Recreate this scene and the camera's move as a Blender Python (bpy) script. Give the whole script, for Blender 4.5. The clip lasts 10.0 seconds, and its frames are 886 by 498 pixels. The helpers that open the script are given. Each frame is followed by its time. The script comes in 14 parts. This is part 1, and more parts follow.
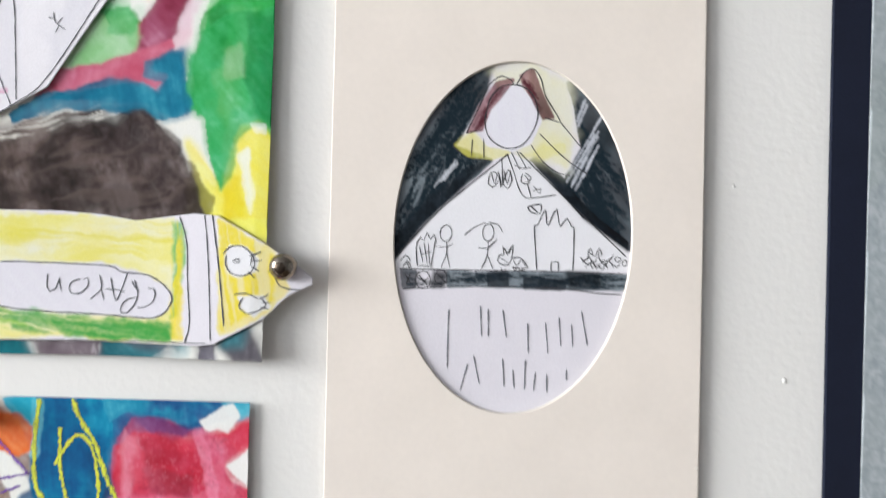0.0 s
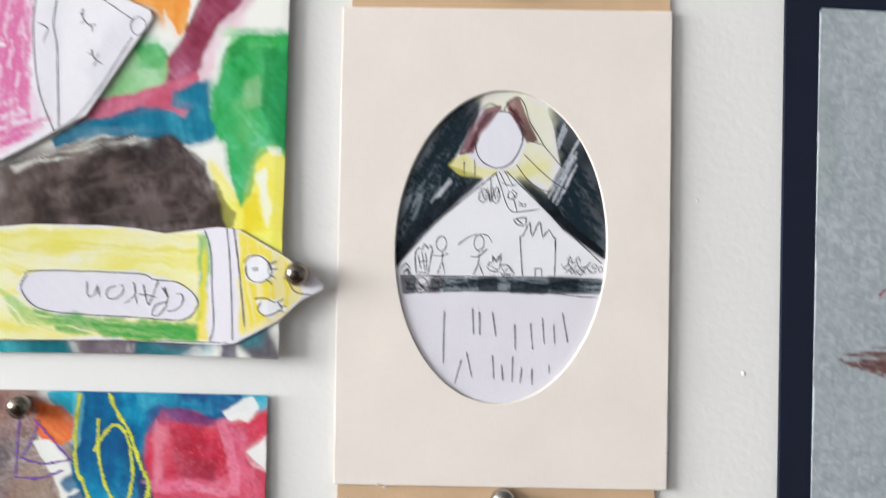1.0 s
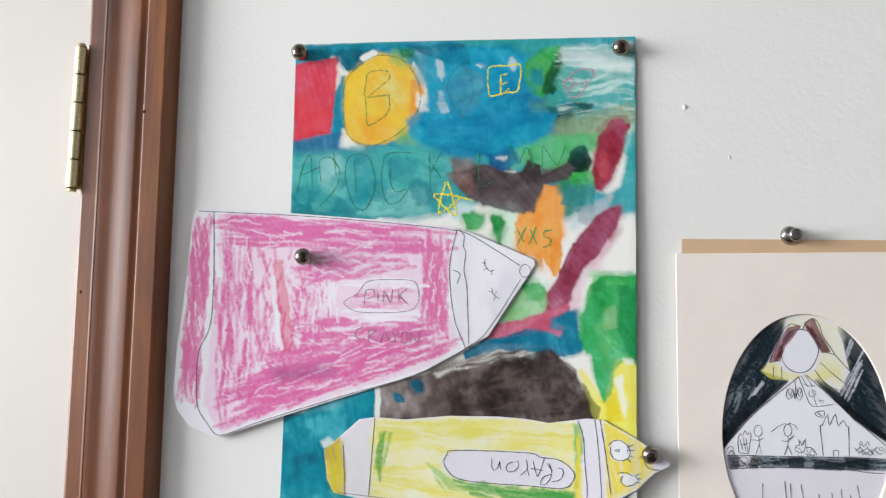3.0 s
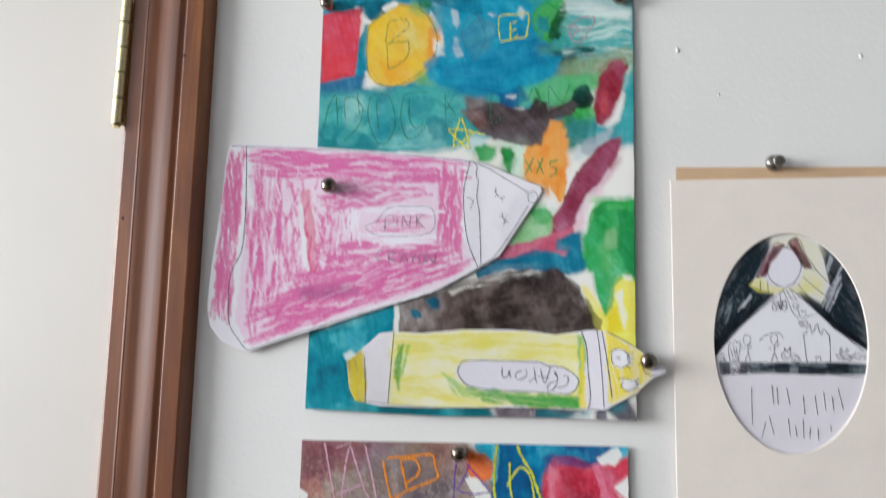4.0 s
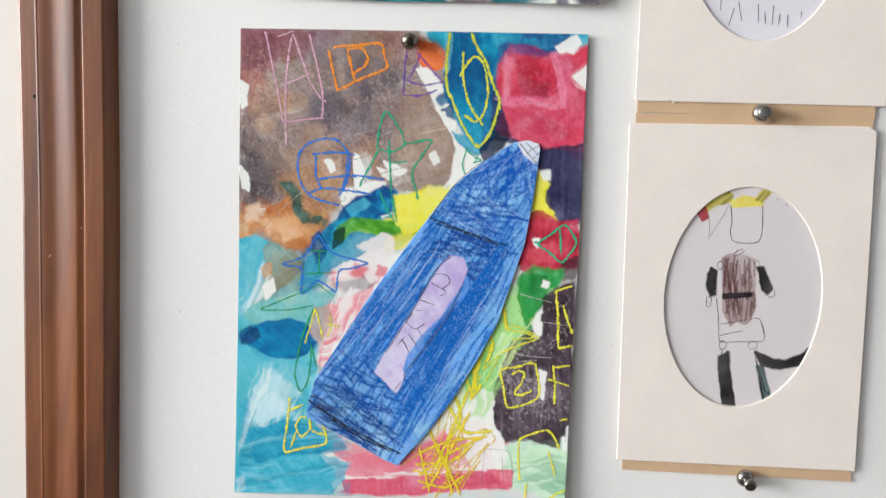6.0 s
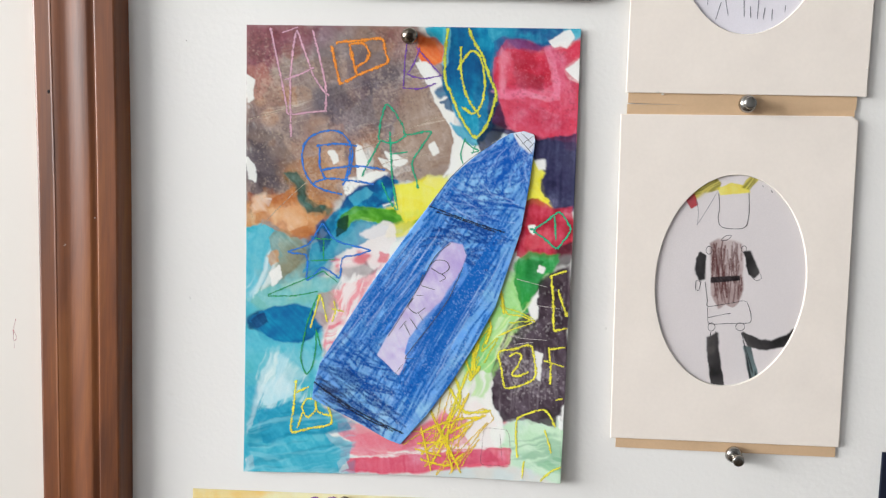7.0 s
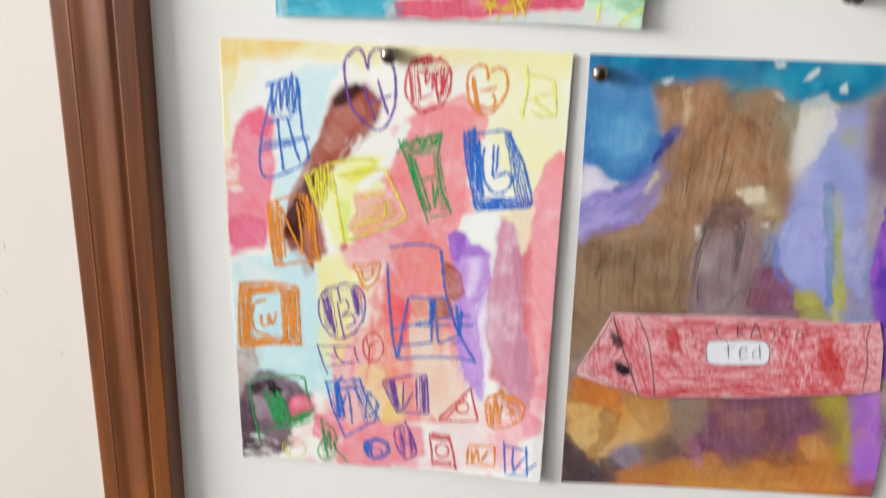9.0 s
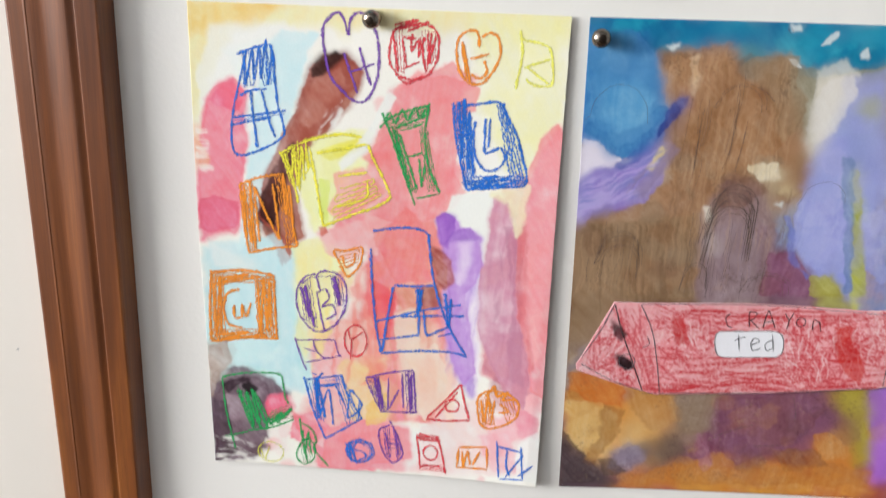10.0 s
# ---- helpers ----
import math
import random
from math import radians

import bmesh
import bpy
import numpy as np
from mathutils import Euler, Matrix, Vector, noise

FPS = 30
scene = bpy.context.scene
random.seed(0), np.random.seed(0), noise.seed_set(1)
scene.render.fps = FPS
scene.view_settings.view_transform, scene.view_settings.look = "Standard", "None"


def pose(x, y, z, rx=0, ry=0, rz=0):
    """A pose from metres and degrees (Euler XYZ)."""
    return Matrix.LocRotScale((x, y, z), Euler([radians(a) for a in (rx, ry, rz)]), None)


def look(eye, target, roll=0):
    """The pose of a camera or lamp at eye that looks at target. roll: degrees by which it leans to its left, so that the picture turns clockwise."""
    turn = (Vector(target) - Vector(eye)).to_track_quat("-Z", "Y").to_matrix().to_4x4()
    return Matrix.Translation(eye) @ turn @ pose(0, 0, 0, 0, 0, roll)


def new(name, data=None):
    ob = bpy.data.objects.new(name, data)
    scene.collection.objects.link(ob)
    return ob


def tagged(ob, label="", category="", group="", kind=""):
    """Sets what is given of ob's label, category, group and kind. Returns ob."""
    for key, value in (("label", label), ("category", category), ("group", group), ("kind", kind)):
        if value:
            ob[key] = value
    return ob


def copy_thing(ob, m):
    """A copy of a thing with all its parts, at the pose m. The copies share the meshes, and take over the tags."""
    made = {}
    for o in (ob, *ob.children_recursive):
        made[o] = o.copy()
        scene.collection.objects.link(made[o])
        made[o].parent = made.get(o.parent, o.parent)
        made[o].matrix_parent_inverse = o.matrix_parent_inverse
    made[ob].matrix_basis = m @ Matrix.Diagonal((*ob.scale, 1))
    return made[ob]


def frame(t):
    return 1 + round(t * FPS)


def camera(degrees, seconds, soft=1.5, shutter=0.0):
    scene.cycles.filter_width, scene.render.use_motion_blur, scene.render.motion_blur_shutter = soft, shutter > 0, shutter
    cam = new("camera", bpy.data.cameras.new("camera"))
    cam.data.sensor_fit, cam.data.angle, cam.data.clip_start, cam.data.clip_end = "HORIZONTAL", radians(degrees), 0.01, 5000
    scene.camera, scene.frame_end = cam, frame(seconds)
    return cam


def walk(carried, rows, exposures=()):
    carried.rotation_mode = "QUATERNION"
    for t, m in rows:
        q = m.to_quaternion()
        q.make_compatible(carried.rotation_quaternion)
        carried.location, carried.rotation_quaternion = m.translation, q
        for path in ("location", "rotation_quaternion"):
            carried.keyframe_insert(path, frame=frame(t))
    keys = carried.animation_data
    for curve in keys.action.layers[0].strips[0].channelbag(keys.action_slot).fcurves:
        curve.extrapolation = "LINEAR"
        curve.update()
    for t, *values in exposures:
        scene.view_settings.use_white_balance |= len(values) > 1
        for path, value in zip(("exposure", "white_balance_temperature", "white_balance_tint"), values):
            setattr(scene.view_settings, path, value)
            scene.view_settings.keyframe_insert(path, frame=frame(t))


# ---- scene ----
cam = camera(51.7, 10.0, soft=1.25, shutter=0.5)
PATH = [
    (0, (0.2784, -0.3553, 1.5883), (0.2838, 1.6447, 1.5897), 2.70),
    (0.3, (0.2790, -0.3713, 1.5858), (0.2994, 1.6285, 1.5380), 2.52),
    (0.5, (0.2792, -0.3800, 1.5851), (0.3035, 1.6198, 1.5648), 2.40),
    (0.8, (0.2793, -0.3899, 1.5873), (0.3111, 1.6099, 1.5737), 2.42),
    (1, (0.2793, -0.3991, 1.5903), (0.2878, 1.6008, 1.6007), 2.43),
    (1.2, (0.2717, -0.4136, 1.5940), (0.2242, 1.5851, 1.6632), 2.39),
    (1.5, (0.2447, -0.4427, 1.6045), (0.1506, 1.5502, 1.7439), 2.34),
    (1.8, (0.2186, -0.4744, 1.6230), (0.0558, 1.5157, 1.7542), 2.11),
    (2, (0.2033, -0.4942, 1.6338), (0.0215, 1.4935, 1.7607), 1.96),
    (2.2, (0.1893, -0.5115, 1.6392), (-0.0400, 1.4705, 1.7776), 1.68),
    (2.5, (0.1748, -0.5325, 1.6446), (-0.0741, 1.4469, 1.7862), 1.53),
    (2.7, (0.1712, -0.5428, 1.6492), (-0.0828, 1.4355, 1.7969), 1.67),
    (3.8, (0.1543, -0.5807, 1.5846), (-0.0935, 1.3824, 1.8754), 2.39),
    (4, (0.1605, -0.5928, 1.5625), (-0.0835, 1.3718, 1.8467), 2.18),
    (4.2, (0.1592, -0.5910, 1.5478), (-0.0296, 1.3875, 1.7707), 2.33),
    (4.5, (0.1567, -0.5839, 1.5341), (0.0069, 1.4057, 1.6730), 2.30),
    (4.8, (0.1580, -0.5750, 1.5178), (0.0074, 1.4183, 1.5672), 2.34),
    (5, (0.1593, -0.5689, 1.5048), (0.0055, 1.4251, 1.5148), 2.37),
    (5.2, (0.1602, -0.5631, 1.4914), (0.0092, 1.4295, 1.4102), 2.76),
    (5.5, (0.1606, -0.5579, 1.4756), (0.0224, 1.4292, 1.2952), 3.16),
    (5.7, (0.1606, -0.5573, 1.4707), (0.0381, 1.4258, 1.2416), 3.28),
    (6, (0.1600, -0.5571, 1.4680), (0.0472, 1.4220, 1.2022), 2.85),
    (6.2, (0.1591, -0.5608, 1.4667), (0.0479, 1.4156, 1.1817), 2.59),
    (7.3, (0.1620, -0.5826, 1.4676), (0.0504, 1.3945, 1.1874), 2.51),
    (7.5, (0.1619, -0.5806, 1.4640), (0.0475, 1.3938, 1.1668), 2.42),
    (7.7, (0.1611, -0.5814, 1.4469), (0.0394, 1.3935, 1.1556), 2.49),
    (8, (0.1591, -0.5828, 1.4077), (0.0208, 1.3852, 1.0789), 2.88),
    (8.2, (0.1583, -0.5782, 1.3836), (0.0092, 1.3743, 0.9767), 3.19),
    (8.5, (0.1565, -0.5621, 1.3544), (-0.0006, 1.3533, 0.8007), 2.94),
    (8.7, (0.1539, -0.5517, 1.3386), (-0.0027, 1.3285, 0.6840), 3.09),
    (9, (0.1503, -0.5371, 1.3174), (0.0043, 1.2974, 0.5343), 3.32),
    (9.2, (0.1494, -0.5266, 1.3038), (0.0338, 1.2784, 0.4501), 4.04),
    (9.5, (0.1491, -0.5128, 1.2891), (0.0355, 1.3059, 0.4648), 3.63),
    (9.7, (0.1490, -0.5072, 1.2854), (0.0276, 1.3164, 0.4732), 3.40),
    (10, (0.1487, -0.5025, 1.2844), (0.0261, 1.3447, 0.5275), 3.45),
]
walk(cam, [(t, look(eye, target, roll)) for t, eye, target, roll in PATH],
     [(0, 0.04, 6380, 10), (1.5, 0.02, 6380, 10), (2.5, -0.1, 6330, 10), (2.7, -0.1, 6320, 10), (3.4, -0.22, 6280, 10), (3.8, -0.28, 6260, 10), (4.1, -0.28, 6250, 10), (4.5, -0.12, 6250, 10),
      (5.0, -0.08, 6280, 10), (6.0, 0.0, 6420, 10), (7.5, 0.0, 6520, 10), (8.0, 0.05, 6600, 10), (10, 0.07, 6580, 10)])

# ---- light: daylight from tall windows to the left of the wall, and an assumed rear one ----
world = bpy.data.worlds.new("world")
scene.world = world
world.use_nodes = True
sky = world.node_tree.nodes.new("ShaderNodeTexSky")
sky.sky_type, sky.sun_disc, sky.sun_elevation, sky.sun_rotation = "NISHITA", False, radians(38), radians(70)
world.node_tree.links.new(sky.outputs["Color"], world.node_tree.nodes["Background"].inputs["Color"])
world.node_tree.nodes["Background"].inputs["Strength"].default_value = 0.1


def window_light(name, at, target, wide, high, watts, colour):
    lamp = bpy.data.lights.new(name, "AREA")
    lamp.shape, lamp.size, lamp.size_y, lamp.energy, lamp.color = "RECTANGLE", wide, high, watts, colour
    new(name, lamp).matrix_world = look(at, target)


window_light("window_daylight", (-3.66, -1.69, 1.98), (0.0, -1.69, 1.98), 2.5, 1.65, 312, (0.955, 0.98, 0.99))
# added lamp in an unseen rear window, assumed from the casing's sheen
window_light("rear_sheen_light", (-1.95, -3.22, 2.25), (-1.95, 0.0, 2.25), 1.45, 1.65, 18, (0.955, 0.98, 0.99))
scene.view_settings.exposure = 0.0

# ---- materials ----
MATS = {}


def lin(h):
    """Linear colour from a hex string."""
    c = [int(h[i:i + 2], 16) / 255 for i in (0, 2, 4)]
    return tuple(x / 12.92 if x <= 0.04045 else ((x + 0.055) / 1.055) ** 2.4 for x in c)


def tree(name):
    m = bpy.data.materials.new(name)
    m.use_nodes = True
    nt = m.node_tree
    return m, nt, nt.nodes["Principled BSDF"]


def node(nt, kind, **inputs):
    n = nt.nodes.new(kind)
    for key, value in inputs.items():
        n.inputs[key].default_value = value
    return n


def coords(nt, scale=(1, 1, 1), rot=(0, 0, 0)):
    tc = nt.nodes.new("ShaderNodeTexCoord")
    mp = nt.nodes.new("ShaderNodeMapping")
    mp.inputs["Scale"].default_value, mp.inputs["Rotation"].default_value = scale, rot
    nt.links.new(tc.outputs["Object"], mp.inputs["Vector"])
    return mp.outputs["Vector"]


def noise_out(nt, vec, scale, detail=3.0, rough=0.5, distortion=0.0):
    n = node(nt, "ShaderNodeTexNoise", Scale=scale, Detail=detail, Roughness=rough, Distortion=distortion)
    nt.links.new(vec, n.inputs["Vector"])
    return n.outputs["Fac"]


def ramp(nt, fac, stops):
    r = nt.nodes.new("ShaderNodeValToRGB")
    e = r.color_ramp.elements
    while len(e) < len(stops):
        e.new(0.5)
    for k, (p, c) in zip(e, stops):
        k.position, k.color = p, (*c, 1) if len(c) == 3 else c
    nt.links.new(fac, r.inputs["Fac"])
    return r.outputs["Color"]


def mixed(nt, kind, fac, a, b):
    m = nt.nodes.new("ShaderNodeMix")
    m.data_type, m.blend_type = "RGBA", kind
    for socket, value in ((m.inputs["Factor"], fac), (m.inputs["A"], a), (m.inputs["B"], b)):
        if isinstance(value, bpy.types.NodeSocket):
            nt.links.new(value, socket)
        else:
            socket.default_value = value if isinstance(value, float) else (*value, 1)
    return m.outputs["Result"]


def bumped(nt, bsdf, parts):
    """Chains bumps: (height socket, strength, distance in metres)."""
    last = None
    for height, strength, far in parts:
        b = node(nt, "ShaderNodeBump", Strength=strength, Distance=far)
        nt.links.new(height, b.inputs["Height"])
        if last:
            nt.links.new(last, b.inputs["Normal"])
        last = b.outputs["Normal"]
    nt.links.new(last, bsdf.inputs["Normal"])


def plain(name, colour, rough=0.6, metal=0.0, mottled=0.06, scale=60.0, tooth=0.0, spec=0.5):
    """A surface with its grain and its broad unevenness."""
    if name in MATS:
        return MATS[name]
    m, nt, b = tree(name)
    v = coords(nt)
    c = lin(colour)
    dark, light = tuple(x * (1 - mottled) for x in c), tuple(min(1, x * (1 + mottled)) for x in c)
    broad = ramp(nt, noise_out(nt, v, scale, 4), [(0.3, dark), (0.7, light)])
    fine = ramp(nt, noise_out(nt, v, scale * 14, 2), [(0.25, (1 - mottled,) * 3), (0.75, (1, 1, 1))])
    nt.links.new(mixed(nt, "MULTIPLY", 1.0, broad, fine), b.inputs["Base Color"])
    b.inputs["Roughness"].default_value, b.inputs["Metallic"].default_value = rough, metal
    b.inputs["Specular IOR Level"].default_value = spec
    if tooth:
        bumped(nt, b, [(noise_out(nt, v, scale * 20, 3), tooth, 0.0002)])
    MATS[name] = m
    return m


def paint_mat():
    """Paper whose pigment is carried by the sheet; tooth and slight sheen."""
    if "painted_paper" in MATS:
        return MATS["painted_paper"]
    m, nt, b = tree("painted_paper")
    v = coords(nt)
    a = nt.nodes.new("ShaderNodeAttribute")
    a.attribute_name = "pigment"
    grain = ramp(nt, noise_out(nt, v, 1500, 3, 0.7), [(0.3, (0.955, 0.955, 0.955)), (0.65, (1.02, 1.02, 1.02))])
    nt.links.new(mixed(nt, "MULTIPLY", 1.0, a.outputs["Color"], grain), b.inputs["Base Color"])
    b.inputs["Roughness"].default_value = 0.72
    b.inputs["Specular IOR Level"].default_value = 0.15
    bumped(nt, b, [(noise_out(nt, v, 1100, 3, 0.6), 0.25, 0.0002), (noise_out(nt, v, 45, 2), 0.25, 0.0015)])
    MATS["painted_paper"] = m
    return m


def wax(colour, cover=0.62):
    """Wax crayon that skips over the tooth of the paper."""
    key = "wax_" + colour + str(cover)
    if key in MATS:
        return MATS[key]
    m, nt, b = tree("wax_crayon")
    v = coords(nt)
    c = lin(colour)
    tone = ramp(nt, noise_out(nt, v, 260, 3), [(0.3, tuple(x * 0.82 for x in c)), (0.7, tuple(min(1, x * 1.12) for x in c))])
    nt.links.new(tone, b.inputs["Base Color"])
    b.inputs["Roughness"].default_value = 0.5
    press = nt.nodes.new("ShaderNodeAttribute")
    press.attribute_name = "press"
    body = nt.nodes.new("ShaderNodeMath")
    body.operation, body.inputs[1].default_value = "MULTIPLY", 0.34
    nt.links.new(press.outputs["Fac"], body.inputs[0])
    total = nt.nodes.new("ShaderNodeMath")
    total.operation = "ADD"
    nt.links.new(body.outputs[0], total.inputs[0])
    nt.links.new(noise_out(nt, v, 1100, 2, 0.7), total.inputs[1])
    alpha = ramp(nt, total.outputs[0], [(0.88 - cover * 0.46, (0.0,) * 3), (1.02 - cover * 0.4, (0.9,) * 3)])
    nt.links.new(alpha, b.inputs["Alpha"])
    MATS[key] = m
    return m


def wood_mat():
    """Stained casing: long grain, pores, worn sheen."""
    m, nt, b = tree("stained_wood")
    fine = noise_out(nt, coords(nt, (1, 1, 0.03)), 420, 5, 0.6, 0.3)
    swirl = noise_out(nt, coords(nt, (1, 1, 0.1)), 26, 4, 0.55, 1.8)
    broad = noise_out(nt, coords(nt, (1, 1, 0.25)), 9, 3)
    base = ramp(nt, swirl, [(0.28, lin("5a2e14")), (0.5, lin("80451a")), (0.72, lin("a06024"))])
    tint = ramp(nt, broad, [(0.3, (0.86, 0.84, 0.84)), (0.7, (1.08, 1.06, 1.02))])
    lines = ramp(nt, fine, [(0.32, (0.8, 0.76, 0.72)), (0.6, (1.05, 1.05, 1.05))])
    pores = ramp(nt, noise_out(nt, coords(nt, (1, 1, 0.016)), 1700, 2), [(0.36, (0.88, 0.86, 0.84)), (0.48, (1, 1, 1))])
    col = mixed(nt, "MULTIPLY", 1.0, mixed(nt, "MULTIPLY", 1.0, mixed(nt, "MULTIPLY", 0.85, base, lines), pores), tint)
    nt.links.new(col, b.inputs["Base Color"])
    nt.links.new(ramp(nt, swirl, [(0.3, (0.46,) * 3), (0.7, (0.58,) * 3)]), b.inputs["Roughness"])
    b.inputs["Specular IOR Level"].default_value = 0.3
    b.inputs["Coat Weight"].default_value, b.inputs["Coat Roughness"].default_value = 0.75, 0.36
    bumped(nt, b, [(fine, 0.15, 0.0004), (broad, 0.15, 0.0015)])
    return m


def wall_mat(name, colour, rough, orange):
    """Rolled emulsion: fine orange peel over broad unevenness, faint grime."""
    m, nt, b = tree(name)
    v = coords(nt)
    c = lin(colour)
    broad = ramp(nt, noise_out(nt, v, 4.5, 4), [(0.3, tuple(x * 0.955 for x in c)), (0.7, c)])
    spots = ramp(nt, noise_out(nt, v, 33, 5, 0.7), [(0.22, (0.93, 0.925, 0.91)), (0.36, (1, 1, 1))])
    nt.links.new(mixed(nt, "MULTIPLY", 1.0, broad, spots), b.inputs["Base Color"])
    b.inputs["Roughness"].default_value = rough
    bumped(nt, b, [(noise_out(nt, v, 330, 2, 0.5), orange, 0.0007), (noise_out(nt, v, 90, 2), orange * 0.6, 0.0012)])
    return m


def metal_mat(name, colour, rough, worn=0.8):
    m, nt, b = tree(name)
    v = coords(nt)
    c = lin(colour)
    nt.links.new(ramp(nt, noise_out(nt, v, 420, 3), [(0.3, tuple(x * worn for x in c)), (0.65, c)]), b.inputs["Base Color"])
    nt.links.new(ramp(nt, noise_out(nt, v, 700, 3), [(0.3, (rough * 0.7,) * 3), (0.7, (rough * 1.4,) * 3)]), b.inputs["Roughness"])
    b.inputs["Metallic"].default_value = 1.0
    return m


WALL = wall_mat("wall_paint", "f0ece7", 0.5, 0.24)
DOORPAINT = wall_mat("door_paint", "e4dcd3", 0.42, 0.08)
# grey on the unseen walls and ceiling, to hold back bounced light
ROOM = wall_mat("room_paint", "8f9092", 0.7, 0.1)
WOOD = wood_mat()
STEEL = metal_mat("nickel", "aaa59e", 0.19)
# nickel toned darker: the dim room it mirrors is put into its colour
DIMNICKEL = metal_mat("dim_nickel", "978c80", 0.2)
BRASS = metal_mat("brass", "e8d8a8", 0.34, 0.97)
# dark metal that stands in for the reflection on the pin heads
DARK_REFLECTION = metal_mat("dark_reflection_metal", "4a4038", 0.35)
CREAM = plain("mat_board", "f1e5da", 0.75, 0, 0.025, 30, 0.2, 0.25)
CORE = plain("mat_core", "ddd4c9", 0.8, 0, 0.03)
TAN = plain("tan_card", "d3b18d", 0.75, 0, 0.05, 40, 0.2, 0.25)
NAVY = plain("navy_card", "161b2d", 0.8, 0, 0.1, 50, 0.3, 0.25)
PENCIL = plain("pencil", "55545a", 0.6, 0, 0.25, 500)
GRAPHITE = plain("soft_pencil", "84838a", 0.6, 0, 0.25, 500)
BLACKPEN = plain("black_pen", "2b2a2e", 0.6, 0, 0.2, 500)
HOLE = plain("nail_hole", "1a100c", 0.9)
FLOORWOOD = plain("floor_boards", "544536", 0.5, 0, 0.15, 8)


# ---- meshes ----
def part(name, bm, material, parent=None, label="", smooth=False):
    me = bpy.data.meshes.new(name)
    bm.to_mesh(me)
    bm.free()
    return mesh_part(name, me, material, parent, label, smooth)


def mesh_part(name, me, material, parent=None, label="", smooth=False):
    me.materials.append(material)
    if smooth:
        me.shade_smooth()
    ob = new(name, me)
    if parent:
        ob.parent = parent
        ob.matrix_parent_inverse = parent.matrix_basis.inverted()
    return tagged(ob, label)


def thing(name, x, z, label, category, group="", y=0.0):
    ob = new(name)
    ob.empty_display_size = 0.02
    ob.matrix_basis = pose(x, y, z)
    return tagged(ob, label, category, group)


def box_bm(x0, x1, y0, y1, z0, z1, bevel=0.0, bm=None):
    one = bmesh.new()
    bmesh.ops.create_cube(one, size=1)
    for w in one.verts:
        w.co = ((x0 + x1) / 2 + w.co.x * (x1 - x0), (y0 + y1) / 2 + w.co.y * (y1 - y0), (z0 + z1) / 2 + w.co.z * (z1 - z0))
    if bevel:
        bmesh.ops.bevel(one, geom=one.edges[:], offset=bevel, segments=2, affect="EDGES")
    if bm is None:
        return one
    me = bpy.data.meshes.new("piece")
    one.to_mesh(me)
    one.free()
    bm.from_mesh(me)
    bpy.data.meshes.remove(me)
    return bm


def lathe_bm(profile, turns=28):
    """Turns (radius, height) pairs round the local -y axis."""
    bm = bmesh.new()
    rings = []
    for r, h in profile:
        if r < 1e-6:
            rings.append([bm.verts.new((0, -h, 0))])
        else:
            rings.append([bm.verts.new((r * math.cos(a * math.tau / turns), -h, r * math.sin(a * math.tau / turns))) for a in range(turns)])
    for a, b in zip(rings, rings[1:]):
        for i in range(turns):
            j = (i + 1) % turns
            ring = [a[i % len(a)], a[j % len(a)], b[j % len(b)], b[i % len(b)]]
            ring = list(dict.fromkeys(ring))
            if len(ring) > 2:
                bm.faces.new(ring)
    bmesh.ops.recalc_face_normals(bm, faces=bm.faces[:])
    return bm


# ---- pigment on paper ----
TABLE = np.random.default_rng(11).uniform(-1, 1, (128, 128))


def vn(x, y, seed=0):
    """Value noise in -1..1, cell size one."""
    x, y = x + 17.3 * seed, y + 31.7 * seed
    i, j = np.floor(x).astype(int), np.floor(y).astype(int)
    fx, fy = x - i, y - j
    fx, fy = fx * fx * (3 - 2 * fx), fy * fy * (3 - 2 * fy)
    a, b = TABLE[i % 128, j % 128], TABLE[(i + 1) % 128, j % 128]
    c, d = TABLE[i % 128, (j + 1) % 128], TABLE[(i + 1) % 128, (j + 1) % 128]
    return (a * (1 - fx) + b * fx) * (1 - fy) + (c * (1 - fx) + d * fx) * fy


def fbm(x, y, size, seed=0, octaves=4):
    total, amp = 0, 0.55
    for k in range(octaves):
        total = total + amp * vn(x / size * 2**k, y / size * 2**k, seed + k)
        amp *= 0.55
    return total


def smooth01(a, b, x):
    t = np.clip((x - a) / (b - a), 0, 1)
    return t * t * (3 - 2 * t)


def edge_distance(px, py, poly, closed=True):
    """Distance to a polyline, and whether inside it."""
    best = np.full(px.shape, 1e9)
    inside = np.zeros(px.shape, bool)
    n = len(poly)
    for k in range(n if closed else n - 1):
        (ax, ay), (bx, by) = poly[k], poly[(k + 1) % n]
        ex, ey = bx - ax, by - ay
        t = np.clip(((px - ax) * ex + (py - ay) * ey) / max(ex * ex + ey * ey, 1e-9), 0, 1)
        best = np.minimum(best, (px - ax - t * ex) ** 2 + (py - ay - t * ey) ** 2)
        if abs(ey) > 1e-9:
            inside ^= ((ay > py) != (by > py)) & (px < ex * (py - ay) / ey + ax)
    return np.sqrt(best), inside


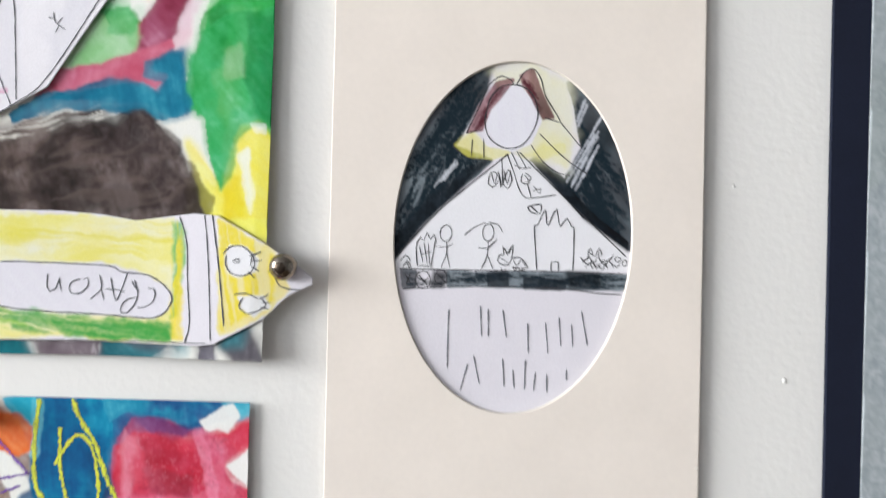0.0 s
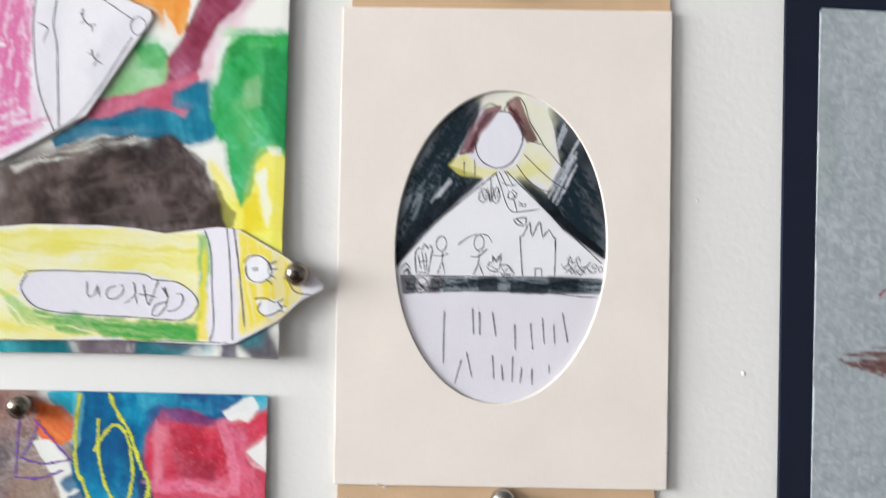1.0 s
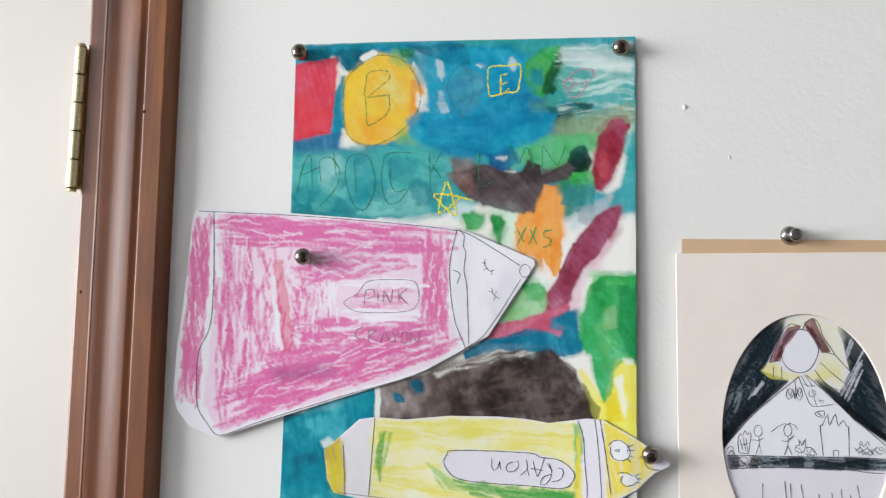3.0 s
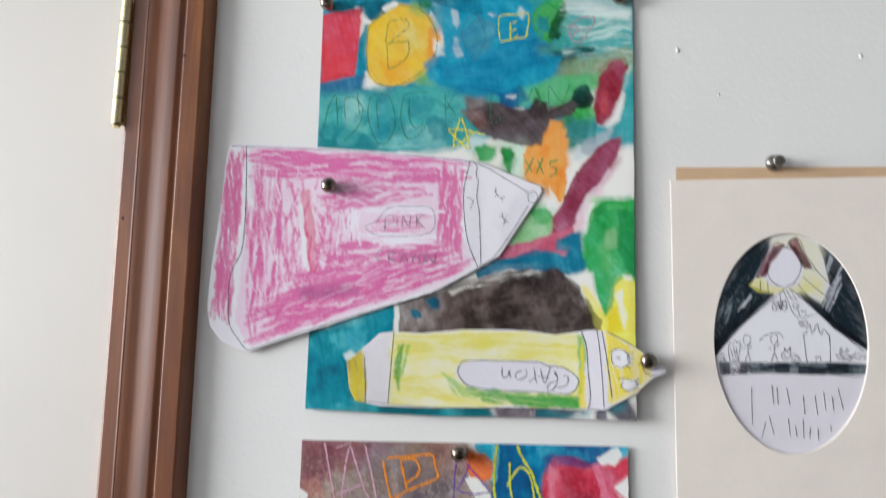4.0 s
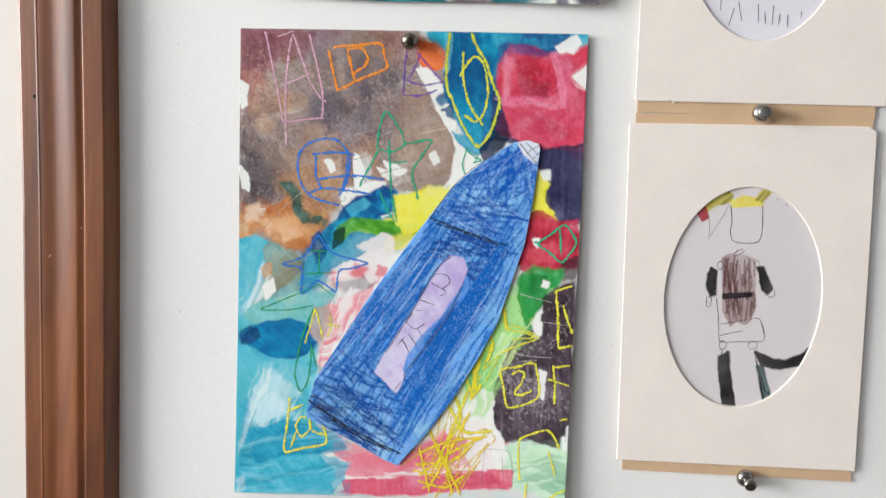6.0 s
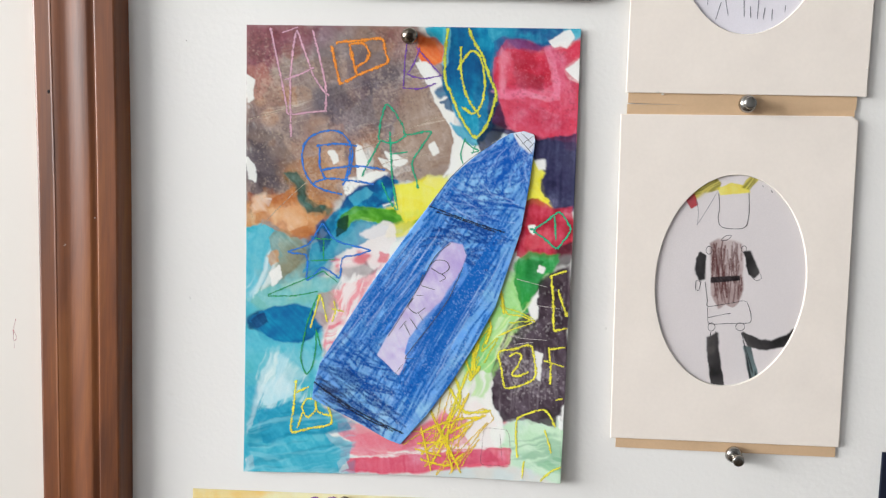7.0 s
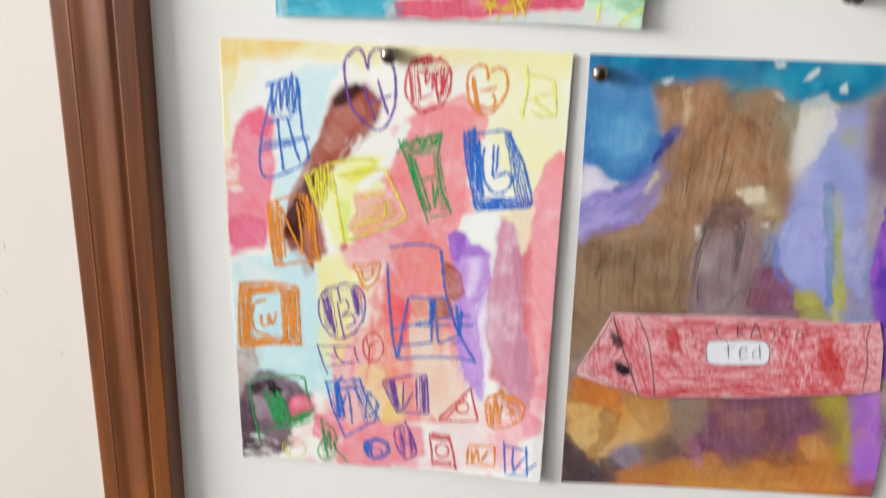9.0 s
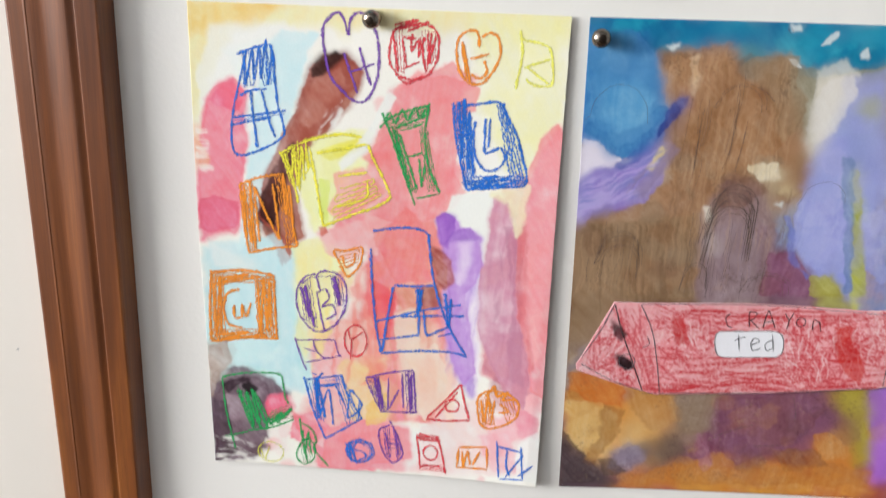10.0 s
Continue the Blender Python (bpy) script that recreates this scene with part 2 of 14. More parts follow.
class Sheet:
    """A sheet of paper at (ox, oz) on the wall; u runs right and v down from there, in millimetres."""

    def __init__(self, ox, oz, outline, cell, paper, seed, lift, thick=0.25):
        self.ox, self.oz, self.outline, self.cell, self.seed, self.thick = ox, oz, outline, cell, seed, thick
        self.lift = lift
        us, vs = [p[0] for p in outline], [p[1] for p in outline]
        self.u = np.arange(min(us) - cell, max(us) + 2 * cell, cell)
        self.v = np.arange(min(vs) - cell, max(vs) + 2 * cell, cell)
        self.U, self.V = np.meshgrid(self.u, self.v)
        self.rgb = np.ones((*self.U.shape, 3)) * np.array(lin(paper))
        self.rgb *= (1 + 0.02 * fbm(self.U, self.V, 30, seed))[..., None]
        self.count, self.drawn, self.spread, self.vary, self.brush = 0, 0, 0.7, 1.0, 1.2

    def window(self, pts, pad):
        us, vs = [p[0] for p in pts], [p[1] for p in pts]
        a, b = np.searchsorted(self.u, (min(us) - pad, max(us) + pad))
        c, d = np.searchsorted(self.v, (min(vs) - pad, max(vs) + pad))
        return slice(c, d), slice(a, b)

    def lay(self, win, alpha, colour, colour2=None, blend=None):
        if alpha.size == 0:
            return
        c = np.array(lin(colour))
        if colour2:
            w = smooth01(-0.3, 0.3, blend)[..., None]
            c = c * (1 - w) + np.array(lin(colour2)) * w
        a = np.clip(alpha, 0, 1)[..., None]
        self.rgb[win] = self.rgb[win] * (1 - a) + c * a

    def wash(self, colour, pts, colour2=None, soft=1.0, rough=3.0, dens=1.0, var=0.3, rim=0.18, grain=0.05):
        """A watercolour patch: ragged edge, crisp here and bled there, pigment pooled unevenly."""
        self.count += 1
        s = self.seed + 3 * self.count
        win = self.window(pts, 8)
        u, v = self.U[win], self.V[win]
        if u.size == 0:
            return
        d, inside = edge_distance(u, v, pts)
        d = np.where(inside, -d, d) - self.spread + rough * (0.9 * fbm(u, v, 13, s, 3) + 0.5 * fbm(u, v, 3.6, s + 5, 4))
        bled = soft * (0.45 + 1.5 * smooth01(-0.15, 0.45, fbm(u, v, 19, s + 11, 2)))
        a = smooth01(1, -1, d / bled)
        big, mid, small = fbm(u, v, 30, s + 9), fbm(u, v, 7, s + 13, 4), fbm(u, v, 1.5, self.seed + 2, 2)
        turn = self.brush + 0.5 * math.sin(s * 1.7)
        p, q = -u * math.sin(turn) + v * math.cos(turn), u * math.cos(turn) + v * math.sin(turn)
        hairs = vn(p / 1.5, q / 28, s + 21) + 0.6 * vn(p / 0.8, q / 17, s + 22)
        load = 1 + var * self.vary * (1.5 * big + 1.1 * mid) + 2.2 * grain * small + 0.11 * hairs + rim * np.exp(-((d + 0.9) / 0.6) ** 2)
        pig = np.clip(dens * (1 + 0.35 * var * big), 0, 1)
        c = np.array(lin(colour))
        if colour2:
            w = smooth01(-0.28, 0.28, big + 0.6 * mid)[..., None]
            c = c * (1 - w) + np.array(lin(colour2)) * w
        c = 0.86 * np.clip(c / 0.86, 0.004, 1) ** np.clip(load, 0.45, 1.9)[..., None]
        a = np.clip(a * pig, 0, 1)[..., None]
        self.rgb[win] = self.rgb[win] * (1 - a) + c * a

    def run(self, near=1.1, far=0.5):
        """Lets everything laid so far creep a little, as wet paint does."""
        du = near * fbm(self.U, self.V, 9, self.seed + 71, 3) + far * fbm(self.U, self.V, 2.4, self.seed + 77, 2)
        dv = near * fbm(self.U, self.V, 9, self.seed + 81, 3) + far * fbm(self.U, self.V, 2.4, self.seed + 87, 2)
        i = np.clip((self.V + 2 * dv - self.v[0]) / self.cell, 0, len(self.v) - 1.001)
        j = np.clip((self.U + 2 * du - self.u[0]) / self.cell, 0, len(self.u) - 1.001)
        a, b = i.astype(int), j.astype(int)
        p, q = (i - a)[..., None], (j - b)[..., None]
        c = self.rgb
        self.rgb = (c[a, b] * (1 - q) + c[a, b + 1] * q) * (1 - p) + (c[a + 1, b] * (1 - q) + c[a + 1, b + 1] * q) * p

    def blurred(self, field, radius):
        """Three box blurs, near enough a bell curve."""
        n = max(1, int(radius / self.cell))
        for axis in (0, 1):
            for again in range(3):
                wide = [(0, 0)] * field.ndim
                wide[axis] = (n + 1, n)
                total = np.cumsum(np.pad(field, wide, mode="edge"), axis)
                take = (slice(None),) * axis
                field = (total[take + (slice(2 * n + 1, None),)] - total[take + (slice(None, -2 * n - 1),)]) / (2 * n + 1)
        return field

    def bleed(self, radius, amount, size=17, dry=0.75):
        """Wet in wet: pigment wanders into its neighbours and into narrow dry gaps, here more and there less."""
        w = (0.06 + smooth01(0.74, 0.5, self.rgb.min(2)))[..., None]
        soft = self.blurred(self.rgb * w, radius) / self.blurred(w, radius)
        m = (amount * smooth01(-0.3, 0.22, fbm(self.U, self.V, size, self.seed + 61, 3)))[..., None]
        m = m * (1.15 - dry * smooth01(0.3, 0.9, w))
        self.rgb = self.rgb * (1 - m) + soft * m

    def mottle(self, pts, colours, n, size, dens=0.5, seed=1, soft=1.6):
        """Blooms and dabs of other pigment inside an outline."""
        rng = random.Random(seed)
        us, vs = [p[0] for p in pts], [p[1] for p in pts]
        for k in range(n * 4):
            a, b = rng.uniform(min(us), max(us)), rng.uniform(min(vs), max(vs))
            d, inside = edge_distance(np.array([a]), np.array([b]), pts)
            r = size * rng.uniform(0.4, 1.2)
            if not inside[0] or d[0] < 0.3 * r:
                continue
            w, turn = rng.uniform(0.45, 1.0), rng.uniform(0, 3)
            blob = [(a + r * math.cos(q) * math.cos(turn) - r * w * math.sin(q) * math.sin(turn), b + r * math.cos(q) * math.sin(turn) + r * w * math.sin(q) * math.cos(turn)) for q in (0, 0.8, 1.6, 2.4, 3.2, 4.0, 4.8, 5.6)]
            self.wash(rng.choice(colours), blob, soft=soft * rng.uniform(0.4, 1.6), rough=min(4.0, 0.55 * r), dens=dens * rng.uniform(0.4, 1.2), rim=rng.choice((0, 0.1, 0.3)))
            n -= 1
            if n == 0:
                break

    def grit(self, colour, pts, size=1.0, cover=0.25, dens=0.5):
        """Granulated pigment: specks that settle in the hollows of the paper, in drifts."""
        self.count += 1
        s = self.seed + 3 * self.count
        win = self.window(pts, 4)
        u, v = self.U[win], self.V[win]
        d, inside = edge_distance(u, v, pts)
        held = smooth01(2, -2, np.where(inside, -d, d) + 2.5 * fbm(u, v, 9, s, 3))
        f = fbm(u, v, 1.6 * size, s + 1, 3) + 0.55 * fbm(u, v, 14, s + 2, 3) + 0.25 * fbm(u, v, 45, s + 3, 2)
        t = 0.5 - cover
        self.lay(win, held * dens * smooth01(t - 0.2, t + 0.35, f), colour)

    def scribble(self, colour, lines, width=1.8, dens=0.7, tooth=0.5, within=None):
        """Single crayon strokes that catch on the tooth of the paper."""
        self.count += 1
        s = self.seed + 3 * self.count
        grain = 1.2 * fbm(self.U, self.V, 0.95, self.seed + 3, 2)
        held = 1.0
        if within:
            d, inside = edge_distance(self.U, self.V, within)
            held = smooth01(0.5, -0.5, np.where(inside, -d, d) + 0.8 * grain)
        for k, pts in enumerate(lines):
            line = eased(pts, 4)
            win = self.window(line, width)
            u, v = self.U[win], self.V[win]
            if u.size == 0:
                continue
            g = grain[win]
            d, inside = edge_distance(u, v, line, False)
            press = fbm(u, v, 15, s + k, 2)
            a = smooth01(width * 0.5 + 0.3, width * 0.5 - 0.4, d + 0.4 * g) * (1 - tooth + tooth * smooth01(-0.3, 0.25, g + 0.6 * press))
            self.lay(win, a * dens * (1 + 0.4 * press) * (held[win] if within else 1.0), colour)

    def streaks(self, colour, pts, angle, wide=1.6, long=40, cover=0.5, soft=0.25, dens=0.9, rough=2.0, edge=1.2, tooth=0.0):
        """Brush or crayon marks that run along one direction inside an outline."""
        self.count += 1
        s = self.seed + 3 * self.count
        win = self.window(pts, 6)
        u, v = self.U[win], self.V[win]
        if u.size == 0:
            return
        d, inside = edge_distance(u, v, pts)
        d = np.where(inside, -d, d) + rough * fbm(u, v, 5, s, 3)
        ca, sa = math.cos(radians(angle)), math.sin(radians(angle))
        q, p = u * ca + v * sa, -u * sa + v * ca
        p = p + 1.7 * wide * vn(q / long * 1.4, p / (5 * wide), s + 4) + 0.45 * wide * vn(u / 5, v / 5, s + 8)
        f = 0.7 * vn(p / wide, q / long, s) + 0.45 * vn(p / wide * 2.1, q / long * 1.7, s + 1) + 0.3 * vn(u / 16, v / 16, s + 2)
        t = 0.62 - 1.24 * cover
        a = smooth01(t - soft, t + soft, f) * smooth01(edge, -edge, d)
        if tooth:
            g = fbm(u, v, 1.0, s + 6, 2)
            a = a * np.clip(1 - tooth + tooth * smooth01(-0.35, 0.3, g + 0.4 * f), 0, 1)
        self.lay(win, a * dens, colour)

    def drops(self, colour, pts):
        """Small specks of paint: (u, v, radius)."""
        for a, b, r in pts:
            win = self.window([(a, b)], r + 2)
            u, v = self.U[win], self.V[win]
            self.lay(win, 0.9 * smooth01(r + 0.4, r - 0.4, np.hypot(u - a, v - b) + 0.3 * r * fbm(u, v, 2, self.seed)), colour)

    def place(self, u, v, up):
        """World place of a mark that stands up millimetres proud of the paper."""
        return (self.ox + u / 1000, -(self.lift(u, v) + self.thick + up) / 1000, self.oz - v / 1000)

    def build(self, name, parent, label=""):
        d, inside = edge_distance(self.U, self.V, self.outline)
        rows, cols = self.U.shape
        keep = inside[:-1, :-1].astype(int) + inside[1:, :-1] + inside[:-1, 1:] + inside[1:, 1:] >= 2
        index = np.arange(rows * cols).reshape(rows, cols)
        quads = np.stack([index[:-1, :-1], index[1:, :-1], index[1:, 1:], index[:-1, 1:]], -1)[keep]
        # the rim: edges with one face only
        edges = np.concatenate([quads[:, [k, (k + 1) % 4]] for k in range(4)])
        key = np.sort(edges, 1)
        key = key[:, 0] * (rows * cols) + key[:, 1]
        _, first, times = np.unique(key, return_index=True, return_counts=True)
        rim = edges[first[times == 1]]
        # rim points slide onto the true outline
        U, V = self.U.ravel().copy(), self.V.ravel().copy()
        on = np.unique(rim)
        best = np.full(len(on), 1e9)
        pu, pv = U[on].copy(), V[on].copy()
        nu, nv = pu.copy(), pv.copy()
        n = len(self.outline)
        for k in range(n):
            (ax, ay), (bx, by) = self.outline[k], self.outline[(k + 1) % n]
            ex, ey = bx - ax, by - ay
            t = np.clip(((pu - ax) * ex + (pv - ay) * ey) / max(ex * ex + ey * ey, 1e-9), 0, 1)
            far = np.hypot(pu - ax - t * ex, pv - ay - t * ey)
            closer = far < best
            best = np.where(closer, far, best)
            nu, nv = np.where(closer, ax + t * ex, nu), np.where(closer, ay + t * ey, nv)
        U[on], V[on] = nu, nv
        Y = -(self.lift(U, V) + self.thick) / 1000
        co = np.stack([U / 1000, Y, -V / 1000], -1)
        back = co[on].copy()
        back[:, 1] += self.thick / 1000 * 0.9
        behind = np.full(rows * cols, -1)
        behind[on] = np.arange(len(on)) + rows * cols
        skirt = np.stack([rim[:, 1], rim[:, 0], behind[rim[:, 0]], behind[rim[:, 1]]], -1)
        co, faces = np.concatenate([co, back]), np.concatenate([quads, skirt])
        used = np.unique(faces)
        remap = np.full(len(co), -1)
        remap[used] = np.arange(len(used))
        faces, co = remap[faces], co[used]
        me = bpy.data.meshes.new(name)
        me.vertices.add(len(co))
        me.vertices.foreach_set("co", co.astype(np.float32).ravel())
        me.loops.add(faces.size)
        me.loops.foreach_set("vertex_index", faces.astype(np.int32).ravel())
        me.polygons.add(len(faces))
        me.polygons.foreach_set("loop_start", np.arange(0, faces.size, 4, dtype=np.int32))
        me.update(calc_edges=True)
        rgb = self.rgb.reshape(-1, 3)
        tint = np.concatenate([rgb, np.ones((len(back), 3)) * 0.78])[used]
        at = me.color_attributes.new("pigment", "FLOAT_COLOR", "POINT")
        at.data.foreach_set("color", np.concatenate([np.clip(tint, 0.004, 0.92), np.ones((len(tint), 1))], 1).astype(np.float32).ravel())
        ob = mesh_part(name, me, paint_mat(), None, label, True)
        ob.matrix_basis = pose(self.ox, 0, self.oz)
        ob.parent = parent
        ob.matrix_parent_inverse = parent.matrix_basis.inverted()
        return ob


def eased(pts, step=1.2):
    """A hand-drawn line through the points."""
    if len(pts) < 3:
        (a, b), (c, d) = pts
        n = max(2, int(math.hypot(c - a, d - b) / (3 * step)))
        return [(a + (c - a) * k / n, b + (d - b) * k / n) for k in range(n + 1)]
    p = [pts[0], *pts, pts[-1]]
    if pts[0] == pts[-1]:
        p[0], p[-1] = pts[-2], pts[1]
    out = []
    for i in range(1, len(p) - 2):
        a, b, c, d = (np.array(q, float) for q in p[i - 1:i + 3])
        n = max(1, int(np.hypot(*(c - b)) / step))
        sharp = 0.5 * min(1.0, 0.35 + 0.65 * max(0.0, float(np.dot(b - a, c - b)) / (np.hypot(*(b - a)) * np.hypot(*(c - b)) + 1e-6)))
        m0, m1 = (c - a) * sharp, (d - b) * 0.5
        for k in range(n):
            t = k / n
            q = (2 * t**3 - 3 * t**2 + 1) * b + (t**3 - 2 * t**2 + t) * m0 + (3 * t**2 - 2 * t**3) * c + (t**3 - t**2) * m1
            out.append((float(q[0]), float(q[1])))
    return out + [tuple(map(float, pts[-1]))]


def marks(name, sheet, parent, material, lines, width=1.5, label="", up=0.12, wobble=0.15):
    """Drawn lines, joined into one mark on a sheet: low ridges of wax or lead."""
    verts, faces = [], []
    rng = random.Random(len(lines) * 31 + int(abs(lines[0][0][0] * 7 + lines[0][0][1] * 13)))
    sheet.drawn += 1
    up = up + 0.004 * (sheet.drawn % 25)
    for number, pts in enumerate(lines):
        line = eased([tuple(p) for p in pts])
        base, n = len(verts), len(line)
        for i, (a, b) in enumerate(line):
            c, d = line[max(i - 1, 0)]
            e, f = line[min(i + 1, n - 1)]
            tx, ty = e - c, f - d
            size = math.hypot(tx, ty) or 1
            nx, ny = -ty / size, tx / size
            w = width * (0.64 if material.name.startswith("wax") else 0.42) * (1 + 0.18 * math.sin(i * 0.9 + number) + rng.uniform(-0.12, 0.12))
            if i in (0, n - 1):
                w *= 0.6
            a, b = a + rng.uniform(-1, 1) * wobble * min(1, width), b + rng.uniform(-1, 1) * wobble * min(1, width)
            h = up + 0.012 * number + 0.01 * i / n
            verts += [sheet.place(a - nx * w, b - ny * w, h), sheet.place(a, b, h + 0.03), sheet.place(a + nx * w, b + ny * w, h)]
            if i:
                k = base + 3 * i
                faces += [(k - 3, k, k + 1, k - 2), (k - 2, k + 1, k + 2, k - 1)]
    me = bpy.data.meshes.new(name)
    off = Vector((sheet.ox, 0, sheet.oz))
    me.from_pydata([Vector(q) - off for q in verts], [], faces)
    at = me.attributes.new("press", "FLOAT", "POINT")
    at.data.foreach_set("value", np.tile([0.0, 1.0, 0.0], len(verts) // 3).astype(np.float32))
    ob = mesh_part(name, me, material, None, label, True)
    ob.matrix_basis = pose(sheet.ox, 0, sheet.oz)
    ob.parent = parent
    ob.matrix_parent_inverse = parent.matrix_basis.inverted()
    return ob


def zigzag(a, b, c, d, n):
    """A scribble to and fro between the edges a-b and d-c."""
    out = []
    for k in range(n + 1):
        t = k / n
        p = (a[0] + (b[0] - a[0]) * t, a[1] + (b[1] - a[1]) * t)
        q = (d[0] + (c[0] - d[0]) * t, d[1] + (c[1] - d[1]) * t)
        out += [p, q] if k % 2 == 0 else [q, p]
    return out


def hatch(quad, n, rng, reach=0.6, slant=0.08, bow=0.04):
    """Strokes of a busy crayon: they run along a-b in the quad a, b, c, d."""
    a, b, c, d = quad
    out = []
    for k in range(n):
        t, start = rng.random(), rng.uniform(-0.04, 1.04 - reach)
        end = start + reach * rng.uniform(0.6, 1.15)
        turn, sag = rng.uniform(-slant, slant), rng.uniform(-bow, bow)
        line = []
        for q in (0.0, 0.5, 1.0):
            f, w = start + (end - start) * q, t + turn * (q - 0.5) + sag * (q == 0.5)
            line.append((a[0] + (b[0] - a[0]) * f + (d[0] - a[0] + (c[0] - d[0] - b[0] + a[0]) * f) * w, a[1] + (b[1] - a[1]) * f + (d[1] - a[1] + (c[1] - d[1] - b[1] + a[1]) * f) * w))
        out.append(line)
    return out


def ring(u, v, ru, rv, n=20, turn=0.0, gap=0.0):
    """An oval line round (u, v)."""
    return [(u + ru * math.cos(a) * math.cos(turn) - rv * math.sin(a) * math.sin(turn), v + ru * math.cos(a) * math.sin(turn) + rv * math.sin(a) * math.cos(turn))
            for a in (math.tau * (1 - gap) * k / n for k in range(n + 1))]


def curl(base=0.4, right=0.0, bottom=0.0, left=0.0, top=0.0, w=210.0, h=297.0, wave=0.35, seed=1):
    """How far a pinned sheet stands off the wall, in millimetres."""
    def lift(u, v):
        r, b = np.clip((u - 0.55 * w) / (0.45 * w), 0, 1), np.clip((v - 0.6 * h) / (0.4 * h), 0, 1)
        l, t = np.clip((0.4 * w - u) / (0.4 * w), 0, 1), np.clip((0.3 * h - v) / (0.3 * h), 0, 1)
        buckle = wave * (1 + vn(np.asarray(u) / 55.0, np.asarray(v) / 70.0, seed))
        return base + right * r**2 * (0.35 + 0.65 * np.clip(v / h, 0, 1)) + bottom * b**2 + left * l**2 * np.clip(v / h, 0, 1) + top * t**2 + buckle
    return lift


# ---- the room ----
def structure(name, bm, material, label):
    return tagged(part(name, bm, material), label, "structure", kind="structure")


bm = box_bm(-0.102, 2.6, 0, 0.12, 0, 3.2)
box_bm(-0.95, -0.102, 0, 0.12, 2.06, 3.2, 0, bm)
box_bm(-3.7, -0.95, 0, 0.12, 0, 3.2, 0, bm)
wall = structure("wall_north", bm, WALL, "white painted wall with a rolled texture, covered in pinned artwork")
bm = box_bm(-3.8, -3.7, -3.3, 0.12, 0, 1.1)
box_bm(-3.8, -3.7, -3.3, 0.12, 2.86, 3.2, 0, bm)
box_bm(-3.8, -3.7, -3.3, -3.0, 1.1, 2.86, 0, bm)
box_bm(-3.8, -3.7, -0.38, 0.12, 1.1, 2.86, 0, bm)
structure("wall_west", bm, ROOM, "plain grey wall out of view, with a window opening")
# opening cut for the assumed rear window, which is never in view
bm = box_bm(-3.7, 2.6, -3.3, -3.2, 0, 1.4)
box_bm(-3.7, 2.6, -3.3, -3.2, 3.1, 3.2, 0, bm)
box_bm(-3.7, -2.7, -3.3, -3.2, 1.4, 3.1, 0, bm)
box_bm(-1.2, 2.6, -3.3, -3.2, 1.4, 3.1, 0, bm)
structure("wall_south", bm, ROOM, "plain grey wall out of view, with a window opening")
structure("wall_east", box_bm(2.6, 2.7, -3.3, 0.12, 0, 3.2), ROOM, "plain grey wall of the room, out of view")
structure("floor", box_bm(-3.8, 2.7, -3.3, 0.12, -0.1, 0), FLOORWOOD, "brown wooden floor of the room")
structure("ceiling", box_bm(-3.8, 2.7, -3.3, 0.12, 3.2, 3.3), ROOM, "plain grey ceiling of the room, out of view")

# small lumps in the wall paint
for sx, sz, sr in ((0.4144, 1.5436, 0.9), (0.2380, 1.7840, 1.3), (0.2642, 1.7537, 0.9), (0.2357, 1.3386, 0.7), (0.3912, 1.6182, 0.6), (-0.0395, 1.5092, 0.5), (0.3534, 1.7795, 1.2), (-0.0366, 1.3437, 0.6)):
    bm = bmesh.new()
    bmesh.ops.create_icosphere(bm, subdivisions=2, radius=sr / 1000)
    for w in bm.verts:
        w.co = (sx + w.co.x, w.co.y * 0.6, sz + w.co.z * 1.3 + 0.0003 * noise.noise(w.co * 2000))
    part("paint_lump", bm, WALL, wall, smooth=True)

# ---- door, casing and hinge ----
door = structure("door_1", box_bm(-0.93, -0.127, -0.006, 0.034, 0.008, 2.04, 0.0015), DOORPAINT, "white painted door, closed, with scuffs and crayon marks")


class Flat:
    """A flat face on which marks are drawn, in millimetres from its corner."""

    def __init__(self, ox, oz, y):
        self.ox, self.oz, self.y, self.drawn = ox, oz, y, 0

    def place(self, u, v, up):
        return (self.ox + u / 1000, self.y - up / 1000, self.oz - v / 1000)


leaf = Flat(-0.127, 1.70, -0.006)
RED_MARK = wax("c9797c", 0.4)
GREY_MARK = plain("scuff", "a9a6a2", 0.7, 0, 0.1, 400)
marks("crayon_mark", leaf, door, RED_MARK, [[(-24.5, 375.3), (-26.4, 385.1), (-25.9, 395.5)], [(-26.7, 383.1), (-24.1, 388.8), (-26.5, 390.9)]], 0.7, "faint red crayon scribble", 0.03)
marks("crayon_mark", leaf, door, RED_MARK, [[(-38.8, 395.5), (-37.7, 400.1)]], 0.5, "faint red crayon tick", 0.03)
for line in ([(-58.0, 632.6), (-58.4, 638.4)], [(-63.4, 668.4), (-60.9, 671.2)], [(-28.9, 714.6), (-26.4, 712.7)], [(-28.1, 713.2), (-27.1, 714.9)]):
    marks("scuff_mark", leaf, door, GREY_MARK, [line], 0.7, "grey scuff on the paint", 0.03)


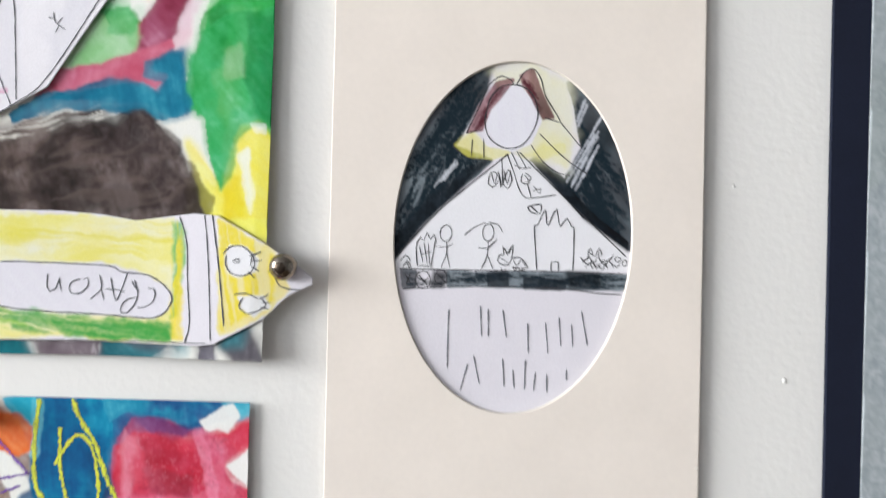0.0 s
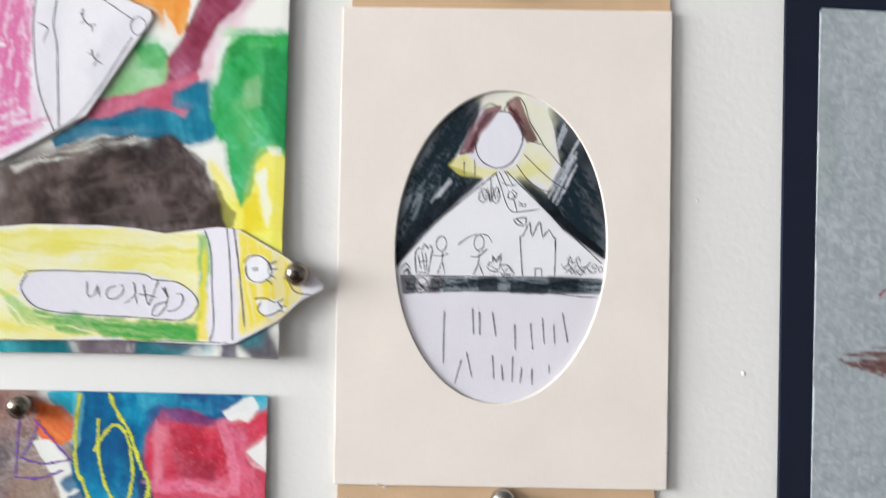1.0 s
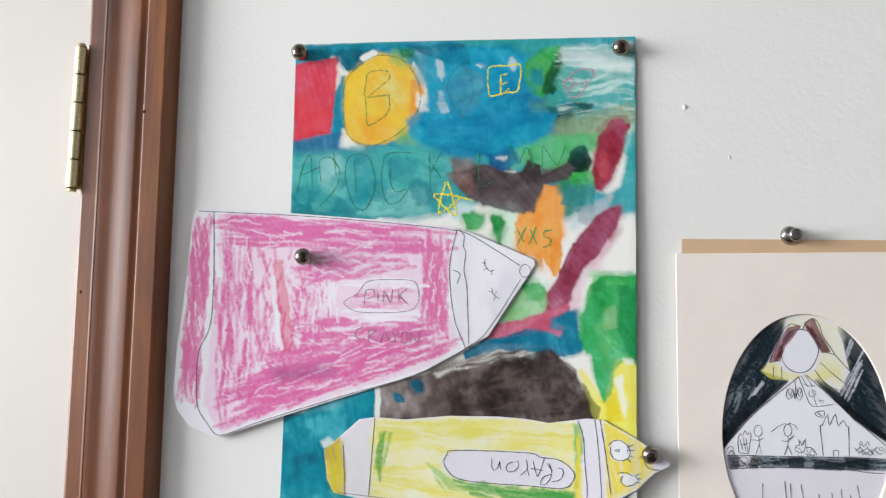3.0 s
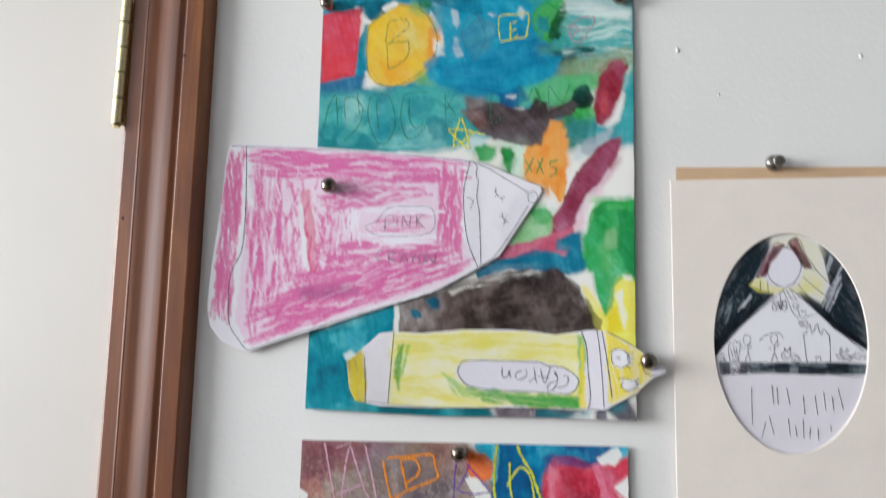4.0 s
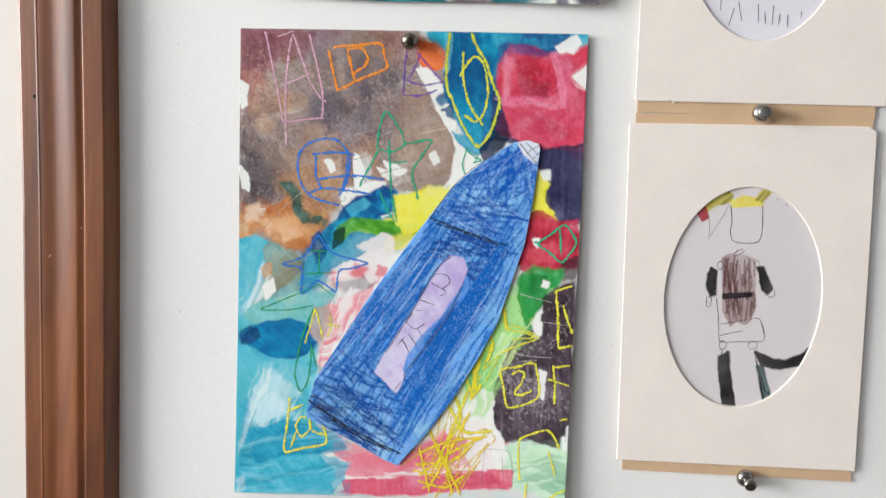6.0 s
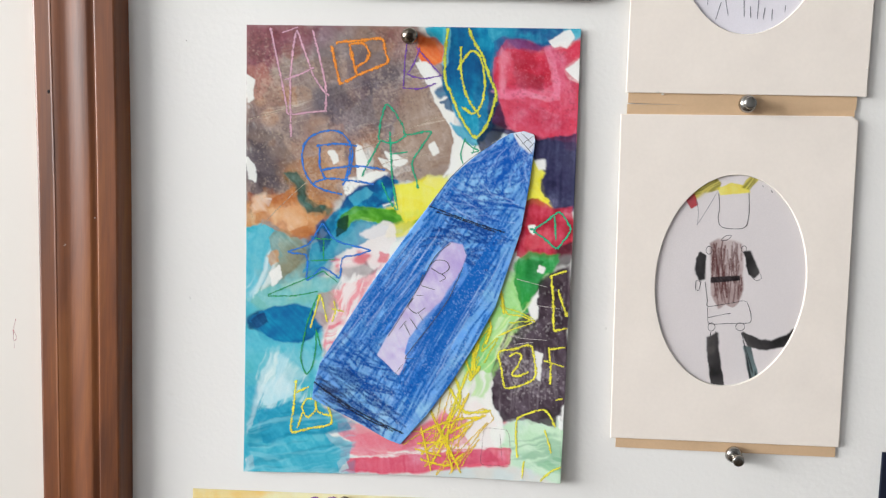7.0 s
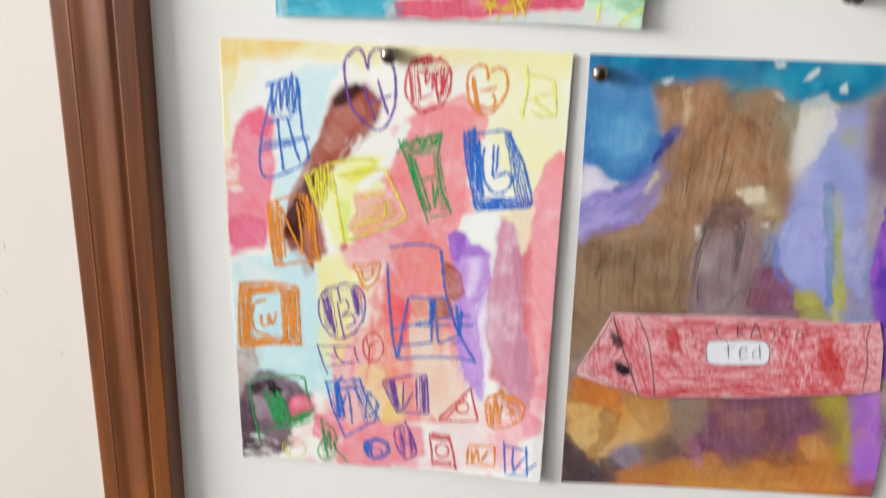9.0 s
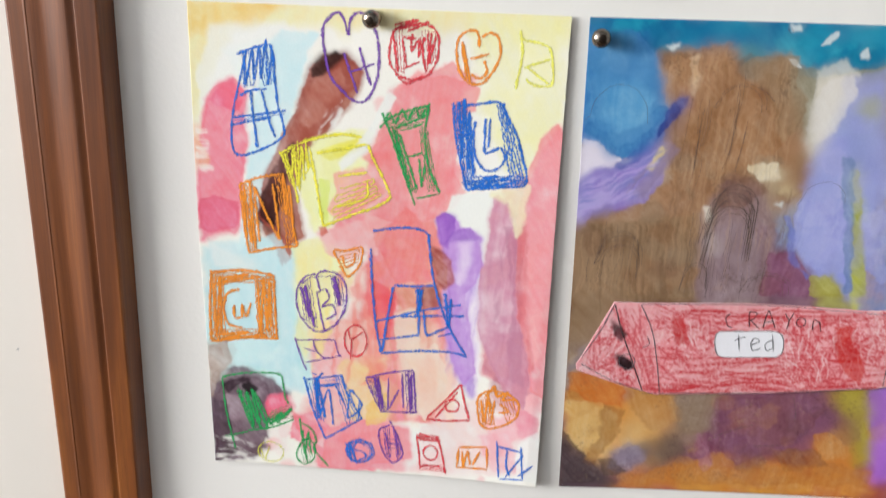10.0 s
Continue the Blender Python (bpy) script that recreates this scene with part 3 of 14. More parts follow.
def casing_profile():
    """Across the casing from the door to the wall: (x, y)."""
    pts = [(-0.1312, 0.0), (-0.1312, -0.0130), (-0.1306, -0.0140), (-0.1294, -0.0144), (-0.1206, -0.0143), (-0.1202, -0.01438), (-0.1197, -0.01448), (-0.1192, -0.01443), (-0.1189, -0.0142)]
    for k in range(25):
        t = k / 24
        a, c, e = min(1.0, t / 0.34), min(1.0, max(0.0, (t - 0.3) / 0.52)), max(0.0, (t - 0.82) / 0.18)
        pts.append((-0.1187 + 0.0265 * t, -0.0142 + 0.0010 * a * a * (3 - 2 * a) - 0.0016 * c * c * (3 - 2 * c) + 0.0013 * e * e * (3 - 2 * e)))
    pts += [(-0.0919, -0.0139), (-0.0916, -0.0142), (-0.0912, -0.0144), (-0.0905, -0.0144), (-0.0800, -0.0137), (-0.0791, -0.0133), (-0.0785, -0.0122), (-0.0757, -0.0012), (-0.0754, 0.0)]
    return pts


def lean(z):
    """The casing leans towards the door above shoulder height."""
    return -0.0048 * min(1.3, max(0.0, (z - 1.42) / 0.35))


def casing():
    bm = bmesh.new()
    levels = [0.0 + 2.10 * k / 70 for k in range(71)]
    rings = [[bm.verts.new((x + lean(z), y, z)) for x, y in casing_profile()] for z in levels]
    for a, b in zip(rings, rings[1:]):
        for i in range(len(a) - 1):
            bm.faces.new((a[i], a[i + 1], b[i + 1], b[i]))
    bm.faces.new(list(reversed(rings[0])))
    bm.faces.new(rings[-1])
    bmesh.ops.recalc_face_normals(bm, faces=bm.faces[:])
    return bm


trim = structure("trim_1", casing(), WOOD, "brown stained wooden door casing with a moulded profile")


def casing_face(x):
    """How far the casing stands out at x."""
    pts = casing_profile()
    return min(y1 + (y2 - y1) * (x - x1) / (x2 - x1) for (x1, y1), (x2, y2) in zip(pts, pts[1:]) if x2 > x1 and x1 <= x <= x2)


for material, size, spots in ((HOLE, 0.0009, [(-96.9, -1777.0), (-95.8, -1777.4), (-130.1, -1662.7), (-122.6, -1473.7)]), (CORE, 0.0004, [(-114.3, -1376.2), (-93.8, -1395.3), (-113.6, -1377.0)])):
    for u, v in spots:
        hx, hz = u / 1000, -v / 1000
        bm = bmesh.new()
        bmesh.ops.create_icosphere(bm, subdivisions=2, radius=size)
        for w in bm.verts:
            w.co = (hx + w.co.x, casing_face(hx - lean(hz)) + w.co.y * 0.35, hz + w.co.z * 1.3)
        part("nail_hole" if material is HOLE else "paint_fleck", bm, material, trim, "dark nail hole" if material is HOLE else "white paint fleck", True)

# hinge: five knuckles and their pin
HX, HY, H0, H1 = -0.1396, -0.0165, 1.7275, 1.8185
bm = box_bm(-0.1396, -0.1305, -0.0125, -0.0115, H0, H1, 0.0003)
hinge = part("hinge", bm, BRASS, door, "polished brass butt hinge")
for k in range(5):
    z0, z1 = H0 + (H1 - H0) * k / 5 + 0.0005, H0 + (H1 - H0) * (k + 1) / 5 - 0.0005
    bm = bmesh.new()
    bmesh.ops.create_cone(bm, cap_ends=True, segments=36, radius1=0.0037, radius2=0.0037, depth=z1 - z0)
    bmesh.ops.bevel(bm, geom=[e for e in bm.edges if abs(e.verts[0].co.z - e.verts[1].co.z) < 1e-6], offset=0.0004, segments=2, affect="EDGES")
    for w in bm.verts:
        w.co = (HX + w.co.x, HY + w.co.y, (z0 + z1) / 2 + w.co.z)
    part("knuckle", bm, BRASS, hinge)
bm = bmesh.new()
bmesh.ops.create_cone(bm, cap_ends=True, segments=20, radius1=0.003, radius2=0.003, depth=H1 - H0)
for w in bm.verts:
    w.co = (HX + w.co.x, HY + w.co.y, (H0 + H1) / 2 + w.co.z)
part("hinge_pin", bm, HOLE, hinge, "dark pin in the joints", True)
for z0, z1 in ((H0 - 0.0022, H0), (H1, H1 + 0.0022)):
    bm = bmesh.new()
    bmesh.ops.create_cone(bm, cap_ends=True, segments=20, radius1=0.003, radius2=0.0024, depth=z1 - z0)
    for w in bm.verts:
        w.co = (HX + w.co.x, HY + w.co.y, (z0 + z1) / 2 + w.co.z)
    part("pin_cap", bm, BRASS, hinge)


# ---- push pins ----
def push_pin(ball):
    if ball:
        root = thing("push_pin", 0, 0, "round-headed nickel push pin stuck through paper into the wall", "push pin", "push pins holding the artwork")
        part("collar", lathe_bm([(0, 0), (0.0036, 0), (0.0040, 0.0006), (0.0036, 0.0014), (0.0028, 0.0018)]), DIMNICKEL, root, smooth=True)
        part("head", lathe_bm([(0.0028, 0.0017), (0.0040, 0.0027), (0.0049, 0.0043), (0.0052, 0.0060), (0.0049, 0.0077), (0.0040, 0.0090), (0.0026, 0.0099), (0.0012, 0.0102), (0, 0.0102)]), DIMNICKEL, root, smooth=True)
        # the dark reflection in the domed head, put in as a dark cap
        part("reflection_cap", lathe_bm([(0.0022, 0.01006), (0.0015, 0.01038), (0.0007, 0.0105), (0, 0.0105)]), DARK_REFLECTION, root, "dark centre standing in for a reflection", True)
        return root
    root = thing("push_pin", 0, 0, "waisted nickel push pin stuck through card into the wall", "push pin", "push pins holding the artwork")
    part("collar", lathe_bm([(0, 0), (0.0042, 0), (0.0052, 0.0006), (0.0055, 0.0016), (0.0052, 0.0030), (0.0044, 0.0041), (0.0034, 0.0047), (0.0026, 0.0049)]), STEEL, root, smooth=True)
    part("grip", lathe_bm([(0.0026, 0.0048), (0.0027, 0.0062), (0.0031, 0.0085), (0.0036, 0.0105), (0.0038, 0.0118), (0.0035, 0.0126), (0.0028, 0.0129), (0.0018, 0.0130), (0, 0.0130)]), STEEL, root, smooth=True)
    return root


PINS = ((0.0008, 1.8174, 1.2, 0, 0), (0.1999, 1.8195, 1.2, 6, -4), (0.0089, 1.6880, 2.6, -4, 6), (0.2202, 1.5795, 4.2, 5, -8),
        (0.2977, 1.7077, 0.6, 4, 6), (0.3117, 1.4847, 2.6, -2, -6), (0.3224, 1.2618, 2.4, 3, 4), (0.1024, 1.5177, 1.2, 6, 5),
        (0.0709, 1.2108, 1.2, 3, -8), (0.1924, 1.2085, 1.2, -5, 5), (0.3782, 1.2191, 1.2, 4, 4))
made = {}
for k, (px, pz, off, rx, rz) in enumerate(PINS):
    m, ball = pose(px, -off / 1000, pz, rx, 0, rz), k not in (4, 5, 6)
    if ball in made:
        copy_thing(made[ball], m)
    else:
        made[ball] = push_pin(ball)
        made[ball].matrix_basis = m

# colours of wax
BLUE, PURPLE, RED, ORANGE, YELLOW, GREEN = wax("1070d6", 0.72), wax("7a46ae", 0.7), wax("e63a48", 0.72), wax("ff962a", 0.76), wax("f8ea44", 0.72), wax("22a65a", 0.72)
PALEPINK, TEALWAX, LIME, DARKGREEN, PALEBLUE = wax("dba9ba", 0.76), wax("1cb082", 0.78), wax("dbe03e", 0.8), wax("2a8a54", 0.5), wax("1a78d8", 0.78)

# ---- painting one: alphabet over teal washes ----
P1_LIFT = curl(0.5, 4.2, 2.6, 0.4, 0, 211, 285, 0.4, 3)
p1 = thing("painting", -0.004, 1.825, "teal and green watercolour alphabet painting pinned by its top corners", "painting", "paintings on the wall")
s = Sheet(-0.004, 1.825, [(0.4, 0.7), (110.2, -1.2), (212.2, -2.0), (216.6, 282.8), (159.9, 283.2), (87.8, 285.3), (5.0, 284.2)], 0.6, "efece4", 5, P1_LIFT)
s.wash("2a93a0", [(-4.2, 1.7), (110.2, -1.9), (214.8, -3.6), (216.2, 104.4), (182.4, 109.7), (169.4, 111.5), (129.7, 103.5), (89.5, 107.3), (48.6, 112.7), (0.7, 118.4)], "3fa3a2", rough=1.5)
s.wash("1583a2", [(-1.4, 1.7), (58.6, 0.8), (100.0, 0.4), (93.6, 16.9), (81.4, 66.6), (33.0, 66.6), (1.5, 70.1)], "1f8fa0", soft=3, rough=3)
s.wash("0d7ca6", [(79.6, 6.3), (134.0, 3.6), (147.6, 14.1), (151.4, 34.5), (181.2, 41.4), (168.5, 61.5), (142.2, 68.9), (102.0, 73.4), (77.7, 58.0)], "1a93b4", soft=3, rough=4)
s.wash("4fb3ad", [(1.6, 73.5), (81.5, 67.6), (102.1, 75.1), (99.6, 105.5), (3.3, 113.2)], "74bdb8", soft=3, rough=3, dens=0.8)
s.wash("8ec9c2", [(21.1, 75.2), (33.3, 73.5), (34.1, 95.8), (20.3, 99.3)], soft=4, dens=0.6, rim=0)
s.wash("2b8f93", [(2.6, 96.0), (34.3, 100.9), (48.6, 112.7), (3.5, 118.4)], soft=4, dens=0.7, rim=0)
s.wash("3c5c92", [(1.1, 60.7), (27.4, 57.9), (53.9, 66.6), (47.1, 71.7), (5.1, 71.8)], soft=3, dens=0.55, rim=0)
s.wash("9fd0cc", [(79.6, 6.3), (95.0, 4.8), (92.0, 20.3), (80.1, 23.6)], soft=4, dens=0.55, rim=0)
s.wash("efece4", [(23.8, 9.8), (29.5, 9.2), (31.9, 19.0), (26.8, 30.8), (24.5, 26.6)], rough=1.5, rim=0, soft=0.8)
s.wash("d8384c", [(1.3, 14.5), (28.1, 9.9), (26.7, 30.1), (25.0, 57.9), (1.8, 61.4)], "e0505c", rough=1.2, soft=0.7)
s.wash("f2efe6", [(33.3, 56.2), (38.1, 61.4), (46.9, 65.6), (47.0, 67.6), (33.0, 66.2)], rough=1.5, rim=0)
s.wash("f2efe6", [(76.3, 13.2), (84.2, 23.7), (86.9, 43.0), (82.1, 44.3), (80.3, 30.6)], rough=1.5, rim=0)
s.wash("f4bc38", [(33.5, 23.2), (41.6, 13.5), (51.9, 7.7), (65.8, 8.9), (76.5, 17.4), (82.4, 32.3), (80.8, 47.8), (71.6, 58.0), (60.7, 64.2), (46.2, 65.6), (35.6, 59.7)], "f9cc4c", rough=1.5, soft=0.9)
s.wash("f08c2c", [(76.0, 24.3), (82.3, 26.4), (81.4, 44.3), (75.2, 44.3)], soft=2, rough=1.5, dens=0.85, rim=0.1)
s.wash("f2a534", [(42.9, 49.3), (60.2, 47.7), (64.0, 59.7), (48.6, 64.2)], soft=5, rough=2, dens=0.5, rim=0)
s.wash("7fb06a", [(62.2, 5.4), (76.2, 8.0), (70.2, 15.2), (60.7, 12.4)], soft=2, rough=2, dens=0.7, rim=0)
s.wash("8bbf6a", [(70.1, 56.3), (79.3, 54.6), (80.6, 63.5), (67.6, 64.2)], soft=3, rough=2, dens=0.7, rim=0)
s.wash("1f6e46", [(67.1, 5.1), (75.4, 5.2), (75.5, 9.4), (68.6, 9.7)], soft=1, rough=1)
for patch in ([(90.7, 10.6), (94.2, 13.4), (96.5, 21.7), (94.1, 21.0)], [(94.8, 32.7), (97.6, 37.6), (98.5, 43.0), (96.1, 42.7)], [(43.5, 9.3), (52.5, 5.3), (53.6, 6.7), (45.0, 11.5)], [(118.1, 14.4), (121.5, 15.1), (120.8, 16.8)], [(137.8, 9.9), (141.0, 14.7), (139.0, 15.3)], [(81.8, 34.0), (86.9, 42.6), (82.8, 43.0)], [(33.6, 62.1), (37.8, 63.5), (35.1, 64.9)]):
    s.wash("eceae2", patch, rough=0.8, soft=0.5, rim=0)
s.wash("24818d", [(97.1, 18.6), (110.6, 13.6), (114.3, 27.4), (108.1, 47.2), (99.5, 30.7)], soft=3, rough=2, dens=0.6)
s.wash("7fbb8c", [(163.3, 51.4), (212.2, 45.0), (213.3, 55.6), (184.9, 61.5), (163.5, 59.8)], "8f9a7c", soft=3, rough=2, dens=0.8, rim=0)
s.wash("49b382", [(138.4, 80.0), (139.4, 65.6), (161.9, 60.2), (185.5, 58.9), (188.8, 66.5), (186.8, 78.2), (168.7, 74.9), (148.9, 74.3)], "6cc48e", soft=1.2, rough=2.5)
s.wash("5fc06a", [(170.5, 81.6), (185.1, 76.5), (187.9, 86.5), (178.9, 94.8), (169.0, 89.9)], soft=1.5, rough=2.5)
s.wash("25963f", [(149.4, 17.5), (157.6, 10.1), (168.0, 3.4), (166.3, 31.2), (153.0, 33.2), (156.2, 24.4)], "3daa52", soft=1.5, rough=2.5)
s.wash("14603a", [(160.3, 12.5), (166.8, 8.2), (165.3, 30.6), (158.0, 31.2)], soft=1.5, rough=2)
s.wash("c8d8d0", [(167.4, 5.8), (193.7, 3.8), (210.8, 11.5), (210.9, 19.9), (180.8, 14.5), (167.6, 14.3)], soft=3, rough=3, dens=0.6, rim=0)
s.streaks("edece4", [(165.7, 4.1), (210.7, 1.4), (211.9, 44.9), (181.2, 38.1), (167.2, 31.2)], 12, 1.6, 45, 0.4, 0.3, 0.85)
s.wash("17606c", [(158.2, 42.0), (182.8, 38.8), (186.2, 43.5), (168.2, 45.4)], soft=1.5, rough=1.5)
s.wash("1a6a68", [(161.7, 49.8), (174.8, 45.4), (168.3, 52.1)], soft=1, rough=1.5)
s.wash("57525c", [(103.4, 75.1), (125.7, 79.0), (150.7, 81.0), (176.9, 73.2), (181.8, 74.9), (159.2, 90.0), (150.3, 105.7), (129.7, 102.5), (114.5, 96.9), (105.2, 90.3)], "6f625f", soft=1.8, rough=2)
s.wash("80706c", [(100.7, 74.4), (115.5, 73.3), (115.8, 82.5), (105.7, 82.5)], soft=3, rough=2, dens=0.7, rim=0)
s.wash("1d6059", [(177.7, 64.9), (183.6, 66.2), (185.7, 74.9), (177.0, 79.6), (173.3, 75.6)], soft=1, rough=1.5)
s.wash("2a8a80", [(173.9, 88.2), (185.9, 86.5), (188.6, 93.1), (185.6, 104.7), (174.3, 109.7), (169.9, 104.8)], soft=1.5, rough=2)
s.wash("efece4", [(185.6, 69.9), (188.6, 51.5), (200.9, 44.9), (210.6, 45.6), (210.1, 58.2), (204.6, 81.4), (199.0, 94.0), (191.2, 93.4), (186.5, 84.8)], rough=2.5, rim=0, dens=0.55)
s.wash("a23c4e", [(188.4, 78.2), (191.3, 54.9), (197.7, 47.6), (206.7, 46.9), (208.7, 51.6), (205.1, 68.2), (198.3, 90.7), (190.5, 91.4)], "8f3648", rough=1, soft=0.8)
s.wash("c84a54", [(188.2, 68.2), (194.1, 69.9), (192.4, 84.8), (188.4, 80.8)], soft=2, rough=1.5, dens=0.6, rim=0)
s.wash("efece4", [(106.2, 102.7), (144.5, 100.4), (146.8, 128.3), (163.7, 151.0), (150.8, 162.8), (128.1, 173.1), (117.8, 161.9), (103.1, 112.2)], rough=2, rim=0)
s.wash("b8d9dc", [(105.5, 99.4), (116.2, 99.3), (116.4, 107.0), (105.7, 108.8)], soft=2, dens=0.6)
s.wash("d3e8d3", [(129.0, 103.5), (144.9, 103.4), (144.2, 128.3), (130.1, 121.9)], soft=2, rough=2, rim=0.1)
s.wash("46a65c", [(110.4, 108.7), (116.4, 106.3), (123.1, 108.6), (122.0, 116.6), (113.3, 116.7)], rough=2)
s.wash("2f9148", [(128.2, 110.2), (133.8, 108.5), (135.5, 112.5), (132.9, 125.2), (130.0, 118.5)], rough=2)
s.wash("f0a04c", [(144.4, 106.7), (151.2, 105.0), (160.9, 92.3), (167.4, 89.6), (170.7, 108.1), (168.6, 137.8), (164.9, 146.1), (161.5, 141.2), (156.1, 131.4), (144.2, 127.6)], "f2b163", rough=1.5, soft=0.8)
s.wash("a8d8ae", [(149.4, 148.5), (161.5, 150.1), (162.2, 165.4), (146.1, 170.5), (135.3, 174.3), (141.3, 162.0)], "6fbf82", soft=2, rough=3, rim=0.1)
s.wash("4fa86a", [(152.9, 153.8), (161.2, 153.4), (161.0, 163.3), (154.8, 161.4)], soft=2, rough=2.5, dens=0.7)
s.wash("efece4", [(169.4, 111.5), (185.6, 106.3), (193.7, 107.9), (177.9, 131.1), (174.7, 134.4)], rough=2, rim=0, dens=0.8)
s.wash("c9d6d8", [(177.4, 103.1), (192.0, 104.6), (185.7, 111.3), (177.6, 114.7)], soft=2, rough=2, dens=0.7, rim=0)
s.wash("e8c7d2", [(186.2, 140.8), (198.7, 117.7), (203.5, 117.6), (183.2, 157.2), (170.7, 180.2), (167.3, 170.5)], soft=2, rough=2, dens=0.7, rim=0)
s.wash("97405c", [(195.3, 104.6), (206.5, 100.6), (202.5, 115.0), (194.0, 127.6), (183.0, 142.5), (172.1, 167.2), (160.8, 169.1), (163.1, 157.6), (171.7, 144.3), (177.9, 131.1)], "a04a64", rough=1.2, soft=0.8)
s.wash("c26078", [(162.8, 154.4), (169.0, 155.9), (174.1, 162.6), (173.4, 166.6), (166.2, 171.8), (168.3, 178.2), (166.7, 180.9), (148.7, 179.2), (123.2, 184.3), (131.1, 176.1), (160.1, 167.7), (162.8, 163.2)], "b4546e", rough=1.2, soft=0.8)
s.wash("0f6f88", [(108.0, 195.3), (122.9, 187.4), (142.2, 180.8), (161.7, 178.1), (171.7, 181.6), (172.9, 174.1), (166.6, 170.9), (174.2, 165.3), (179.9, 165.4), (180.8, 183.3), (185.1, 186.6), (175.5, 191.2), (153.5, 189.0), (123.1, 193.0), (110.3, 198.9)], "1f7f92", rough=1.4, soft=0.8)
s.wash("38a765", [(190.3, 144.4), (215.1, 143.2), (217.1, 194.5), (211.5, 191.5), (204.0, 194.5), (198.9, 203.0), (199.0, 217.9), (193.7, 217.5), (188.2, 193.7), (180.8, 183.7), (184.1, 166.5)], "5ab57a", rough=1.8, soft=1)
s.wash("1d7c3a", [(206.8, 152.3), (214.7, 156.3), (216.2, 193.4), (203.7, 188.6), (202.5, 172.2)], "2f9050", soft=3, rough=3, dens=0.8, rim=0)
s.wash("86bf78", [(193.8, 155.1), (200.4, 154.8), (201.3, 174.5), (194.8, 174.8)], soft=4, rough=3, dens=0.55, rim=0)
s.wash("2f9f6a", [(186.2, 188.3), (197.8, 200.9), (199.0, 217.2), (193.0, 215.3)], soft=3, rough=2, dens=0.6, rim=0)
s.wash("f0de48", [(199.7, 196.4), (206.1, 192.2), (212.6, 190.3), (216.7, 193.9), (217.4, 237.1), (209.3, 237.5), (194.7, 229.4), (187.6, 216.7), (183.5, 200.5), (187.4, 204.6), (197.5, 219.5), (199.2, 207.4)], "f5ea7c", rough=1.5, soft=1, grain=0.05)
s.streaks("f4f0e0", [(199.7, 195.3), (214.8, 192.4), (215.8, 221.9), (202.9, 218.1)], 62, 2.2, 40, 0.42, 0.25, 0.85)
s.wash("efece4", [(62.3, 212.9), (85.5, 199.6), (118.5, 188.2), (151.3, 185.6), (183.8, 192.8), (190.4, 205.4), (189.2, 229.4), (63.1, 235.3)], rough=1, rim=0)
s.wash("6b5c5a", [(63.9, 217.8), (82.4, 209.0), (105.6, 201.0), (135.1, 191.0), (166.0, 186.8), (179.1, 196.8), (184.1, 208.8), (189.2, 229.8), (64.4, 235.2)], "574a4b", rough=2, soft=1)
s.wash("3f373a", [(132.1, 198.5), (149.3, 193.3), (165.7, 191.9), (176.0, 202.3), (176.7, 217.2), (166.0, 222.1), (137.5, 219.0), (124.0, 210.9)], "4d4346", soft=6, rough=4, dens=0.75, rim=0)
s.wash("2e2a2c", [(159.0, 190.7), (167.1, 190.3), (177.1, 202.3), (175.0, 205.2), (164.8, 197.0)], soft=2, rough=2, dens=0.8, rim=0)
s.wash("8a7a76", [(137.1, 212.5), (152.2, 208.5), (151.5, 216.2), (139.6, 217.8)], soft=5, rough=3, dens=0.5, rim=0)
s.wash("b9aa58", [(181.2, 210.4), (185.1, 211.3), (188.4, 225.4), (183.7, 227.8)], soft=3, rough=2, dens=0.6, rim=0)
s.streaks("efece4", [(110.4, 200.6), (130.8, 193.6), (156.8, 188.6), (156.9, 192.3), (132.1, 197.9), (110.6, 205.4)], -12, 1.0, 10, 0.45, 0.2, 0.95)
s.streaks("efece4", [(175.2, 203.7), (180.1, 206.1), (180.1, 214.8), (176.9, 213.2)], 75, 0.8, 8, 0.5, 0.2, 0.95)
for patch in ([(80.4, 209.7), (87.8, 207.5), (87.9, 212.7), (83.3, 215.8)], [(70.9, 217.9), (76.1, 219.7), (74.1, 222.4)]):
    s.wash("12707e", patch, rough=0.8, soft=0.6)
s.wash("1a8794", [(3.5, 243.2), (39.0, 226.9), (62.4, 214.6), (63.7, 234.6), (39.7, 245.1), (31.9, 263.5), (34.1, 277.1), (4.6, 292.6)], "12707e", rough=0.8, soft=1.5)
s.wash("16858f", [(1.1, 233.6), (48.5, 230.2), (34.9, 252.7), (36.0, 274.6), (87.4, 277.0), (123.7, 276.7), (128.5, 287.3), (88.0, 288.9), (3.2, 286.8)], "13747e", rough=0.8, soft=1.2)
s.wash("7a6d74", [(127.6, 278.5), (155.5, 277.2), (154.6, 286.0), (131.9, 287.0)], rough=1.5)
s.streaks("cfc8c8", [(142.5, 279.5), (155.5, 278.3), (153.6, 284.3), (144.9, 284.7)], 80, 1, 12, 0.4)
s.wash("3b7a84", [(154.6, 277.2), (177.3, 276.2), (179.6, 278.7), (171.6, 285.2), (155.0, 286.0)], rough=1.5)
s.wash("62616e", [(163.2, 278.1), (186.0, 276.4), (184.0, 279.4), (171.0, 280.8)], soft=3, rough=1.5, dens=0.7)
s.wash("54505c", [(192.6, 276.8), (197.3, 275.2), (197.3, 284.0), (192.5, 284.2)], rough=1.2)
s.wash("4b464e", [(198.1, 276.5), (209.7, 269.2), (218.7, 283.0), (204.9, 283.6), (201.0, 278.3)], "5d5a62", rough=1.2)
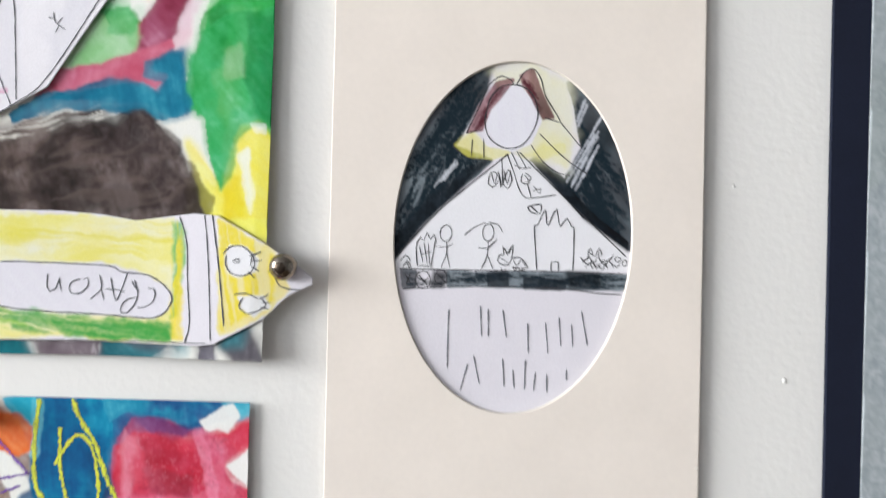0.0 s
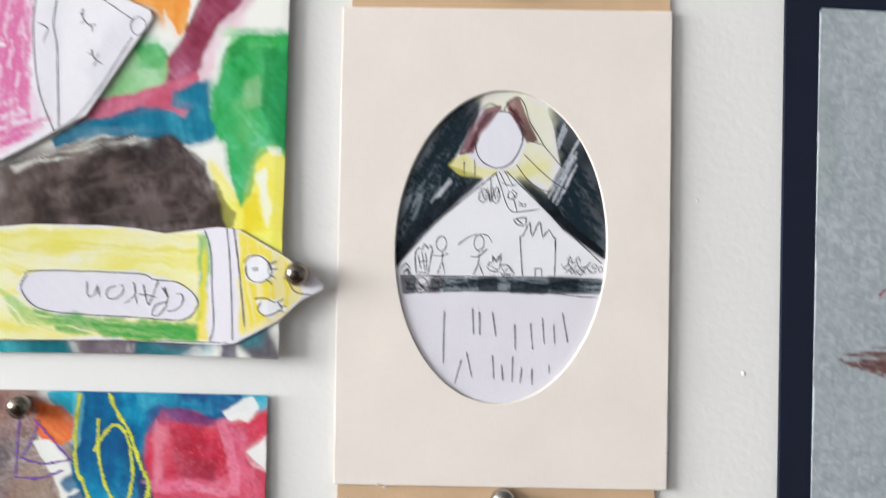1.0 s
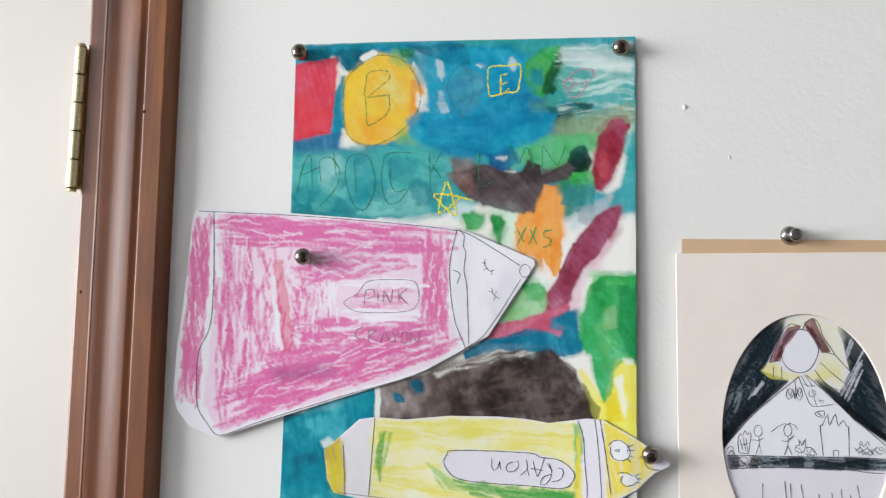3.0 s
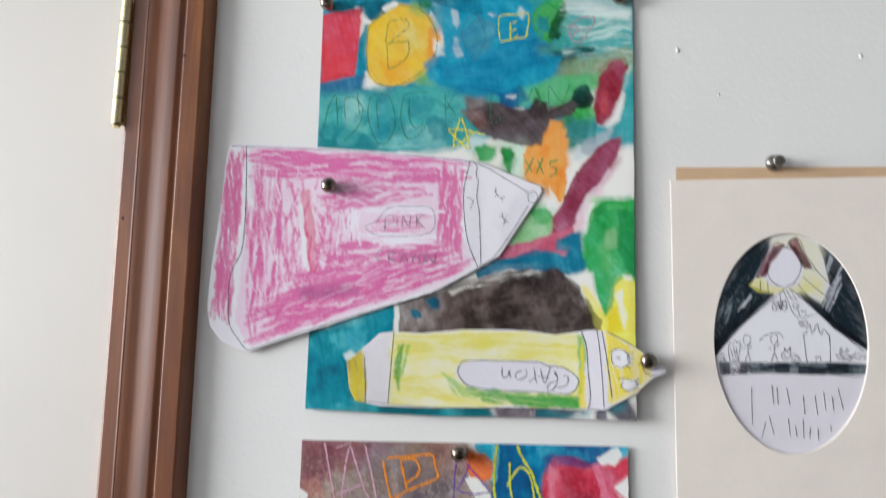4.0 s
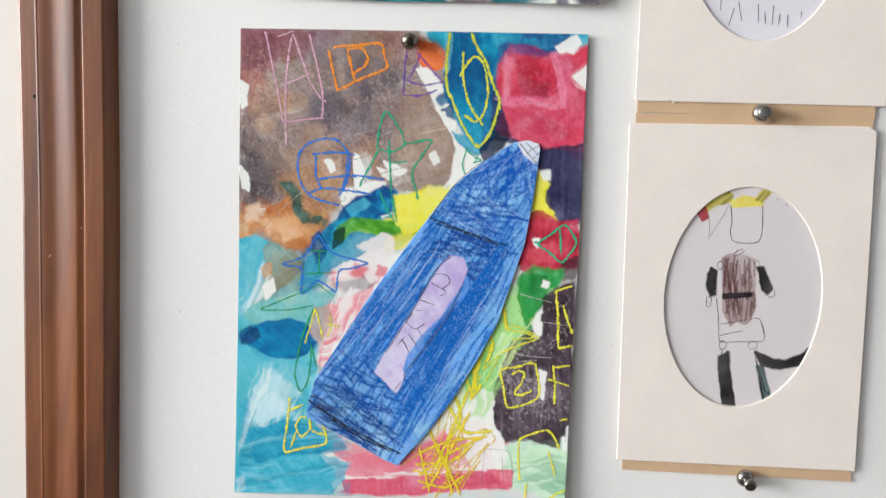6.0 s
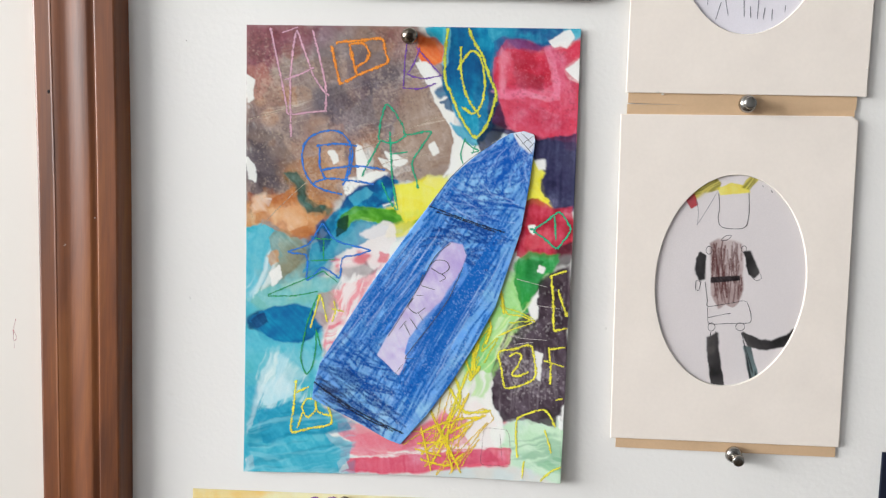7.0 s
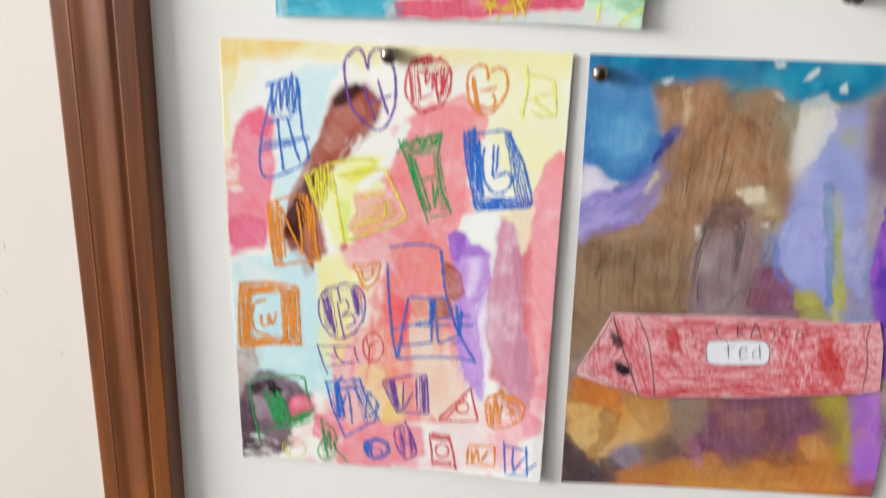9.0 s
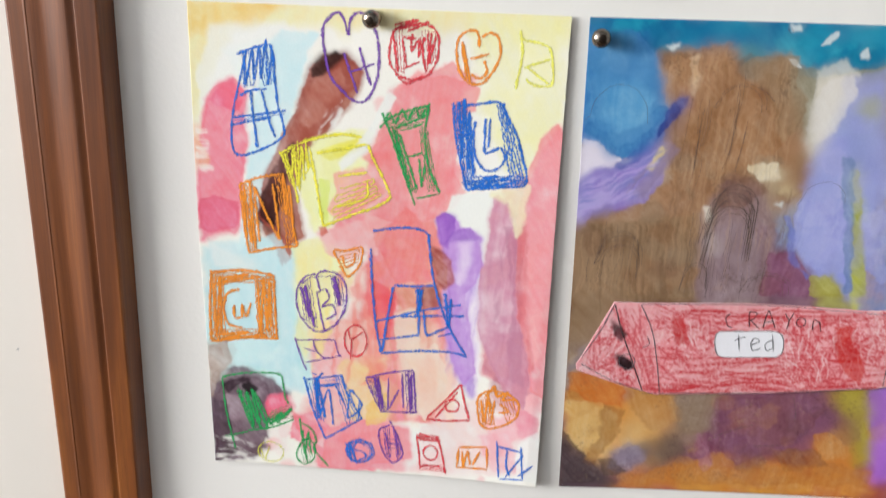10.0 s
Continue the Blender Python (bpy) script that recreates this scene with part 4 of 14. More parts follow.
s.wash("2f6f7a", [(201.2, 272.9), (209.8, 269.8), (207.9, 275.8), (201.4, 277.2)], soft=2, rough=1)
s.wash("4c9aa6", [(183.4, 276.8), (188.2, 276.5), (187.1, 280.5), (184.5, 280.6)], soft=2, rough=1.5, dens=0.7)
s.mottle([(85.6, 34.0), (168.0, 38.0), (168.6, 69.9), (88.4, 70.0)], ["0a6a98", "1a86b4", "1a7aa8", "2a94b0", "0a5a88"], 24, 8, 0.35, 41)
s.mottle([(1.4, 69.0), (115.4, 68.9), (109.7, 105.4), (3.0, 106.4)], ["1f8fa0", "3aa6a8", "4ab4ac", "2a8a98"], 24, 8, 0.35, 44)
s.mottle([(149.5, 20.9), (180.9, 21.2), (182.3, 101.4), (149.5, 101.7)], ["2f9a60", "1f7a6a", "5ab07a", "104a48", "6a8a7a"], 26, 6, 0.45, 42)
s.mottle([(58.4, 196.5), (105.3, 188.5), (183.8, 189.5), (190.7, 224.6), (73.0, 229.0)], ["3a2e2e", "5a4a48", "6e605c", "2a2024"], 24, 8, 0.45, 43)
s.bleed(1.5, 0.8)
s.mottle([(183.0, 144.1), (214.4, 140.3), (215.0, 191.8), (203.2, 205.0), (190.2, 192.6)], ["1f8a40", "5ac070", "8cd494", "0f7038", "b4e4b0"], 30, 6, 0.55, 45, 0.9)
for shape in ([(178.9, 188.9), (184.5, 189.6), (187.6, 198.7), (189.1, 212.6), (185.9, 215.1), (182.8, 205.9), (180.7, 201.3)], [(183.2, 145.5), (188.8, 145.2), (186.8, 154.6), (183.9, 164.0), (182.4, 159.4)], [(199.0, 192.4), (203.1, 191.1), (202.9, 198.1), (200.2, 212.2), (198.0, 214.6), (198.4, 200.6)]):
    s.wash("f1eee6", shape, soft=0.6, rough=1.8, dens=0.85, rim=0, var=0.1)
s.wash("2ca44e", [(188.0, 149.9), (195.5, 144.9), (214.2, 144.1), (216.4, 197.9), (210.6, 191.9), (205.5, 193.8), (200.2, 200.5), (197.6, 216.5), (194.3, 216.1), (190.2, 195.1), (184.7, 183.7), (185.5, 168.6)], "45b460", soft=0.6, rough=2, dens=0.8, rim=0.2, var=0.5)
s.wash("0f7a3c", [(205.8, 165.4), (214.9, 160.3), (216.3, 195.2), (212.4, 190.7), (207.9, 183.9)], "1c8a46", soft=1.4, rough=2.4, dens=0.7, rim=0.15)
s.wash("86b450", [(191.7, 173.0), (199.0, 170.3), (202.8, 184.1), (198.5, 192.4), (194.1, 186.8)], soft=2.6, rough=3, dens=0.6, rim=0)
s.wash("7fc88a", [(200.3, 149.4), (208.3, 146.7), (208.1, 169.9), (202.8, 172.5)], soft=1.4, rough=2.4, dens=0.5, rim=0.15)
s.wash("0f8444", [(189.9, 149.8), (195.6, 147.2), (195.2, 168.2), (191.8, 170.6)], soft=1.2, rough=2, dens=0.5, rim=0.1)
s.wash("efe03c", [(198.0, 214.6), (200.3, 202.8), (204.6, 194.7), (210.6, 192.6), (216.0, 198.7), (217.0, 225.4), (199.9, 226.6), (196.9, 221.6)], "f4ec80", soft=0.7, rough=1.8, dens=0.75, rim=0.15, var=0.4)
s.wash("857238", [(182.1, 200.4), (184.4, 201.2), (190.8, 221.9), (192.9, 227.8), (185.9, 227.7), (183.1, 215.2)], "6a5a34", soft=0.9, rough=1.6, dens=0.6, rim=0.1)
s.wash("312629", [(104.2, 209.8), (117.8, 202.2), (129.1, 197.1), (147.5, 193.5), (161.2, 189.2), (171.0, 189.7), (178.3, 198.0), (178.2, 206.6), (182.2, 215.2), (185.0, 227.2), (104.9, 230.6)], "443538", soft=0.5, rough=1.6, dens=0.7, rim=0.15, var=0.7, grain=0.16)
s.wash("1b1315", [(157.0, 188.4), (168.1, 187.5), (177.8, 198.0), (177.8, 208.5), (171.0, 201.8), (164.2, 193.9)], "241a1c", soft=0.7, rough=2, dens=0.8, rim=0, grain=0.16)
s.wash("5b4a48", [(113.6, 215.9), (131.8, 205.8), (146.1, 216.8), (132.6, 227.8), (116.4, 228.5)], "6c5a54", soft=2.4, rough=3, dens=0.45, rim=0, grain=0.16)
s.streaks("f2efe8", [(104.2, 209.8), (117.7, 200.8), (147.4, 190.2), (158.9, 187.4), (158.9, 189.3), (147.5, 193.5), (117.9, 205.5), (104.3, 212.8)], -14, 1.3, 26, 0.4, 0.2, 0.85)
s.wash("0f6b90", [(133.2, 182.5), (149.3, 179.5), (170.2, 180.4), (168.8, 169.3), (178.9, 164.7), (180.0, 182.8), (183.2, 187.8), (177.0, 189.9), (172.7, 185.0), (154.1, 185.3)], "1c7ea0", soft=0.5, rough=1.4, dens=0.6, rim=0.2)
s.mottle([(184.7, 51.5), (201.0, 51.6), (198.3, 88.1), (185.3, 88.2)], ["7c2238", "b04a5c", "92304a"], 8, 4, 0.5, 46, 0.8)
s.mottle([(-0.6, 228.4), (52.6, 226.5), (41.0, 279.4), (3.4, 281.2)], ["0f7484", "2a98a4", "146a80", "3aa8ac"], 18, 8, 0.5, 47)
s.wash("138cae", [(84.5, 8.3), (106.8, 5.1), (127.2, 3.6), (144.3, 9.0), (148.2, 33.0), (145.1, 43.2), (165.1, 46.7), (162.0, 56.8), (138.9, 68.7), (125.6, 72.2), (98.2, 63.7), (77.5, 62.0), (73.7, 49.9), (86.5, 39.6)], "0e79a4", soft=2, rough=2.5, dens=0.8, rim=0.05, var=0.35)
s.wash("0f6a80", [(26.5, 6.3), (40.6, 4.3), (56.5, 5.2), (47.9, 10.0), (39.4, 18.4), (32.2, 16.6)], soft=1.0, rough=2.2, dens=0.75, rim=0.1, var=0.4)
s.wash("0e6178", [(72.1, 2.6), (106.7, 2.3), (111.1, 13.5), (91.5, 11.2), (82.7, 7.6)], soft=1.0, rough=2.2, dens=0.75, rim=0.1, var=0.4)
s.wash("0d6a9c", [(125.5, 70.5), (138.9, 65.3), (145.8, 73.8), (135.9, 81.3), (127.4, 77.9)], soft=1.0, rough=2.2, dens=0.75, rim=0.1, var=0.4)
s.wash("3f9db0", [(75.8, 8.9), (89.0, 10.5), (88.5, 25.8), (79.9, 26.4)], soft=3, rough=3, dens=0.55, rim=0)
s.wash("edebe4", [(91.2, 11.9), (94.0, 13.3), (95.9, 21.0), (95.4, 25.8), (92.8, 20.9)], soft=0.4, rough=1.2, dens=0.95, rim=0, var=0.1)
s.wash("edebe4", [(94.5, 32.0), (96.4, 38.3), (99.0, 43.4), (95.9, 43.8), (93.7, 38.2)], soft=0.4, rough=1.2, dens=0.95, rim=0, var=0.1)
s.wash("edebe4", [(79.0, 32.6), (83.0, 38.2), (86.9, 43.1), (81.8, 43.7), (78.5, 39.6)], soft=0.4, rough=1.2, dens=0.95, rim=0, var=0.1)
s.wash("edebe4", [(136.9, 10.3), (140.0, 13.8), (139.1, 17.9), (137.0, 14.4)], soft=0.4, rough=1.2, dens=0.95, rim=0, var=0.1)
s.wash("edebe4", [(116.6, 14.9), (120.1, 16.0), (118.4, 17.7)], soft=0.4, rough=1.2, dens=0.95, rim=0, var=0.1)
s.wash("edebe4", [(28.9, 12.7), (31.9, 16.9), (34.1, 19.0), (31.3, 20.4), (27.6, 16.2)], soft=0.4, rough=1.2, dens=0.95, rim=0, var=0.1)
s.wash("edebe4", [(42.9, 10.0), (50.5, 5.8), (52.7, 7.3), (45.1, 12.1)], soft=0.4, rough=1.2, dens=0.95, rim=0, var=0.1)
s.wash("edebe4", [(33.8, 58.9), (38.6, 63.1), (41.5, 65.2), (34.4, 64.5)], soft=0.4, rough=1.2, dens=0.95, rim=0, var=0.1)
s.wash("edebe4", [(130.6, 72.5), (135.7, 72.5), (134.4, 73.8)], soft=0.4, rough=1.2, dens=0.95, rim=0, var=0.1)
s.wash("edebe4", [(134.5, 80.6), (140.6, 81.2), (139.3, 82.6)], soft=0.4, rough=1.2, dens=0.95, rim=0, var=0.1)
s.wash("1496b8", [(84.5, 8.3), (106.8, 5.1), (127.2, 3.6), (144.3, 9.0), (148.2, 33.0), (145.1, 43.2), (165.1, 46.7), (162.0, 55.2), (138.9, 66.4), (125.5, 69.8), (98.2, 63.7), (77.5, 62.0), (73.7, 49.9), (86.5, 39.6)], "1a9cb8", soft=2.5, rough=2.5, dens=0.45, rim=0, var=0.3)
s.wash("3ab0aa", [(4.2, 70.9), (77.6, 65.5), (101.9, 72.3), (100.5, 84.2), (92.2, 91.1), (78.8, 101.4), (5.8, 107.4)], "5cbcb4", soft=2, rough=2.5, dens=0.45, rim=0, var=0.4)
s.wash("9cd0ca", [(18.6, 74.3), (30.9, 74.2), (30.5, 91.6), (21.1, 93.4)], soft=3, rough=2.5, dens=0.45, rim=0)
s.wash("1a8a94", [(4.4, 91.8), (19.3, 91.7), (44.4, 105.2), (44.5, 109.3), (5.1, 108.4)], soft=2, rough=2.5, dens=0.6, rim=0)
s.wash("8cc8c4", [(57.9, 94.8), (85.3, 91.1), (90.9, 104.7), (79.1, 109.9), (44.5, 108.6)], soft=2.5, rough=2.5, dens=0.5, rim=0)
s.wash("2f9a98", [(206.5, 60.2), (211.9, 58.5), (212.9, 103.3), (203.9, 105.1), (206.8, 83.5)], soft=1.5, rough=2.5, dens=0.6, rim=0)
s.wash("4f8f9e", [(107.8, 15.5), (119.6, 23.2), (118.3, 39.7), (108.0, 47.9), (98.2, 29.3)], soft=1.5, rough=2, dens=0.55, rim=0.1)
s.wash("2c9a46", [(146.1, 14.2), (156.0, 5.7), (166.3, 4.1), (166.2, 14.7), (161.4, 26.3), (156.9, 35.1), (149.8, 31.7), (147.6, 22.7)], "55b062", soft=0.5, rough=1.4, dens=0.9, rim=0.14, var=0.4)
s.wash("0e482a", [(159.9, 20.1), (167.1, 9.2), (166.7, 22.9), (163.5, 33.1), (156.8, 31.7)], soft=0.7, rough=1.6, dens=0.85, rim=0)
s.wash("0f86a0", [(149.1, 16.6), (156.5, 17.3), (155.4, 26.2), (150.0, 25.5)], soft=1.0, rough=2.2, dens=0.75, rim=0.1, var=0.4)
s.wash("62b2a6", [(167.9, 16.1), (210.7, 16.5), (212.3, 40.1), (178.3, 40.0), (164.1, 27.0)], soft=3, rough=3, dens=0.55, rim=0)
s.streaks("e8ece6", [(164.3, 6.5), (210.0, 9.7), (210.1, 20.5), (167.9, 16.1)], 8, 2.4, 60, 0.36, 0.3, 0.7)
s.wash("0e4e50", [(159.7, 41.9), (178.2, 38.6), (186.8, 40.0), (182.3, 44.4), (165.8, 45.3)], soft=0.5, rough=1.4, dens=0.9, rim=0.14, var=0.4)
s.wash("0a3e44", [(167.1, 46.7), (175.7, 46.0), (170.6, 52.1), (165.2, 51.1)], soft=0.5, rough=1.4, dens=0.9, rim=0.14, var=0.4)
s.wash("7f9a78", [(167.2, 49.4), (207.8, 40.1), (211.2, 48.8), (195.0, 57.5), (166.1, 58.9)], "92a684", soft=2, rough=2.4, dens=0.7, rim=0.05)
s.wash("50b06e", [(145.7, 69.7), (162.1, 58.9), (190.4, 58.5), (189.3, 68.9), (184.7, 70.3), (178.8, 69.0), (174.0, 75.7), (159.2, 77.8), (147.5, 79.2)], "72c084", soft=1.0, rough=2.2, dens=0.75, rim=0.1, var=0.4)
s.wash("12443c", [(175.5, 69.0), (182.0, 66.3), (186.5, 75.3), (184.3, 80.3), (175.7, 81.0), (172.4, 77.7)], soft=0.5, rough=1.4, dens=0.9, rim=0.14, var=0.4)
s.wash("4e464b", [(108.9, 80.7), (122.4, 78.0), (135.9, 82.6), (145.9, 81.2), (149.1, 75.1), (155.8, 77.8), (158.0, 83.8), (174.0, 75.7), (177.7, 78.7), (174.2, 85.7), (162.7, 87.2), (159.4, 91.2), (155.0, 102.3), (153.2, 107.7), (139.8, 106.2), (123.0, 101.3), (112.7, 94.6), (102.9, 86.2)], "625658", soft=0.5, rough=1.4, dens=0.9, rim=0.14, var=0.4)
s.wash("6c4c46", [(100.1, 82.8), (112.3, 80.7), (117.6, 90.9), (112.7, 95.0), (105.0, 88.3)], soft=1.0, rough=2.2, dens=0.75, rim=0.1, var=0.4)
s.wash("38a04a", [(174.2, 85.7), (182.3, 81.0), (190.8, 80.3), (189.0, 90.3), (179.2, 92.1)], soft=1.0, rough=2.2, dens=0.75, rim=0.1, var=0.4)
s.wash("287a7c", [(174.3, 91.1), (189.6, 88.3), (187.9, 103.6), (179.5, 105.7), (168.9, 101.2)], "3c8c8a", soft=1.0, rough=2.2, dens=0.75, rim=0.1, var=0.4)
s.wash("f09846", [(159.4, 88.9), (166.0, 90.5), (168.9, 103.8), (170.0, 123.8), (169.7, 143.0), (165.8, 144.7), (160.3, 133.9), (145.4, 130.8), (142.7, 112.8), (149.8, 106.1), (154.8, 107.3)], "f4ae60", soft=0.5, rough=1.4, dens=0.9, rim=0.14, var=0.4)
s.wash("91304a", [(191.8, 60.9), (197.5, 51.5), (201.4, 48.8), (205.6, 49.5), (206.4, 54.2), (205.0, 70.2), (200.7, 86.2), (195.6, 91.9), (191.0, 90.3), (188.8, 80.3)], "a23c50", soft=0.5, rough=1.4, dens=0.9, rim=0.14, var=0.4)
s.wash("c24048", [(192.0, 71.9), (195.9, 70.2), (197.4, 83.6), (192.8, 85.3)], soft=1.5, rough=1.6, dens=0.6, rim=0)
s.wash("eae8e2", [(200.7, 85.6), (206.3, 70.2), (208.2, 72.2), (204.0, 90.2), (196.2, 94.2), (194.9, 92.3)], soft=0.4, rough=1.2, dens=0.95, rim=0, var=0.1)
s.wash("b4bcc2", [(182.7, 103.7), (198.9, 96.2), (197.4, 105.2), (184.5, 113.0), (178.9, 111.0)], soft=1.0, rough=2.2, dens=0.75, rim=0.1, var=0.4)
s.wash("efece6", [(159.7, 133.9), (165.5, 145.0), (170.4, 144.3), (170.6, 122.1), (174.8, 120.4), (175.0, 127.7), (169.7, 141.0), (162.4, 153.7), (159.0, 149.8)], soft=0.6, rough=1.6, dens=0.8, rim=0, var=0.1)
s.wash("e9cfd8", [(200.0, 124.0), (197.3, 120.7), (189.7, 131.4), (184.0, 138.7), (175.5, 156.7), (180.4, 156.6), (189.8, 136.6)], soft=1.0, rough=2.2, dens=0.75, rim=0.1, var=0.4)
s.wash("92405c", [(190.9, 107.6), (198.3, 103.5), (205.5, 102.8), (199.8, 115.4), (191.6, 130.0), (184.9, 136.7), (180.2, 146.7), (174.3, 160.3), (165.9, 163.8), (162.3, 163.6), (163.4, 154.0), (167.2, 149.6), (170.3, 140.3), (175.0, 129.0), (181.4, 120.3)], "a04e68", soft=0.5, rough=1.4, dens=0.9, rim=0.14, var=0.4)
s.wash("a6d09c", [(140.9, 151.5), (159.1, 153.8), (162.5, 160.3), (161.0, 165.6), (131.5, 173.9)], soft=1.0, rough=2.2, dens=0.75, rim=0.1, var=0.4)
s.wash("4fae62", [(149.2, 150.7), (157.4, 148.5), (161.4, 154.4), (159.2, 159.0), (150.3, 158.6)], soft=1.0, rough=2.2, dens=0.75, rim=0.1, var=0.4)
s.wash("c65e7a", [(127.6, 178.3), (131.5, 174.9), (148.0, 172.2), (162.7, 166.8), (167.5, 163.4), (174.6, 160.6), (176.0, 164.9), (168.3, 168.3), (166.1, 173.3), (172.9, 175.1), (169.5, 179.4), (161.2, 176.7), (148.2, 179.1), (131.7, 182.2)], "d27c92", soft=0.5, rough=1.4, dens=0.9, rim=0.14, var=0.4)
s.wash("0e6a88", [(113.7, 191.9), (125.2, 184.7), (141.6, 179.6), (158.0, 177.1), (166.2, 179.8), (171.1, 181.7), (173.6, 176.4), (166.1, 175.3), (166.0, 170.0), (175.7, 164.5), (179.9, 166.4), (180.5, 181.1), (184.5, 185.8), (182.6, 189.1), (176.2, 191.3), (168.0, 189.6), (148.4, 188.6), (131.9, 190.4), (115.4, 194.2)], "187e9a", soft=0.5, rough=1.4, dens=0.9, rim=0.14, var=0.4)
s.wash("2da45a", [(185.3, 157.7), (196.4, 150.6), (214.8, 147.2), (216.5, 192.7), (208.3, 192.7), (201.9, 199.2), (201.1, 211.1), (199.4, 218.8), (197.0, 218.5), (192.3, 207.2), (189.3, 196.4), (187.8, 187.8), (184.2, 181.5)], "4cb472", soft=0.6, rough=1.6, dens=0.7, rim=0.2, var=0.6)
s.wash("107e3e", [(205.0, 150.0), (214.5, 149.4), (215.6, 190.1), (208.6, 188.8), (204.3, 173.8)], "228e4c", soft=1.5, rough=2.4, dens=0.7, rim=0.1)
s.wash("96c08a", [(194.5, 163.6), (201.0, 162.1), (203.4, 173.9), (197.4, 176.4)], soft=2.5, rough=3, dens=0.5, rim=0)
s.wash("efece4", [(114.3, 200.6), (124.8, 197.4), (137.4, 192.8), (154.4, 191.0), (159.1, 191.2), (154.9, 195.3), (145.9, 194.1), (135.4, 195.5), (124.9, 203.0), (114.4, 205.7)], soft=0.4, rough=1.2, dens=0.95, rim=0, var=0.1)
s.wash("efece4", [(171.5, 192.2), (187.8, 190.8), (189.5, 198.6), (192.6, 209.3), (194.5, 216.2), (187.4, 210.0), (182.9, 200.2), (184.0, 212.4), (180.8, 212.6), (182.2, 206.8), (178.1, 200.5), (173.3, 197.3), (170.3, 193.1)], soft=0.4, rough=1.2, dens=0.95, rim=0, var=0.1)
s.wash("403330", [(114.4, 205.3), (124.9, 202.4), (135.4, 195.3), (145.9, 193.6), (154.5, 195.3), (158.7, 190.8), (165.0, 189.1), (169.8, 193.2), (172.9, 197.3), (178.1, 200.5), (181.7, 206.8), (182.3, 212.3), (184.9, 212.6), (188.5, 218.3), (190.9, 229.2), (114.7, 234.0)], "52474a", soft=0.5, rough=1.8, dens=0.8, rim=0.2, var=0.7, grain=0.16)
s.wash("201a1e", [(165.1, 191.7), (171.6, 197.4), (178.2, 201.4), (180.9, 207.8), (179.2, 228.6), (168.0, 229.2), (168.9, 210.6)], "2c2428", soft=2, rough=2.4, dens=0.8, rim=0, grain=0.16)
s.wash("6e5b57", [(145.9, 217.9), (163.3, 211.8), (166.0, 215.1), (151.1, 220.7)], soft=2, rough=2.4, dens=0.6, rim=0)
s.wash("363c3a", [(131.4, 215.2), (144.1, 209.7), (144.7, 222.7), (132.0, 223.8)], soft=3, rough=3, dens=0.55, rim=0)
s.wash("75686a", [(114.4, 209.2), (127.0, 205.3), (139.7, 201.3), (137.7, 206.8), (122.9, 214.1), (114.5, 216.1)], soft=2, rough=2.4, dens=0.5, rim=0)
s.grit("9a8a86", [(114.4, 205.3), (135.4, 195.5), (158.7, 191.2), (172.9, 197.3), (181.7, 206.8), (188.5, 220.5), (114.7, 231.8)], 0.6, 0.1, 0.35)
s.wash("efdf50", [(183.7, 200.2), (188.2, 205.6), (197.2, 220.0), (202.2, 211.4), (204.1, 198.9), (208.3, 192.7), (213.1, 194.2), (216.5, 200.4), (217.3, 227.4), (193.1, 228.6), (188.4, 216.5)], "f5ea80", soft=0.6, rough=1.6, dens=0.8, rim=0.1)
s.wash("f4f0e4", [(203.3, 204.8), (206.8, 202.4), (210.3, 219.4), (209.2, 226.5), (206.3, 217.4)], soft=0.6, rough=1.6, dens=0.85, rim=0, var=0.1)
s.wash("f2efe6", [(207.8, 192.3), (212.6, 192.1), (213.1, 195.1), (209.6, 194.4)], soft=0.4, rough=1.2, dens=0.95, rim=0, var=0.1)
s.wash("e8d424", [(199.1, 218.2), (203.4, 214.2), (205.9, 227.3), (199.4, 227.6)], soft=1.0, rough=2.2, dens=0.75, rim=0.1, var=0.4)
s.wash("0f7f90", [(3.1, 241.2), (21.3, 228.4), (62.4, 213.5), (61.8, 234.1), (49.2, 234.9), (30.9, 252.3), (31.9, 277.0), (37.2, 281.3), (5.2, 289.6)], "1a93a4", soft=0.6, rough=0.8, dens=0.95, rim=0, var=0.5)
s.wash("48b0c0", [(31.3, 234.0), (42.3, 234.2), (41.1, 246.9), (30.9, 250.6)], soft=2.5, rough=2, dens=0.6, rim=0)
s.wash("e8eae6", [(29.1, 248.0), (33.1, 245.6), (36.0, 249.1), (30.9, 251.3)], soft=0.8, rough=1, dens=0.8, rim=0)
s.wash("7d706b", [(62.4, 214.2), (82.3, 208.8), (99.0, 205.0), (112.2, 198.6), (125.4, 193.5), (133.9, 203.8), (131.4, 232.6), (63.2, 235.4)], "695d5a", soft=0.5, rough=1.2, dens=0.95, rim=0.14, var=0.4)
s.wash("54443f", [(94.0, 207.8), (115.5, 198.5), (132.0, 192.0), (150.4, 203.2), (151.0, 231.8), (94.9, 234.1)], "44362f", soft=2.5, rough=2.5, dens=0.75, rim=0, grain=0.08)
s.wash("3a2d29", [(128.7, 192.8), (148.4, 189.5), (168.3, 202.6), (168.9, 231.0), (129.7, 232.6)], soft=2.5, rough=2.5, dens=0.6, rim=0, grain=0.08)
s.streaks("ece6dc", [(96.3, 205.1), (115.4, 195.2), (131.9, 189.4), (150.0, 188.2), (150.1, 191.5), (132.0, 194.0), (115.6, 201.8), (99.8, 208.2)], -18, 1.2, 24, 0.5, 0.22, 0.85)
s.wash("0f6c84", [(81.7, 210.9), (86.3, 208.7), (89.8, 211.9), (89.3, 215.9), (85.2, 216.0)], soft=0.5, rough=1.2, dens=0.95, rim=0.14, var=0.4)
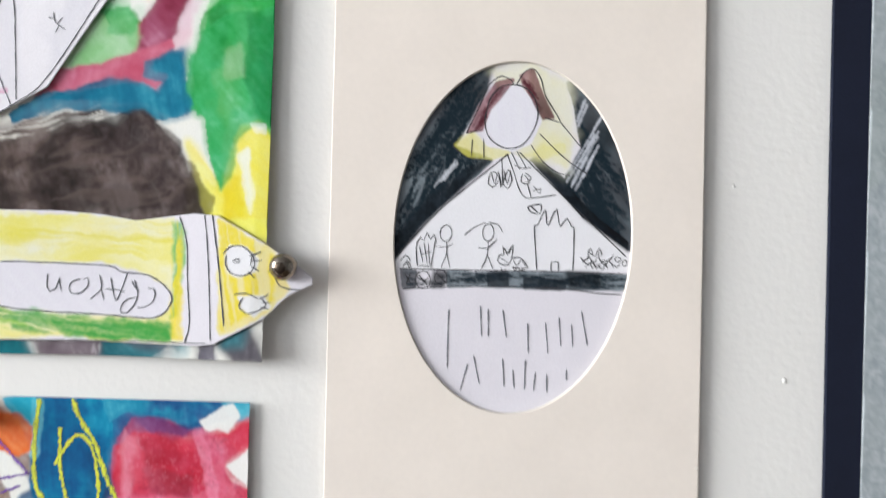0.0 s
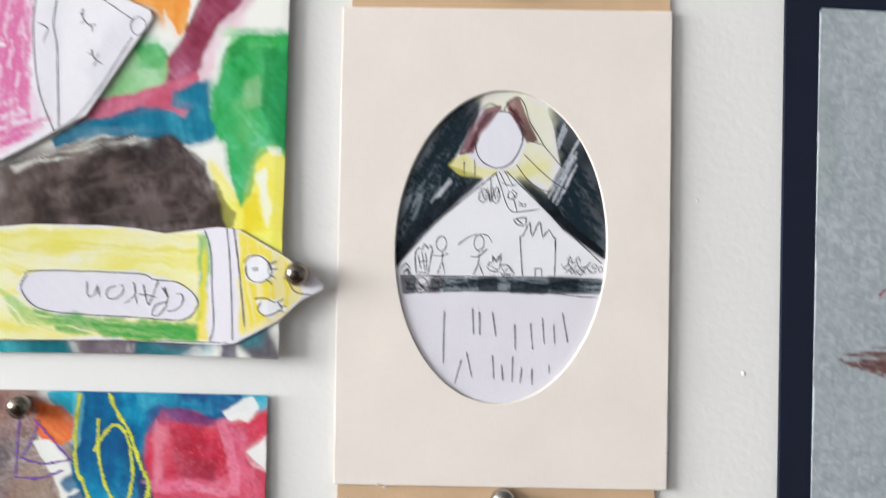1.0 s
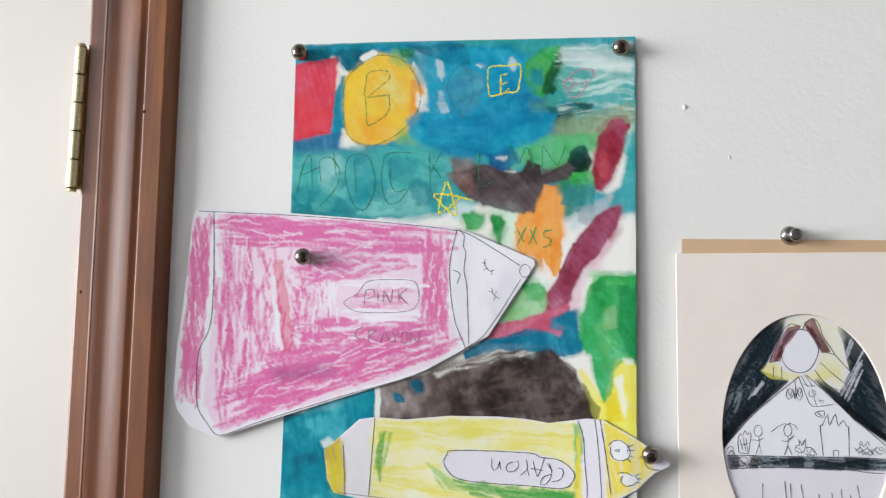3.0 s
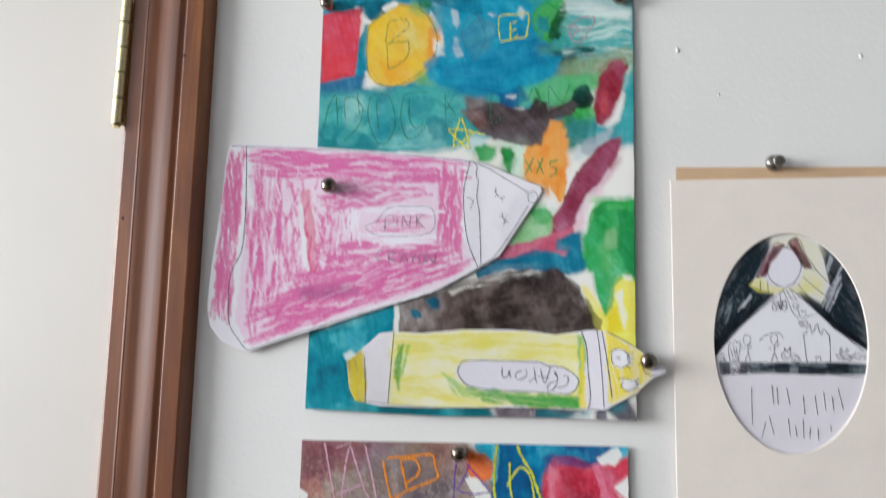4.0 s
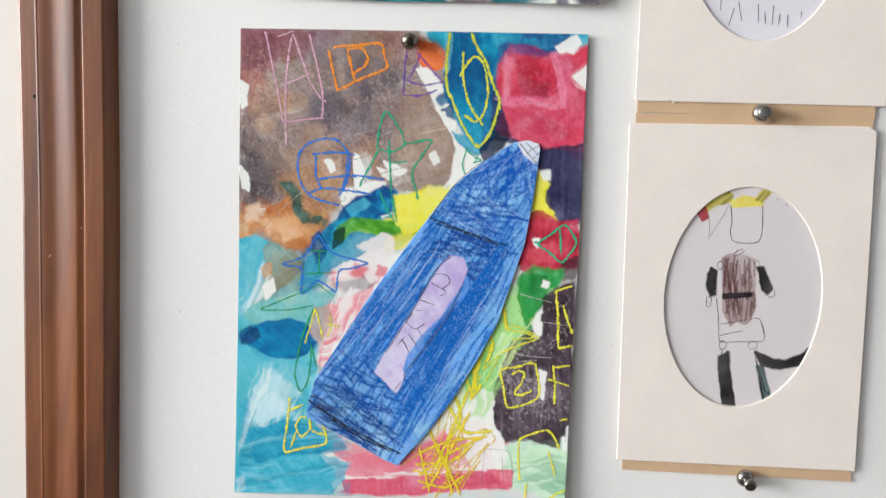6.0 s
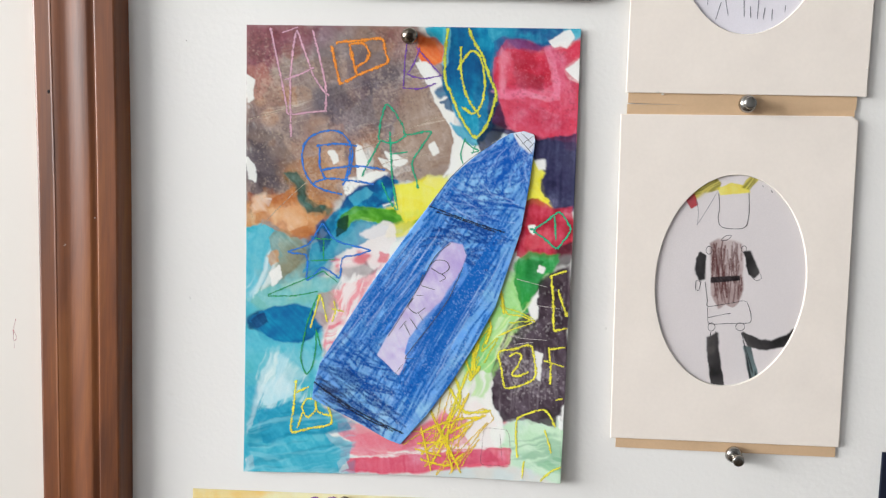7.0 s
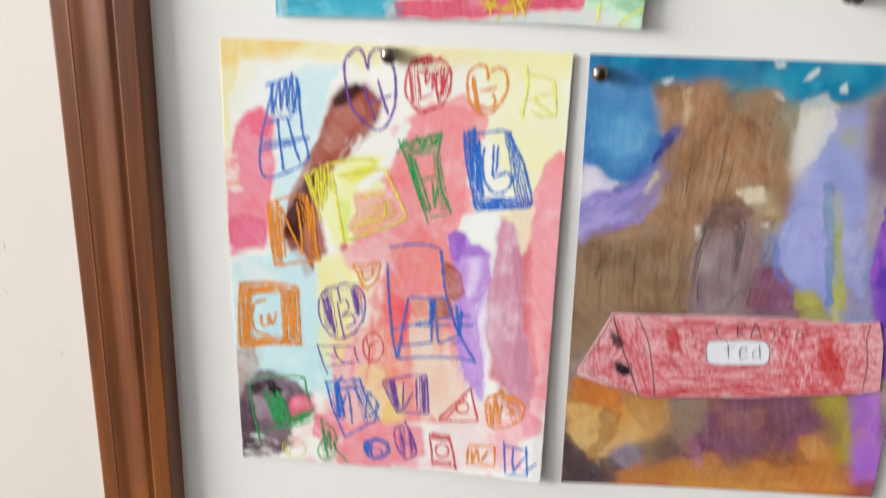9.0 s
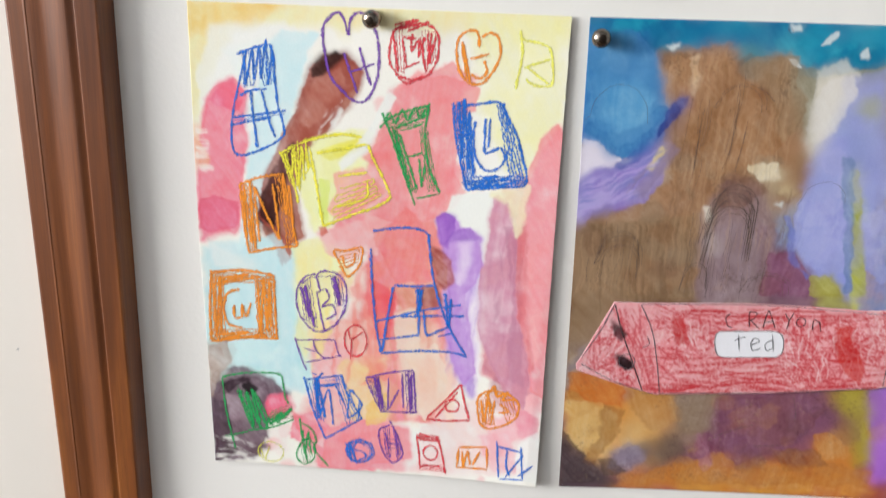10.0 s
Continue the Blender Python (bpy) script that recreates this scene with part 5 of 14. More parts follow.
s.wash("0f6c84", [(71.7, 217.8), (75.8, 219.0), (78.0, 222.2), (73.2, 222.1)], soft=0.5, rough=1.2, dens=0.95, rim=0.14, var=0.4)
s.wash("efece4", [(61.0, 212.9), (62.4, 212.5), (62.8, 234.1), (61.4, 234.1)], soft=0.4, rough=0.5, dens=0.95, rim=0, var=0.1)
s.bleed(1.0, 0.5, 14, 0.45)
s.mottle([(3.0, 70.3), (97.0, 66.8), (104.9, 105.6), (4.6, 108.2)], ["0f8c92", "3fb0aa", "0a7484", "66c0b4", "128a9e"], 26, 8, 0.42, 91)
s.streaks("0b8290", [(3.0, 70.3), (97.0, 66.8), (104.9, 105.6), (4.6, 108.2)], 4, 5, 40, 0.4, 0.4, 0.35)
s.streaks("0a6a98", [(92.4, 24.1), (149.6, 21.3), (160.0, 45.0), (134.0, 66.8), (86.6, 58.3)], -12, 4, 30, 0.4, 0.4, 0.4)
s.streaks("2f9cc0", [(92.4, 24.1), (149.6, 21.3), (160.0, 45.0), (134.0, 66.8), (86.6, 58.3)], -12, 3, 24, 0.26, 0.35, 0.4)
s.streaks("d6ece4", [(162.6, 4.5), (211.0, 1.8), (212.3, 48.6), (166.6, 45.0)], -6, 1.6, 26, 0.2, 0.25, 0.6)
s.wash("463834", [(112.1, 214.1), (121.1, 208.6), (128.5, 202.1), (139.5, 196.9), (152.6, 191.7), (163.7, 189.1), (170.0, 193.4), (174.3, 195.8), (179.6, 199.6), (177.8, 205.9), (183.1, 208.7), (186.5, 215.7), (192.9, 221.6), (191.2, 228.8), (175.9, 230.6), (112.9, 229.5)], "352a28", soft=0.7, rough=2.6, dens=0.62, rim=0.2, var=0.5)
s.wash("362a28", [(123.8, 212.5), (139.6, 199.0), (162.8, 191.7), (171.8, 196.9), (176.6, 202.9), (174.8, 208.1), (183.4, 215.9), (186.9, 224.9), (150.2, 227.7), (124.4, 224.8)], "2a2020", soft=2, rough=3, dens=0.5, rim=0, var=0.5)
s.wash("241a1a", [(150.8, 197.9), (165.0, 194.2), (171.3, 199.0), (166.5, 205.4), (154.2, 204.9)], soft=2, rough=3, dens=0.5, rim=0)
s.streaks("6a5a54", [(123.8, 212.5), (139.6, 199.0), (162.8, 191.7), (171.8, 196.9), (176.6, 202.9), (174.8, 208.1), (183.4, 215.9), (186.9, 224.9), (150.2, 227.7), (124.4, 224.8)], -14, 2.2, 22, 0.2, 0.35, 0.4)
s.run(0.5, 0.14)
s.build("paper", p1)
THIN = 1.05
marks("crayon_letter", s, p1, DARKGREEN, [[(47.8, 19.9), (54.3, 17.8), (60.2, 18.6), (61.8, 22.8), (57.7, 26.9), (47.6, 35.2), (45.8, 33.7), (46.6, 26.8), (47.8, 19.9)], [(47.6, 35.5), (56.3, 34.2), (61.8, 34.2), (62.1, 42.5), (58.8, 47.7), (48.9, 53.1), (47.6, 44.2), (46.9, 35.8)]], 0.9, "green crayon letter B")
marks("crayon_ring", s, p1, DARKGREEN, [[(58.9, 8.1), (70.1, 11.8), (78.7, 22.9), (81.8, 34.0), (79.4, 45.0), (71.5, 55.3), (60.7, 62.8), (50.4, 65.6), (39.8, 62.1), (34.7, 54.5), (33.1, 40.6), (33.6, 25.0), (41.6, 14.9), (51.9, 8.8), (59.5, 8.2)]], 0.7, "thin green oval round the letter")
marks("crayon_letter", s, p1, YELLOW, [[(123.5, 17.2), (125.0, 34.3), (134.7, 32.3), (142.0, 30.4), (143.0, 14.7), (134.3, 15.3), (123.5, 17.2)], [(131.1, 21.4), (131.4, 34.0)], [(131.1, 21.4), (135.7, 20.1)], [(131.2, 27.5), (135.9, 25.5)], [(131.4, 34.0), (136.6, 29.6)]], 1.1, "yellow crayon letter E in a box")
marks("crayon_shape", s, p1, wax("dd90ae", 0.5), [[(170.5, 27.9), (172.9, 34.0), (177.9, 35.4), (183.6, 28.0), (187.5, 22.0), (187.1, 18.6), (180.8, 17.9), (173.7, 21.8), (170.5, 27.9)], [(172.8, 29.6), (181.0, 26.3), (186.9, 25.3)], [(169.4, 25.2), (176.0, 24.6), (172.9, 32.0)]], 1.2, "pink crayon oval scribble")
marks("crayon_letter", s, p1, DARKGREEN, [[(5.4, 96.0), (8.9, 78.7), (13.2, 72.5), (15.5, 94.2)], [(7.4, 85.0), (20.2, 79.4)]], THIN)
marks("crayon_letter", s, p1, DARKGREEN, [[(20.5, 88.3), (19.3, 75.2), (26.3, 73.5), (32.2, 81.4), (30.5, 92.4), (20.5, 104.5)], [(27.9, 70.0), (30.2, 85.5)]], THIN)
marks("crayon_letter", s, p1, DARKGREEN, [[(47.1, 71.1), (37.5, 73.5), (36.2, 87.2), (43.1, 104.3), (50.1, 105.2), (55.1, 92.3), (52.2, 76.9), (47.1, 71.1)], [(41.4, 76.9), (42.4, 85.5), (43.9, 96.4)]], THIN)
marks("crayon_letter", s, p1, DARKGREEN, [[(77.4, 70.3), (61.0, 71.7), (58.8, 88.8), (63.7, 101.7), (70.5, 100.7), (77.4, 91.4)], [(64.5, 73.4), (64.3, 87.1), (68.6, 94.6), (75.4, 92.8)]], THIN)
marks("crayon_letter", s, p1, DARKGREEN, [[(88.4, 70.0), (89.8, 94.8)], [(89.9, 76.8), (96.3, 85.9)], [(89.4, 82.6), (96.8, 67.6)]], THIN)
marks("crayon_letter", s, p1, DARKGREEN, [[(119.5, 69.9), (120.3, 90.9), (129.9, 86.4)]], 0.9)
marks("crayon_letter", s, p1, DARKGREEN, [[(137.9, 84.4), (137.8, 65.6), (143.7, 76.3), (148.4, 66.2), (152.3, 79.0)], [(150.4, 66.9), (153.0, 78.3)]], 0.9)
marks("crayon_letter", s, p1, DARKGREEN, [[(158.3, 80.3), (158.3, 65.6), (167.1, 76.9), (171.8, 64.9)]], 0.9)
marks("crayon_star", s, p1, YELLOW, [[(99.7, 87.9), (95.6, 107.5), (108.1, 97.3), (91.9, 96.4), (106.4, 108.8), (99.7, 87.9)], [(108.1, 97.3), (116.2, 99.3)]], 1.3, "yellow crayon star")
marks("crayon_letter", s, p1, GREEN, [[(143.2, 115.7), (148.0, 124.3)], [(148.8, 115.0), (143.5, 127.0)]], 0.9)
marks("crayon_letter", s, p1, GREEN, [[(151.5, 116.3), (155.6, 125.5)], [(155.1, 114.9), (151.0, 125.6)]], 0.9)
marks("crayon_letter", s, p1, GREEN, [[(164.6, 116.8), (160.4, 117.5), (159.8, 120.8), (164.1, 122.4), (163.2, 126.1), (159.3, 127.4)]], 0.9)
marks("crayon_kite", s, p1, wax("5a6a78", 0.4), [[(98.1, 29.0), (106.2, 14.3), (114.8, 30.8), (106.7, 47.2), (98.1, 29.0)]], 0.7)

FAINT = plain("faint_pencil", "a58a9c", 0.6, 0, 0.25, 500)

# ---- the pink paper crayon ----
pink = thing("paper_crayon", -0.07, 1.71, "cut-out paper crayon scribbled pink, pinned over the painting", "paper cut-out", "cut-out paper crayons")


def pink_lift(u, v):
    return 1.9 + 0.25 * P1_LIFT(u - 66, v + 115) + 0.9 * (1 + vn(np.asarray(u) / 60, np.asarray(v) / 45, 9)) * 0.6 + 2.6 * np.clip((60 - u) / 60, 0, 1) ** 2 + 1.5 * np.clip((v - 85) / 60, 0, 1) ** 2


s = Sheet(-0.07, 1.71, [(7.3, -4.6), (9.7, -7.4), (15.5, -8.2), (69.1, -5.9), (128.4, -2.4), (169.2, 1.2), (182.7, 4.4), (220.2, 19.8), (221.2, 23.0), (218.1, 28.4), (207.0, 45.7), (194.3, 66.3), (181.2, 74.2), (151.7, 91.2), (104.8, 107.0), (57.1, 123.7), (31.3, 133.7), (24.1, 132.4), (11.5, 127.2), (3.1, 117.4), (0.3, 105.6), (0.7, 85.2), (2.9, 57.7), (4.8, 30.1), (5.4, 7.6)], 0.45, "f0ebef", 21, pink_lift)
BODY = [(22.1, -4.7), (69.2, -3.8), (128.4, -1.0), (166.6, 2.6), (166.6, 27.3), (169.4, 53.8), (176.2, 72.7), (151.6, 87.9), (104.7, 104.0), (57.0, 119.7), (32.8, 129.7), (20.8, 115.0), (20.0, 98.2), (22.9, 70.9), (27.0, 43.5), (24.6, 16.0)]
s.wash("e9a6c8", BODY, "f0d4e4", soft=1, rough=2, dens=0.6, var=0.8, rim=0)
rng = random.Random(7)


def rub(colour, n, reach, slant, quad, dry=0):
    """A band of wax strokes laid side by side, with dry streaks left between them."""
    s.scribble(colour, hatch(quad, n, rng, reach, slant), 2.2, 0.7, 0.55)
    if dry:
        s.scribble("f1e8f0", hatch(quad, dry, rng, 0.1, slant), 1.0, 0.75, 0.4)


rub("de6fa8", 113, 0.24, 0.14, [(21.8, -4.0), (166.6, 2.6), (167.0, 16.6), (22.7, 14.7)], 22)
rub("dc66a2", 62, 0.24, 0.16, [(21.4, 9.1), (29.1, 125.5), (49.7, 114.0), (43.2, 8.9)], 34)
rub("dd6ca6", 45, 0.21, 0.3, [(43.2, 8.9), (49.7, 114.0), (76.8, 96.3), (73.3, 10.2)], 30)
rub("dc66a2", 148, 0.24, 0.14, [(31.1, 129.1), (176.3, 74.7), (168.3, 60.4), (31.7, 100.2)], 34)
rub("de70a8", 48, 0.24, 0.25, [(31.7, 105.2), (168.3, 64.4), (164.2, 55.9), (62.1, 76.3)], 12)
rub("de72a6", 67, 0.32, 0.14, [(152.4, 4.8), (154.4, 70.8), (170.2, 71.9), (168.0, 4.6)], 18)
rub("df78ae", 45, 0.28, 0.3, [(70.0, 15.3), (156.2, 15.8), (156.6, 27.1), (71.1, 38.6)], 16)
rub("dd6ca6", 45, 0.24, 0.2, [(70.6, 29.0), (72.8, 83.0), (98.8, 78.8), (96.9, 28.4)], 26)
rub("e28ab6", 16, 0.40, 0.15, [(110.8, 38.7), (150.0, 36.3), (150.5, 51.6), (111.4, 52.2)], 8)
rub("de70a8", 54, 0.24, 0.18, [(75.2, 58.0), (157.3, 55.8), (157.9, 75.6), (76.3, 82.9)], 20)
rub("de74a5", 78, 0.24, 0.3, [(7.4, -2.9), (4.0, 107.2), (16.0, 118.6), (18.6, -3.0)], 30)
for quad, n in (([(100.0, 34.0), (154.0, 32.0), (154.0, 38.0), (100.0, 40.0)], 16), ([(98.0, 53.0), (154.0, 52.0), (155.0, 58.0), (98.0, 61.0)], 18), ([(84.0, 38.0), (86.0, 62.0), (102.0, 60.0), (100.0, 36.0)], 16)):
    s.scribble("f2eaf2", hatch(quad, n, rng, 0.35, 0.12), 2.0, 0.8, 0.3)
s.wash("d8486c", [(59.9, 25.8), (64.0, 24.0), (72.0, 62.9), (72.7, 79.7), (68.5, 79.8), (63.9, 52.9)], soft=0.8, rough=1.2, dens=0.55, rim=0.1)
s.wash("f3ecf3", [(58.6, 36.0), (60.0, 36.0), (65.0, 66.0), (66.4, 78.0), (63.8, 72.0)], soft=0.5, rough=1.0, dens=0.8, rim=0)
s.wash("93577e", [(62.7, 91.7), (100.7, 88.2), (104.3, 92.7), (66.5, 98.3)], soft=3, rough=2, dens=0.5, rim=0)
s.streaks("de74a4", [(7.8, -2.9), (17.5, -4.0), (18.7, 43.7), (14.0, 71.2), (14.6, 118.6), (3.9, 105.5), (4.7, 64.6), (7.3, 30.1)], 78, 1.2, 30, 0.55, 0.2, 0.9, 2, 1, 0.35)
s.wash("d9d5de", [(171.0, 3.8), (179.4, 4.4), (182.8, 71.6), (174.4, 66.9)], soft=5, rough=1, dens=0.3, rim=0)
s.wash("cfccd8", [(203.3, 28.3), (216.3, 21.5), (207.0, 46.3), (197.4, 59.7), (193.8, 46.6)], soft=6, rough=2, dens=0.35, rim=0)
s.run(0.6, 0.25)
s.build("paper", pink)
marks("pencil_outline", s, pink, PENCIL, [[(9.4, -6.0), (69.2, -4.5), (128.4, -1.0), (167.9, 2.5), (182.8, 6.4), (212.4, 23.9)], [(212.6, 31.8), (194.8, 61.4), (182.9, 72.6), (151.7, 90.6), (104.8, 106.0), (57.1, 122.4), (31.2, 132.1), (22.7, 125.0), (16.2, 115.2), (14.3, 98.3), (14.9, 81.4), (20.9, 65.9), (21.6, 43.6), (20.6, 16.1), (19.2, -6.1)]], 0.5)
marks("pencil_band", s, pink, PENCIL, [[(173.3, 2.5), (169.8, 20.6), (170.2, 37.2), (173.5, 57.0), (180.6, 73.9)], [(174.6, 2.5), (177.8, 6.4), (177.3, 12.1), (179.1, 17.1), (178.3, 27.1), (180.3, 37.0), (181.4, 53.5), (182.5, 71.6)]], 0.5)
marks("pencil_tip", s, pink, PENCIL, [ring(215.1, 26.8, 3.3, 3.9, 14)], 0.45)
marks("pencil_curve", s, pink, PENCIL, [[(171.6, 27.2), (176.1, 29.8), (174.2, 35.8)]], 0.45)
marks("pencil_lash", s, pink, PENCIL, [[(191.1, 20.2), (190.6, 23.6), (194.0, 27.5), (196.6, 26.8)], [(191.2, 22.9), (189.2, 22.3)], [(192.6, 25.5), (190.0, 26.9)], [(194.6, 26.8), (195.4, 30.1)]], 0.45)
marks("pencil_lash", s, pink, PENCIL, [[(195.5, 37.4), (196.3, 41.3), (200.3, 43.9)], [(195.6, 40.0), (193.6, 39.4)], [(197.7, 42.6), (196.4, 45.3)], [(198.9, 39.3), (197.0, 42.0)]], 0.45)
marks("pencil_label", s, pink, FAINT, [[(104.7, 48.6), (109.0, 52.5), (116.6, 54.4), (137.0, 53.9), (147.8, 51.6), (151.3, 45.9), (150.1, 37.6), (146.6, 34.3), (136.4, 33.9), (119.4, 35.5), (112.8, 43.4), (104.7, 48.6)]], 0.5)
marks("pencil_letter", s, pink, FAINT, [[(117.8, 50.3), (118.5, 40.9), (123.0, 40.8), (123.8, 44.2), (119.1, 46.3)]], 0.55, "pencil letter P")
marks("pencil_letter", s, pink, FAINT, [[(125.7, 41.4), (126.3, 48.1)]], 0.55, "pencil letter I")
marks("pencil_letter", s, pink, FAINT, [[(129.4, 48.1), (129.8, 40.7), (134.1, 48.0), (134.9, 39.9)]], 0.55, "pencil letter N")
marks("pencil_letter", s, pink, FAINT, [[(138.6, 39.2), (139.2, 47.8)], [(144.0, 39.1), (139.4, 43.8), (145.0, 49.0)]], 0.55, "pencil letter K")
marks("pencil_letter", s, pink, FAINT, [[(117.6, 63.7), (113.6, 65.2), (113.0, 69.2), (117.2, 71.7)]], 0.55, "pencil letter C")
marks("pencil_letter", s, pink, FAINT, [[(121.3, 72.3), (121.4, 64.9), (125.9, 65.5), (121.9, 68.9), (126.8, 72.1)]], 0.55, "pencil letter R")
marks("pencil_letter", s, pink, FAINT, [[(128.8, 72.1), (131.3, 65.4), (134.2, 71.9)], [(129.4, 69.4), (133.5, 69.3)]], 0.55, "pencil letter A")
marks("pencil_letter", s, pink, FAINT, [[(135.4, 65.3), (137.5, 68.5), (140.1, 65.1)], [(137.5, 68.5), (137.3, 72.5)]], 0.55, "pencil letter Y")
marks("pencil_letter", s, pink, FAINT, [ring(143.3, 68.7, 2.0, 3.6, 12)], 0.55, "pencil letter O")
marks("pencil_letter", s, pink, FAINT, [[(147.1, 72.2), (146.9, 65.3), (151.8, 71.8), (152.2, 64.5)]], 0.55, "pencil letter N")

# ---- the yellow paper crayon ----
yellow = thing("paper_crayon", 0.02, 1.615, "cut-out paper crayon coloured yellow and green with pencil eyes", "paper cut-out", "cut-out paper crayons")


def yellow_lift(u, v):
    return 1.5 + P1_LIFT(u + 24, v + 210) * 0.9 + 1.4 * np.clip((25 - u) / 25, 0, 1) ** 2 + 0.5 * vn(np.asarray(u) / 30, np.asarray(v) / 30, 4)


s = Sheet(0.02, 1.615, [(7.1, 43.0), (15.7, 35.1), (27.9, 23.7), (37.3, 22.1), (55.8, 22.7), (82.4, 19.4), (112.0, 18.6), (128.3, 19.3), (141.2, 21.0), (163.6, 17.3), (173.1, 17.9), (192.2, 27.9), (206.4, 36.8), (210.5, 40.0), (210.2, 42.6), (201.8, 46.7), (192.6, 56.2), (173.9, 66.8), (167.6, 67.8), (129.3, 67.8), (64.0, 70.3), (30.5, 70.4), (14.2, 67.6), (9.8, 59.9)], 0.45, "e6e0e6", 33, yellow_lift)
YB = [(36.3, 23.4), (55.9, 23.3), (82.4, 20.3), (128.3, 19.9), (141.2, 21.3), (155.6, 19.5), (158.7, 65.7), (129.3, 66.5), (64.0, 69.7), (35.9, 69.1)]
s.wash("efe79c", YB, soft=1, rough=1.5, dens=0.78, var=0.6, rim=0)
s.streaks("e8de5e", YB, 1, 3.4, 45, 0.5, 0.5, 0.6, 2, 1, 0.12)
s.streaks("f0ebc8", [(60.0, 32.0), (140.0, 28.0), (152.0, 38.0), (70.0, 44.0)], 2, 2.6, 40, 0.42, 0.45, 0.65, 3, 3, 0.12)
s.streaks("e2d64a", [(37.0, 46.0), (60.0, 52.0), (84.0, 66.0), (37.0, 68.0)], 15, 3.0, 30, 0.5, 0.5, 0.55, 3, 3, 0.12)
s.streaks("e3d748", [(37.4, 24.3), (155.7, 20.1), (155.8, 29.4), (37.8, 35.8)], 1, 1.8, 50, 0.55, 0.5, 0.65, 2, 1, 0.12)
s.wash("e4dfe6", [(79.2, 47.7), (81.7, 42.1), (86.9, 39.6), (128.7, 38.8), (148.1, 42.1), (155.8, 47.5), (156.2, 52.5), (149.9, 57.6), (129.1, 57.3), (96.6, 56.6), (85.0, 53.9)], soft=0.6, rough=0.4, rim=0, dens=1, var=0)
s.streaks("3aa044", [(86.7, 56.4), (106.4, 58.0), (148.4, 59.2), (158.0, 60.1), (158.1, 65.7), (129.3, 66.5), (96.8, 65.5)], 6, 1.4, 40, 0.74, 0.3, 0.85, 2, 1.2, 0.2)
s.streaks("3aa044", [(109.7, 61.1), (156.4, 60.1), (156.5, 65.8), (116.4, 66.8)], 4, 1.6, 40, 0.88, 0.3, 0.85, 1, 1, 0.15)
s.streaks("8cc24a", [(69.9, 47.5), (86.7, 56.4), (106.5, 61.9), (96.8, 65.5), (76.9, 60.1)], 28, 1.3, 30, 0.4, 0.25, 0.7, 2, 1.5, 0.3)
s.streaks("3f9a2e", [(40.6, 30.8), (44.6, 30.0), (42.3, 60.4), (38.7, 52.1)], 100, 1.2, 30, 0.75, 0.2, 0.9, 1, 1, 0.2)
s.streaks("7ab83a", [(45.3, 30.6), (48.0, 30.5), (45.4, 51.8), (43.9, 48.6)], 100, 0.9, 30, 0.55, 0.2, 0.8, 1, 1, 0.2)
s.streaks("66b25c", [(155.1, 21.3), (159.5, 21.1), (161.1, 37.4), (159.8, 57.1), (157.2, 57.2)], 92, 1.4, 25, 0.78, 0.3, 0.85, 1.5, 1, 0.2)
s.streaks("efd822", [(155.3, 19.8), (158.5, 19.7), (161.9, 65.5), (157.4, 65.8)], 88, 1.2, 30, 0.5, 0.2, 0.8, 1, 1, 0.2)
s.wash("dcc63a", [(6.0, 43.0), (15.7, 34.0), (18.0, 38.0), (19.5, 52.0), (20.4, 70.0), (13.0, 69.0), (8.6, 60.0)], "c8b030", soft=0.6, rough=0.8, dens=0.85, rim=0, var=0.4)
s.streaks("dcc828", [(7.8, 43.0), (17.2, 38.6), (20.3, 68.6), (12.8, 67.0)], 80, 1.5, 30, 0.72, 0.2, 0.85, 1, 1, 0.2)
s.wash("d8d4cc", [(17.8, 36.6), (28.9, 25.0), (37.3, 23.4), (36.6, 69.1), (21.0, 69.2)], soft=4, rough=1, dens=0.35, rim=0)
s.wash("f0dc3a", [(173.2, 19.5), (191.6, 28.9), (198.0, 34.9), (201.2, 44.8), (192.6, 54.6), (177.0, 62.3), (174.8, 42.9)], soft=1, rough=1.5, dens=0.6, rim=0)
s.streaks("eed82c", [(173.2, 19.5), (191.6, 28.9), (198.6, 35.5), (196.2, 48.8), (177.0, 62.3), (174.8, 42.9)], 78, 1.5, 30, 0.6, 0.2, 0.85, 1.5, 1, 0.2)
s.wash("efecee", [(176.9, 33.4), (178.9, 30.0), (184.3, 29.7), (189.3, 33.4), (188.0, 38.3), (181.6, 40.4), (177.8, 38.8)], soft=0.8, rough=0.6, rim=0)
s.wash("efecee", [(183.0, 48.4), (191.7, 47.3), (194.5, 51.1), (188.8, 54.7), (183.7, 52.7)], soft=0.8, rough=0.6, rim=0)
s.run(0.6, 0.25)
s.build("paper", yellow)
marks("pencil_line", s, yellow, PENCIL, [[(18.6, 39.2), (19.8, 52.9), (21.0, 68.5)]], 0.5)
marks("pencil_line", s, yellow, PENCIL, [[(37.3, 22.7), (36.0, 52.2), (35.5, 68.5)]], 0.5)
marks("pencil_line", s, yellow, PENCIL, [[(158.0, 18.9), (161.3, 28.6), (162.5, 43.9), (164.1, 59.1), (162.7, 66.6)]], 0.5)
marks("pencil_line", s, yellow, PENCIL, [[(167.6, 17.8), (169.5, 30.4), (171.2, 47.8), (172.5, 65.3)]], 0.5)
marks("pencil_line", s, yellow, PENCIL, [[(170.6, 17.3), (173.0, 30.3), (175.5, 45.5), (177.4, 59.6)]], 0.6)
marks("pencil_outline", s, yellow, PENCIL, [[(16.9, 67.4), (64.0, 69.7), (129.3, 67.5), (170.7, 66.7)]], 0.4)
